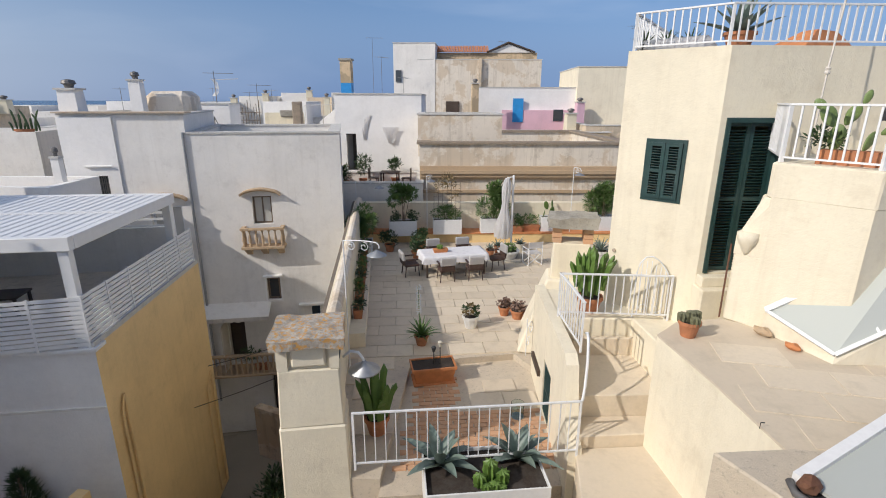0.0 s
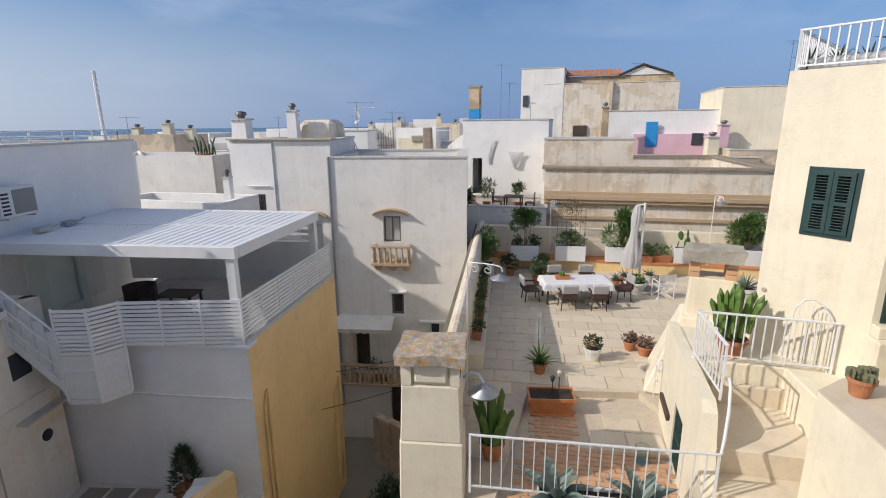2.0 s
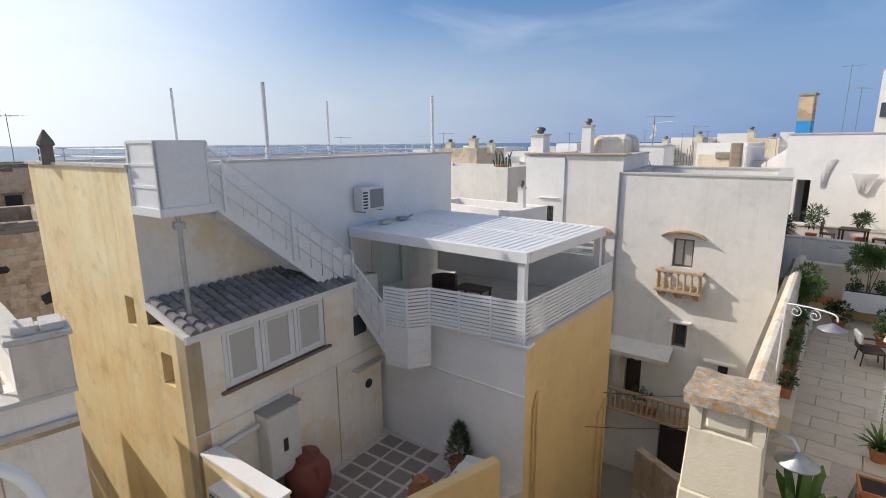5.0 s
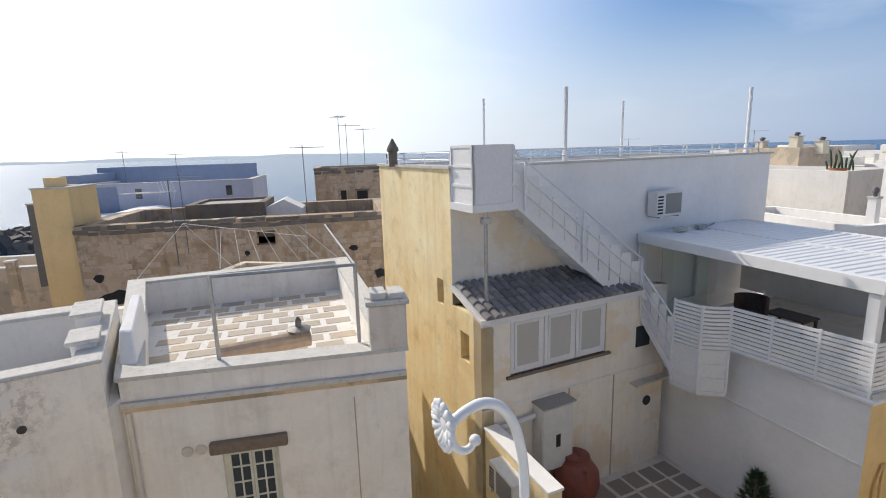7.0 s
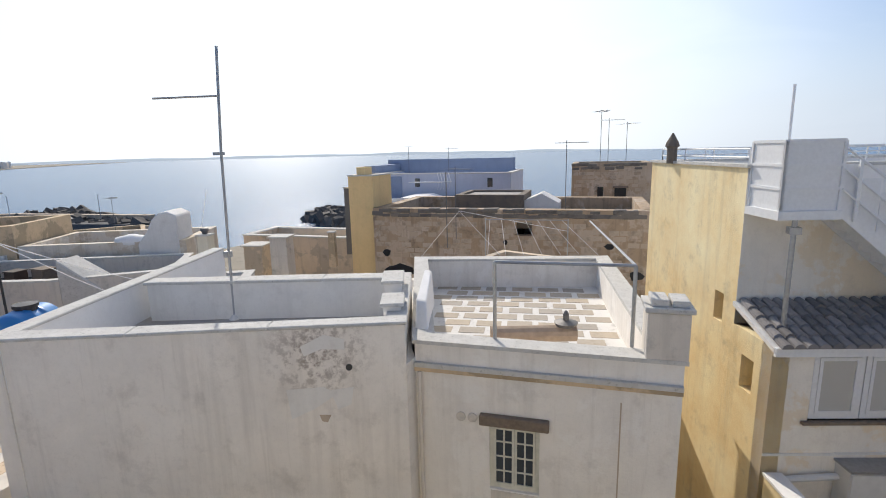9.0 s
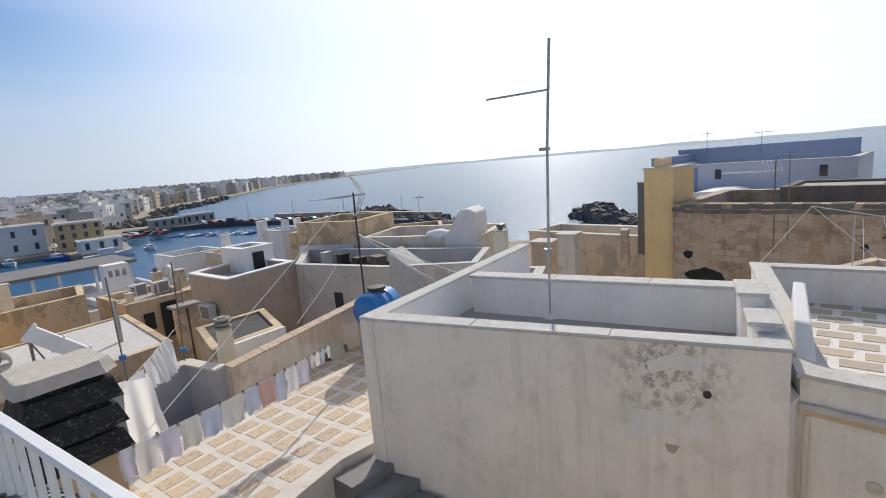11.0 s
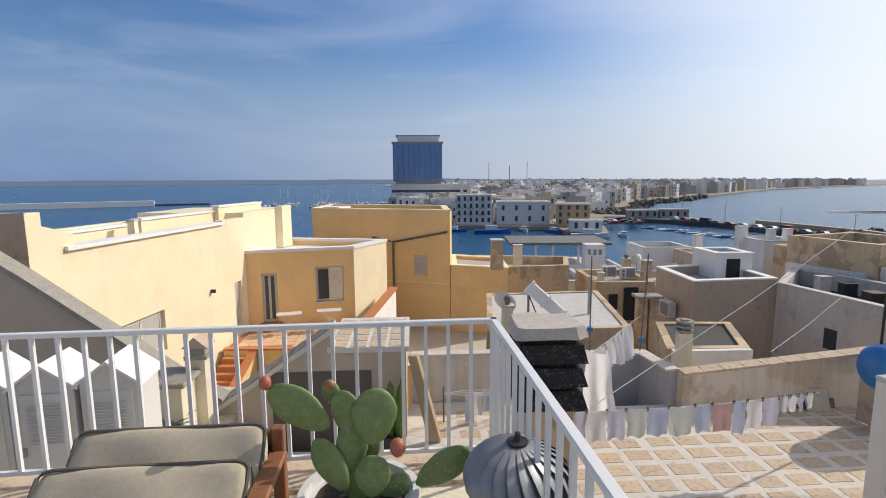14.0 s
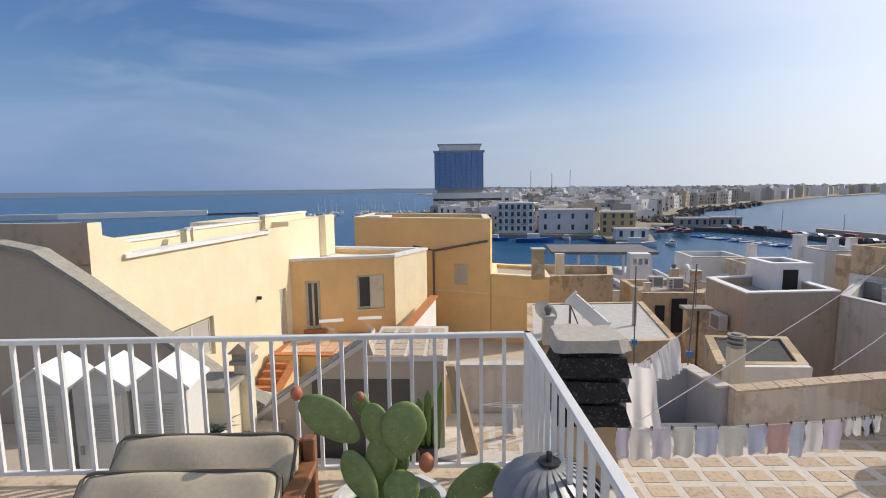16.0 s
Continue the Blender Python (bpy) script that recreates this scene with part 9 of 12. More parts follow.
part("housing", bm, BLACK, cam, bevel=0.01)
# tall wing: string course, pipe, ledge, windows, unit
for ca, cb, own_ in (((5.2, -29.6), (2.48, -29.08), yellow_back), ((2.44, -29.1), (0.55, -28.7), yellow_low)):
    bm = bmesh.new()
    box(bm, 0, span(ca, cb), -0.03, 0.02, -3.95, -3.88)
    part("string_course", bm, YELLOW_BRIGHT, own_, "", face(ca, cb), bevel=0.01)
tf = face((10.68, -30.64), (2.48, -29.08))
pipe = thing("drain_pipe", "dark branching drain pipe on the yellow wall", "pipe", "", tf)
for pts in ([(3.84, -0.06, -1.31), (5.08, -0.06, -1.53), (5.08, -0.06, -5.77)], [(5.08, -0.06, -1.53), (8.2, -0.06, -0.91)]):
    bm = bmesh.new()
    tube(bm, pts, 0.062, 8)
    part("pipe_run", bm, DARK_STEEL, pipe)
bm = bmesh.new()
box(bm, 3.84, 8.3, -0.03, 0.02, -3.76, -3.68)
part("string_course", bm, PALE_YELLOW, yellow_back, "", tf)
window(yellow_back, tf, 4.13, 4.63, -3.51, -2.72, DARK_WOOD, GLASS_DARK, 1, 0, 0.08, 0.05)
window(yellow_back, tf, 6.3, 7.06, -3.34, -2.21, CREAM_WOOD, GLASS_GREY, 1, 0, 0.08, 0.07)
air_conditioner(tf @ pose(3.5, -0.05, -2.66), "green-grey air-conditioning unit on the yellow wall", 0.55, 0.6, 0.4, plain("green_grey_paint", (0.20, 0.30, 0.26), 0.5))
bm = bmesh.new()
box(bm, 0.7, 1.7, 0.1, 1.5, 0.22, 0.34)
part("roof_step", bm, WHITE_CLEAN, yellow_back, "", tf)
# orange-capped sloping parapet of the terrace, steps and edge
ramp = structure("wall_terrace_edge", "white parapet with an orange tile cap sloping along the terrace", "wall")
bm = bmesh.new()
A0, A1 = (5.42, -21.0), (5.0, -25.9)
wall_mesh(bm, span(A1, A0), STREET, -3.3, 0.25, (), face(A1, A0), slope=-4.0)
part("wall", bm, WHITE_CLEAN, ramp)
bm = bmesh.new()
m_ = face(A1, A0)
s_ = span(A1, A0)
solid(bm, [m_ @ Vector((0, -0.04, -3.3)), m_ @ Vector((s_, -0.04, -4.0)), m_ @ Vector((s_, 0.36, -4.0)), m_ @ Vector((0, 0.36, -3.3))], [m_ @ Vector((0, -0.04, -3.22)), m_ @ Vector((s_, -0.04, -3.92)), m_ @ Vector((s_, 0.36, -3.92)), m_ @ Vector((0, 0.36, -3.22))])
part("tile_cap", bm, TERRACOTTA_ORANGE, ramp)
steps = thing("tiled_steps", "orange tiled steps up to the terrace", "steps")
for k in range(7):
    bm = bmesh.new()
    z = -5.75 + 0.19 * k
    prism(bm, [(9.0, -17.65 - 0.29 * k), (9.85, -17.55 - 0.29 * k), (9.85, -17.85 - 0.29 * k), (9.0, -17.95 - 0.29 * k)], STREET, z)
    part("step", bm, TERRACOTTA_ORANGE, steps)
bm = bmesh.new()
solid(bm, [(8.72, -17.5, STREET), (8.96, -17.5, STREET), (8.96, -19.75, STREET), (8.72, -19.75, STREET)], [(8.72, -17.5, -5.66), (8.96, -17.5, -5.66), (8.96, -19.75, -4.5), (8.72, -19.75, -4.5)])
part("side_wall", bm, YELLOW, steps)
bm = bmesh.new()
solid(bm, [(8.69, -17.45, -5.66), (8.99, -17.45, -5.66), (8.99, -19.75, -4.5), (8.69, -19.75, -4.5)], [(8.69, -17.45, -5.59), (8.99, -17.45, -5.59), (8.99, -19.75, -4.43), (8.69, -19.75, -4.43)])
part("tile_cap", bm, TERRACOTTA_ORANGE, steps)
edge = structure("wall_terrace_front", "low yellow front wall of the terrace with an orange tile edge", "wall")
bm = bmesh.new()
wall_mesh(bm, 3.8, STREET, -4.42, 0.2, (), face((9.95, -19.65), (6.2, -20.13)))
part("wall", bm, YELLOW_BRIGHT, edge)
bm = bmesh.new()
box(bm, 0, 3.8, -0.03, 0.23, -4.42, -4.36)
part("tile_cap", bm, TERRACOTTA_ORANGE, edge, "", face((9.95, -19.65), (6.2, -20.13)))
for x, y, yaw in ((8.35, -21.9, 24), (6.9, -22.6, 20)):
    ob = thing("folding_table", "white folding table on the tiled terrace", "table", "folding tables", pose(x, y, YT, 0, 0, yaw))
    bm = bmesh.new()
    box(bm, -0.5, 0.5, -0.25, 0.25, 0.8, 0.84)
    part("tabletop", bm, PLASTIC_WHITE, ob, bevel=0.01)
    for sx in (-1, 1):
        for sy in (-1, 1):
            bm = bmesh.new()
            tube(bm, [(sx * 0.4, sy * 0.18, 0), (-sx * 0.36, sy * 0.18, 0.8)], 0.014, 5)
            part("leg", bm, PLASTIC_WHITE, ob)

# ---- grey gable court with beach huts ----
gable = structure("wall_diagonal", "weathered wall with a coping that slopes down beside the huts", "wall")
GA, GB = (11.6, -9.9), (4.7, -11.25)
gf = face(GA, GB)
bm = bmesh.new()
prof = [(0, STREET), (6.9, STREET), (6.9, -2.35), (6.15, -1.9), (3.6, 0.05), (2.7, 0.68), (1.9, 0.85), (0, 0.85)]
solid(bm, [gf @ Vector((x, 0, z)) for x, z in prof], [gf @ Vector((x, 0.3, z)) for x, z in prof])
part("wall", bm, TAUPE, gable)
for (x0, z0), (x1, z1) in zip(prof[2:-1], prof[3:]):
    bm = bmesh.new()
    solid(bm, [gf @ Vector((x0, -0.05, z0)), gf @ Vector((x1, -0.05, z1)), gf @ Vector((x1, 0.36, z1)), gf @ Vector((x0, 0.36, z0))], [gf @ Vector((x0, -0.05, z0 + 0.11)), gf @ Vector((x1, -0.05, z1 + 0.11)), gf @ Vector((x1, 0.36, z1 + 0.11)), gf @ Vector((x0, 0.36, z0 + 0.11))])
    part("coping", bm, TUFA_GREY, gable)
hut_floor = structure("floor_hut_court", "small tiled roof court below the railing", "floor")
bm = bmesh.new()
prism(bm, [(9.8, -6.4), (3.7, -7.6), (4.2, -9.7), (4.7, -11.2), (11.4, -9.9)], STREET, -2.6)
part("slab", bm, GROUT, hut_floor)
HUT = stucco("grey_white_hut_paint", (0.70, 0.68, 0.64), (0.5, 0.48, 0.44), 0.1, 0.1)


def beach_hut(x, y, yaw, label):
    """A changing hut: front at the local -y side, gabled lid roof."""
    ob = thing("beach_hut", label, "hut", "beach huts", pose(x, y, -2.6, 0, 0, yaw))
    w, d, e, g = 0.36, 0.32, 1.74, 2.02
    for a, b, c, d2 in ((-w, w, -d, -d + 0.04), (-w, w, d - 0.04, d), (-w, -w + 0.04, -d + 0.04, d - 0.04), (w - 0.04, w, -d + 0.04, d - 0.04)):
        bm = bmesh.new()
        box(bm, a, b, c, d2, 0, e)
        part("wall", bm, HUT, ob)
    for y_ in (-d, d - 0.04):
        bm = bmesh.new()
        solid(bm, [(-w, y_, e), (w, y_, e), (0, y_, g)], [(-w, y_ + 0.04, e), (w, y_ + 0.04, e), (0, y_ + 0.04, g)])
        part("gable", bm, HUT, ob)
    for s in (-1, 1):
        bm = bmesh.new()
        solid(bm, [(0, -d - 0.06, g), (s * (w + 0.07), -d - 0.06, e - 0.05), (s * (w + 0.07), d + 0.04, e - 0.05), (0, d + 0.04, g)], [(0, -d - 0.06, g + 0.04), (s * (w + 0.07), -d - 0.06, e - 0.01), (s * (w + 0.07), d + 0.04, e - 0.01), (0, d + 0.04, g + 0.04)])
        part("roof_slope", bm, WHITE_PAINT, ob)
    bm = bmesh.new()
    box(bm, -0.29, 0.29, -d - 0.025, -d - 0.002, 0.06, e - 0.1)
    door = part("door", bm, HUT, ob, bevel=0.006)
    bm = bmesh.new()
    z = 0.95
    while z < e - 0.22:
        box(bm, -0.2, 0.2, -0.02, 0.02, -0.005, 0.005, pose(0, -d - 0.03, z, -40))
        z += 0.042
    part("louvres", bm, HUT, door, "", Matrix.Identity(4))
    bm = bmesh.new()
    box(bm, -0.29, -0.25, -d - 0.06, -d - 0.02, 0.8, 0.92)
    part("latch", bm, STEEL, door, "", Matrix.Identity(4))
    return ob


for x, y, yaw in ((6.52, -8.58, 196), (5.71, -8.76, 196), (4.93, -8.97, 196)):
    beach_hut(x, y, yaw, "grey-white beach hut with louvred door and white gabled roof")
# stone-capped pier, bird-house chimney, tiled ledge, agave
ledge = structure("floor_ledge", "narrow ledge of stone tiles in white joints", "floor")
bm = bmesh.new()
prism(bm, [(5.6, -9.7), (4.75, -9.85), (4.3, -12.3), (6.0, -12.4)], STREET, -2.52)
part("slab", bm, WHITE_GROUT, ledge)
tile_bm = bmesh.new()
box(tile_bm, -0.19, 0.19, -0.17, 0.17, -0.02, 0.012)
tile_me = mesh_of(tile_bm, "tile", CHIANCHE)
for i in range(3):
    for j in range(6):
        piece("tile", tile_me, ledge, pose(5.1 - 0.05 * j + 0.42 * (i - 1) * 0.9, -10.05 - 0.4 * j, -2.52, 0, 0, 10))
pier = thing("stone_capped_pier", "cream pier with a thick mossy stone cap", "pier", "", pose(5.3, -10.3, -2.52, 0, 0, 10))
bm = bmesh.new()
box(bm, -0.42, 0.3, -0.3, 0.3, 0, 1.0)
part("pier_body", bm, CREAM_DIRTY, pier)
bm = bmesh.new()
box(bm, -0.52, 0.42, -0.4, 0.4, 1.0, 1.09)
part("cap", bm, TUFA_GREY, pier, bevel=0.02)
birdh = thing("house_shaped_chimney", "slim cream chimney with a little dark stone house on top", "chimney", "", pose(4.92, -10.75, -2.5, 0, 0, 12))
bm = bmesh.new()
box(bm, -0.13, 0.13, -0.13, 0.13, 0, 1.25)
part("shaft", bm, CREAM_DIRTY, birdh)
bm = bmesh.new()
box(bm, -0.19, 0.19, -0.19, 0.19, 1.25, 1.32)
box(bm, -0.15, 0.15, -0.15, 0.15, 1.32, 1.46)
part("vent_box", bm, TUFA_GREY, birdh)
bm = bmesh.new()
solid(bm, [(-0.22, -0.2, 1.46), (0.22, -0.2, 1.46), (0, -0.2, 1.66)], [(-0.22, 0.2, 1.46), (0.22, 0.2, 1.46), (0, 0.2, 1.66)])
part("little_roof", bm, GREY_RENDER, birdh)
ag = potted("potted_agave", "small agave in a white plastic pot on the ledge", 5.02, -9.95, -2.505, 0.2, 0.34, PLASTIC_WHITE)
spiky(ag, 0.3, 14, 0.5, 0.07, AGAVE, 31)

# ---- sunken house with sloping tiled roof ----
sunk = thing("stepped_roof_house", "low house with a sloping tiled roof edge and a shaded doorway", "house")
SA, SB = (5.75, -10.95), (1.25, -11.78)
sf = face(SA, SB)
prof = [(0.0, STREET), (4.4, STREET), (4.4, -1.35), (3.1, -1.3), (3.0, -1.0), (0.0, -3.05)]
bm = bmesh.new()
solid(bm, [sf @ Vector((x, 0.0, z)) for x, z in prof], [sf @ Vector((x, 0.25, z)) for x, z in prof])
part("gable_wall", bm, TAUPE, sunk)
bm = bmesh.new()
box(bm, 3.02, 4.4, 0.25, 2.0, STREET, -1.42)
part("back_room", bm, TAUPE, sunk, "", sf)
bm = bmesh.new()
solid(bm, [sf @ Vector((0, -0.06, -3.05)), sf @ Vector((3.02, -0.06, -1.0)), sf @ Vector((3.02, 0.62, -1.0)), sf @ Vector((0, 0.62, -3.05))], [sf @ Vector((0, -0.06, -2.96)), sf @ Vector((3.02, -0.06, -0.9)), sf @ Vector((3.02, 0.62, -0.9)), sf @ Vector((0, 0.62, -2.96))])
slope = part("sloping_roof", bm, WHITE_GROUT, sunk)
for i in range(8):
    for j in range(2):
        bm = bmesh.new()
        box(bm, -0.205, 0.205, -0.15, 0.15, 0, 0.02)
        t = (i + 0.5) / 8
        part("tile", bm, TUFA_GREY, slope, "", sf @ pose(3.02 * t, 0.12 + 0.33 * j, -2.955 + 2.055 * t, 0, -34.2, 0))
bm = bmesh.new()
box(bm, 2.95, 4.46, -0.05, 2.0, -1.36, -1.26)
flat = part("flat_roof", bm, WHITE_GROUT, sunk, "", sf)
for i in range(4):
    for j in range(5):
        bm = bmesh.new()
        box(bm, -0.14, 0.14, -0.15, 0.15, 0, 0.01)
        part("tile", bm, CHIANCHE, flat, "", pose(3.16 + 0.36 * i, 0.12 + 0.38 * j, -1.258))
# flat dark brown panel stands in for the shaded opening
bm = bmesh.new()
box(bm, 1.9, 3.75, -0.02, 0.03, STREET + 5, -1.72)
part("doorway_panel", bm, plain("dark_doorway_brown", (0.13, 0.11, 0.095), 0.7, 0, 0.2, 3.0), sunk, "plain dark panel in place of the shaded opening", sf)
bm = bmesh.new()
box(bm, -0.16, 0.16, -0.03, 0.0, -0.12, 0.12)
part("vent_grille", bm, DARK_STEEL, sunk, "", sf @ pose(1.05, 0, -2.75))
slab = thing("leaning_stone_slab", "long rough stone slab leaning at the wall's end", "slab")
bm = bmesh.new()
solid(bm, [(1.34, -11.5, -1.38), (1.18, -11.53, -1.38), (0.76, -11.6, -3.06), (0.98, -11.56, -3.06)], [(1.32, -11.62, -1.38), (1.16, -11.65, -1.38), (0.74, -11.72, -3.06), (0.96, -11.68, -3.06)])
part("stone", bm, BALUSTER_STONE, slab)
cc = thing("column_cactus", "tall ribbed green column cactus in a dark pot", "plant", "potted plants", pose(1.62, -11.25, -3.06))
pot(cc, 0.2, 0.3, BLACK)
columns(cc, CACTUS_GREEN, [(0, 0, 0.25, 1.05, 0.07, 0, 0), (0.1, 0.02, 0.25, 0.9, 0.06, 0.08, 0), (-0.12, 0, 0.25, 1.0, 0.06, -0.06, 0.02), (-0.2, 0.05, 0.3, 1.2, 0.05, -0.05, 0), (0.16, 0.06, 0.3, 0.6, 0.06, 0.1, 0), (-0.05, -0.1, 0.25, 0.7, 0.06, -0.02, -0.05), (0.05, -0.12, 0.25, 0.45, 0.06, 0.05, -0.05)])
# little court with drying rack
court_b = structure("wall_drying_court", "pale grey wall round the drying court", "wall")
bm = bmesh.new()
wall_mesh(bm, span((1.6, -13.25), (-1.0, -13.75)), STREET, -2.05, 0.2, (), face((1.6, -13.25), (-1.0, -13.75)))
part("wall", bm, PALE_GREY, court_b)
bm = bmesh.new()
box(bm, 0, 2.65, -0.03, 0.24, -2.05, -1.99)
part("coping", bm, COPING, court_b, "", face((1.6, -13.25), (-1.0, -13.75)))
bm = bmesh.new()
prism(bm, [(4.2, -10.9), (1.0, -11.3), (-0.7, -5.7), (3.5, -7.7)][::-1], STREET, -3.09)
prism(bm, [(1.7, -11.4), (1.6, -13.2), (-1.0, -13.7), (-0.9, -11.0)][::-1], STREET, -3.085)
part("floor_slab", bm, WHITE_GROUT, court_b)


def cloth(bm, x0, x1, z0, z1, y=0.0, wave=0.03, seed=0, cut=0.0, n=7, k=4, t=0.006, lean=0.0, layers=2):
    """A thin hanging cloth with folds; cut: how much its lower edge draws in."""
    for side in range(layers):
        rows = []
        for j in range(k + 1):
            v = j / k
            row = []
            for i in range(n + 1):
                u = i / n
                x = x0 + (x1 - x0) * (u + cut * (0.5 - u) * v) + lean * v + 0.01 * math.sin(9 * v + seed)
                yy = y + wave * v ** 0.7 * math.sin(u * (x1 - x0) * 26 + seed * 1.7) + 0.4 * wave * math.sin(5 * u + 4 * v + seed) + side * t
                zz = z1 + (z0 - z1) * v + 0.018 * math.sin(u * math.pi) * (v - 1) - 0.012 * v * math.sin(7 * u + seed)
                row.append(bm.verts.new((x, yy, zz)))
            rows.append(row)
        for a, b in zip(rows, rows[1:]):
            for i in range(n):
                bm.faces.new((a[i], a[i + 1], b[i + 1], b[i]))


rack = thing("drying_rack", "white wire drying rack with a dark post", "drying rack", "", pose(0.4, -12.45, -3.06, 0, 0, 190))
bm = bmesh.new()
tube(bm, [(-0.4, 0, 0), (-0.4, 0, 0.75)], 0.02, 6)
part("post", bm, DARK_STEEL, rack)
for k in range(3):
    bm = bmesh.new()
    tube(bm, [(-0.4, 0, 0.6), (0.0, -0.15 + 0.12 * k, 0.62), (0.75, -0.15 + 0.12 * k, 0.62)], 0.008, 5)
    part("wire", bm, WHITE_PAINT, rack)
bm = bmesh.new()
tube(bm, [(0.75, -0.2, 0), (0.75, 0, 0.62), (0.75, 0.2, 0)], 0.012, 5)
part("trestle", bm, WHITE_PAINT, rack)
for k, (x, h, mt) in enumerate(((0.12, 0.62, LINEN_BLUE), (0.3, 0.5, LINEN), (0.5, 0.45, LINEN_BLUE))):
    bm = bmesh.new()
    cloth(bm, x - 0.09, x + 0.09, 0.62 - h, 0.62, -0.05 + 0.05 * k, 0.03, k)
    single("hanging_garment", bm, mt, "pale garment hung on the drying rack", "garment", "garments on the rack", pose(0.4, -12.45, -3.06, 0, 0, 190), smooth=True)

# ---- black slate chimney ----
ch = thing("slate_chimney", "chimney of soot-black stone slabs with a pale concrete cap", "chimney", "", pose(-1.12, -11.25, -3.06, 0, 0, 188))
SOOT = stone("soot_black_stone", (0.035, 0.034, 0.033), (0.018, 0.018, 0.018), (0.36, 0.35, 0.32), 7.0)
slate_rnd = random.Random(8)
bm = bmesh.new()
box(bm, -0.44, 0.44, -0.36, 0.36, 0, 1.1)
part("pier", bm, OCHRE, ch)
for z0, z1, w0, w1 in ((1.08, 1.4, 0.6, 0.5), (1.4, 1.5, 0.42, 0.42), (1.5, 1.8, 0.62, 0.52), (1.8, 1.9, 0.42, 0.42), (1.9, 2.2, 0.61, 0.52), (2.2, 2.31, 0.42, 0.42)):
    bm = bmesh.new()
    ring = []
    for c0, c1 in (((-1, -1), (1, -1)), ((1, -1), (1, 1)), ((1, 1), (-1, 1)), ((-1, 1), (-1, -1))):
        for j in range(6):
            u = j / 6
            ring.append((c0[0] + (c1[0] - c0[0]) * u, c0[1] + (c1[1] - c0[1]) * u, slate_rnd.uniform(0.93, 1.03)))
    prism(bm, [(x * w0 * r, y * w0 * 0.8 * r) for x, y, r in ring], z0, z1, top=[(x * w1 * (r * 0.5 + 0.5), y * w1 * 0.8 * (r * 0.5 + 0.5)) for x, y, r in ring])
    part("slab", bm, SOOT, ch, jitter=0.02)
bm = bmesh.new()
prism(bm, [(-0.62, -0.42), (-0.5, -0.5), (0.44, -0.48), (0.6, -0.36), (0.58, 0.44), (0.46, 0.54), (-0.5, 0.52), (-0.6, 0.42)], 2.31, 2.49, top=[(-0.56, -0.38), (-0.46, -0.45), (0.4, -0.43), (0.54, -0.32), (0.52, 0.4), (0.42, 0.48), (-0.46, 0.47), (-0.55, 0.38)])
bmesh.ops.subdivide_edges(bm, edges=bm.edges, cuts=2, use_grid_fill=True)
part("cap", bm, stone("rough_concrete_cap", (0.62, 0.57, 0.50), (0.50, 0.45, 0.39), (0.24, 0.21, 0.18), 9.0), ch, "rough pale concrete cap", jitter=0.04)

# ---- laundry ----
LA, LB = Vector((-1.5, -10.45, -1.8)), Vector((-5.6, -11.45, -1.72))
line = thing("clothesline", "rope line strung low over the roof terrace", "clothesline")
bm = bmesh.new()
tube(bm, [LA.lerp(LB, t) - Vector((0, 0, 0.22 * t * (1 - t))) for t in (0, 0.2, 0.4, 0.6, 0.8, 1)], 0.006, 5)
part("rope", bm, LINEN, line)
LINEN_LILAC = linen("washed_lilac_cotton", (0.80, 0.78, 0.85), 0.12)
LINEN_PRINT = linen("pale_printed_cotton", (0.84, 0.84, 0.80), 0.22, 34.0)
garm = ((0.0, 0.045, LINEN_LILAC, 0.40), (0.05, 0.125, LINEN, 0.44), (0.13, 0.2, LINEN_LILAC, 0.42), (0.205, 0.285, LINEN_PRINT, 0.40), (0.29, 0.37, LINEN_BLUE, 0.40), (0.375, 0.475, LINEN_PRINT, 0.42), (0.48, 0.545, LINEN_BLUE, 0.40), (0.55, 0.635, LINEN_PINK, 0.41), (0.64, 0.69, LINEN_BLUE, 0.48), (0.695, 0.755, LINEN, 0.42), (0.76, 0.825, LINEN_LILAC, 0.40), (0.84, 0.865, LINEN, 0.24), (0.875, 0.9, LINEN, 0.24), (0.91, 0.935, LINEN_BLUE, 0.24), (0.945, 0.975, LINEN, 0.22))
lm = face(LA, LB)
Ln = span(LA, LB)
for k, (a, b, mt, h) in enumerate(garm):
    t = (a + b) / 2
    z = LA.z + (LB.z - LA.z) * t - 0.22 * t * (1 - t)
    bm = bmesh.new()
    cloth(bm, a * Ln - 0.012, b * Ln + 0.012, z - h * 1.14, z + 0.005, -0.004 - 0.006 * (k % 2), 0.026, k, 0.14 if h > 0.3 else 0.4)
    single("hanging_garment", bm, mt, "small pale garment pegged to the low line" if mt is not LINEN_PINK else "small pink garment pegged to the low line", "garment", "garments on the low line", lm, smooth=True)
    for u in (a, b):
        bm = bmesh.new()
        box(bm, u * Ln - 0.005, u * Ln + 0.005, -0.014, 0.01, z - 0.03, z + 0.035)
        part("peg", bm, OLD_WOOD if k % 3 else DARK_STEEL, line, "", lm)
high = thing("clothesline", "rope line strung from the slate chimney to a rusty pole", "clothesline")
HA, HB = Vector((-1.33, -11.4, -1.5)), Vector((-3.62, -14.8, -1.36))
hm = face(HA, HB)
bm = bmesh.new()
tube(bm, [HA, HA.lerp(HB, 0.3) - Vector((0, 0, 0.1)), HA.lerp(HB, 0.6) - Vector((0, 0, 0.08)), HB], 0.007, 5)
part("rope", bm, LINEN, high)
PATTERN = plain("dark_patterned_cotton", (0.16, 0.07, 0.07), 0.9, 0, 0.85, 26.0)
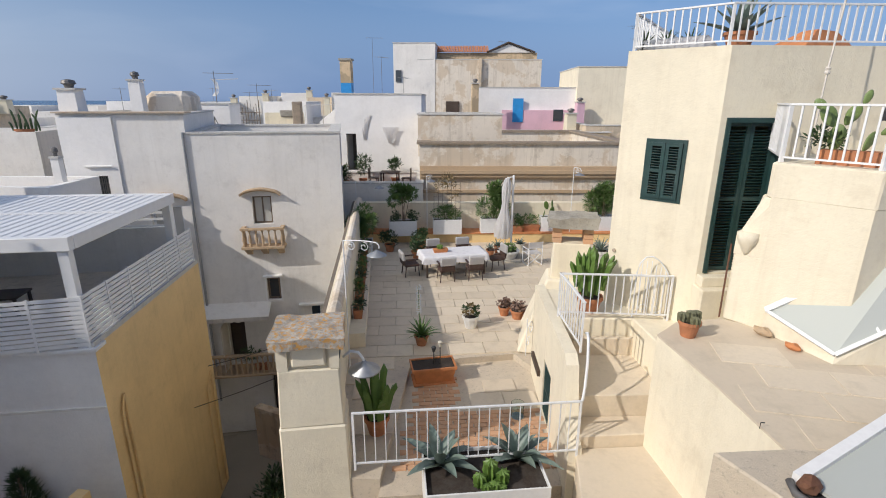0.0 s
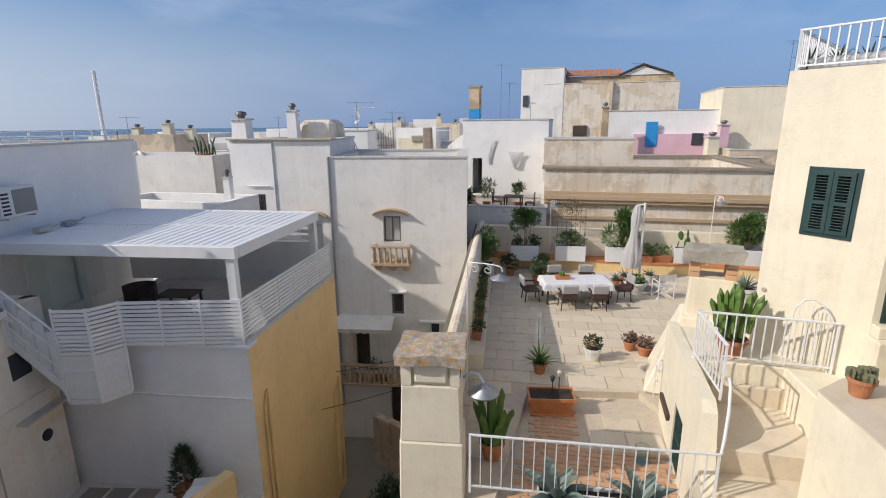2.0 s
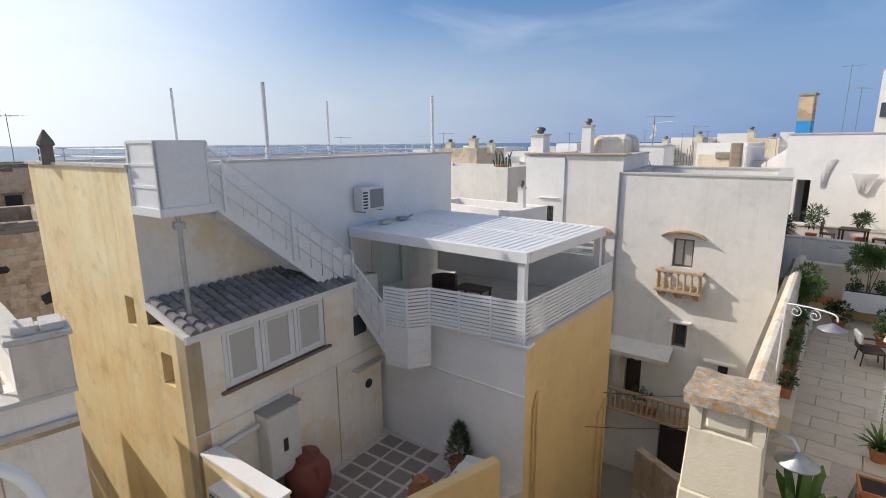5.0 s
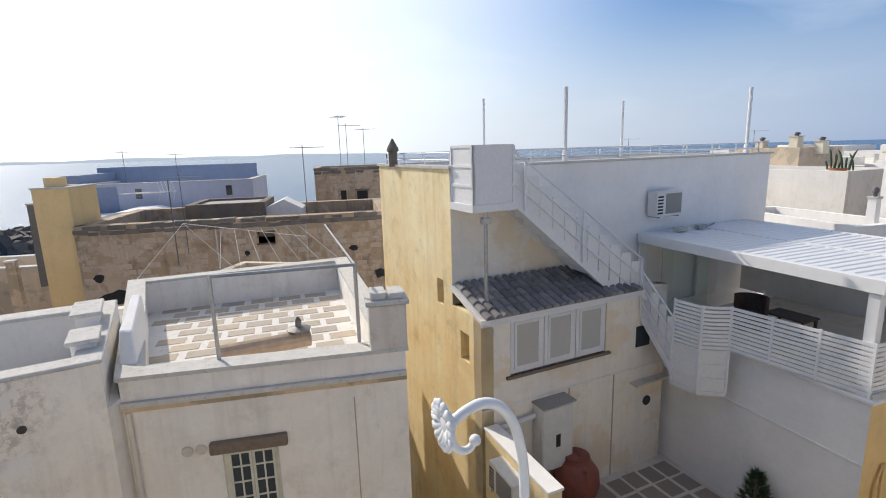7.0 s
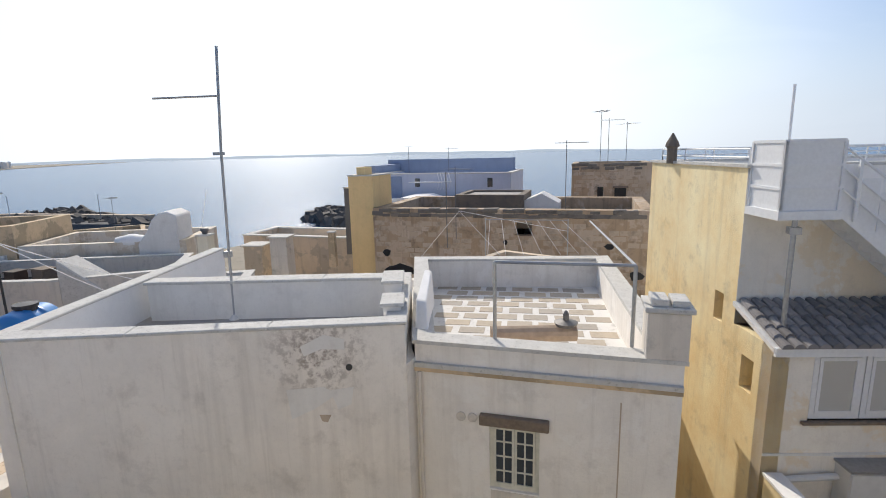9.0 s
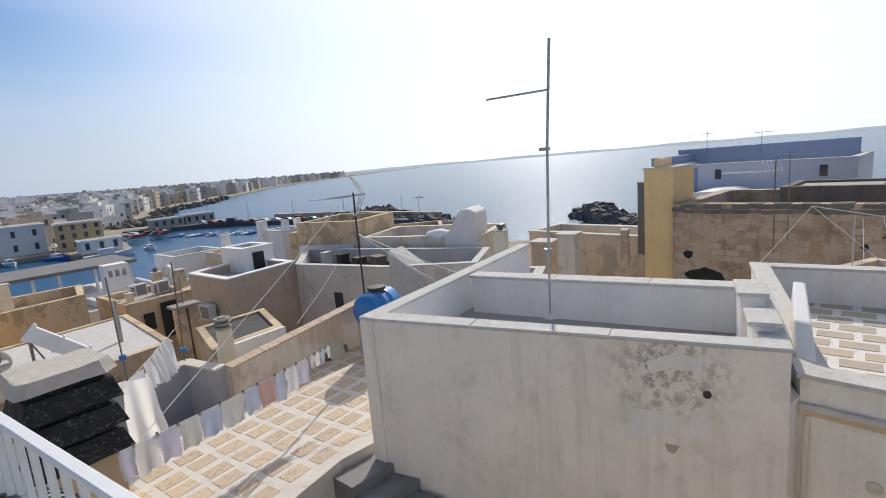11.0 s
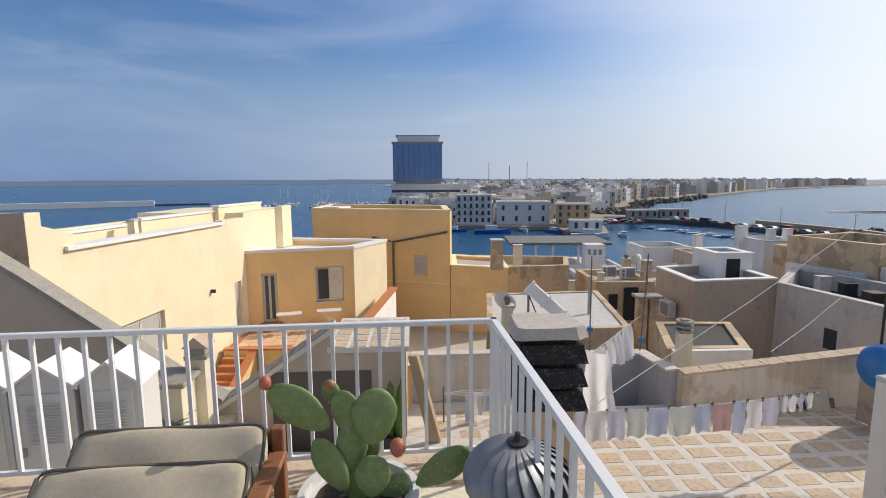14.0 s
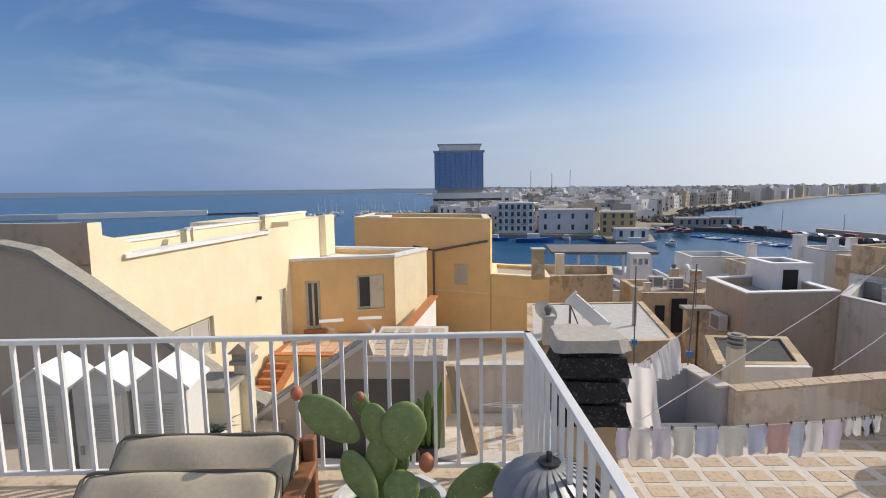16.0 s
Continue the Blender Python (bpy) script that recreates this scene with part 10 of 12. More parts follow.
for k, (a, b, z, h, cut, lean, mt, nm, lab) in enumerate((
        (1.5, 1.82, -1.53, 0.56, 0.1, 0.12, LINEN, "hanging_garment", "white garment with sleeves on the line"),
        (1.78, 2.08, -1.54, 0.62, 0.35, 0.14, LINEN, "hanging_garment", "white garment with sleeves on the line"),
        (2.06, 2.46, -1.5, 0.6, 0.15, 0.1, LINEN, "hanging_garment", "white garment with sleeves on the line"),
        (2.42, 2.92, -1.46, 0.78, 0.4, 0.3, LINEN, "hanging_garment", "white shirt hung by its hem"),
        (2.88, 3.42, -1.42, 0.84, 0.1, 0.3, LINEN, "hanging_garment", "white shirt hung by its hem"),
        (0.5, 0.74, -1.56, 0.86, 0.1, 0.1, PATTERN, "hanging_garment", "dark red patterned dress on the line"))):
    bm = bmesh.new()
    cloth(bm, a, b, z - h, z, 0.004 * k, 0.06, k + 20, cut, n=10, k=7, lean=lean, layers=1)
    single(nm, bm, mt, lab, "laundry", "laundry on the high line", hm, smooth=True)
bm = bmesh.new()
cloth(bm, 0.0, 0.42, -2.68, -1.5, 0.0, 0.07, 31, -0.5, n=12, k=9, lean=0.06, layers=1)
single("hanging_sheet", bm, LINEN, "big white sheet bunched at the line and spreading below", "laundry", "laundry on the high line", face((-1.98, -12.42), (-2.42, -12.36)), smooth=True)
bm = bmesh.new()
cloth(bm, 0.16, 0.48, -2.08, -1.5, 0.0, 0.045, 3, n=8, k=12)
stripes = single("striped_cloth", bm, LINEN, "black and white striped cloth on the line", "laundry", m=hm, smooth=True)
for k in range(6):
    bm = bmesh.new()
    cloth(bm, 0.15, 0.49, -2.06 + 0.092 * k, -2.012 + 0.092 * k, -0.016, 0.03, 3, n=8, k=1, t=0.034)
    part("stripe", bm, BLACK, stripes)
ropes = thing("diagonal_ropes", "white ropes strung between the roofs", "rope")
for a, b in (((-2.0, -12.0, -2.45), (-9.9, -17.5, 0.6)), ((-6.1, -14.0, -1.9), (-8.4, -15.6, -1.0)), ((-7.6, -13.1, 0.2), (-8.9, -10.6, -1.5)), ((-7.6, -13.1, 0.2), (-10.5, -12.4, -1.4))):
    bm = bmesh.new()
    tube(bm, [Vector(a), Vector(a).lerp(Vector(b), 0.5) - Vector((0, 0, 0.05)), Vector(b)], 0.01, 5)
    part("rope", bm, LINEN, ropes)
for x, y, z, h, tilt in ((-2.42, -14.62, -2.25, 2.3, 0.02), (-3.6, -14.78, -2.6, 2.7, -0.1)):
    ob = thing("line_pole", "thin dark pole holding the lines", "pole", "line poles", pose(x, y, z))
    bm = bmesh.new()
    tube(bm, [(0, 0, 0), (tilt, 0, h)], 0.016, 6)
    part("pole", bm, DARK_STEEL, ob)
    bm = bmesh.new()
    box(bm, -0.06 + tilt * 0.25, 0.06 + tilt * 0.25, -0.05, 0.05, h * 0.22, h * 0.22 + 0.1)
    part("clamp_box", bm, TANK_BLUE, ob)
# pillar stack behind, vent chimney, roof bits
pil = thing("brick_pillars", "pair of rough ochre pillars tied with wires", "pillar", "", pose(-5.6, -21.6, STREET, 0, 0, 8))
for x in (-0.22, 0.18):
    bm = bmesh.new()
    box(bm, x - 0.16, x + 0.16, -0.2, 0.2, 0, 7.5)
    part("pillar", bm, OCHRE, pil, jitter=0.02)
bm = bmesh.new()
box(bm, -0.5, 0.45, -0.3, 0.3, 7.5, 7.6)
part("lintel", bm, TUFA_GREY, pil)
antenna("roof_aerial", -5.6, -21.6, -2.4, 1.0, 40, 0.8, 6)
vc = thing("vent_chimney", "slim cream chimney with stacked vent slots", "chimney", "", pose(-4.42, -14.3, -2.8))
bm = bmesh.new()
box(bm, -0.14, 0.14, -0.14, 0.14, 0, 1.2)
part("shaft", bm, CREAM_DIRTY, vc)
for k in range(3):
    bm = bmesh.new()
    lathe(bm, [(0.19, 1.22 + 0.1 * k), (0.19, 1.27 + 0.1 * k), (0.1, 1.27 + 0.1 * k), (0.1, 1.3 + 0.1 * k)], 10)
    part("vent_ring", bm, TUFA_GREY, vc)
bm = bmesh.new()
box(bm, -2.0, -0.1, -0.15, 0.05, -0.05, 0.75)
part("white_hatch", bm, WHITE_WALL, vent_house, "", face((-4.3, -15.0), (-6.3, -15.3), -3.0) @ pose(2.1, 0, 0))
air_conditioner(face((-6.9, -24.2), (-7.31, -21.9)) @ pose(0.4, -0.05, -3.6), "air-conditioning unit on the grey house", 0.95, 0.62)
air_conditioner(face((-6.3, -20.7), (-7.2, -21.0)) @ pose(0.0, 0.0, -4.2), "grey air-conditioning unit on a roof ledge", 0.85, 0.6)
bm = bmesh.new()
box(bm, 0.45, 1.0, -0.03, 0.02, -2.7, -1.45)
bm2 = face((-9.0, -24.3), (-10.5, -24.5))
part("dark_door", bm, DARK_VOID, stair_head, "dark doorway", bm2)
wlf = face((-10.55, -22.6), (-12.0, -18.2))
bm = bmesh.new()
box(bm, 2.0, 2.45, -0.02, 0.06, -3.9, -3.2)
part("window", bm, GLASS_DARK, wall_long, "", wlf)
bm = bmesh.new()
solid(bm, [(-12.1, -17.93, -3.4), (-12.9, -16.85, -3.4), (-14.1, -17.3, -3.4), (-13.25, -18.45, -3.4)], [(-12.1, -17.93, -1.36), (-12.9, -16.85, -2.65), (-14.1, -17.3, -2.6), (-13.25, -18.45, -1.42)])
single("wedge_stair_roof", bm, COPING, "wedge-shaped concrete stair-head roof", "stair head", bevel=0.04)
cw = thing("curved_stair_head", "white stair-head with a curved top", "stair head", "", pose(-16.95, -18.6, -6.0, 0, 0, 113))
bm = bmesh.new()
cp = [(-0.85, 0), (0.8, 0), (0.8, 5.45), (0.45, 5.62), (0.1, 5.58), (-0.2, 5.3), (-0.45, 4.8), (-0.85, 4.3)]
solid(bm, [(x, -0.12, z) for x, z in cp], [(x, 1.5, z) for x, z in cp])
part("shell", bm, WHITE_WALL, cw, "", None, False, 0.05)
bm = bmesh.new()
blob(bm, (0, 0, 0), 0.75, 0.4, 0.3, None, 3, 0.1, 4)
single("white_roof_hump", bm, WHITE_CLEAN, "white limewashed hump on a weathered roof", "roof", "", pose(-16.75, -19.85, -1.62, 0, 0, 113), smooth=True)
bm = bmesh.new()
box(bm, 0.1, 3.4, -0.14, 0.0, -2.7, -1.95)
single("low_white_wall", bm, WHITE_WALL, "low white wall round the cluttered roof court", "wall", "", face((-13.2, -27.2), (-14.72, -23.75)))
for x, y, w_, h_, mt in ((-13.4, -21.9, 0.5, 0.45, DARK_WOOD), (-13.1, -22.8, 0.35, 0.6, BLACK), (-13.8, -21.0, 0.7, 0.5, OLD_WOOD), (-12.7, -23.6, 0.3, 0.7, PALE_GREY), (-13.9, -19.9, 0.5, 0.35, BLACK)):
    bm = bmesh.new()
    box(bm, -w_ / 2, w_ / 2, -0.25, 0.25, 0, h_)
    box(bm, -w_ / 2 - 0.03, w_ / 2 + 0.03, -0.28, 0.28, h_, h_ + 0.05)
    single("roof_crate", bm, mt, "old crate among the lumber on the dark roof", "crate", "roof lumber", pose(x, y, -2.7, 0, 0, 20 * x), bevel=0.01, jitter=0.02)
# canopy house by the harbour and pierced white tower
can = thing("canopy_house", "white roof terrace house under a flat grey canopy", "house", "", pose(-5.1, -52.5, -13.0, 0, 0, 5))
bm = bmesh.new()
box(bm, -4.6, 4.2, -2.5, 2.5, 0, 6.9)
part("body", bm, WHITE_CLEAN, can)
for x in (-4.4, -2.0, 0.4, 2.0, 4.0):
    bm = bmesh.new()
    box(bm, x - 0.1, x + 0.1, 2.2, 2.4, 6.9, 8.8)
    part("post", bm, WHITE_CLEAN, can)
bm = bmesh.new()
box(bm, -4.9, 4.5, -3.2, 2.9, 8.8, 9.05)
part("canopy", bm, plain("weathered_grey_canopy", (0.23, 0.22, 0.21), 0.9, 0, 0.3, 1.2), can)
tw = thing("pierced_white_tower", "white chimney tower with small openings at its top", "tower", "", pose(-7.9, -46.3, -13, 0, 0, 6))
bm = bmesh.new()
wall_mesh(bm, 1.6, 0, 9.4, 1.2, [(0.2, 0.5, 8.5, 9.0), (0.65, 0.95, 8.5, 9.0), (1.1, 1.4, 8.5, 9.0)], face((0.8, 0.6), (-0.8, 0.6)))
part("tower_body", bm, WHITE_CLEAN, tw)
for x, y, z, w, h, lab, mt in ((-0.05, -25.9, -2.3, 0.55, 1.35, "ochre chimney with a flat cap", OCHRE), (-0.5, -17.6, -2.75, 0.34, 0.8, "small pale chimney with a dark vent", CREAM_DIRTY), (-18.2, -43.0, -4.0, 0.7, 2.2, "white chimney with vent slots", WHITE_CLEAN), (-16.2, -46.0, -4.0, 0.6, 1.2, "plain white square chimney", WHITE_CLEAN), (-8.8, -33.4, -4.0, 0.5, 1.0, "small ochre roof chimney", OCHRE), (-20.2, -16.3, -9.0, 1.0, 6.7, "weathered square chimney stack", BEIGE), (-20.5, -41.2, -2.6, 0.5, 0.8, "white chimney with two pots", WHITE_CLEAN), (-19.3, -41.0, -2.6, 0.5, 0.8, "white chimney with two pots", WHITE_CLEAN)):
    chimney_stack(x, y, z, w, h, lab, mt, w < 0.5)
duct = thing("metal_duct", "bright sheet-metal air duct sloping down to the roof", "duct")
bm = bmesh.new()
da, db = Vector((-1.07, -18.9, -1.78)), Vector((-2.16, -18.9, -2.74))
dn, dw = Vector((-0.27, 0.0, 0.3)), Vector((0.02, -0.3, 0.0))
solid(bm, [da, db, db + dw, da + dw], [da + dn, db + dn, db + dn + dw, da + dn + dw])
part("trunk", bm, WHITE_ALU, duct, bevel=0.02)
for k in (0.02, 0.5, 0.97):
    bm = bmesh.new()
    p = da.lerp(db, k)
    e = (db - da).normalized() * 0.02
    solid(bm, [p - e - dn * 0.1 - dw * 0.05, p + e - dn * 0.1 - dw * 0.05, p + e - dn * 0.1 + dw * 1.05, p - e - dn * 0.1 + dw * 1.05], [p - e + dn * 1.12 - dw * 0.05, p + e + dn * 1.12 - dw * 0.05, p + e + dn * 1.12 + dw * 1.05, p - e + dn * 1.12 + dw * 1.05])
    part("joint_flange", bm, WHITE_ALU, duct)
for w in (0.1, 0.9):
    bm = bmesh.new()
    p = da.lerp(db, 0.12) + dw * w
    tube(bm, [(p.x, p.y, -2.75), p], 0.025, 5)
    tube(bm, [(p.x - 0.35, p.y, -2.75), p], 0.02, 5)
    part("stand", bm, DARK_STEEL, duct)
po = thing("flue_pipe", "upright grey flue pipe on the flat roof", "pipe", "", pose(-3.3, -20.0, -2.75))
bm = bmesh.new()
tube(bm, [(0, 0, 0), (0, 0, 1.3)], 0.07, 8)
part("flue", bm, STEEL, po)


def satellite_dish(x, y, z, r, yaw, label="white satellite dish on a short pole"):
    ob = thing("satellite_dish", label, "satellite dish", "satellite dishes", pose(x, y, z, 0, 0, yaw))
    bm = bmesh.new()
    tube(bm, [(0, 0, 0), (0, 0, 0.7)], 0.025, 6)
    part("pole", bm, STEEL, ob)
    bm = bmesh.new()
    lathe(bm, [(0.02, 0), (r * 0.5, 0.03), (r, 0.12), (r * 0.97, 0.13), (r * 0.48, 0.045), (0.02, 0.012)], 18, pose(0, -0.06, 0.8, 65))
    part("reflector", bm, PLASTIC_WHITE, ob, smooth=True)
    bm = bmesh.new()
    tube(bm, [(0, -0.1, 0.5), (0, -0.55, 0.75)], 0.012, 5)
    part("feed_arm", bm, STEEL, ob)
    return ob


satellite_dish(-0.35, -17.9, -2.75, 0.38, -30)
# blue tank, grid antenna, boards, steps at the blank wall's foot
tank = thing("water_tank", "blue plastic water tank lying on the roof", "water tank", "", pose(-7.95, -13.05, -2.32, 0, 0, 195))
bm = bmesh.new()
lathe(bm, [(0.1, -0.62), (0.36, -0.58), (0.45, -0.46), (0.45, -0.2), (0.47, -0.18), (0.47, -0.1), (0.45, -0.08), (0.45, 0.08), (0.47, 0.1), (0.47, 0.18), (0.45, 0.2), (0.45, 0.46), (0.36, 0.58), (0.1, 0.62)], 24, pose(0, 0, 0.52, 0, 90, 0))
part("tank", bm, TANK_BLUE, tank, smooth=True)
bm = bmesh.new()
lathe(bm, [(0.21, 0.9), (0.21, 1.0), (0.24, 1.0), (0.24, 1.07), (0.02, 1.08)], 16)
part("lid", bm, BLACK, tank)
for x in (-0.35, 0.35):
    bm = bmesh.new()
    box(bm, x - 0.06, x + 0.06, -0.4, 0.4, -0.7, 0.18)
    part("cradle", bm, GREY_RENDER, tank)
ga = thing("grid_antenna", "parabolic grid antenna on a black mast", "antenna", "aerials", pose(-7.6, -13.1, -3.06, 0, 0, 62))
bm = bmesh.new()
tube(bm, [(0, 0, 0), (0, 0, 4.3)], 0.024, 8)
part("mast", bm, BLACK, ga)
for s, zc in ((1, 0.42), (-1, -0.12)):
    for i in range(3):
        bm = bmesh.new()
        x = -0.42 + 0.42 * i
        tube(bm, [(x, 0.2 - 0.1 * t - 0.16 * t * t, 4.24 + s * (0.05 + 0.44 * t)) for t in (0, 0.33, 0.66, 1)], 0.016, 5)
        part("rib", bm, WHITE_PAINT, ga)
    for j in range(6):
        bm = bmesh.new()
        q = j / 5
        y, z = 0.2 - 0.1 * q - 0.16 * q * q, 4.24 + s * (0.05 + 0.44 * q)
        tube(bm, [(-0.42, y, z), (0, y, z), (0.42, y, z)], 0.006, 4)
        part("wire", bm, STEEL, ga)
bm = bmesh.new()
tube(bm, [(0.2 * math.cos(q), -0.58 + 0.5 * math.sin(q), 4.2) for q in (6.283 * j / 18 for j in range(18))], 0.014, 5, True)
part("ring", bm, WHITE_PAINT, ga)
bm = bmesh.new()
tube(bm, [(0, -0.7, 4.2), (0, 0.3, 4.24)], 0.018, 5)
part("boom", bm, STEEL, ga)
for k, (x, y, w, h, mt, lean) in enumerate(((-6.6, -13.82, 0.6, 0.62, OLD_WOOD, -14), (-6.35, -13.72, 0.42, 0.6, PALE_GREY, -16), (-7.05, -13.85, 0.75, 0.6, OLD_WOOD, -18), (-7.0, -13.72, 0.5, 0.45, PLASTIC_BEIGE, -22))):
    bm = bmesh.new()
    box(bm, -w / 2, w / 2, -0.02, 0.02, 0, h)
    single("leaning_board", bm, mt, "old board leaning on the parapet", "board", "leaning boards", pose(x, y, LAUNDRY, lean, 0, 190))
GREY_PAINT = plain("grey_floor_paint", (0.24, 0.235, 0.23), 0.7, 0, 0.25, 6.0)
wall_steps = thing("grey_steps", "grey painted steps down along the blank wall", "steps")
for k in range(5):
    bm = bmesh.new()
    a = Vector((-4.55, -9.55, 0)).lerp(Vector((-4.9, -7.2, 0)), k / 5)
    prism(bm, [(a.x + 0.35, a.y), (a.x - 0.5, a.y), (a.x - 0.65, a.y + 0.5), (a.x + 0.3, a.y + 0.5)], STREET, LAUNDRY - 0.18 * (k + 1))
    part("step", bm, GREY_PAINT, wall_steps)
# plaster repairs on the blank wall
wf = face(A_L, A_R)
for pts_, mt, nm in (([(4.2, -1.62), (4.75, -1.6), (4.95, -1.72), (4.6, -1.95), (4.25, -2.1)], WHITE_WALL, "plaster_patch"), ([(4.45, -0.95), (4.8, -0.78), (5.1, -0.86), (5.1, -1.02), (4.75, -1.0), (4.5, -1.1)], WHITE_WALL, "plaster_patch"), ([(4.85, -1.66), (5.2, -1.62), (5.15, -1.9), (4.95, -1.98)], WHITE_WALL, "plaster_patch"), ([(4.66, -2.05), (4.84, -2.06), (4.78, -2.18), (4.7, -2.16)], GREY_RENDER, "chipped_spot")):
    bm = bmesh.new()
    solid(bm, [wf @ Vector((x, -0.004, z)) for x, z in pts_], [wf @ Vector((x, 0.01, z)) for x, z in pts_])
    part(nm, bm, mt, blank_house)

# ---- things on the camera's own terrace ----
sofa = thing("garden_armchair", "teak garden armchair with piped taupe cushions", "armchair", "", pose(1.07, -4.66, -0.13, 0, 0, 192))
for x in (-0.44, 0.44):
    for y, h in ((-0.36, 0.58), (0.36, 0.72)):
        bm = bmesh.new()
        box(bm, x - 0.03, x + 0.03, y - 0.03, y + 0.03, 0, h)
        part("leg", bm, TEAK, sofa, bevel=0.006)
    bm = bmesh.new()
    box(bm, x - 0.045, x + 0.045, -0.4, 0.33, 0.58, 0.61)
    part("armrest", bm, TEAK, sofa, bevel=0.008)
bm = bmesh.new()
box(bm, -0.41, 0.41, 0.34, 0.38, 0.63, 0.71)
part("back_rail", bm, TEAK, sofa, bevel=0.008)
for k in range(7):
    bm = bmesh.new()
    box(bm, -0.36 + 0.12 * k - 0.025, -0.36 + 0.12 * k + 0.025, 0.35, 0.37, 0.3, 0.63)
    part("back_slat", bm, TEAK, sofa)
bm = bmesh.new()
box(bm, -0.41, 0.41, -0.36, 0.34, 0.27, 0.31)
part("seat_frame", bm, TEAK, sofa)


PIPING = plain("dark_piping", (0.12, 0.11, 0.09), 0.9)


def cushion(parent, w, h, t, m, name):
    bm = bmesh.new()
    n = 14
    for side in (-1, 1):
        rows = []
        for j in range(n + 1):
            v = math.sin(math.pi * (j / n - 0.5))
            row = []
            for i in range(n + 1):
                u = math.sin(math.pi * (i / n - 0.5))
                puff = max(0, (1 - u ** 10) * (1 - v ** 10)) ** 0.16 * (0.82 + 0.18 * (1 - u * u) * (1 - v * v))
                k = 1 - 0.05 * abs(u * v) ** 3
                row.append(bm.verts.new((u * w / 2 * k, side * (0.012 + t / 2 * puff * (1 + 0.1 * math.sin(5 * u + 3 * v))), v * h / 2 * k)))
            rows.append(row)
        for a, b in zip(rows, rows[1:]):
            for i in range(n):
                bm.faces.new((a[i], a[i + 1], b[i + 1], b[i]))
    bmesh.ops.remove_doubles(bm, verts=bm.verts, dist=0.002)
    ob = part(name, bm, CUSHION, parent, "", m, smooth=True)
    bm = bmesh.new()
    for side in (-1, 1):
        bm = bmesh.new()
        tube(bm, [(w / 2 * u * 0.975, side * t * 0.36, h / 2 * v * 0.985) for u, v in ((-1, -0.88), (-0.96, -0.96), (-0.88, -1), (0.88, -1), (0.96, -0.96), (1, -0.88), (1, 0.88), (0.96, 0.96), (0.88, 1), (-0.88, 1), (-0.96, 0.96), (-1, 0.88))], 0.009, 6, True)
        part("piping", bm, PIPING, ob, "", Matrix.Identity(4))


cushion(sofa, 0.88, 0.52, 0.2, pose(-0.03, 0.2, 0.52, -40), "back_cushion")
cushion(sofa, 0.9, 0.5, 0.2, pose(-0.06, -0.02, 0.47, -44), "back_cushion")
cushion(sofa, 0.8, 0.66, 0.12, pose(0, -0.05, 0.36, 90), "seat_cushion")
pear = potted("prickly_pear", "prickly pear with red fruits in a white bowl pot", 0.32, -5.2, 0.0, 0.25, 0.31, PLASTIC_WHITE)
pear.matrix_world = pose(0.3, -5.08, -0.05, 0, 0, 192) @ Matrix.Scale(1.12, 4)
pads(pear, PRICKLY, [(0.0, 0.0, 0.22, 0.2, 0.15, 0, 0, 3), (0.12, 0.0, 0.22, 0.17, 0.13, 0, 10, 25), (-0.117, 0, 0.60, 0.31, 0.17, 0, 0, -52), (-0.03, 0, 0.38, 0.25, 0.14, 0, 6, 2), (-0.035, 0.01, 0.56, 0.21, 0.13, 3, -8, -6), (0.065, -0.03, 0.53, 0.25, 0.20, -4, 8, 5), (-0.05, -0.05, 0.34, 0.26, 0.13, -8, 0, -29), (0.06, -0.08, 0.32, 0.18, 0.16, -10, 0, 2), (-0.1, 0.09, 0.66, 0.13, 0.08, 5, 0, -15), (0.25, -0.02, 0.33, 0.28, 0.15, 0, 0, 57), (0.0, 0.06, 0.36, 0.22, 0.14, 6, 0, 12)])
for x, y, z, r in ((-0.375, 0, 0.815, 0.026), (0.17, -0.04, 0.52, 0.034), (-0.12, 0.08, 0.76, 0.02)):
    bm = bmesh.new()
    blob(bm, (x, y, z), r, r, r * 1.25, None, 2, 0.1, 4)
    part("fruit", bm, FRUIT, pear, "red prickly-pear fruit", smooth=True)
cowl = thing("ribbed_cowl", "dull grey ribbed turbine cowl on a flue", "chimney cowl", "", pose(-0.46, -5.02, 0.0))
bm = bmesh.new()
lathe(bm, [(0.16, 0), (0.16, 0.3), (0.2, 0.3), (0.2, 0.34), (0.12, 0.36)], 20)
part("flue", bm, STEEL, cowl)
COWL = plain("dulled_sheet_metal", (0.32, 0.33, 0.345), 0.5, 0.4, 0.25, 9.0)
nf = 22
for k in range(nf):
    bm = bmesh.new()
    rows = []
    for j in range(10):
        t = j / 9
        q = math.pi * (0.02 + 0.83 * t)
        rr, z = 0.235 * math.sin(q), 0.46 + 0.165 * math.cos(q)
        w = 2 * math.pi / nf * 1.25
        tw = 0.55 * t
        row = []
        for s, ro in ((0, 1.06), (0.5, 1.0), (1, 0.86)):
            a = 2 * math.pi * k / nf + w * s + tw
            row.append(bm.verts.new((max(0.01, rr * ro) * math.cos(a), max(0.01, rr * ro) * math.sin(a), z)))
        rows.append(row)
    for a, b in zip(rows, rows[1:]):
        for i in range(2):
            bm.faces.new((a[i], a[i + 1], b[i + 1], b[i]))
    part("fin", bm, COWL, cowl, smooth=True)
bm = bmesh.new()
lathe(bm, [(0.05, 0.625), (0.05, 0.632), (0.015, 0.634), (0.013, 0.67), (0.002, 0.672)], 10)
part("spindle", bm, BLACK, cowl)
bm = bmesh.new()
box(bm, -0.02, 6.3, -0.22, 0.12, -0.03, 0.03)
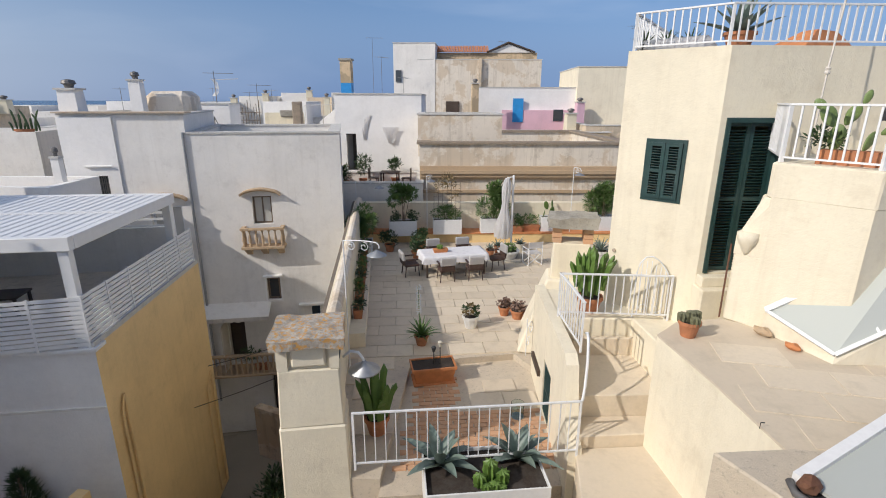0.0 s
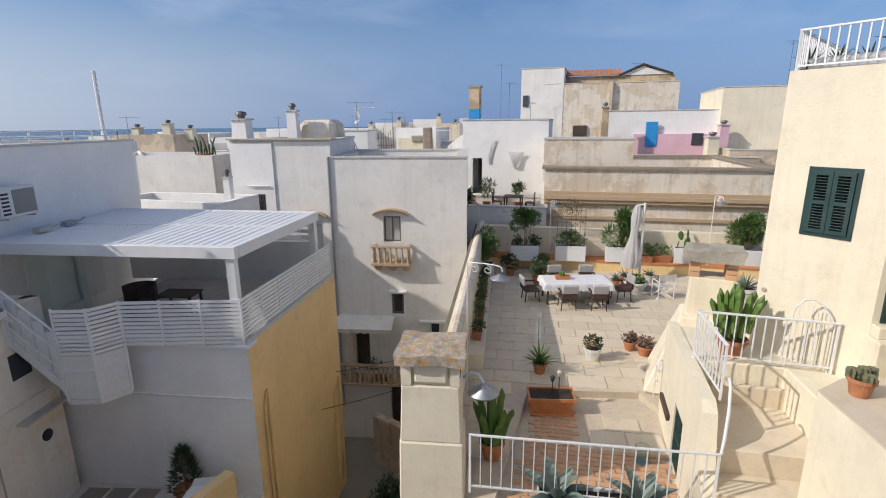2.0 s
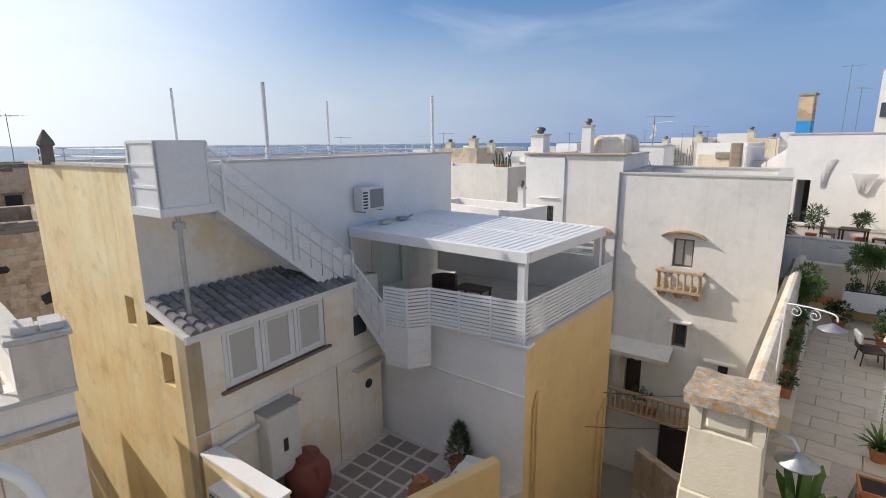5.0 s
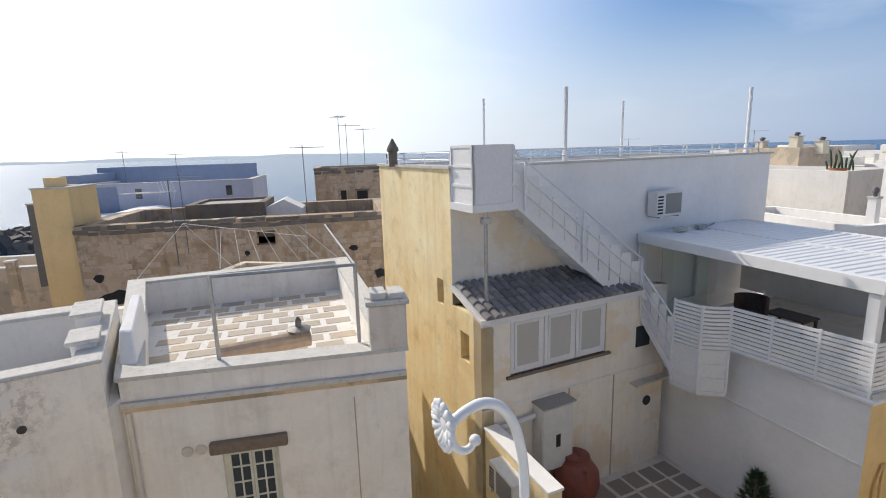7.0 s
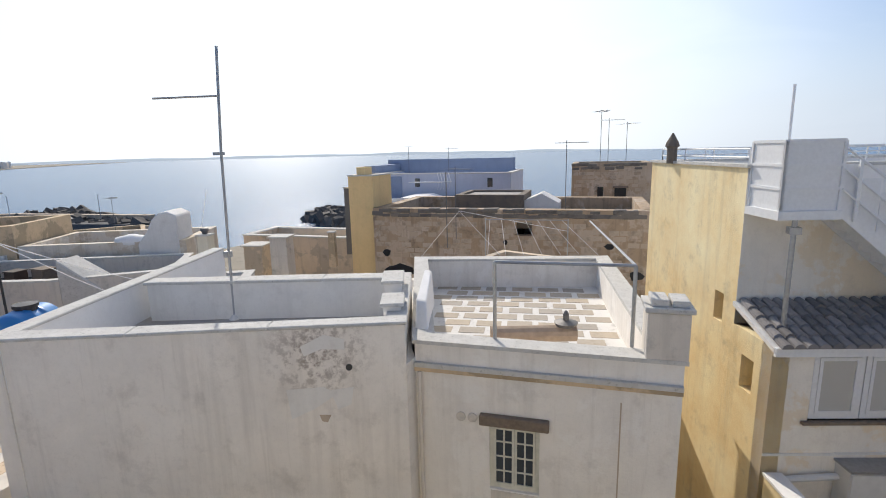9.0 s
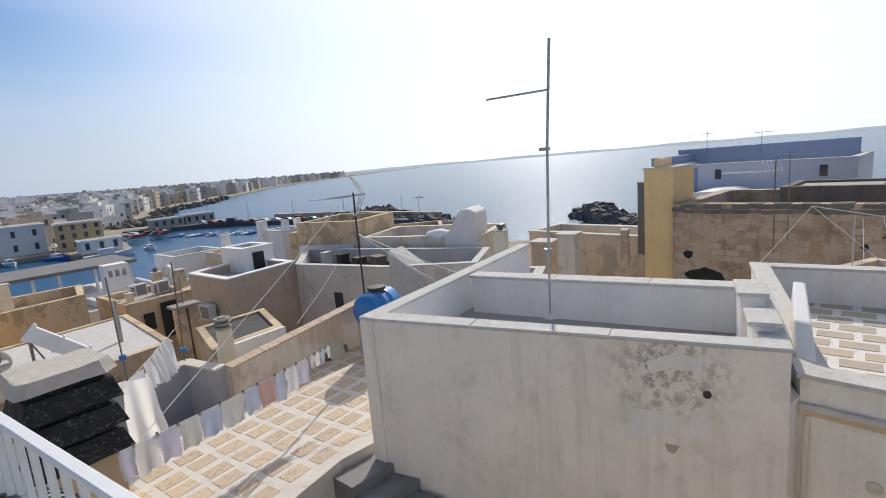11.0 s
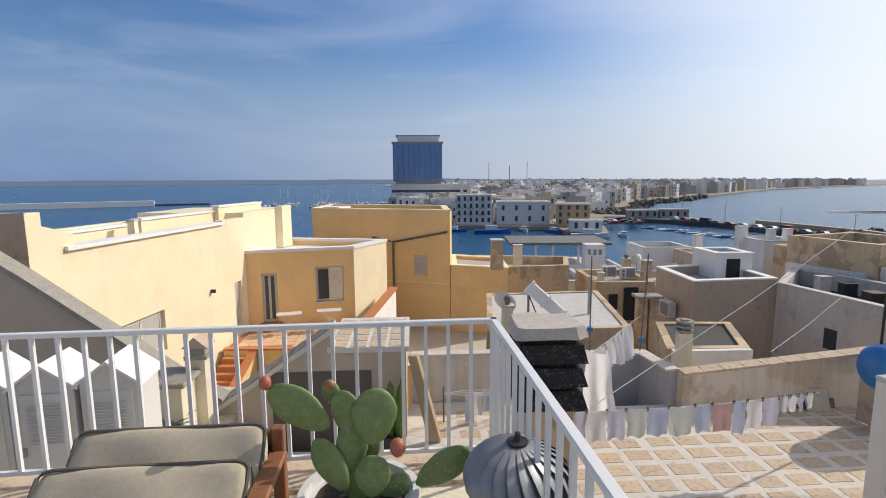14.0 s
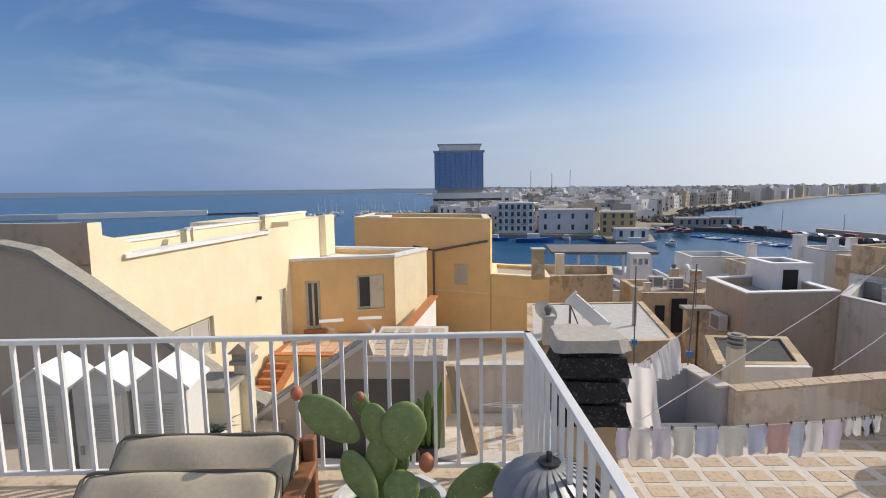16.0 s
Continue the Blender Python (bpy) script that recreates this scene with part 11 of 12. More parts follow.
kerb = structure("baseboard_terrace", "tan tiled kerb below the railing", "kerb", face((5.85, -4.54), RC))
part("kerb", bm, CHIANCHE, kerb)
bm = bmesh.new()
box(bm, 0.0, 5.1, -0.12, 0.14, -0.03, 0.03)
part("kerb", bm, CHIANCHE, kerb, "", face((5.85, -4.54), RC).inverted() @ face(RC, (-1.42, -0.9)))
# scrolled end of the railing
curl = thing("railing_scroll", "white scrolled iron end of the railing with a flower", "railing", "", pose(-1.36, -0.42, 0, 0, 0, 102))


def smooth_path(pts, n=6):
    """A rounded line through the given points."""
    out, P = [], [Vector(p) for p in (pts[0], *pts, pts[-1])]
    for a, b, c, d in zip(P, P[1:], P[2:], P[3:]):
        for i in range(n):
            t = i / n
            out.append(0.5 * (2 * b + (c - a) * t + (2 * a - 5 * b + 4 * c - d) * t * t + (3 * b - a - 3 * c + d) * t ** 3))
    return out + [P[-1]]


bm = bmesh.new()
tube(bm, [(0.165, 0, 0.0)] + smooth_path([(0.165, 0, 0.9), (0.165, 0, 1.08), (0.158, 0, 1.17), (0.138, 0, 1.245), (0.104, 0, 1.294), (0.066, 0, 1.31), (0.03, 0, 1.303), (-0.004, 0, 1.285)]), 0.0112, 12)
part("scroll", bm, WHITE_PAINT, curl, smooth=True)
bm = bmesh.new()
tube(bm, smooth_path([(-0.008, 0, 1.28), (-0.006, 0, 1.252), (0.002, 0, 1.23), (0.018, 0, 1.217), (0.034, 0, 1.218), (0.044, 0, 1.228)]), 0.0098, 12, taper=0.8)
part("inner_curl", bm, WHITE_PAINT, curl, smooth=True)
bm = bmesh.new()
blob(bm, (0.047, 0, 1.233), 0.0125, 0.0125, 0.0125, None, 2)
part("knob", bm, WHITE_PAINT, curl, smooth=True)
bm = bmesh.new()
for k in range(14):
    q = 6.283 * k / 14
    cq, sq = math.cos(q), math.sin(q)
    tube(bm, [(-0.012, 0.008 * cq, 1.285 + 0.008 * sq), (-0.017, 0.026 * cq, 1.285 + 0.026 * sq), (-0.024, 0.042 * cq, 1.285 + 0.042 * sq)], 0.0085, 7)
    blob(bm, (-0.024, 0.043 * cq, 1.285 + 0.043 * sq), 0.006, 0.0112, 0.0112, None, 2)
blob(bm, (-0.012, 0, 1.285), 0.012, 0.03, 0.03, None, 2)
part("rosette", bm, WHITE_PAINT, curl, smooth=True)

# ---- across the harbour ----
TOWER_GLASS = glass_pane("blue_tower_glass", (0.13, 0.27, 0.52), 0.15)
tower = thing("glass_tower", "tall slab tower of blue glass on a long podium", "tower block", "", pose(56, -326.5, -18.9, 0, 0, 189.5))
bm = bmesh.new()
box(bm, -15.4, 15.4, -7, 7, 20.5, 44.2)
part("core", bm, FAR_GREY, tower)
pan = bmesh.new()
box(pan, -1.5, 1.5, -0.12, 0.12, 0, 1.95)
pan_me = mesh_of(pan, "glass_panel", TOWER_GLASS)
for s in (-1, 1):
    for i in range(9):
        for j in range(11):
            piece("glass_panel", pan_me, tower, pose(-13.7 + 3.42 * i, s * 7.1, 21.4 + 2.07 * j))
fin = bmesh.new()
box(fin, -0.16, 0.16, -0.5, 0.5, 20.6, 44.8)
fin_me = mesh_of(fin, "fin", FAR_GREY)
for i in range(10):
    piece("fin", fin_me, tower, pose(-15.4 + 3.42 * i, -7.2, 0))
for z0, z1, x0, x1, mt, nm in ((44.2, 45.3, -16.2, 16.4, FAR_GREY, "roof_edge"), (45.3, 48.6, -12.5, 13.5, FAR_WHITE, "plant_room"), (48.6, 49.4, -13.5, 14.5, FAR_GREY, "plant_roof"), (0, 3.2, -17, 33, FAR_GREY, "podium"), (4.6, 8.6, -17, 33, FAR_WHITE, "podium_floor"), (10, 13.4, -17, 33, FAR_WHITE, "podium_floor"), (15, 18.6, -17, 33, FAR_WHITE, "podium_floor"), (18.6, 20.5, -14, 15, FAR_GREY, "neck")):
    bm = bmesh.new()
    box(bm, x0, x1, -8 if "podium" in nm else -6.5, 8 if "podium" in nm else 6.5, z0, z1)
    part(nm, bm, mt, tower)
for z0, z1 in ((3.2, 4.6), (8.6, 10), (13.4, 15)):
    bm = bmesh.new()
    box(bm, -16.5, 32, -7.6, 7.6, z0, z1)
    part("window_band", bm, GLASS_DARK, tower)
for x in (28, 32.4):
    bm = bmesh.new()
    box(bm, x - 1, x + 1, -8.6, 8.6, 0, 20.5)
    part("stair_tower", bm, FAR_WHITE, tower)


def quay_house(name, a, b, depth, top, rows, bays, mat, label, balcony=False, low=-16.6):
    """A harbour-front house: walls, cornice, and its own panes and sills bay by bay on the front."""
    ob = thing(name, label, "house", "quay houses")
    L, m = span(a, b), face(a, b)
    bm = bmesh.new()
    box(bm, 0, L, 0, depth, low, top)
    part("wall", bm, mat, ob, "", m)
    bm = bmesh.new()
    box(bm, -0.3, L + 0.3, -0.35, depth + 0.3, top - 0.5, top - 0.1)
    part("cornice", bm, FAR_WHITE, ob, "", m)
    bm = bmesh.new()
    box(bm, 0.4, L - 0.4, 0.4, depth - 0.4, top, top + 0.05)
    part("roof", bm, ROOF_GREY, ob, "", m)
    h = (top - low - 0.6) / rows
    pb = bmesh.new()
    box(pb, -0.55, 0.55, -0.06, 0.05, 0, min(2.1, h * 0.6))
    pane_me = mesh_of(pb, "pane", GLASS_DARK)
    for side, (fa, fl, nb) in enumerate(((m, L, bays), (face(b, (b[0] + (P2(b) - P2(a)).normalized().y * -depth, b[1] + (P2(b) - P2(a)).normalized().x * depth)), depth, max(2, bays // 2)))):
        for r in range(rows):
            for c in range(nb):
                piece("pane", pane_me, ob, fa @ pose(fl * (c + 0.5) / nb, 0, low + 0.3 + h * r + 0.25 * h))
                if side == 0 and balcony and r > 0 and c % 2 == 0:
                    bm = bmesh.new()
                    box(bm, -1.4, 1.4, -0.9, 0, -0.15, 0)
                    bal = part("balcony", bm, FAR_GREY, ob, "", fa @ pose(fl * (c + 0.5) / nb, 0, low + 0.2 + h * r + 0.2 * h))
                    bm = bmesh.new()
                    for k in range(9):
                        box(bm, -1.38 + 0.34 * k, -1.33 + 0.34 * k, -0.9, -0.85, 0, 0.95)
                    box(bm, -1.4, 1.4, -0.92, -0.84, 0.95, 1.02)
                    part("balustrade", bm, DARK_STEEL, bal, "", Matrix.Identity(4))
    return ob


quay_house("quay_house", (20, -213), (5, -213), 12, -4.1, 4, 6, FAR_WHITE, "white four-storey quay house with small balconies", True)
quay_house("quay_house", (3, -214), (-19, -214), 14, -7.0, 2, 4, FAR_WHITE, "long white two-storey quay house")
quay_house("quay_house", (-21, -208), (-34, -207), 11, -7.6, 3, 4, FAR_OCHRE, "ochre quay house with a flat roof")
quay_house("quay_house", (39, -234), (22, -234), 12, -7.8, 2, 5, FAR_WHITE, "low white house beside the quay")
quay_house("quay_house", (60, -240), (41, -238), 12, -8.6, 2, 5, FAR_SAND, "sandy house beside the marina")
quay_house("harbour_shed", (-59, -248), (-72, -248), 8, -12.3, 1, 4, FAR_GREY, "low grey harbour shed")
quay_house("harbour_shed", (-73, -249), (-86, -249), 8, -12.0, 1, 4, FAR_GREY, "low grey harbour shed")
quay_house("harbour_shed", (-24, -186), (-35, -186), 7, -12.5, 1, 3, FAR_WHITE, "small white harbour shed")
cr = random.Random(44)
BOAT_BLUE = plain("blue_boat_paint", (0.03, 0.12, 0.42), 0.4)
BOAT_WHITE = plain("white_boat_paint", (0.70, 0.71, 0.72), 0.4)


def boat(x, y, yaw, L, mat, label, cabin=True, mast=0.0, group="harbour boats"):
    ob = thing("boat", label, "boat", group, pose(x, y, SEA - 0.1, 0, 0, yaw))
    bm = bmesh.new()
    w, h = L * 0.16, L * 0.11
    st = [(-0.5, 0.7, 0.9), (-0.2, 1.0, 0.95), (0.15, 0.95, 1.05), (0.35, 0.6, 1.25), (0.5, 0.06, 1.5)]
    rows = [[bm.verts.new((L * u, s * w * k * q, h * z)) for s, q, z in ((-1, 1, e), (-1, 0.7, 0), (1, 0.7, 0), (1, 1, e))] for u, k, e in st]
    for a, b in zip(rows, rows[1:]):
        for i in range(4):
            bm.faces.new((a[i], a[(i + 1) % 4], b[(i + 1) % 4], b[i]))
    bm.faces.new(rows[0])
    bm.faces.new(rows[-1][::-1])
    part("hull", bm, mat, ob)
    if cabin:
        bm = bmesh.new()
        box(bm, -L * 0.2, L * 0.12, -w * 0.6, w * 0.6, h * 0.9, h * 2.1)
        part("cabin", bm, BOAT_WHITE, ob, bevel=0.05)
        bm = bmesh.new()
        box(bm, L * 0.121, L * 0.127, -w * 0.5, w * 0.5, h * 1.5, h * 1.9)
        part("windscreen", bm, GLASS_DARK, ob)
    if mast:
        bm = bmesh.new()
        tube(bm, [(0, 0, h), (0, 0, h + mast)], 0.09, 5)
        part("mast", bm, BOAT_WHITE, ob)
    return ob


boat(4, -191, 185, 14, BOAT_BLUE, "blue fishing boat moored at the quay", True, 4.0)
boat(19, -196, 175, 10, BOAT_BLUE, "small blue fishing boat", True, 3.0)
boat(-30, -180, 175, 13, BOAT_WHITE, "white fishing boat at the quay", True, 4.0)
boat(-8, -200, 100, 9, BOAT_WHITE, "white motor boat moored at the quay", True, 2.0)
boat(-19, -196, 120, 9, BOAT_BLUE, "blue motor boat moored at the quay", True, 3.0)
boat(-42, -184, 95, 8, BOAT_WHITE, "white motor boat with a dark cabin", True, 2.0)
for k in range(22):
    t = k / 21
    boat(-58 - 34 * t + cr.uniform(-0.7, 0.7), -215 + 60 * t + cr.uniform(-1, 1), 200 + cr.uniform(-12, 12), 5.2, cr.choice((BOAT_BLUE, BOAT_WHITE, BOAT_WHITE)), "small open boat moored in a row", cr.random() < 0.25, 0, "small moored boats")
for k in range(46):
    boat(cr.uniform(96, 190), cr.uniform(-450, -350), cr.uniform(0, 360), cr.uniform(7, 11), BOAT_WHITE, "white yacht in the marina", cr.random() < 0.7, cr.choice((0, 0, 6, 9, 13)), "marina yachts")


def car(x, y, z, yaw, mat, van=False):
    ob = thing("van" if van else "car", "white van parked on the mole" if van else "small car parked by the harbour", "van" if van else "car", "parked cars", pose(x, y, z, 0, 0, yaw))
    bm = bmesh.new()
    pr = [(-2.1, 0.3), (2.1, 0.3), (2.1, 0.8), (1.3, 0.95), (0.7, 1.45), (-1.3, 1.45), (-2.0, 0.95)] if not van else [(-2.6, 0.35), (2.6, 0.35), (2.6, 1.1), (1.9, 1.3), (1.4, 2.2), (-2.6, 2.2)]
    solid(bm, [(p, -0.85, q) for p, q in pr], [(p, 0.85, q) for p, q in pr])
    part("body", bm, mat, ob)
    bm = bmesh.new()
    box(bm, -1.2, 0.8, -0.87, 0.87, 1.0, 1.35) if not van else box(bm, 0.6, 1.6, -0.87, 0.87, 1.3, 1.9)
    part("windows", bm, GLASS_DARK, ob)
    for sx in (-1.3, 1.3):
        for sy in (-0.8, 0.8):
            bm = bmesh.new()
            lathe(bm, [(0.32, -0.1), (0.32, 0.1)], 10, pose(sx, sy, 0.32, 90))
            part("wheel", bm, BLACK, ob)


CAR_MATS = [plain("car_paint_white", (0.7, 0.7, 0.7), 0.3), plain("car_paint_grey", (0.2, 0.2, 0.22), 0.3), plain("car_paint_dark", (0.04, 0.05, 0.07), 0.3), plain("car_paint_red", (0.3, 0.04, 0.03), 0.3)]
for k in range(16):
    t = k / 15
    p = Vector((-74, -238, 0)).lerp(Vector((-107, -150, 0)), t)
    car(p.x - 2.5, p.y, -16.2, 110 + cr.uniform(-5, 5), cr.choice(CAR_MATS), k in (3, 9))
for k in range(26):
    car(cr.uniform(-58, -22), cr.uniform(-238, -212), -16.6, cr.choice((20, 110)), cr.choice(CAR_MATS))
for k in range(5):
    p = Vector((-80, -240, 0)).lerp(Vector((-112, -140, 0)), k / 4)
    ob = thing("street_lamp", "thin grey lamp post on the mole", "street lamp", "mole lamps", pose(p.x, p.y, -16.2))
    bm = bmesh.new()
    tube(bm, [(0, 0, 0), (0, 0, 8), (0.8, 0, 8.3)], 0.09, 6)
    part("post", bm, STEEL, ob)
for x, y, h in ((-30, -700, 26), (20, -640, 24), (-5, -560, 18)):
    ob = thing("radio_mast", "thin far radio mast over the town", "mast", "far masts", pose(x, y, 0))
    bm = bmesh.new()
    tube(bm, [(0, 0, -16), (0, 0, h)], 0.35, 5)
    part("mast", bm, DARK_STEEL, ob)

# ---- roofs to the north ----
roofs = big_house
bm = bmesh.new()
box(bm, -3.7, 6.0, 50.6, 54, 5.0, 6.0)
part("upper_storey", bm, OCHRE, big_house)
bm = bmesh.new()
for k in range(34):
    x = -3.6 + 0.15 * k
    solid(bm, [(x, 50.3, 6.02), (x + 0.13, 50.3, 6.02), (x + 0.13, 52.6, 6.7), (x, 52.6, 6.7)], [(x + 0.02, 50.3, 6.12), (x + 0.11, 50.3, 6.12), (x + 0.11, 52.6, 6.8), (x + 0.02, 52.6, 6.8)])
tagged(part("roof_tiles", bm, TERRACOTTA_ORANGE, big_house), kind="stuff")
bm = bmesh.new()
solid(bm, [(1.5, 50.5, 6.0), (5.6, 50.5, 6.0), (3.3, 50.5, 6.75)], [(1.5, 53, 6.0), (5.6, 53, 6.0), (3.3, 53, 6.75)])
part("gable", bm, WHITE_WALL, big_house)
for a, b in (((1.3, 5.95), (3.3, 6.82)), ((3.3, 6.82), (5.8, 5.95))):
    bm = bmesh.new()
    solid(bm, [(a[0], 50.3, a[1]), (b[0], 50.3, b[1]), (b[0], 53.2, b[1]), (a[0], 53.2, a[1])], [(a[0], 50.3, a[1] + 0.14), (b[0], 50.3, b[1] + 0.14), (b[0], 53.2, b[1] + 0.14), (a[0], 53.2, a[1] + 0.14)])
    part("verge", bm, DARK_WOOD, big_house)
bm = bmesh.new()
box(bm, -7.0, -6.5, 47.9, 48.05, 3.3, 4.3)
part("small_window", bm, GLASS_DARK, big_white)
bm = bmesh.new()
box(bm, 0.55, 0.8, 47.75, 48.1, TOWN, 5.3)
part("pilaster", bm, BEIGE, big_house)
bm = bmesh.new()
box(bm, -2.4, -1.2, 47.9, 48.1, 0.5, 1.6)
part("grated_window", bm, DARK_WOOD, big_house)
bm = bmesh.new()
box(bm, 2.2, 7.62, 37.95, 38.5, -1.5, 1.05)
part("pink_band", bm, PINK_WALL, pink_house)
for x0, x1, z0, z1, mt, nm in ((2.97, 3.72, 0.2, 1.86, BRIGHT_BLUE, "blue_door"), (5.9, 6.6, 0.3, 1.1, GLASS_DARK, "window")):
    bm = bmesh.new()
    box(bm, x0, x1, 37.9, 38.0, z0, z1)
    part(nm, bm, mt, pink_house)
bt = thing("blue_banded_chimney", "tall brick chimney painted bright blue at its foot", "chimney", "", pose(-9.6, 40, 0))
for z0, z1, mt, nm in ((-4, 2.95, BRIGHT_BLUE, "painted_foot"), (2.95, 4.55, OCHRE, "shaft"), (4.55, 4.7, TUFA_GREY, "cap")):
    bm = bmesh.new()
    w = 0.4 if nm != "cap" else 0.48
    box(bm, -w, w, -w, w, z0, z1)
    part(nm, bm, mt, bt)
chimney_stack(0.2, 36, -1.2, 0.5, 4.0, "slim tall old chimney", OCHRE, True)
chimney_stack(6.6, 35.0, -1.0, 0.7, 1.9, "banded pale chimney with vents", CREAM_DIRTY, True)
chimney_stack(7.6, 37.2, -0.4, 0.6, 2.0, "pink chimney with a dark top", PINK_WALL, True)
block("sandy_house", 5.2, 33.6, STREET, 7.0, 2.0, 9.8, 2, "sandy parapet wall behind the cornice", OCHRE, 0.2)
block("pale_house", 9.4, 36.5, TOWN, 4.5, 6, 13.2, 3, "weathered pale house with a rusty rail", BEIGE, 0.3)
cr = random.Random(77)
for x, y, z, h, yaw in ((-8.5, 45, 0.0, 6.8, 10), (-7.6, 44, 0.0, 5.2, 60), (-30.5, 60, -1.0, 4.0, 70), (14, 48, 2.0, 6.0, 20), (15.5, 52, 2.0, 6.4, 110), (-13.8, 33, -0.5, 3.2, 50), (-15.6, 40, -0.5, 3.0, 150), (-20, 46, -0.8, 3.2, 30), (3.2, 60, 4.0, 4.0, 30), (-25, 36, -1.0, 3.5, 120), (-34, 30, -1, 3.6, 40), (-38, 22, -1.5, 3.8, 80), (-5.5, 42, 0.5, 3.0, 75)):
    antenna("roof_aerial", x, y, z - 4.5, h + 4.5, yaw, 1.4, 8)
for x, y, z in ((-13.95, 24.9, -0.35),):
    ob = thing("roof_tank", "blue plastic water tank on a white roof", "water tank", "roof tanks", pose(x, y, z))
    bm = bmesh.new()
    lathe(bm, [(0.36, 0), (0.4, 0.15), (0.4, 1.0), (0.3, 1.25), (0.15, 1.36)], 16)
    part("tank", bm, TANK_BLUE, ob, smooth=True)
    bm = bmesh.new()
    lathe(bm, [(0.2, 1.36), (0.2, 1.45), (0.02, 1.46)], 12)
    part("lid", bm, BLACK, ob)
sp = potted("roof_cactus", "tall thin column cacti in a trough on a far roof", -22.0, 24.2, -0.1, 0.4, 0.4, TERRACOTTA)
columns(sp, LEAF_DARK, [(-0.6 + 0.13 * k, 0.1 * (k % 3), 0.3, 0.45 + 0.2 * ((k * 7) % 4), 0.05, 0.16 * ((k % 5) - 2), 0) for k in range(11)])
house("pale_house", [(-27.6, 21.9), (-20.6, 23.2), (-21.4, 27.2), (-28.4, 25.9)], TOWN, -0.1, 0.32, "pale house with a stained parapet and grey flank", WHITE_WALL, thick=0.25, mats={1: PALE_GREY}, skip_cope=True)
satellite_dish(-26.2, 22.6, -0.45, 0.42, 150)
satellite_dish(-25.3, 22.75, -0.7, 0.38, 160)
block("sandy_house", -35.0, 34.0, TOWN, 5.4, 4.5, 14.2, 8, "sandy flat-roofed house with chimneys", BEIGE, 0.3, skip_cope=True)
for x, y, h in ((-36.4, 33.0, 1.0), (-33.4, 33.2, 1.3), (-32.0, 34.0, 0.9)):
    chimney_stack(x, y, 0.7, 0.7, h, "pale chimney with a dark slotted top", CREAM_DIRTY, True)
bm = bmesh.new()
solid(bm, [(-1.0, -0.9, 0), (1.05, -0.9, 0), (1.05, 1.0, 0), (-1.0, 1.0, 0)], [(-0.6, -0.75, 1.3), (0.95, -0.8, 1.36), (0.95, 0.9, 1.36), (-0.55, 0.9, 1.3)])
single("rubble_roof_room", bm, WEATHERED, "rough round-cornered roof room of grey rubble", "roof room", "", pose(-12.15, 20.4, 0.72, 0, 0, 12), bevel=0.22, jitter=0.05)
block("white_roof_room", -12.85, 25.6, -1.0, 1.75, 1.9, 2.5, 10, "small white roof room beside a blue tank", WHITE_CLEAN, 0.05)
block("white_house", -8.6, 29.5, STREET, 4.0, 5, 10.1, 6, "white house with a stepped roof", WHITE_CLEAN, 0.4)
block("white_house", -16, 35, TOWN, 5, 5, 12.9, 12, "white flat-roofed house with parapet walls", WHITE_CLEAN, 0.4)
block("white_house", -11, 37, TOWN, 4, 4, 13.5, 4, "white flat-roofed house with a low room", WHITE_WALL, 0.4)
# roofs crowding up behind the balcony house
stair_rail = thing("roof_stair_rail", "thin dark rail of a roof stair", "railing")
for path in ([(-13.26, 24.3, -0.4), (-13.26, 24.3, 0.93), (-12.36, 24.3, 0.93), (-11.9, 24.3, -0.1)], [(-12.36, 24.3, -0.4), (-12.36, 24.3, 0.93)], [(-13.26, 24.3, 0.5), (-12.36, 24.3, 0.5), (-12.0, 24.3, -0.3)]):
    bm = bmesh.new()
    tube(bm, path, 0.022, 6)
    part("rail", bm, DARK_STEEL, stair_rail)
block("white_house", -12.3, 35.2, TOWN, 2.9, 4.0, 14.6, 3, "white house with a stepped parapet", WHITE_CLEAN, 0.3, skip_cope=True)
block("beige_roof_wall", -11.6, 31.6, STREET, 2.3, 0.5, 10.95, 3, "low beige wall at the edge of a roof", CREAM_DIRTY, 0.1, skip_cope=True)
bm = bmesh.new()
box(bm, -0.28, 0.28, -0.3, 0.3, 0, 6.6)
single("ruined_pillar", bm, OLD_STONE, "crumbling brown stone pillar on a roof", "pillar", "", pose(-10.55, 31.0, -5.0, 0, 0, 8), bevel=0.05, jitter=0.05)
bm = bmesh.new()
box(bm, -0.9, 0.25, -0.3, 0.3, 5.7, 6.1)
single("ruined_lintel", bm, TUFA_GREY, "broken stone lintel beside the pillar", "stone", "", pose(-10.9, 31.6, -5.0, 0, 0, 8), bevel=0.05, jitter=0.05)
bm = bmesh.new()
solid(bm, [(-10.0, 33.6, -3), (-7.6, 33.6, -3), (-7.6, 34.0, -3), (-10.0, 34.0, -3)], [(-10.0, 33.6, 0.35), (-7.6, 33.6, 2.15), (-7.6, 34.0, 2.15), (-10.0, 34.0, 0.35)])
single("sloping_stair_wall", bm, WHITE_CLEAN, "white wall sloping up along a roof stair", "wall", "", bevel=0.02)
grille = thing("roof_grille", "rusty iron trellis standing on a roof", "trellis", "", pose(-13.1, 30.0, -0.4))
for k in range(8):
    bm = bmesh.new()
    tube(bm, [(-0.6 + 0.17 * k, 0.02 * (k % 3), 0), (-0.6 + 0.17 * k, 0.02 * (k % 3), 1.5 + 0.2 * ((k * 5) % 4))], 0.02, 5)
    part("upright", bm, OLD_WOOD, grille)
for z in (0.5, 0.95, 1.4):
    bm = bmesh.new()
    tube(bm, [(-0.65, 0, z), (0.65, 0, z)], 0.02, 5)
    part("crossbar", bm, OLD_WOOD, grille)
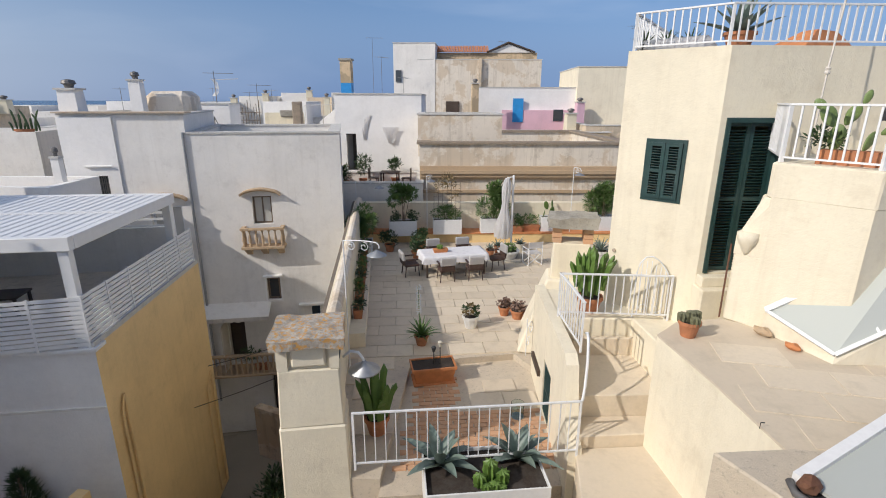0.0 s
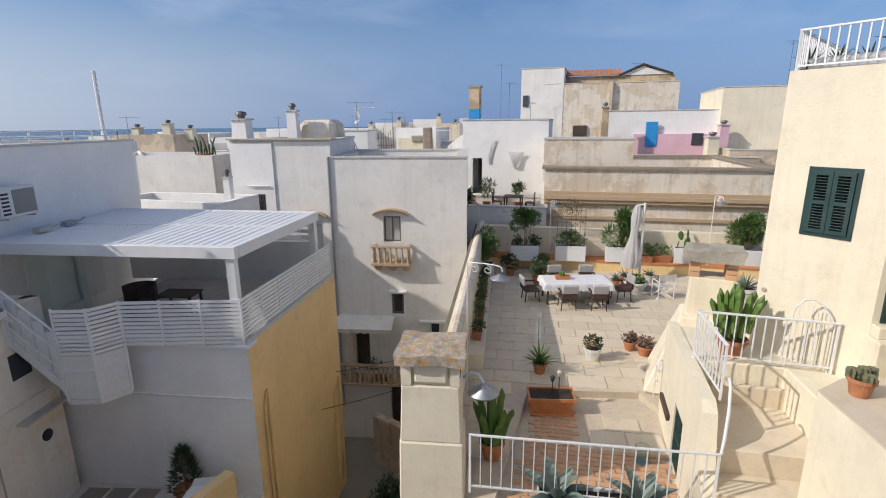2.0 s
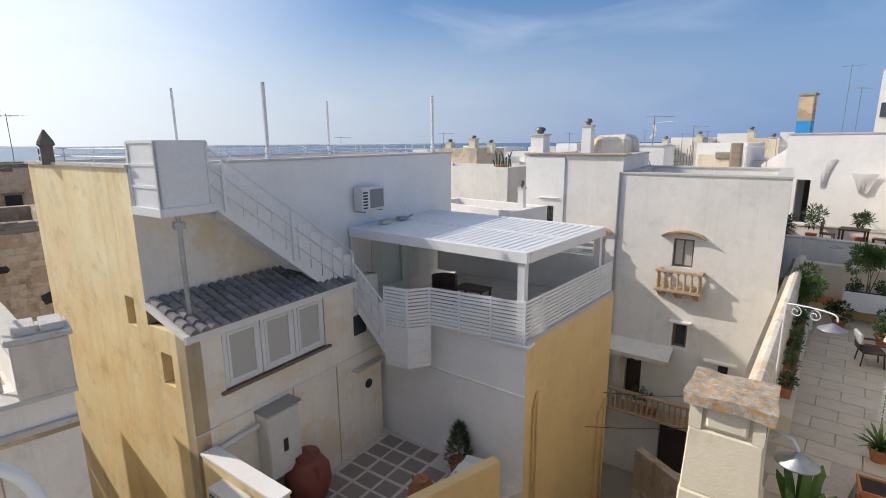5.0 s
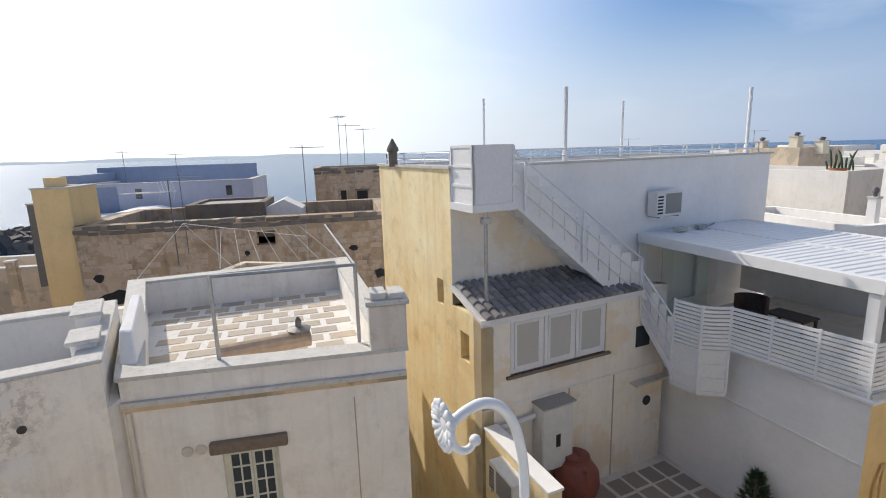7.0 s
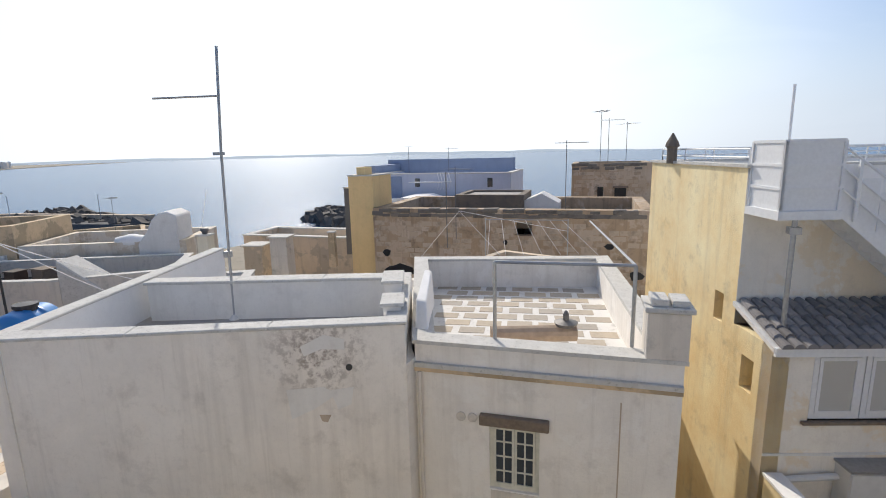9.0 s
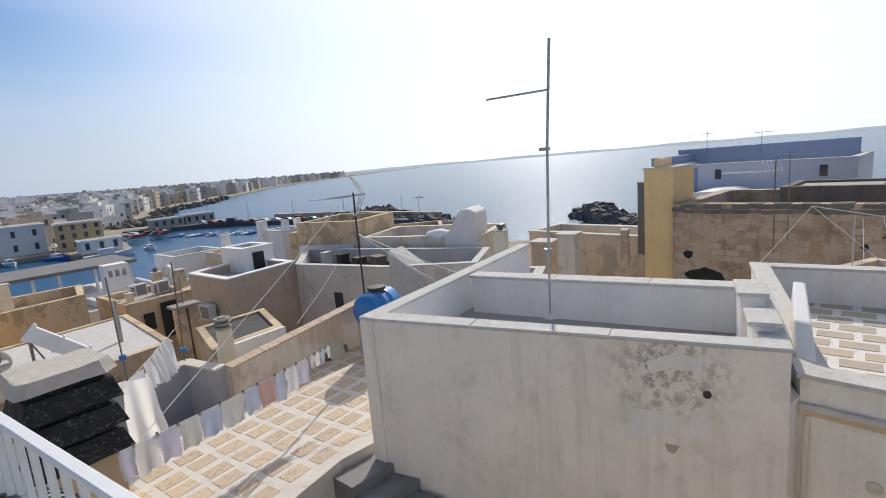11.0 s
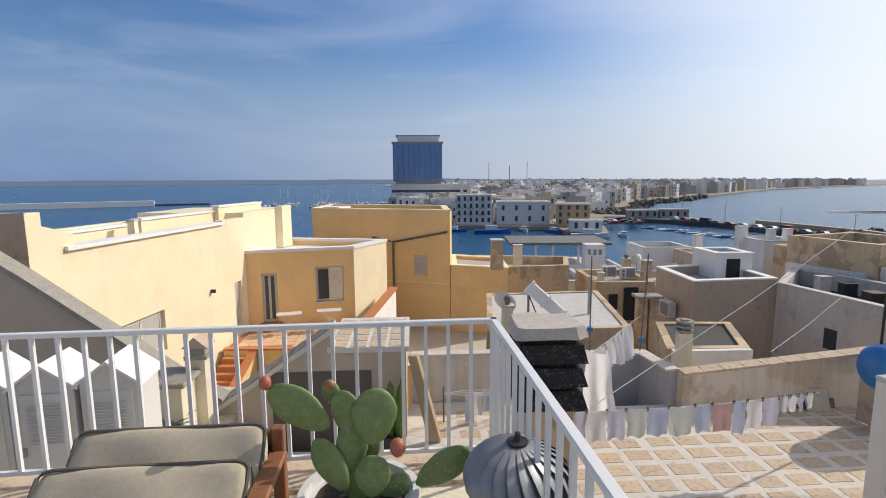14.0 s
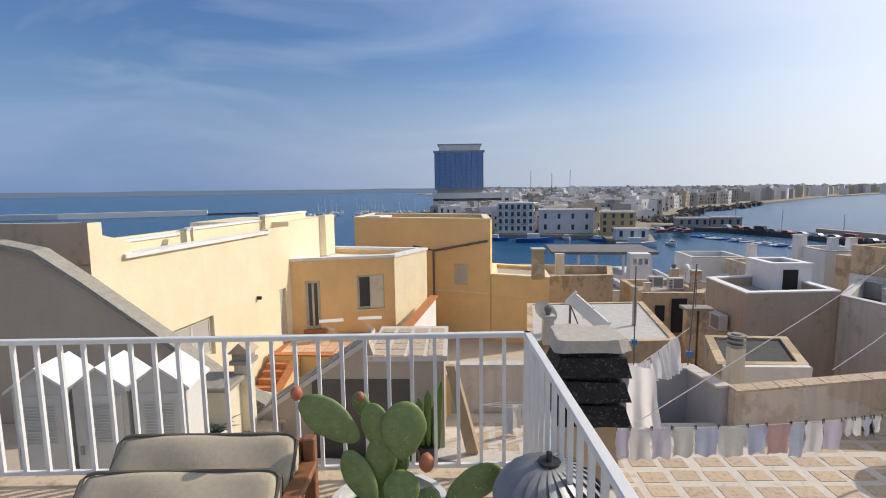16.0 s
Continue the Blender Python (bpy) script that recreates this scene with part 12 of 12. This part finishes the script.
frame_rail = thing("roof_tube_frame", "thin white tube frame on a white roof", "railing")
for path in ([(-10.4, 32, -0.3), (-10.4, 32, 1.4), (-8.1, 32, 1.45), (-8.05, 32, -0.2)], [(-9.3, 32, -0.3), (-9.3, 32, 1.42)]):
    bm = bmesh.new()
    tube(bm, path, 0.025, 6)
    part("tube", bm, PALE_GREY, frame_rail)
for x, y, w, d, top, yw, mt in ((-19.6, 48, 3.4, 3, 2.0, 5, WHITE_WALL), (-16.6, 49, 2.6, 3, 2.3, 12, WHITE_CLEAN), (-13.4, 46.5, 2.2, 2.5, 1.9, 3, BEIGE), (-11.3, 45.5, 1.8, 2.4, 2.3, 8, WHITE_WALL), (-22.6, 46, 3.0, 3, 1.5, 15, WHITE_CLEAN), (-27.7, 40.5, 2.0, 2.5, 1.55, 9, WHITE_CLEAN), (-25.2, 42, 2.6, 2.5, 1.4, 20, CREAM_DIRTY), (-31.0, 41, 2.4, 3, 1.2, 6, WHITE_WALL)):
    block("roof_room", x, y, -7.0, w, d, top + 7.0, yw, "limewashed roof room crowding the old town's skyline", mt, 0.2, skip_cope=True)
for x, y, top in ((-18.6, 46.2, 2.6), (-14.9, 47.2, 2.9), (-12.4, 44.0, 2.3), (-21.0, 45.0, 2.2)):
    chimney_stack(x, y, -1.0, 0.55, top + 0.6, "slim roof chimney with a dark top of the old town", CREAM_DIRTY, True)
grid = thing("grid_aerial", "large white grid aerial on a roof mast", "antenna", "aerials", pose(-14.0, 28.0, -0.6, 0, 0, 20))
bm = bmesh.new()
tube(bm, [(0, 0, 0), (0, 0, 3.5)], 0.025, 6)
part("mast", bm, STEEL, grid)
for k in range(7):
    q = 0.13 * (k - 3)
    bm = bmesh.new()
    tube(bm, [(0.35 * math.cos(1.1 * s) - 0.25, q * 2.0, 2.95 + 0.5 * math.sin(1.1 * s)) for s in (-1, -0.5, 0, 0.5, 1)], 0.012, 4)
    part("reflector_rod", bm, WHITE_PAINT, grid)
bm = bmesh.new()
tube(bm, [(-0.1, 0, 3.35), (1.2, 0, 3.42)], 0.018, 5)
part("boom", bm, WHITE_PAINT, grid)
# small roof terrace: table, chairs, plants, drying sheets
RT = -2.3
tb = thing("terrace_table", "small dark table on the little roof terrace", "table", "", pose(-3.85, 24.0, RT))
bm = bmesh.new()
box(bm, -0.45, 0.45, -0.4, 0.4, 0.7, 0.74)
part("tabletop", bm, DARK_WOOD, tb)
for sx in (-0.38, 0.38):
    for sy in (-0.33, 0.33):
        bm = bmesh.new()
        box(bm, sx - 0.03, sx + 0.03, sy - 0.03, sy + 0.03, 0, 0.7)
        part("leg", bm, DARK_WOOD, tb)
for x, yaw in ((-4.65, 90), (-3.05, -90)):
    ob = thing("terrace_chair", "dark chair beside the little terrace table", "chair", "terrace chairs", pose(x, 24.0, RT, 0, 0, yaw))
    bm = bmesh.new()
    box(bm, -0.22, 0.22, -0.22, 0.22, 0.42, 0.46)
    part("seat", bm, DARK_WOOD, ob)
    bm = bmesh.new()
    box(bm, -0.22, 0.22, 0.19, 0.22, 0.46, 0.92)
    part("backrest", bm, DARK_WOOD, ob)
    for sx in (-0.19, 0.19):
        for sy in (-0.19, 0.19):
            bm = bmesh.new()
            box(bm, sx - 0.02, sx + 0.02, sy - 0.02, sy + 0.02, 0, 0.42)
            part("leg", bm, DARK_WOOD, ob)
for k, (x, y, r) in enumerate(((-5.3, 24.6, 0.5), (-3.8, 25.2, 0.4), (-6.3, 22.6, 0.45), (-6.0, 23.8, 0.3))):
    ob = potted("terrace_plant", "green plant in a terracotta pot on the roof terrace", x, y, RT, 0.2, 0.3)
    shrub(ob, (0, 0, 0.3 + r), r * 0.8, r * 0.8, r, 220, 0.22, LEAF_DARK, 300 + k, 0.16)
for k, (x0, x1, z0, z1) in enumerate(((-5.75, -5.0, -0.2, 1.0), (-4.5, -3.6, -0.35, 0.45))):
    bm = bmesh.new()
    cloth(bm, x0, x1, z0, z1, 25.75, 0.08, k, 0.7)
    single("drying_sheet", bm, LINEN, "white sheet drying on the roof terrace wall", "laundry", "drying sheets", smooth=True)

# ---- west: ruin, blue house, tower ----
bm = bmesh.new()
box(bm, -39.95, -39.5, -17.5, -7.0, -0.6, 1.25)
part("blue_parapet", bm, BLUE_WALL, blue_house)
bm = bmesh.new()
box(bm, -39.5, -34.4, -17.3, -16.4, TOWN, 0.9)
part("blue_flank", bm, BLUE_WALL, blue_house)
bm = bmesh.new()
box(bm, -34.05, -33.95, -16.2, -14.2, -1.6, 0.15)
part("blue_panel", bm, BLUE_WALL, blue_house)
for y in (-13.2, -8.0):
    bm = bmesh.new()
    box(bm, -34.03, -33.97, y, y + 0.35, -0.6, 0.0)
    part("window", bm, GLASS_DARK, blue_house)
block("white_roofed_house", -31.5, -12.4, TOWN, 4.0, 7.0, 11.6, 0, "low white house with a humped white roof", WHITE_CLEAN, 0.2)
bm = bmesh.new()
hump = [(-3.2, 0), (3.2, 0), (3.2, 0.1), (2.0, 0.2), (0.8, 0.55), (-0.4, 0.5), (-1.6, 0.2), (-3.2, 0.1)]
solid(bm, [(-1.6, y, z) for y, z in hump], [(1.6, y, z) for y, z in hump])
single("humped_roof", bm, WHITE_CLEAN, "humped limewashed vault on the low white house", "roof", m=pose(-31.5, -12.4, -1.5))
block("sandstone_house", -26, -6.0, TOWN, 3.2, 3.4, 12.7, 0, "dark weathered stone room behind the ruin", RUIN_DARK, 0.1, skip_cope=True)
wg = thing("white_gabled_room", "small white room with a pitched top behind the ruin", "house", "", pose(-25.5, -3.6, -3))
bm = bmesh.new()
gp = [(-0.95, 0), (0.95, 0), (0.95, 2.3), (0.1, 2.75), (-0.95, 2.3)]
solid(bm, [(-0.8, y, z) for y, z in gp], [(0.8, y, z) for y, z in gp])
part("room", bm, WHITE_WALL, wg)
bm = bmesh.new()
box(bm, 0.79, 0.82, 0.2, 0.55, 1.7, 2.0)
part("vent", bm, DARK_VOID, wg)
for y0, y1, z0, z1 in ((0.0, 0.6, -1.3, -0.35), (-0.9, -0.6, -0.9, -0.3)):
    bm = bmesh.new()
    box(bm, -29.52, -29.44, y0, y1, z0, z1)
    part("window", bm, DARK_VOID, ruin_b)
bm = bmesh.new()
box(bm, -29.55, -29.42, -0.1, 0.7, -0.35, -0.25)
part("lintel", bm, OLD_WOOD, ruin_b)
for y, z, w, h in ((-0.45, -2.05, 0.35, 0.25), (-4.6, -2.0, 0.2, 0.2), (-9.4, -3.4, 1.4, 0.6), (-10.0, -2.6, 0.4, 0.3), (0.6, -3.2, 0.5, 0.4)):
    bm = bmesh.new()
    blob(bm, (-20.99, y, z), 0.05, w / 2, h / 2, None, 2, 0.6, int(9 + y))
    part("hole", bm, DARK_VOID, ruin)
for z0, z1, y0, y1 in ((0.3, 1.2, -11.6, -11.2), (-0.3, 0.3, -11.7, -10.9)):
    bm = bmesh.new()
    box(bm, -22.4, -21.6, y0, y1, z0, z1)
    part("stepped_top", bm, YELLOW, yellow_tower)
chimney_stack(-22.2, -12.4, -3.0, 0.35, 3.2, "thin metal flue beside the yellow tower", DARK_STEEL, False)
for x, y, z, h, yaw in ((-30.5, -0.8, 1.0, 2.9, 15), (-30.0, -0.4, 1.0, 2.4, 100), (-31.0, 0.6, 1.0, 2.2, 40), (-20.5, -6.6, -1.8, 3.0, 60), (-35, -14, 0.3, 2.0, 20), (-35, -11, 0.3, 1.8, 60), (-27, -33, -3.3, 2.6, 60), (-21.3, -2.2, -1.25, 3.4, 85)):
    antenna("roof_aerial", x, y, z, h, yaw, 1.3, 8)
loop = thing("loop_aerial", "white oval loop aerial on a dark mast", "antenna", "aerials", pose(-20.5, -7.0, -2.2, 0, 0, 8))
bm = bmesh.new()
tube(bm, [(0, 0, 0), (0, 0, 3.2)], 0.022, 6)
part("mast", bm, DARK_STEEL, loop)
bm = bmesh.new()
tube(bm, [(0.25 * math.cos(q), -0.85 + 0.75 * math.sin(q), 2.78) for q in (6.283 * j / 18 for j in range(18))], 0.014, 5, True)
part("ring", bm, WHITE_PAINT, loop)
bm = bmesh.new()
tube(bm, [(0, -1.1, 2.78), (0, 0.25, 2.8)], 0.018, 5)
part("boom", bm, WHITE_PAINT, loop)
for k in range(5):
    bm = bmesh.new()
    tube(bm, [(-0.4, 0.05 - 0.12 * k, 2.45), (0, 0.2 - 0.12 * k, 2.8), (-0.4, 0.05 - 0.12 * k, 3.15)], 0.012, 4)
    part("reflector_rod", bm, WHITE_PAINT, loop)
tr = thing("roof_turret", "small dark pepper-pot turret on the roof corner", "turret", "", pose(-14.2, 0.7, 1.4))
bm = bmesh.new()
lathe(bm, [(0.12, 0), (0.12, 0.38), (0.17, 0.42), (0.15, 0.5), (0.06, 0.66), (0.02, 0.74)], 10)
part("body", bm, RUIN_DARK, tr)
for x, y, z, w, h, lab, mt in ((-16.9, -16.2, -2.6, 0.5, 1.3, "cream chimney with a slotted cap", CREAM), (-20.3, -15.0, -9.0, 0.9, 7.1, "square plastered chimney block", PALE_GREY), (-19.5, -11.9, -3.0, 0.3, 1.5, "small ochre chimney by a flue", OCHRE)):
    chimney_stack(x, y, z, w, h, lab, mt, w == 0.5)
block("dark_parapet_house", -24.5, -16.0, TOWN, 3.0, 6.5, 10.6, 0, "low house with a dark parapet and bright roof", BEIGE, 0.5, roof_mat=WHITE_CLEAN)
block("white_house", -14.6, -14.6, STREET, 3.6, 3.2, 7.3, 28, "white house corner with a sloping parapet", WHITE_WALL, 0.5)
# white box of the meter, court pots
pl = thing("plaster_pedestal", "stepped white plaster pedestal in the court", "pedestal", "", pose(-7.6, 7.0, COURT, 0, 0, 20))
for w, z0, z1 in ((0.36, 0, 0.3), (0.3, 0.3, 0.5), (0.38, 0.5, 0.6), (0.26, 0.6, 0.75)):
    bm = bmesh.new()
    box(bm, -w, w, -w * 0.8, w * 0.8, z0, z1)
    part("tier", bm, WHITE_CLEAN, pl, bevel=0.02)

# clutter of the old town's roofs
cr = random.Random(91)
for k in range(20):
    q, r = radians(cr.uniform(-14, 62)), cr.uniform(32, 68)
    x, y = -math.sin(q) * r, math.cos(q) * r
    if -8 < x < 14 and y < 62:
        continue
    chimney_stack(x, y, -3.2, cr.uniform(0.45, 0.8), cr.uniform(2.4, 3.9), cr.choice(("slim white roof chimney", "square weathered roof chimney", "old chimney with a dark cowl")) + " of the old town", cr.choice((WHITE_CLEAN, WHITE_WALL, BEIGE)), cr.random() < 0.5, cr.uniform(0, 40))
for k in range(12):
    q, r = radians(cr.uniform(-12, 60)), cr.uniform(30, 60)
    x, y = -math.sin(q) * r, math.cos(q) * r
    if -8 < x < 14 and y < 62:
        continue
    block("roof_room", x, y, -5.0, cr.uniform(1.6, 3.0), cr.uniform(1.6, 2.6), cr.uniform(4.2, 5.6), cr.uniform(0, 30), "small limewashed roof room of the old town", cr.choice((WHITE_CLEAN, WHITE_WALL, ROOF_WHITE)), 0.15, skip_cope=True)
for k, (x, y, z) in enumerate(((-7.2, -33.2, -4.0), (-9.9, -32.4, -4.3), (-6.2, -33.6, -4.0), (-12.2, -37.6, -4.9), (-10.8, -33.4, -4.3))):
    air_conditioner(pose(x, y, z, 0, 0, 190), "white outdoor unit on a cluttered roof", 0.85, 0.65)
for k, (x, y, z, w, h) in enumerate(((-7.9, -34.6, -4.0, 0.45, 0.9), (-6.0, -32.4, -4.6, 0.35, 1.0), (-11.2, -32.2, -4.3, 0.4, 1.0), (-4.6, -40.2, -5.4, 0.5, 1.2), (-13.6, -37.2, -4.9, 0.5, 1.1), (3.6, -37.0, -5.2, 0.6, 1.3), (6.0, -36.6, -5.2, 0.5, 1.0), (-1.2, -33.0, -3.2, 0.5, 1.1))):
    chimney_stack(x, y, z - 0.3, w, h + 0.3, "small ochre chimney on a harbour house", cr.choice((OCHRE, BEIGE, CREAM_DIRTY)), k % 2 == 0)
for x, y, z, r, yaw in ((-8.6, -34.8, -4.0, 0.4, 20), (-11.4, -36.9, -4.9, 0.45, -20), (-3.5, -39.6, -5.4, 0.4, 10)):
    satellite_dish(x, y, z, r, yaw)
for x, y, z, w, h in ((-7.6, -31.85, -6.2, 0.8, 1.9), (-11.0, -31.3, -6.0, 0.6, 1.0), (-6.6, -31.8, -5.6, 0.5, 0.9)):
    bm = bmesh.new()
    box(bm, -w / 2, w / 2, -0.05, 0.05, 0, h)
    single("dark_doorway", bm, DARK_VOID, "dark doorway in an ochre roof house", "door", "dark doorways", pose(x, y, z, 0, 0, 10))

# ---- paving, tiles and wall stones, piece by piece ----
def within(p, poly):
    inside = False
    for (x0, y0), (x1, y1) in zip(poly, poly[1:] + poly[:1]):
        if (y0 > p[1]) != (y1 > p[1]) and p[0] < (x1 - x0) * (p[1] - y0) / (y1 - y0) + x0:
            inside = not inside
    return inside


def lay(parent, name, poly, z, pitch, size, yaw, mat, stagger=0.0, thick=0.03, seed=1, most=300, wander=0.006):
    """Slabs laid in courses over a plan; every slab wholly inside it is its own piece."""
    rnd_ = random.Random(seed)
    bm = bmesh.new()
    a, b = size[0] / 2, size[1] / 2
    e = 0.006
    prism(bm, [(-a, -b), (a, -b), (a, b), (-a, b)], -thick, 0.0, top=[(-a + e, -b + e), (a - e, -b + e), (a - e, b - e), (-a + e, b - e)])
    me = mesh_of(bm, name, mat)
    cx, cy = sum(p[0] for p in poly) / len(poly), sum(p[1] for p in poly) / len(poly)
    q = radians(yaw)
    spots = []
    for j in range(-60, 61):
        for i in range(-60, 61):
            u, v = (i + stagger * (j % 2)) * pitch[0], j * pitch[1]
            corners = [(cx + math.cos(q) * (u + s * a) - math.sin(q) * (v + t * b), cy + math.sin(q) * (u + s * a) + math.cos(q) * (v + t * b)) for s in (-0.8, 0.8) for t in (-0.8, 0.8)]
            if all(within(c, poly) for c in corners):
                spots.append((cx + math.cos(q) * u - math.sin(q) * v, cy + math.sin(q) * u + math.cos(q) * v))
    spots.sort(key=lambda p: p[0] ** 2 + p[1] ** 2)
    for x, y in spots[:most]:
        piece(name, me, parent, pose(x + rnd_.uniform(-wander, wander), y + rnd_.uniform(-wander, wander), z + rnd_.uniform(0, 0.004), rnd_.uniform(-0.25, 0.25), rnd_.uniform(-0.25, 0.25), yaw + rnd_.uniform(-0.6, 0.6)))
    return len(spots)


lay(terrace, "slab", terrace_pts, TERRACE + 0.004, (0.86, 0.56), (0.848, 0.548), 8, PAVING, 0.5, 0.04, 2)
lay(brick_floor, "slab", [(0.0, 8.75), (1.5, 9.0), (1.35, 9.9), (1.0, 10.5), (-0.1, 10.25)], BRICK_Z + 0.004, (0.7, 0.5), (0.69, 0.49), 8, PAVING, 0.5, 0.04, 13)
lay(brick_floor, "brick", [(-1.2, 6.9), (1.85, 7.2), (1.5, 8.95), (-0.05, 8.7), (-0.15, 10.2), (-1.1, 9.95)], BRICK_Z + 0.004, (0.255, 0.13), (0.242, 0.117), 8, BRICK, 0.5, 0.04, 3)
lay(pavement, "slab", [(3.3, 4.4), (8.0, 4.0), (8.6, 6.9), (5.1, 6.4), (4.25, 7.3), (4.0, 7.5), (3.3, 7.3), (2.9, 6.85), (3.08, 5.6)], BLOCK_TOP + 0.004, (0.88, 0.56), (0.868, 0.548), -8, PAVING, 0.4, 0.04, 4)
lay(laundry, "slab", [(-0.95, -5.9), (-1.6, -6.9), (-3.0, -9.3), (-4.5, -9.75), (-5.15, -9.75), (-8.4, -11.7), (-8.5, -14.2), (-4.2, -13.5), (-1.35, -13.0)], LAUNDRY + 0.001, (0.58, 0.44), (0.44, 0.31), 11, CHIANCHE, 0.0, 0.03, 5, 300, 0.035)
lay(lattice_house, "slab", inset([B_L, B_R, B_R2, B_L2], 0.2), -1.774, (0.66, 0.45), (0.53, 0.335), 97, CHIANCHE_OLD, 0.5, 0.03, 6, 300, 0.02)
lay(court, "slab", [tall(0.1, -0.1), (-8.45, 2.6), (-7.05, 7.75), (-7.1, 7.95), (-11.2, 7.1), tall(5.3, -0.08)], COURT + 0.006, (0.60, 0.52), (0.52, 0.44), 14, CHIANCHE_GREY, 0.0, 0.03, 7, 300, 0.02)
lay(court_b, "slab", [(1.6, -11.7), (1.5, -13.1), (-0.95, -13.6), (-0.85, -11.3)], -3.084, (0.56, 0.43), (0.41, 0.29), 11, CHIANCHE, 0.0, 0.03, 8, 300, 0.03)
lay(yellow_floor, "tile", [(6.35, -20.25), (9.85, -19.8), (10.0, -21.9), (6.3, -23.5), (5.6, -22.2)], YT + 0.006, (0.42, 0.42), (0.405, 0.405), 12, pieces("terracotta_floor_tile", (0.78, 0.54, 0.36), (0.70, 0.46, 0.30), 0.8, (0.5, 0.32, 0.2), 0.3, 4.0), 0.0, 0.02, 9)


def courses(parent, a, b, z0, z1, mat, bw=0.5, bh=0.27, seed=1, most=300, holes=()):
    """Rough squared stones on a wall face, each a little proud of it by its own amount."""
    rnd_ = random.Random(seed)
    m, L = face(a, b), span(a, b)
    kinds = []
    for k in range(5):
        bm = bmesh.new()
        w, h = bw * (0.8 + 0.09 * k) / 2, bh / 2 - 0.008
        prism(bm, [(-w, -h), (w, -h), (w, h), (-w, h)], 0, 0.03, top=[(-w + 0.015, -h + 0.015), (w - 0.015, -h + 0.015), (w - 0.015, h - 0.015), (-w + 0.015, h - 0.015)])
        kinds.append((mesh_of(bm, "stone", mat), w))
    n, z = 0, z1 - bh / 2 - 0.02
    while z > z0 and n < most:
        x = rnd_.uniform(0, 0.25)
        while x < L - 0.3 and n < most:
            me, w = kinds[rnd_.randrange(5)]
            if rnd_.random() < 0.5 and not any(h[0] - 0.1 < x + w < h[1] + 0.1 and h[2] - 0.1 < z < h[3] + 0.1 for h in holes):
                piece("stone", me, parent, m @ pose(x + w, 0.030 - rnd_.uniform(0, 0.012), z, 90))
                n += 1
            x += 2 * w + 0.012
        z -= bh


RUIN_STONE = pieces("ruin_stone", (0.56, 0.46, 0.35), (0.48, 0.37, 0.26), 0.95, (0.14, 0.11, 0.085), 0.9, 2.6, 0.9)
courses(ruin, (-21, -10.6), (-21, 1.2), -4.6, -1.12, RUIN_STONE, 0.42, 0.24, 3, 260, [(6.4, 7.1, -1.7, -1.1)])
courses(ruin_b, (-29.5, -2.3), (-29.5, 1.9), -3.5, 1.0, RUIN_STONE, 0.36, 0.22, 4, 200, [(2.2, 3.0, -1.3, -0.2), (1.3, 1.8, -0.9, -0.3)])
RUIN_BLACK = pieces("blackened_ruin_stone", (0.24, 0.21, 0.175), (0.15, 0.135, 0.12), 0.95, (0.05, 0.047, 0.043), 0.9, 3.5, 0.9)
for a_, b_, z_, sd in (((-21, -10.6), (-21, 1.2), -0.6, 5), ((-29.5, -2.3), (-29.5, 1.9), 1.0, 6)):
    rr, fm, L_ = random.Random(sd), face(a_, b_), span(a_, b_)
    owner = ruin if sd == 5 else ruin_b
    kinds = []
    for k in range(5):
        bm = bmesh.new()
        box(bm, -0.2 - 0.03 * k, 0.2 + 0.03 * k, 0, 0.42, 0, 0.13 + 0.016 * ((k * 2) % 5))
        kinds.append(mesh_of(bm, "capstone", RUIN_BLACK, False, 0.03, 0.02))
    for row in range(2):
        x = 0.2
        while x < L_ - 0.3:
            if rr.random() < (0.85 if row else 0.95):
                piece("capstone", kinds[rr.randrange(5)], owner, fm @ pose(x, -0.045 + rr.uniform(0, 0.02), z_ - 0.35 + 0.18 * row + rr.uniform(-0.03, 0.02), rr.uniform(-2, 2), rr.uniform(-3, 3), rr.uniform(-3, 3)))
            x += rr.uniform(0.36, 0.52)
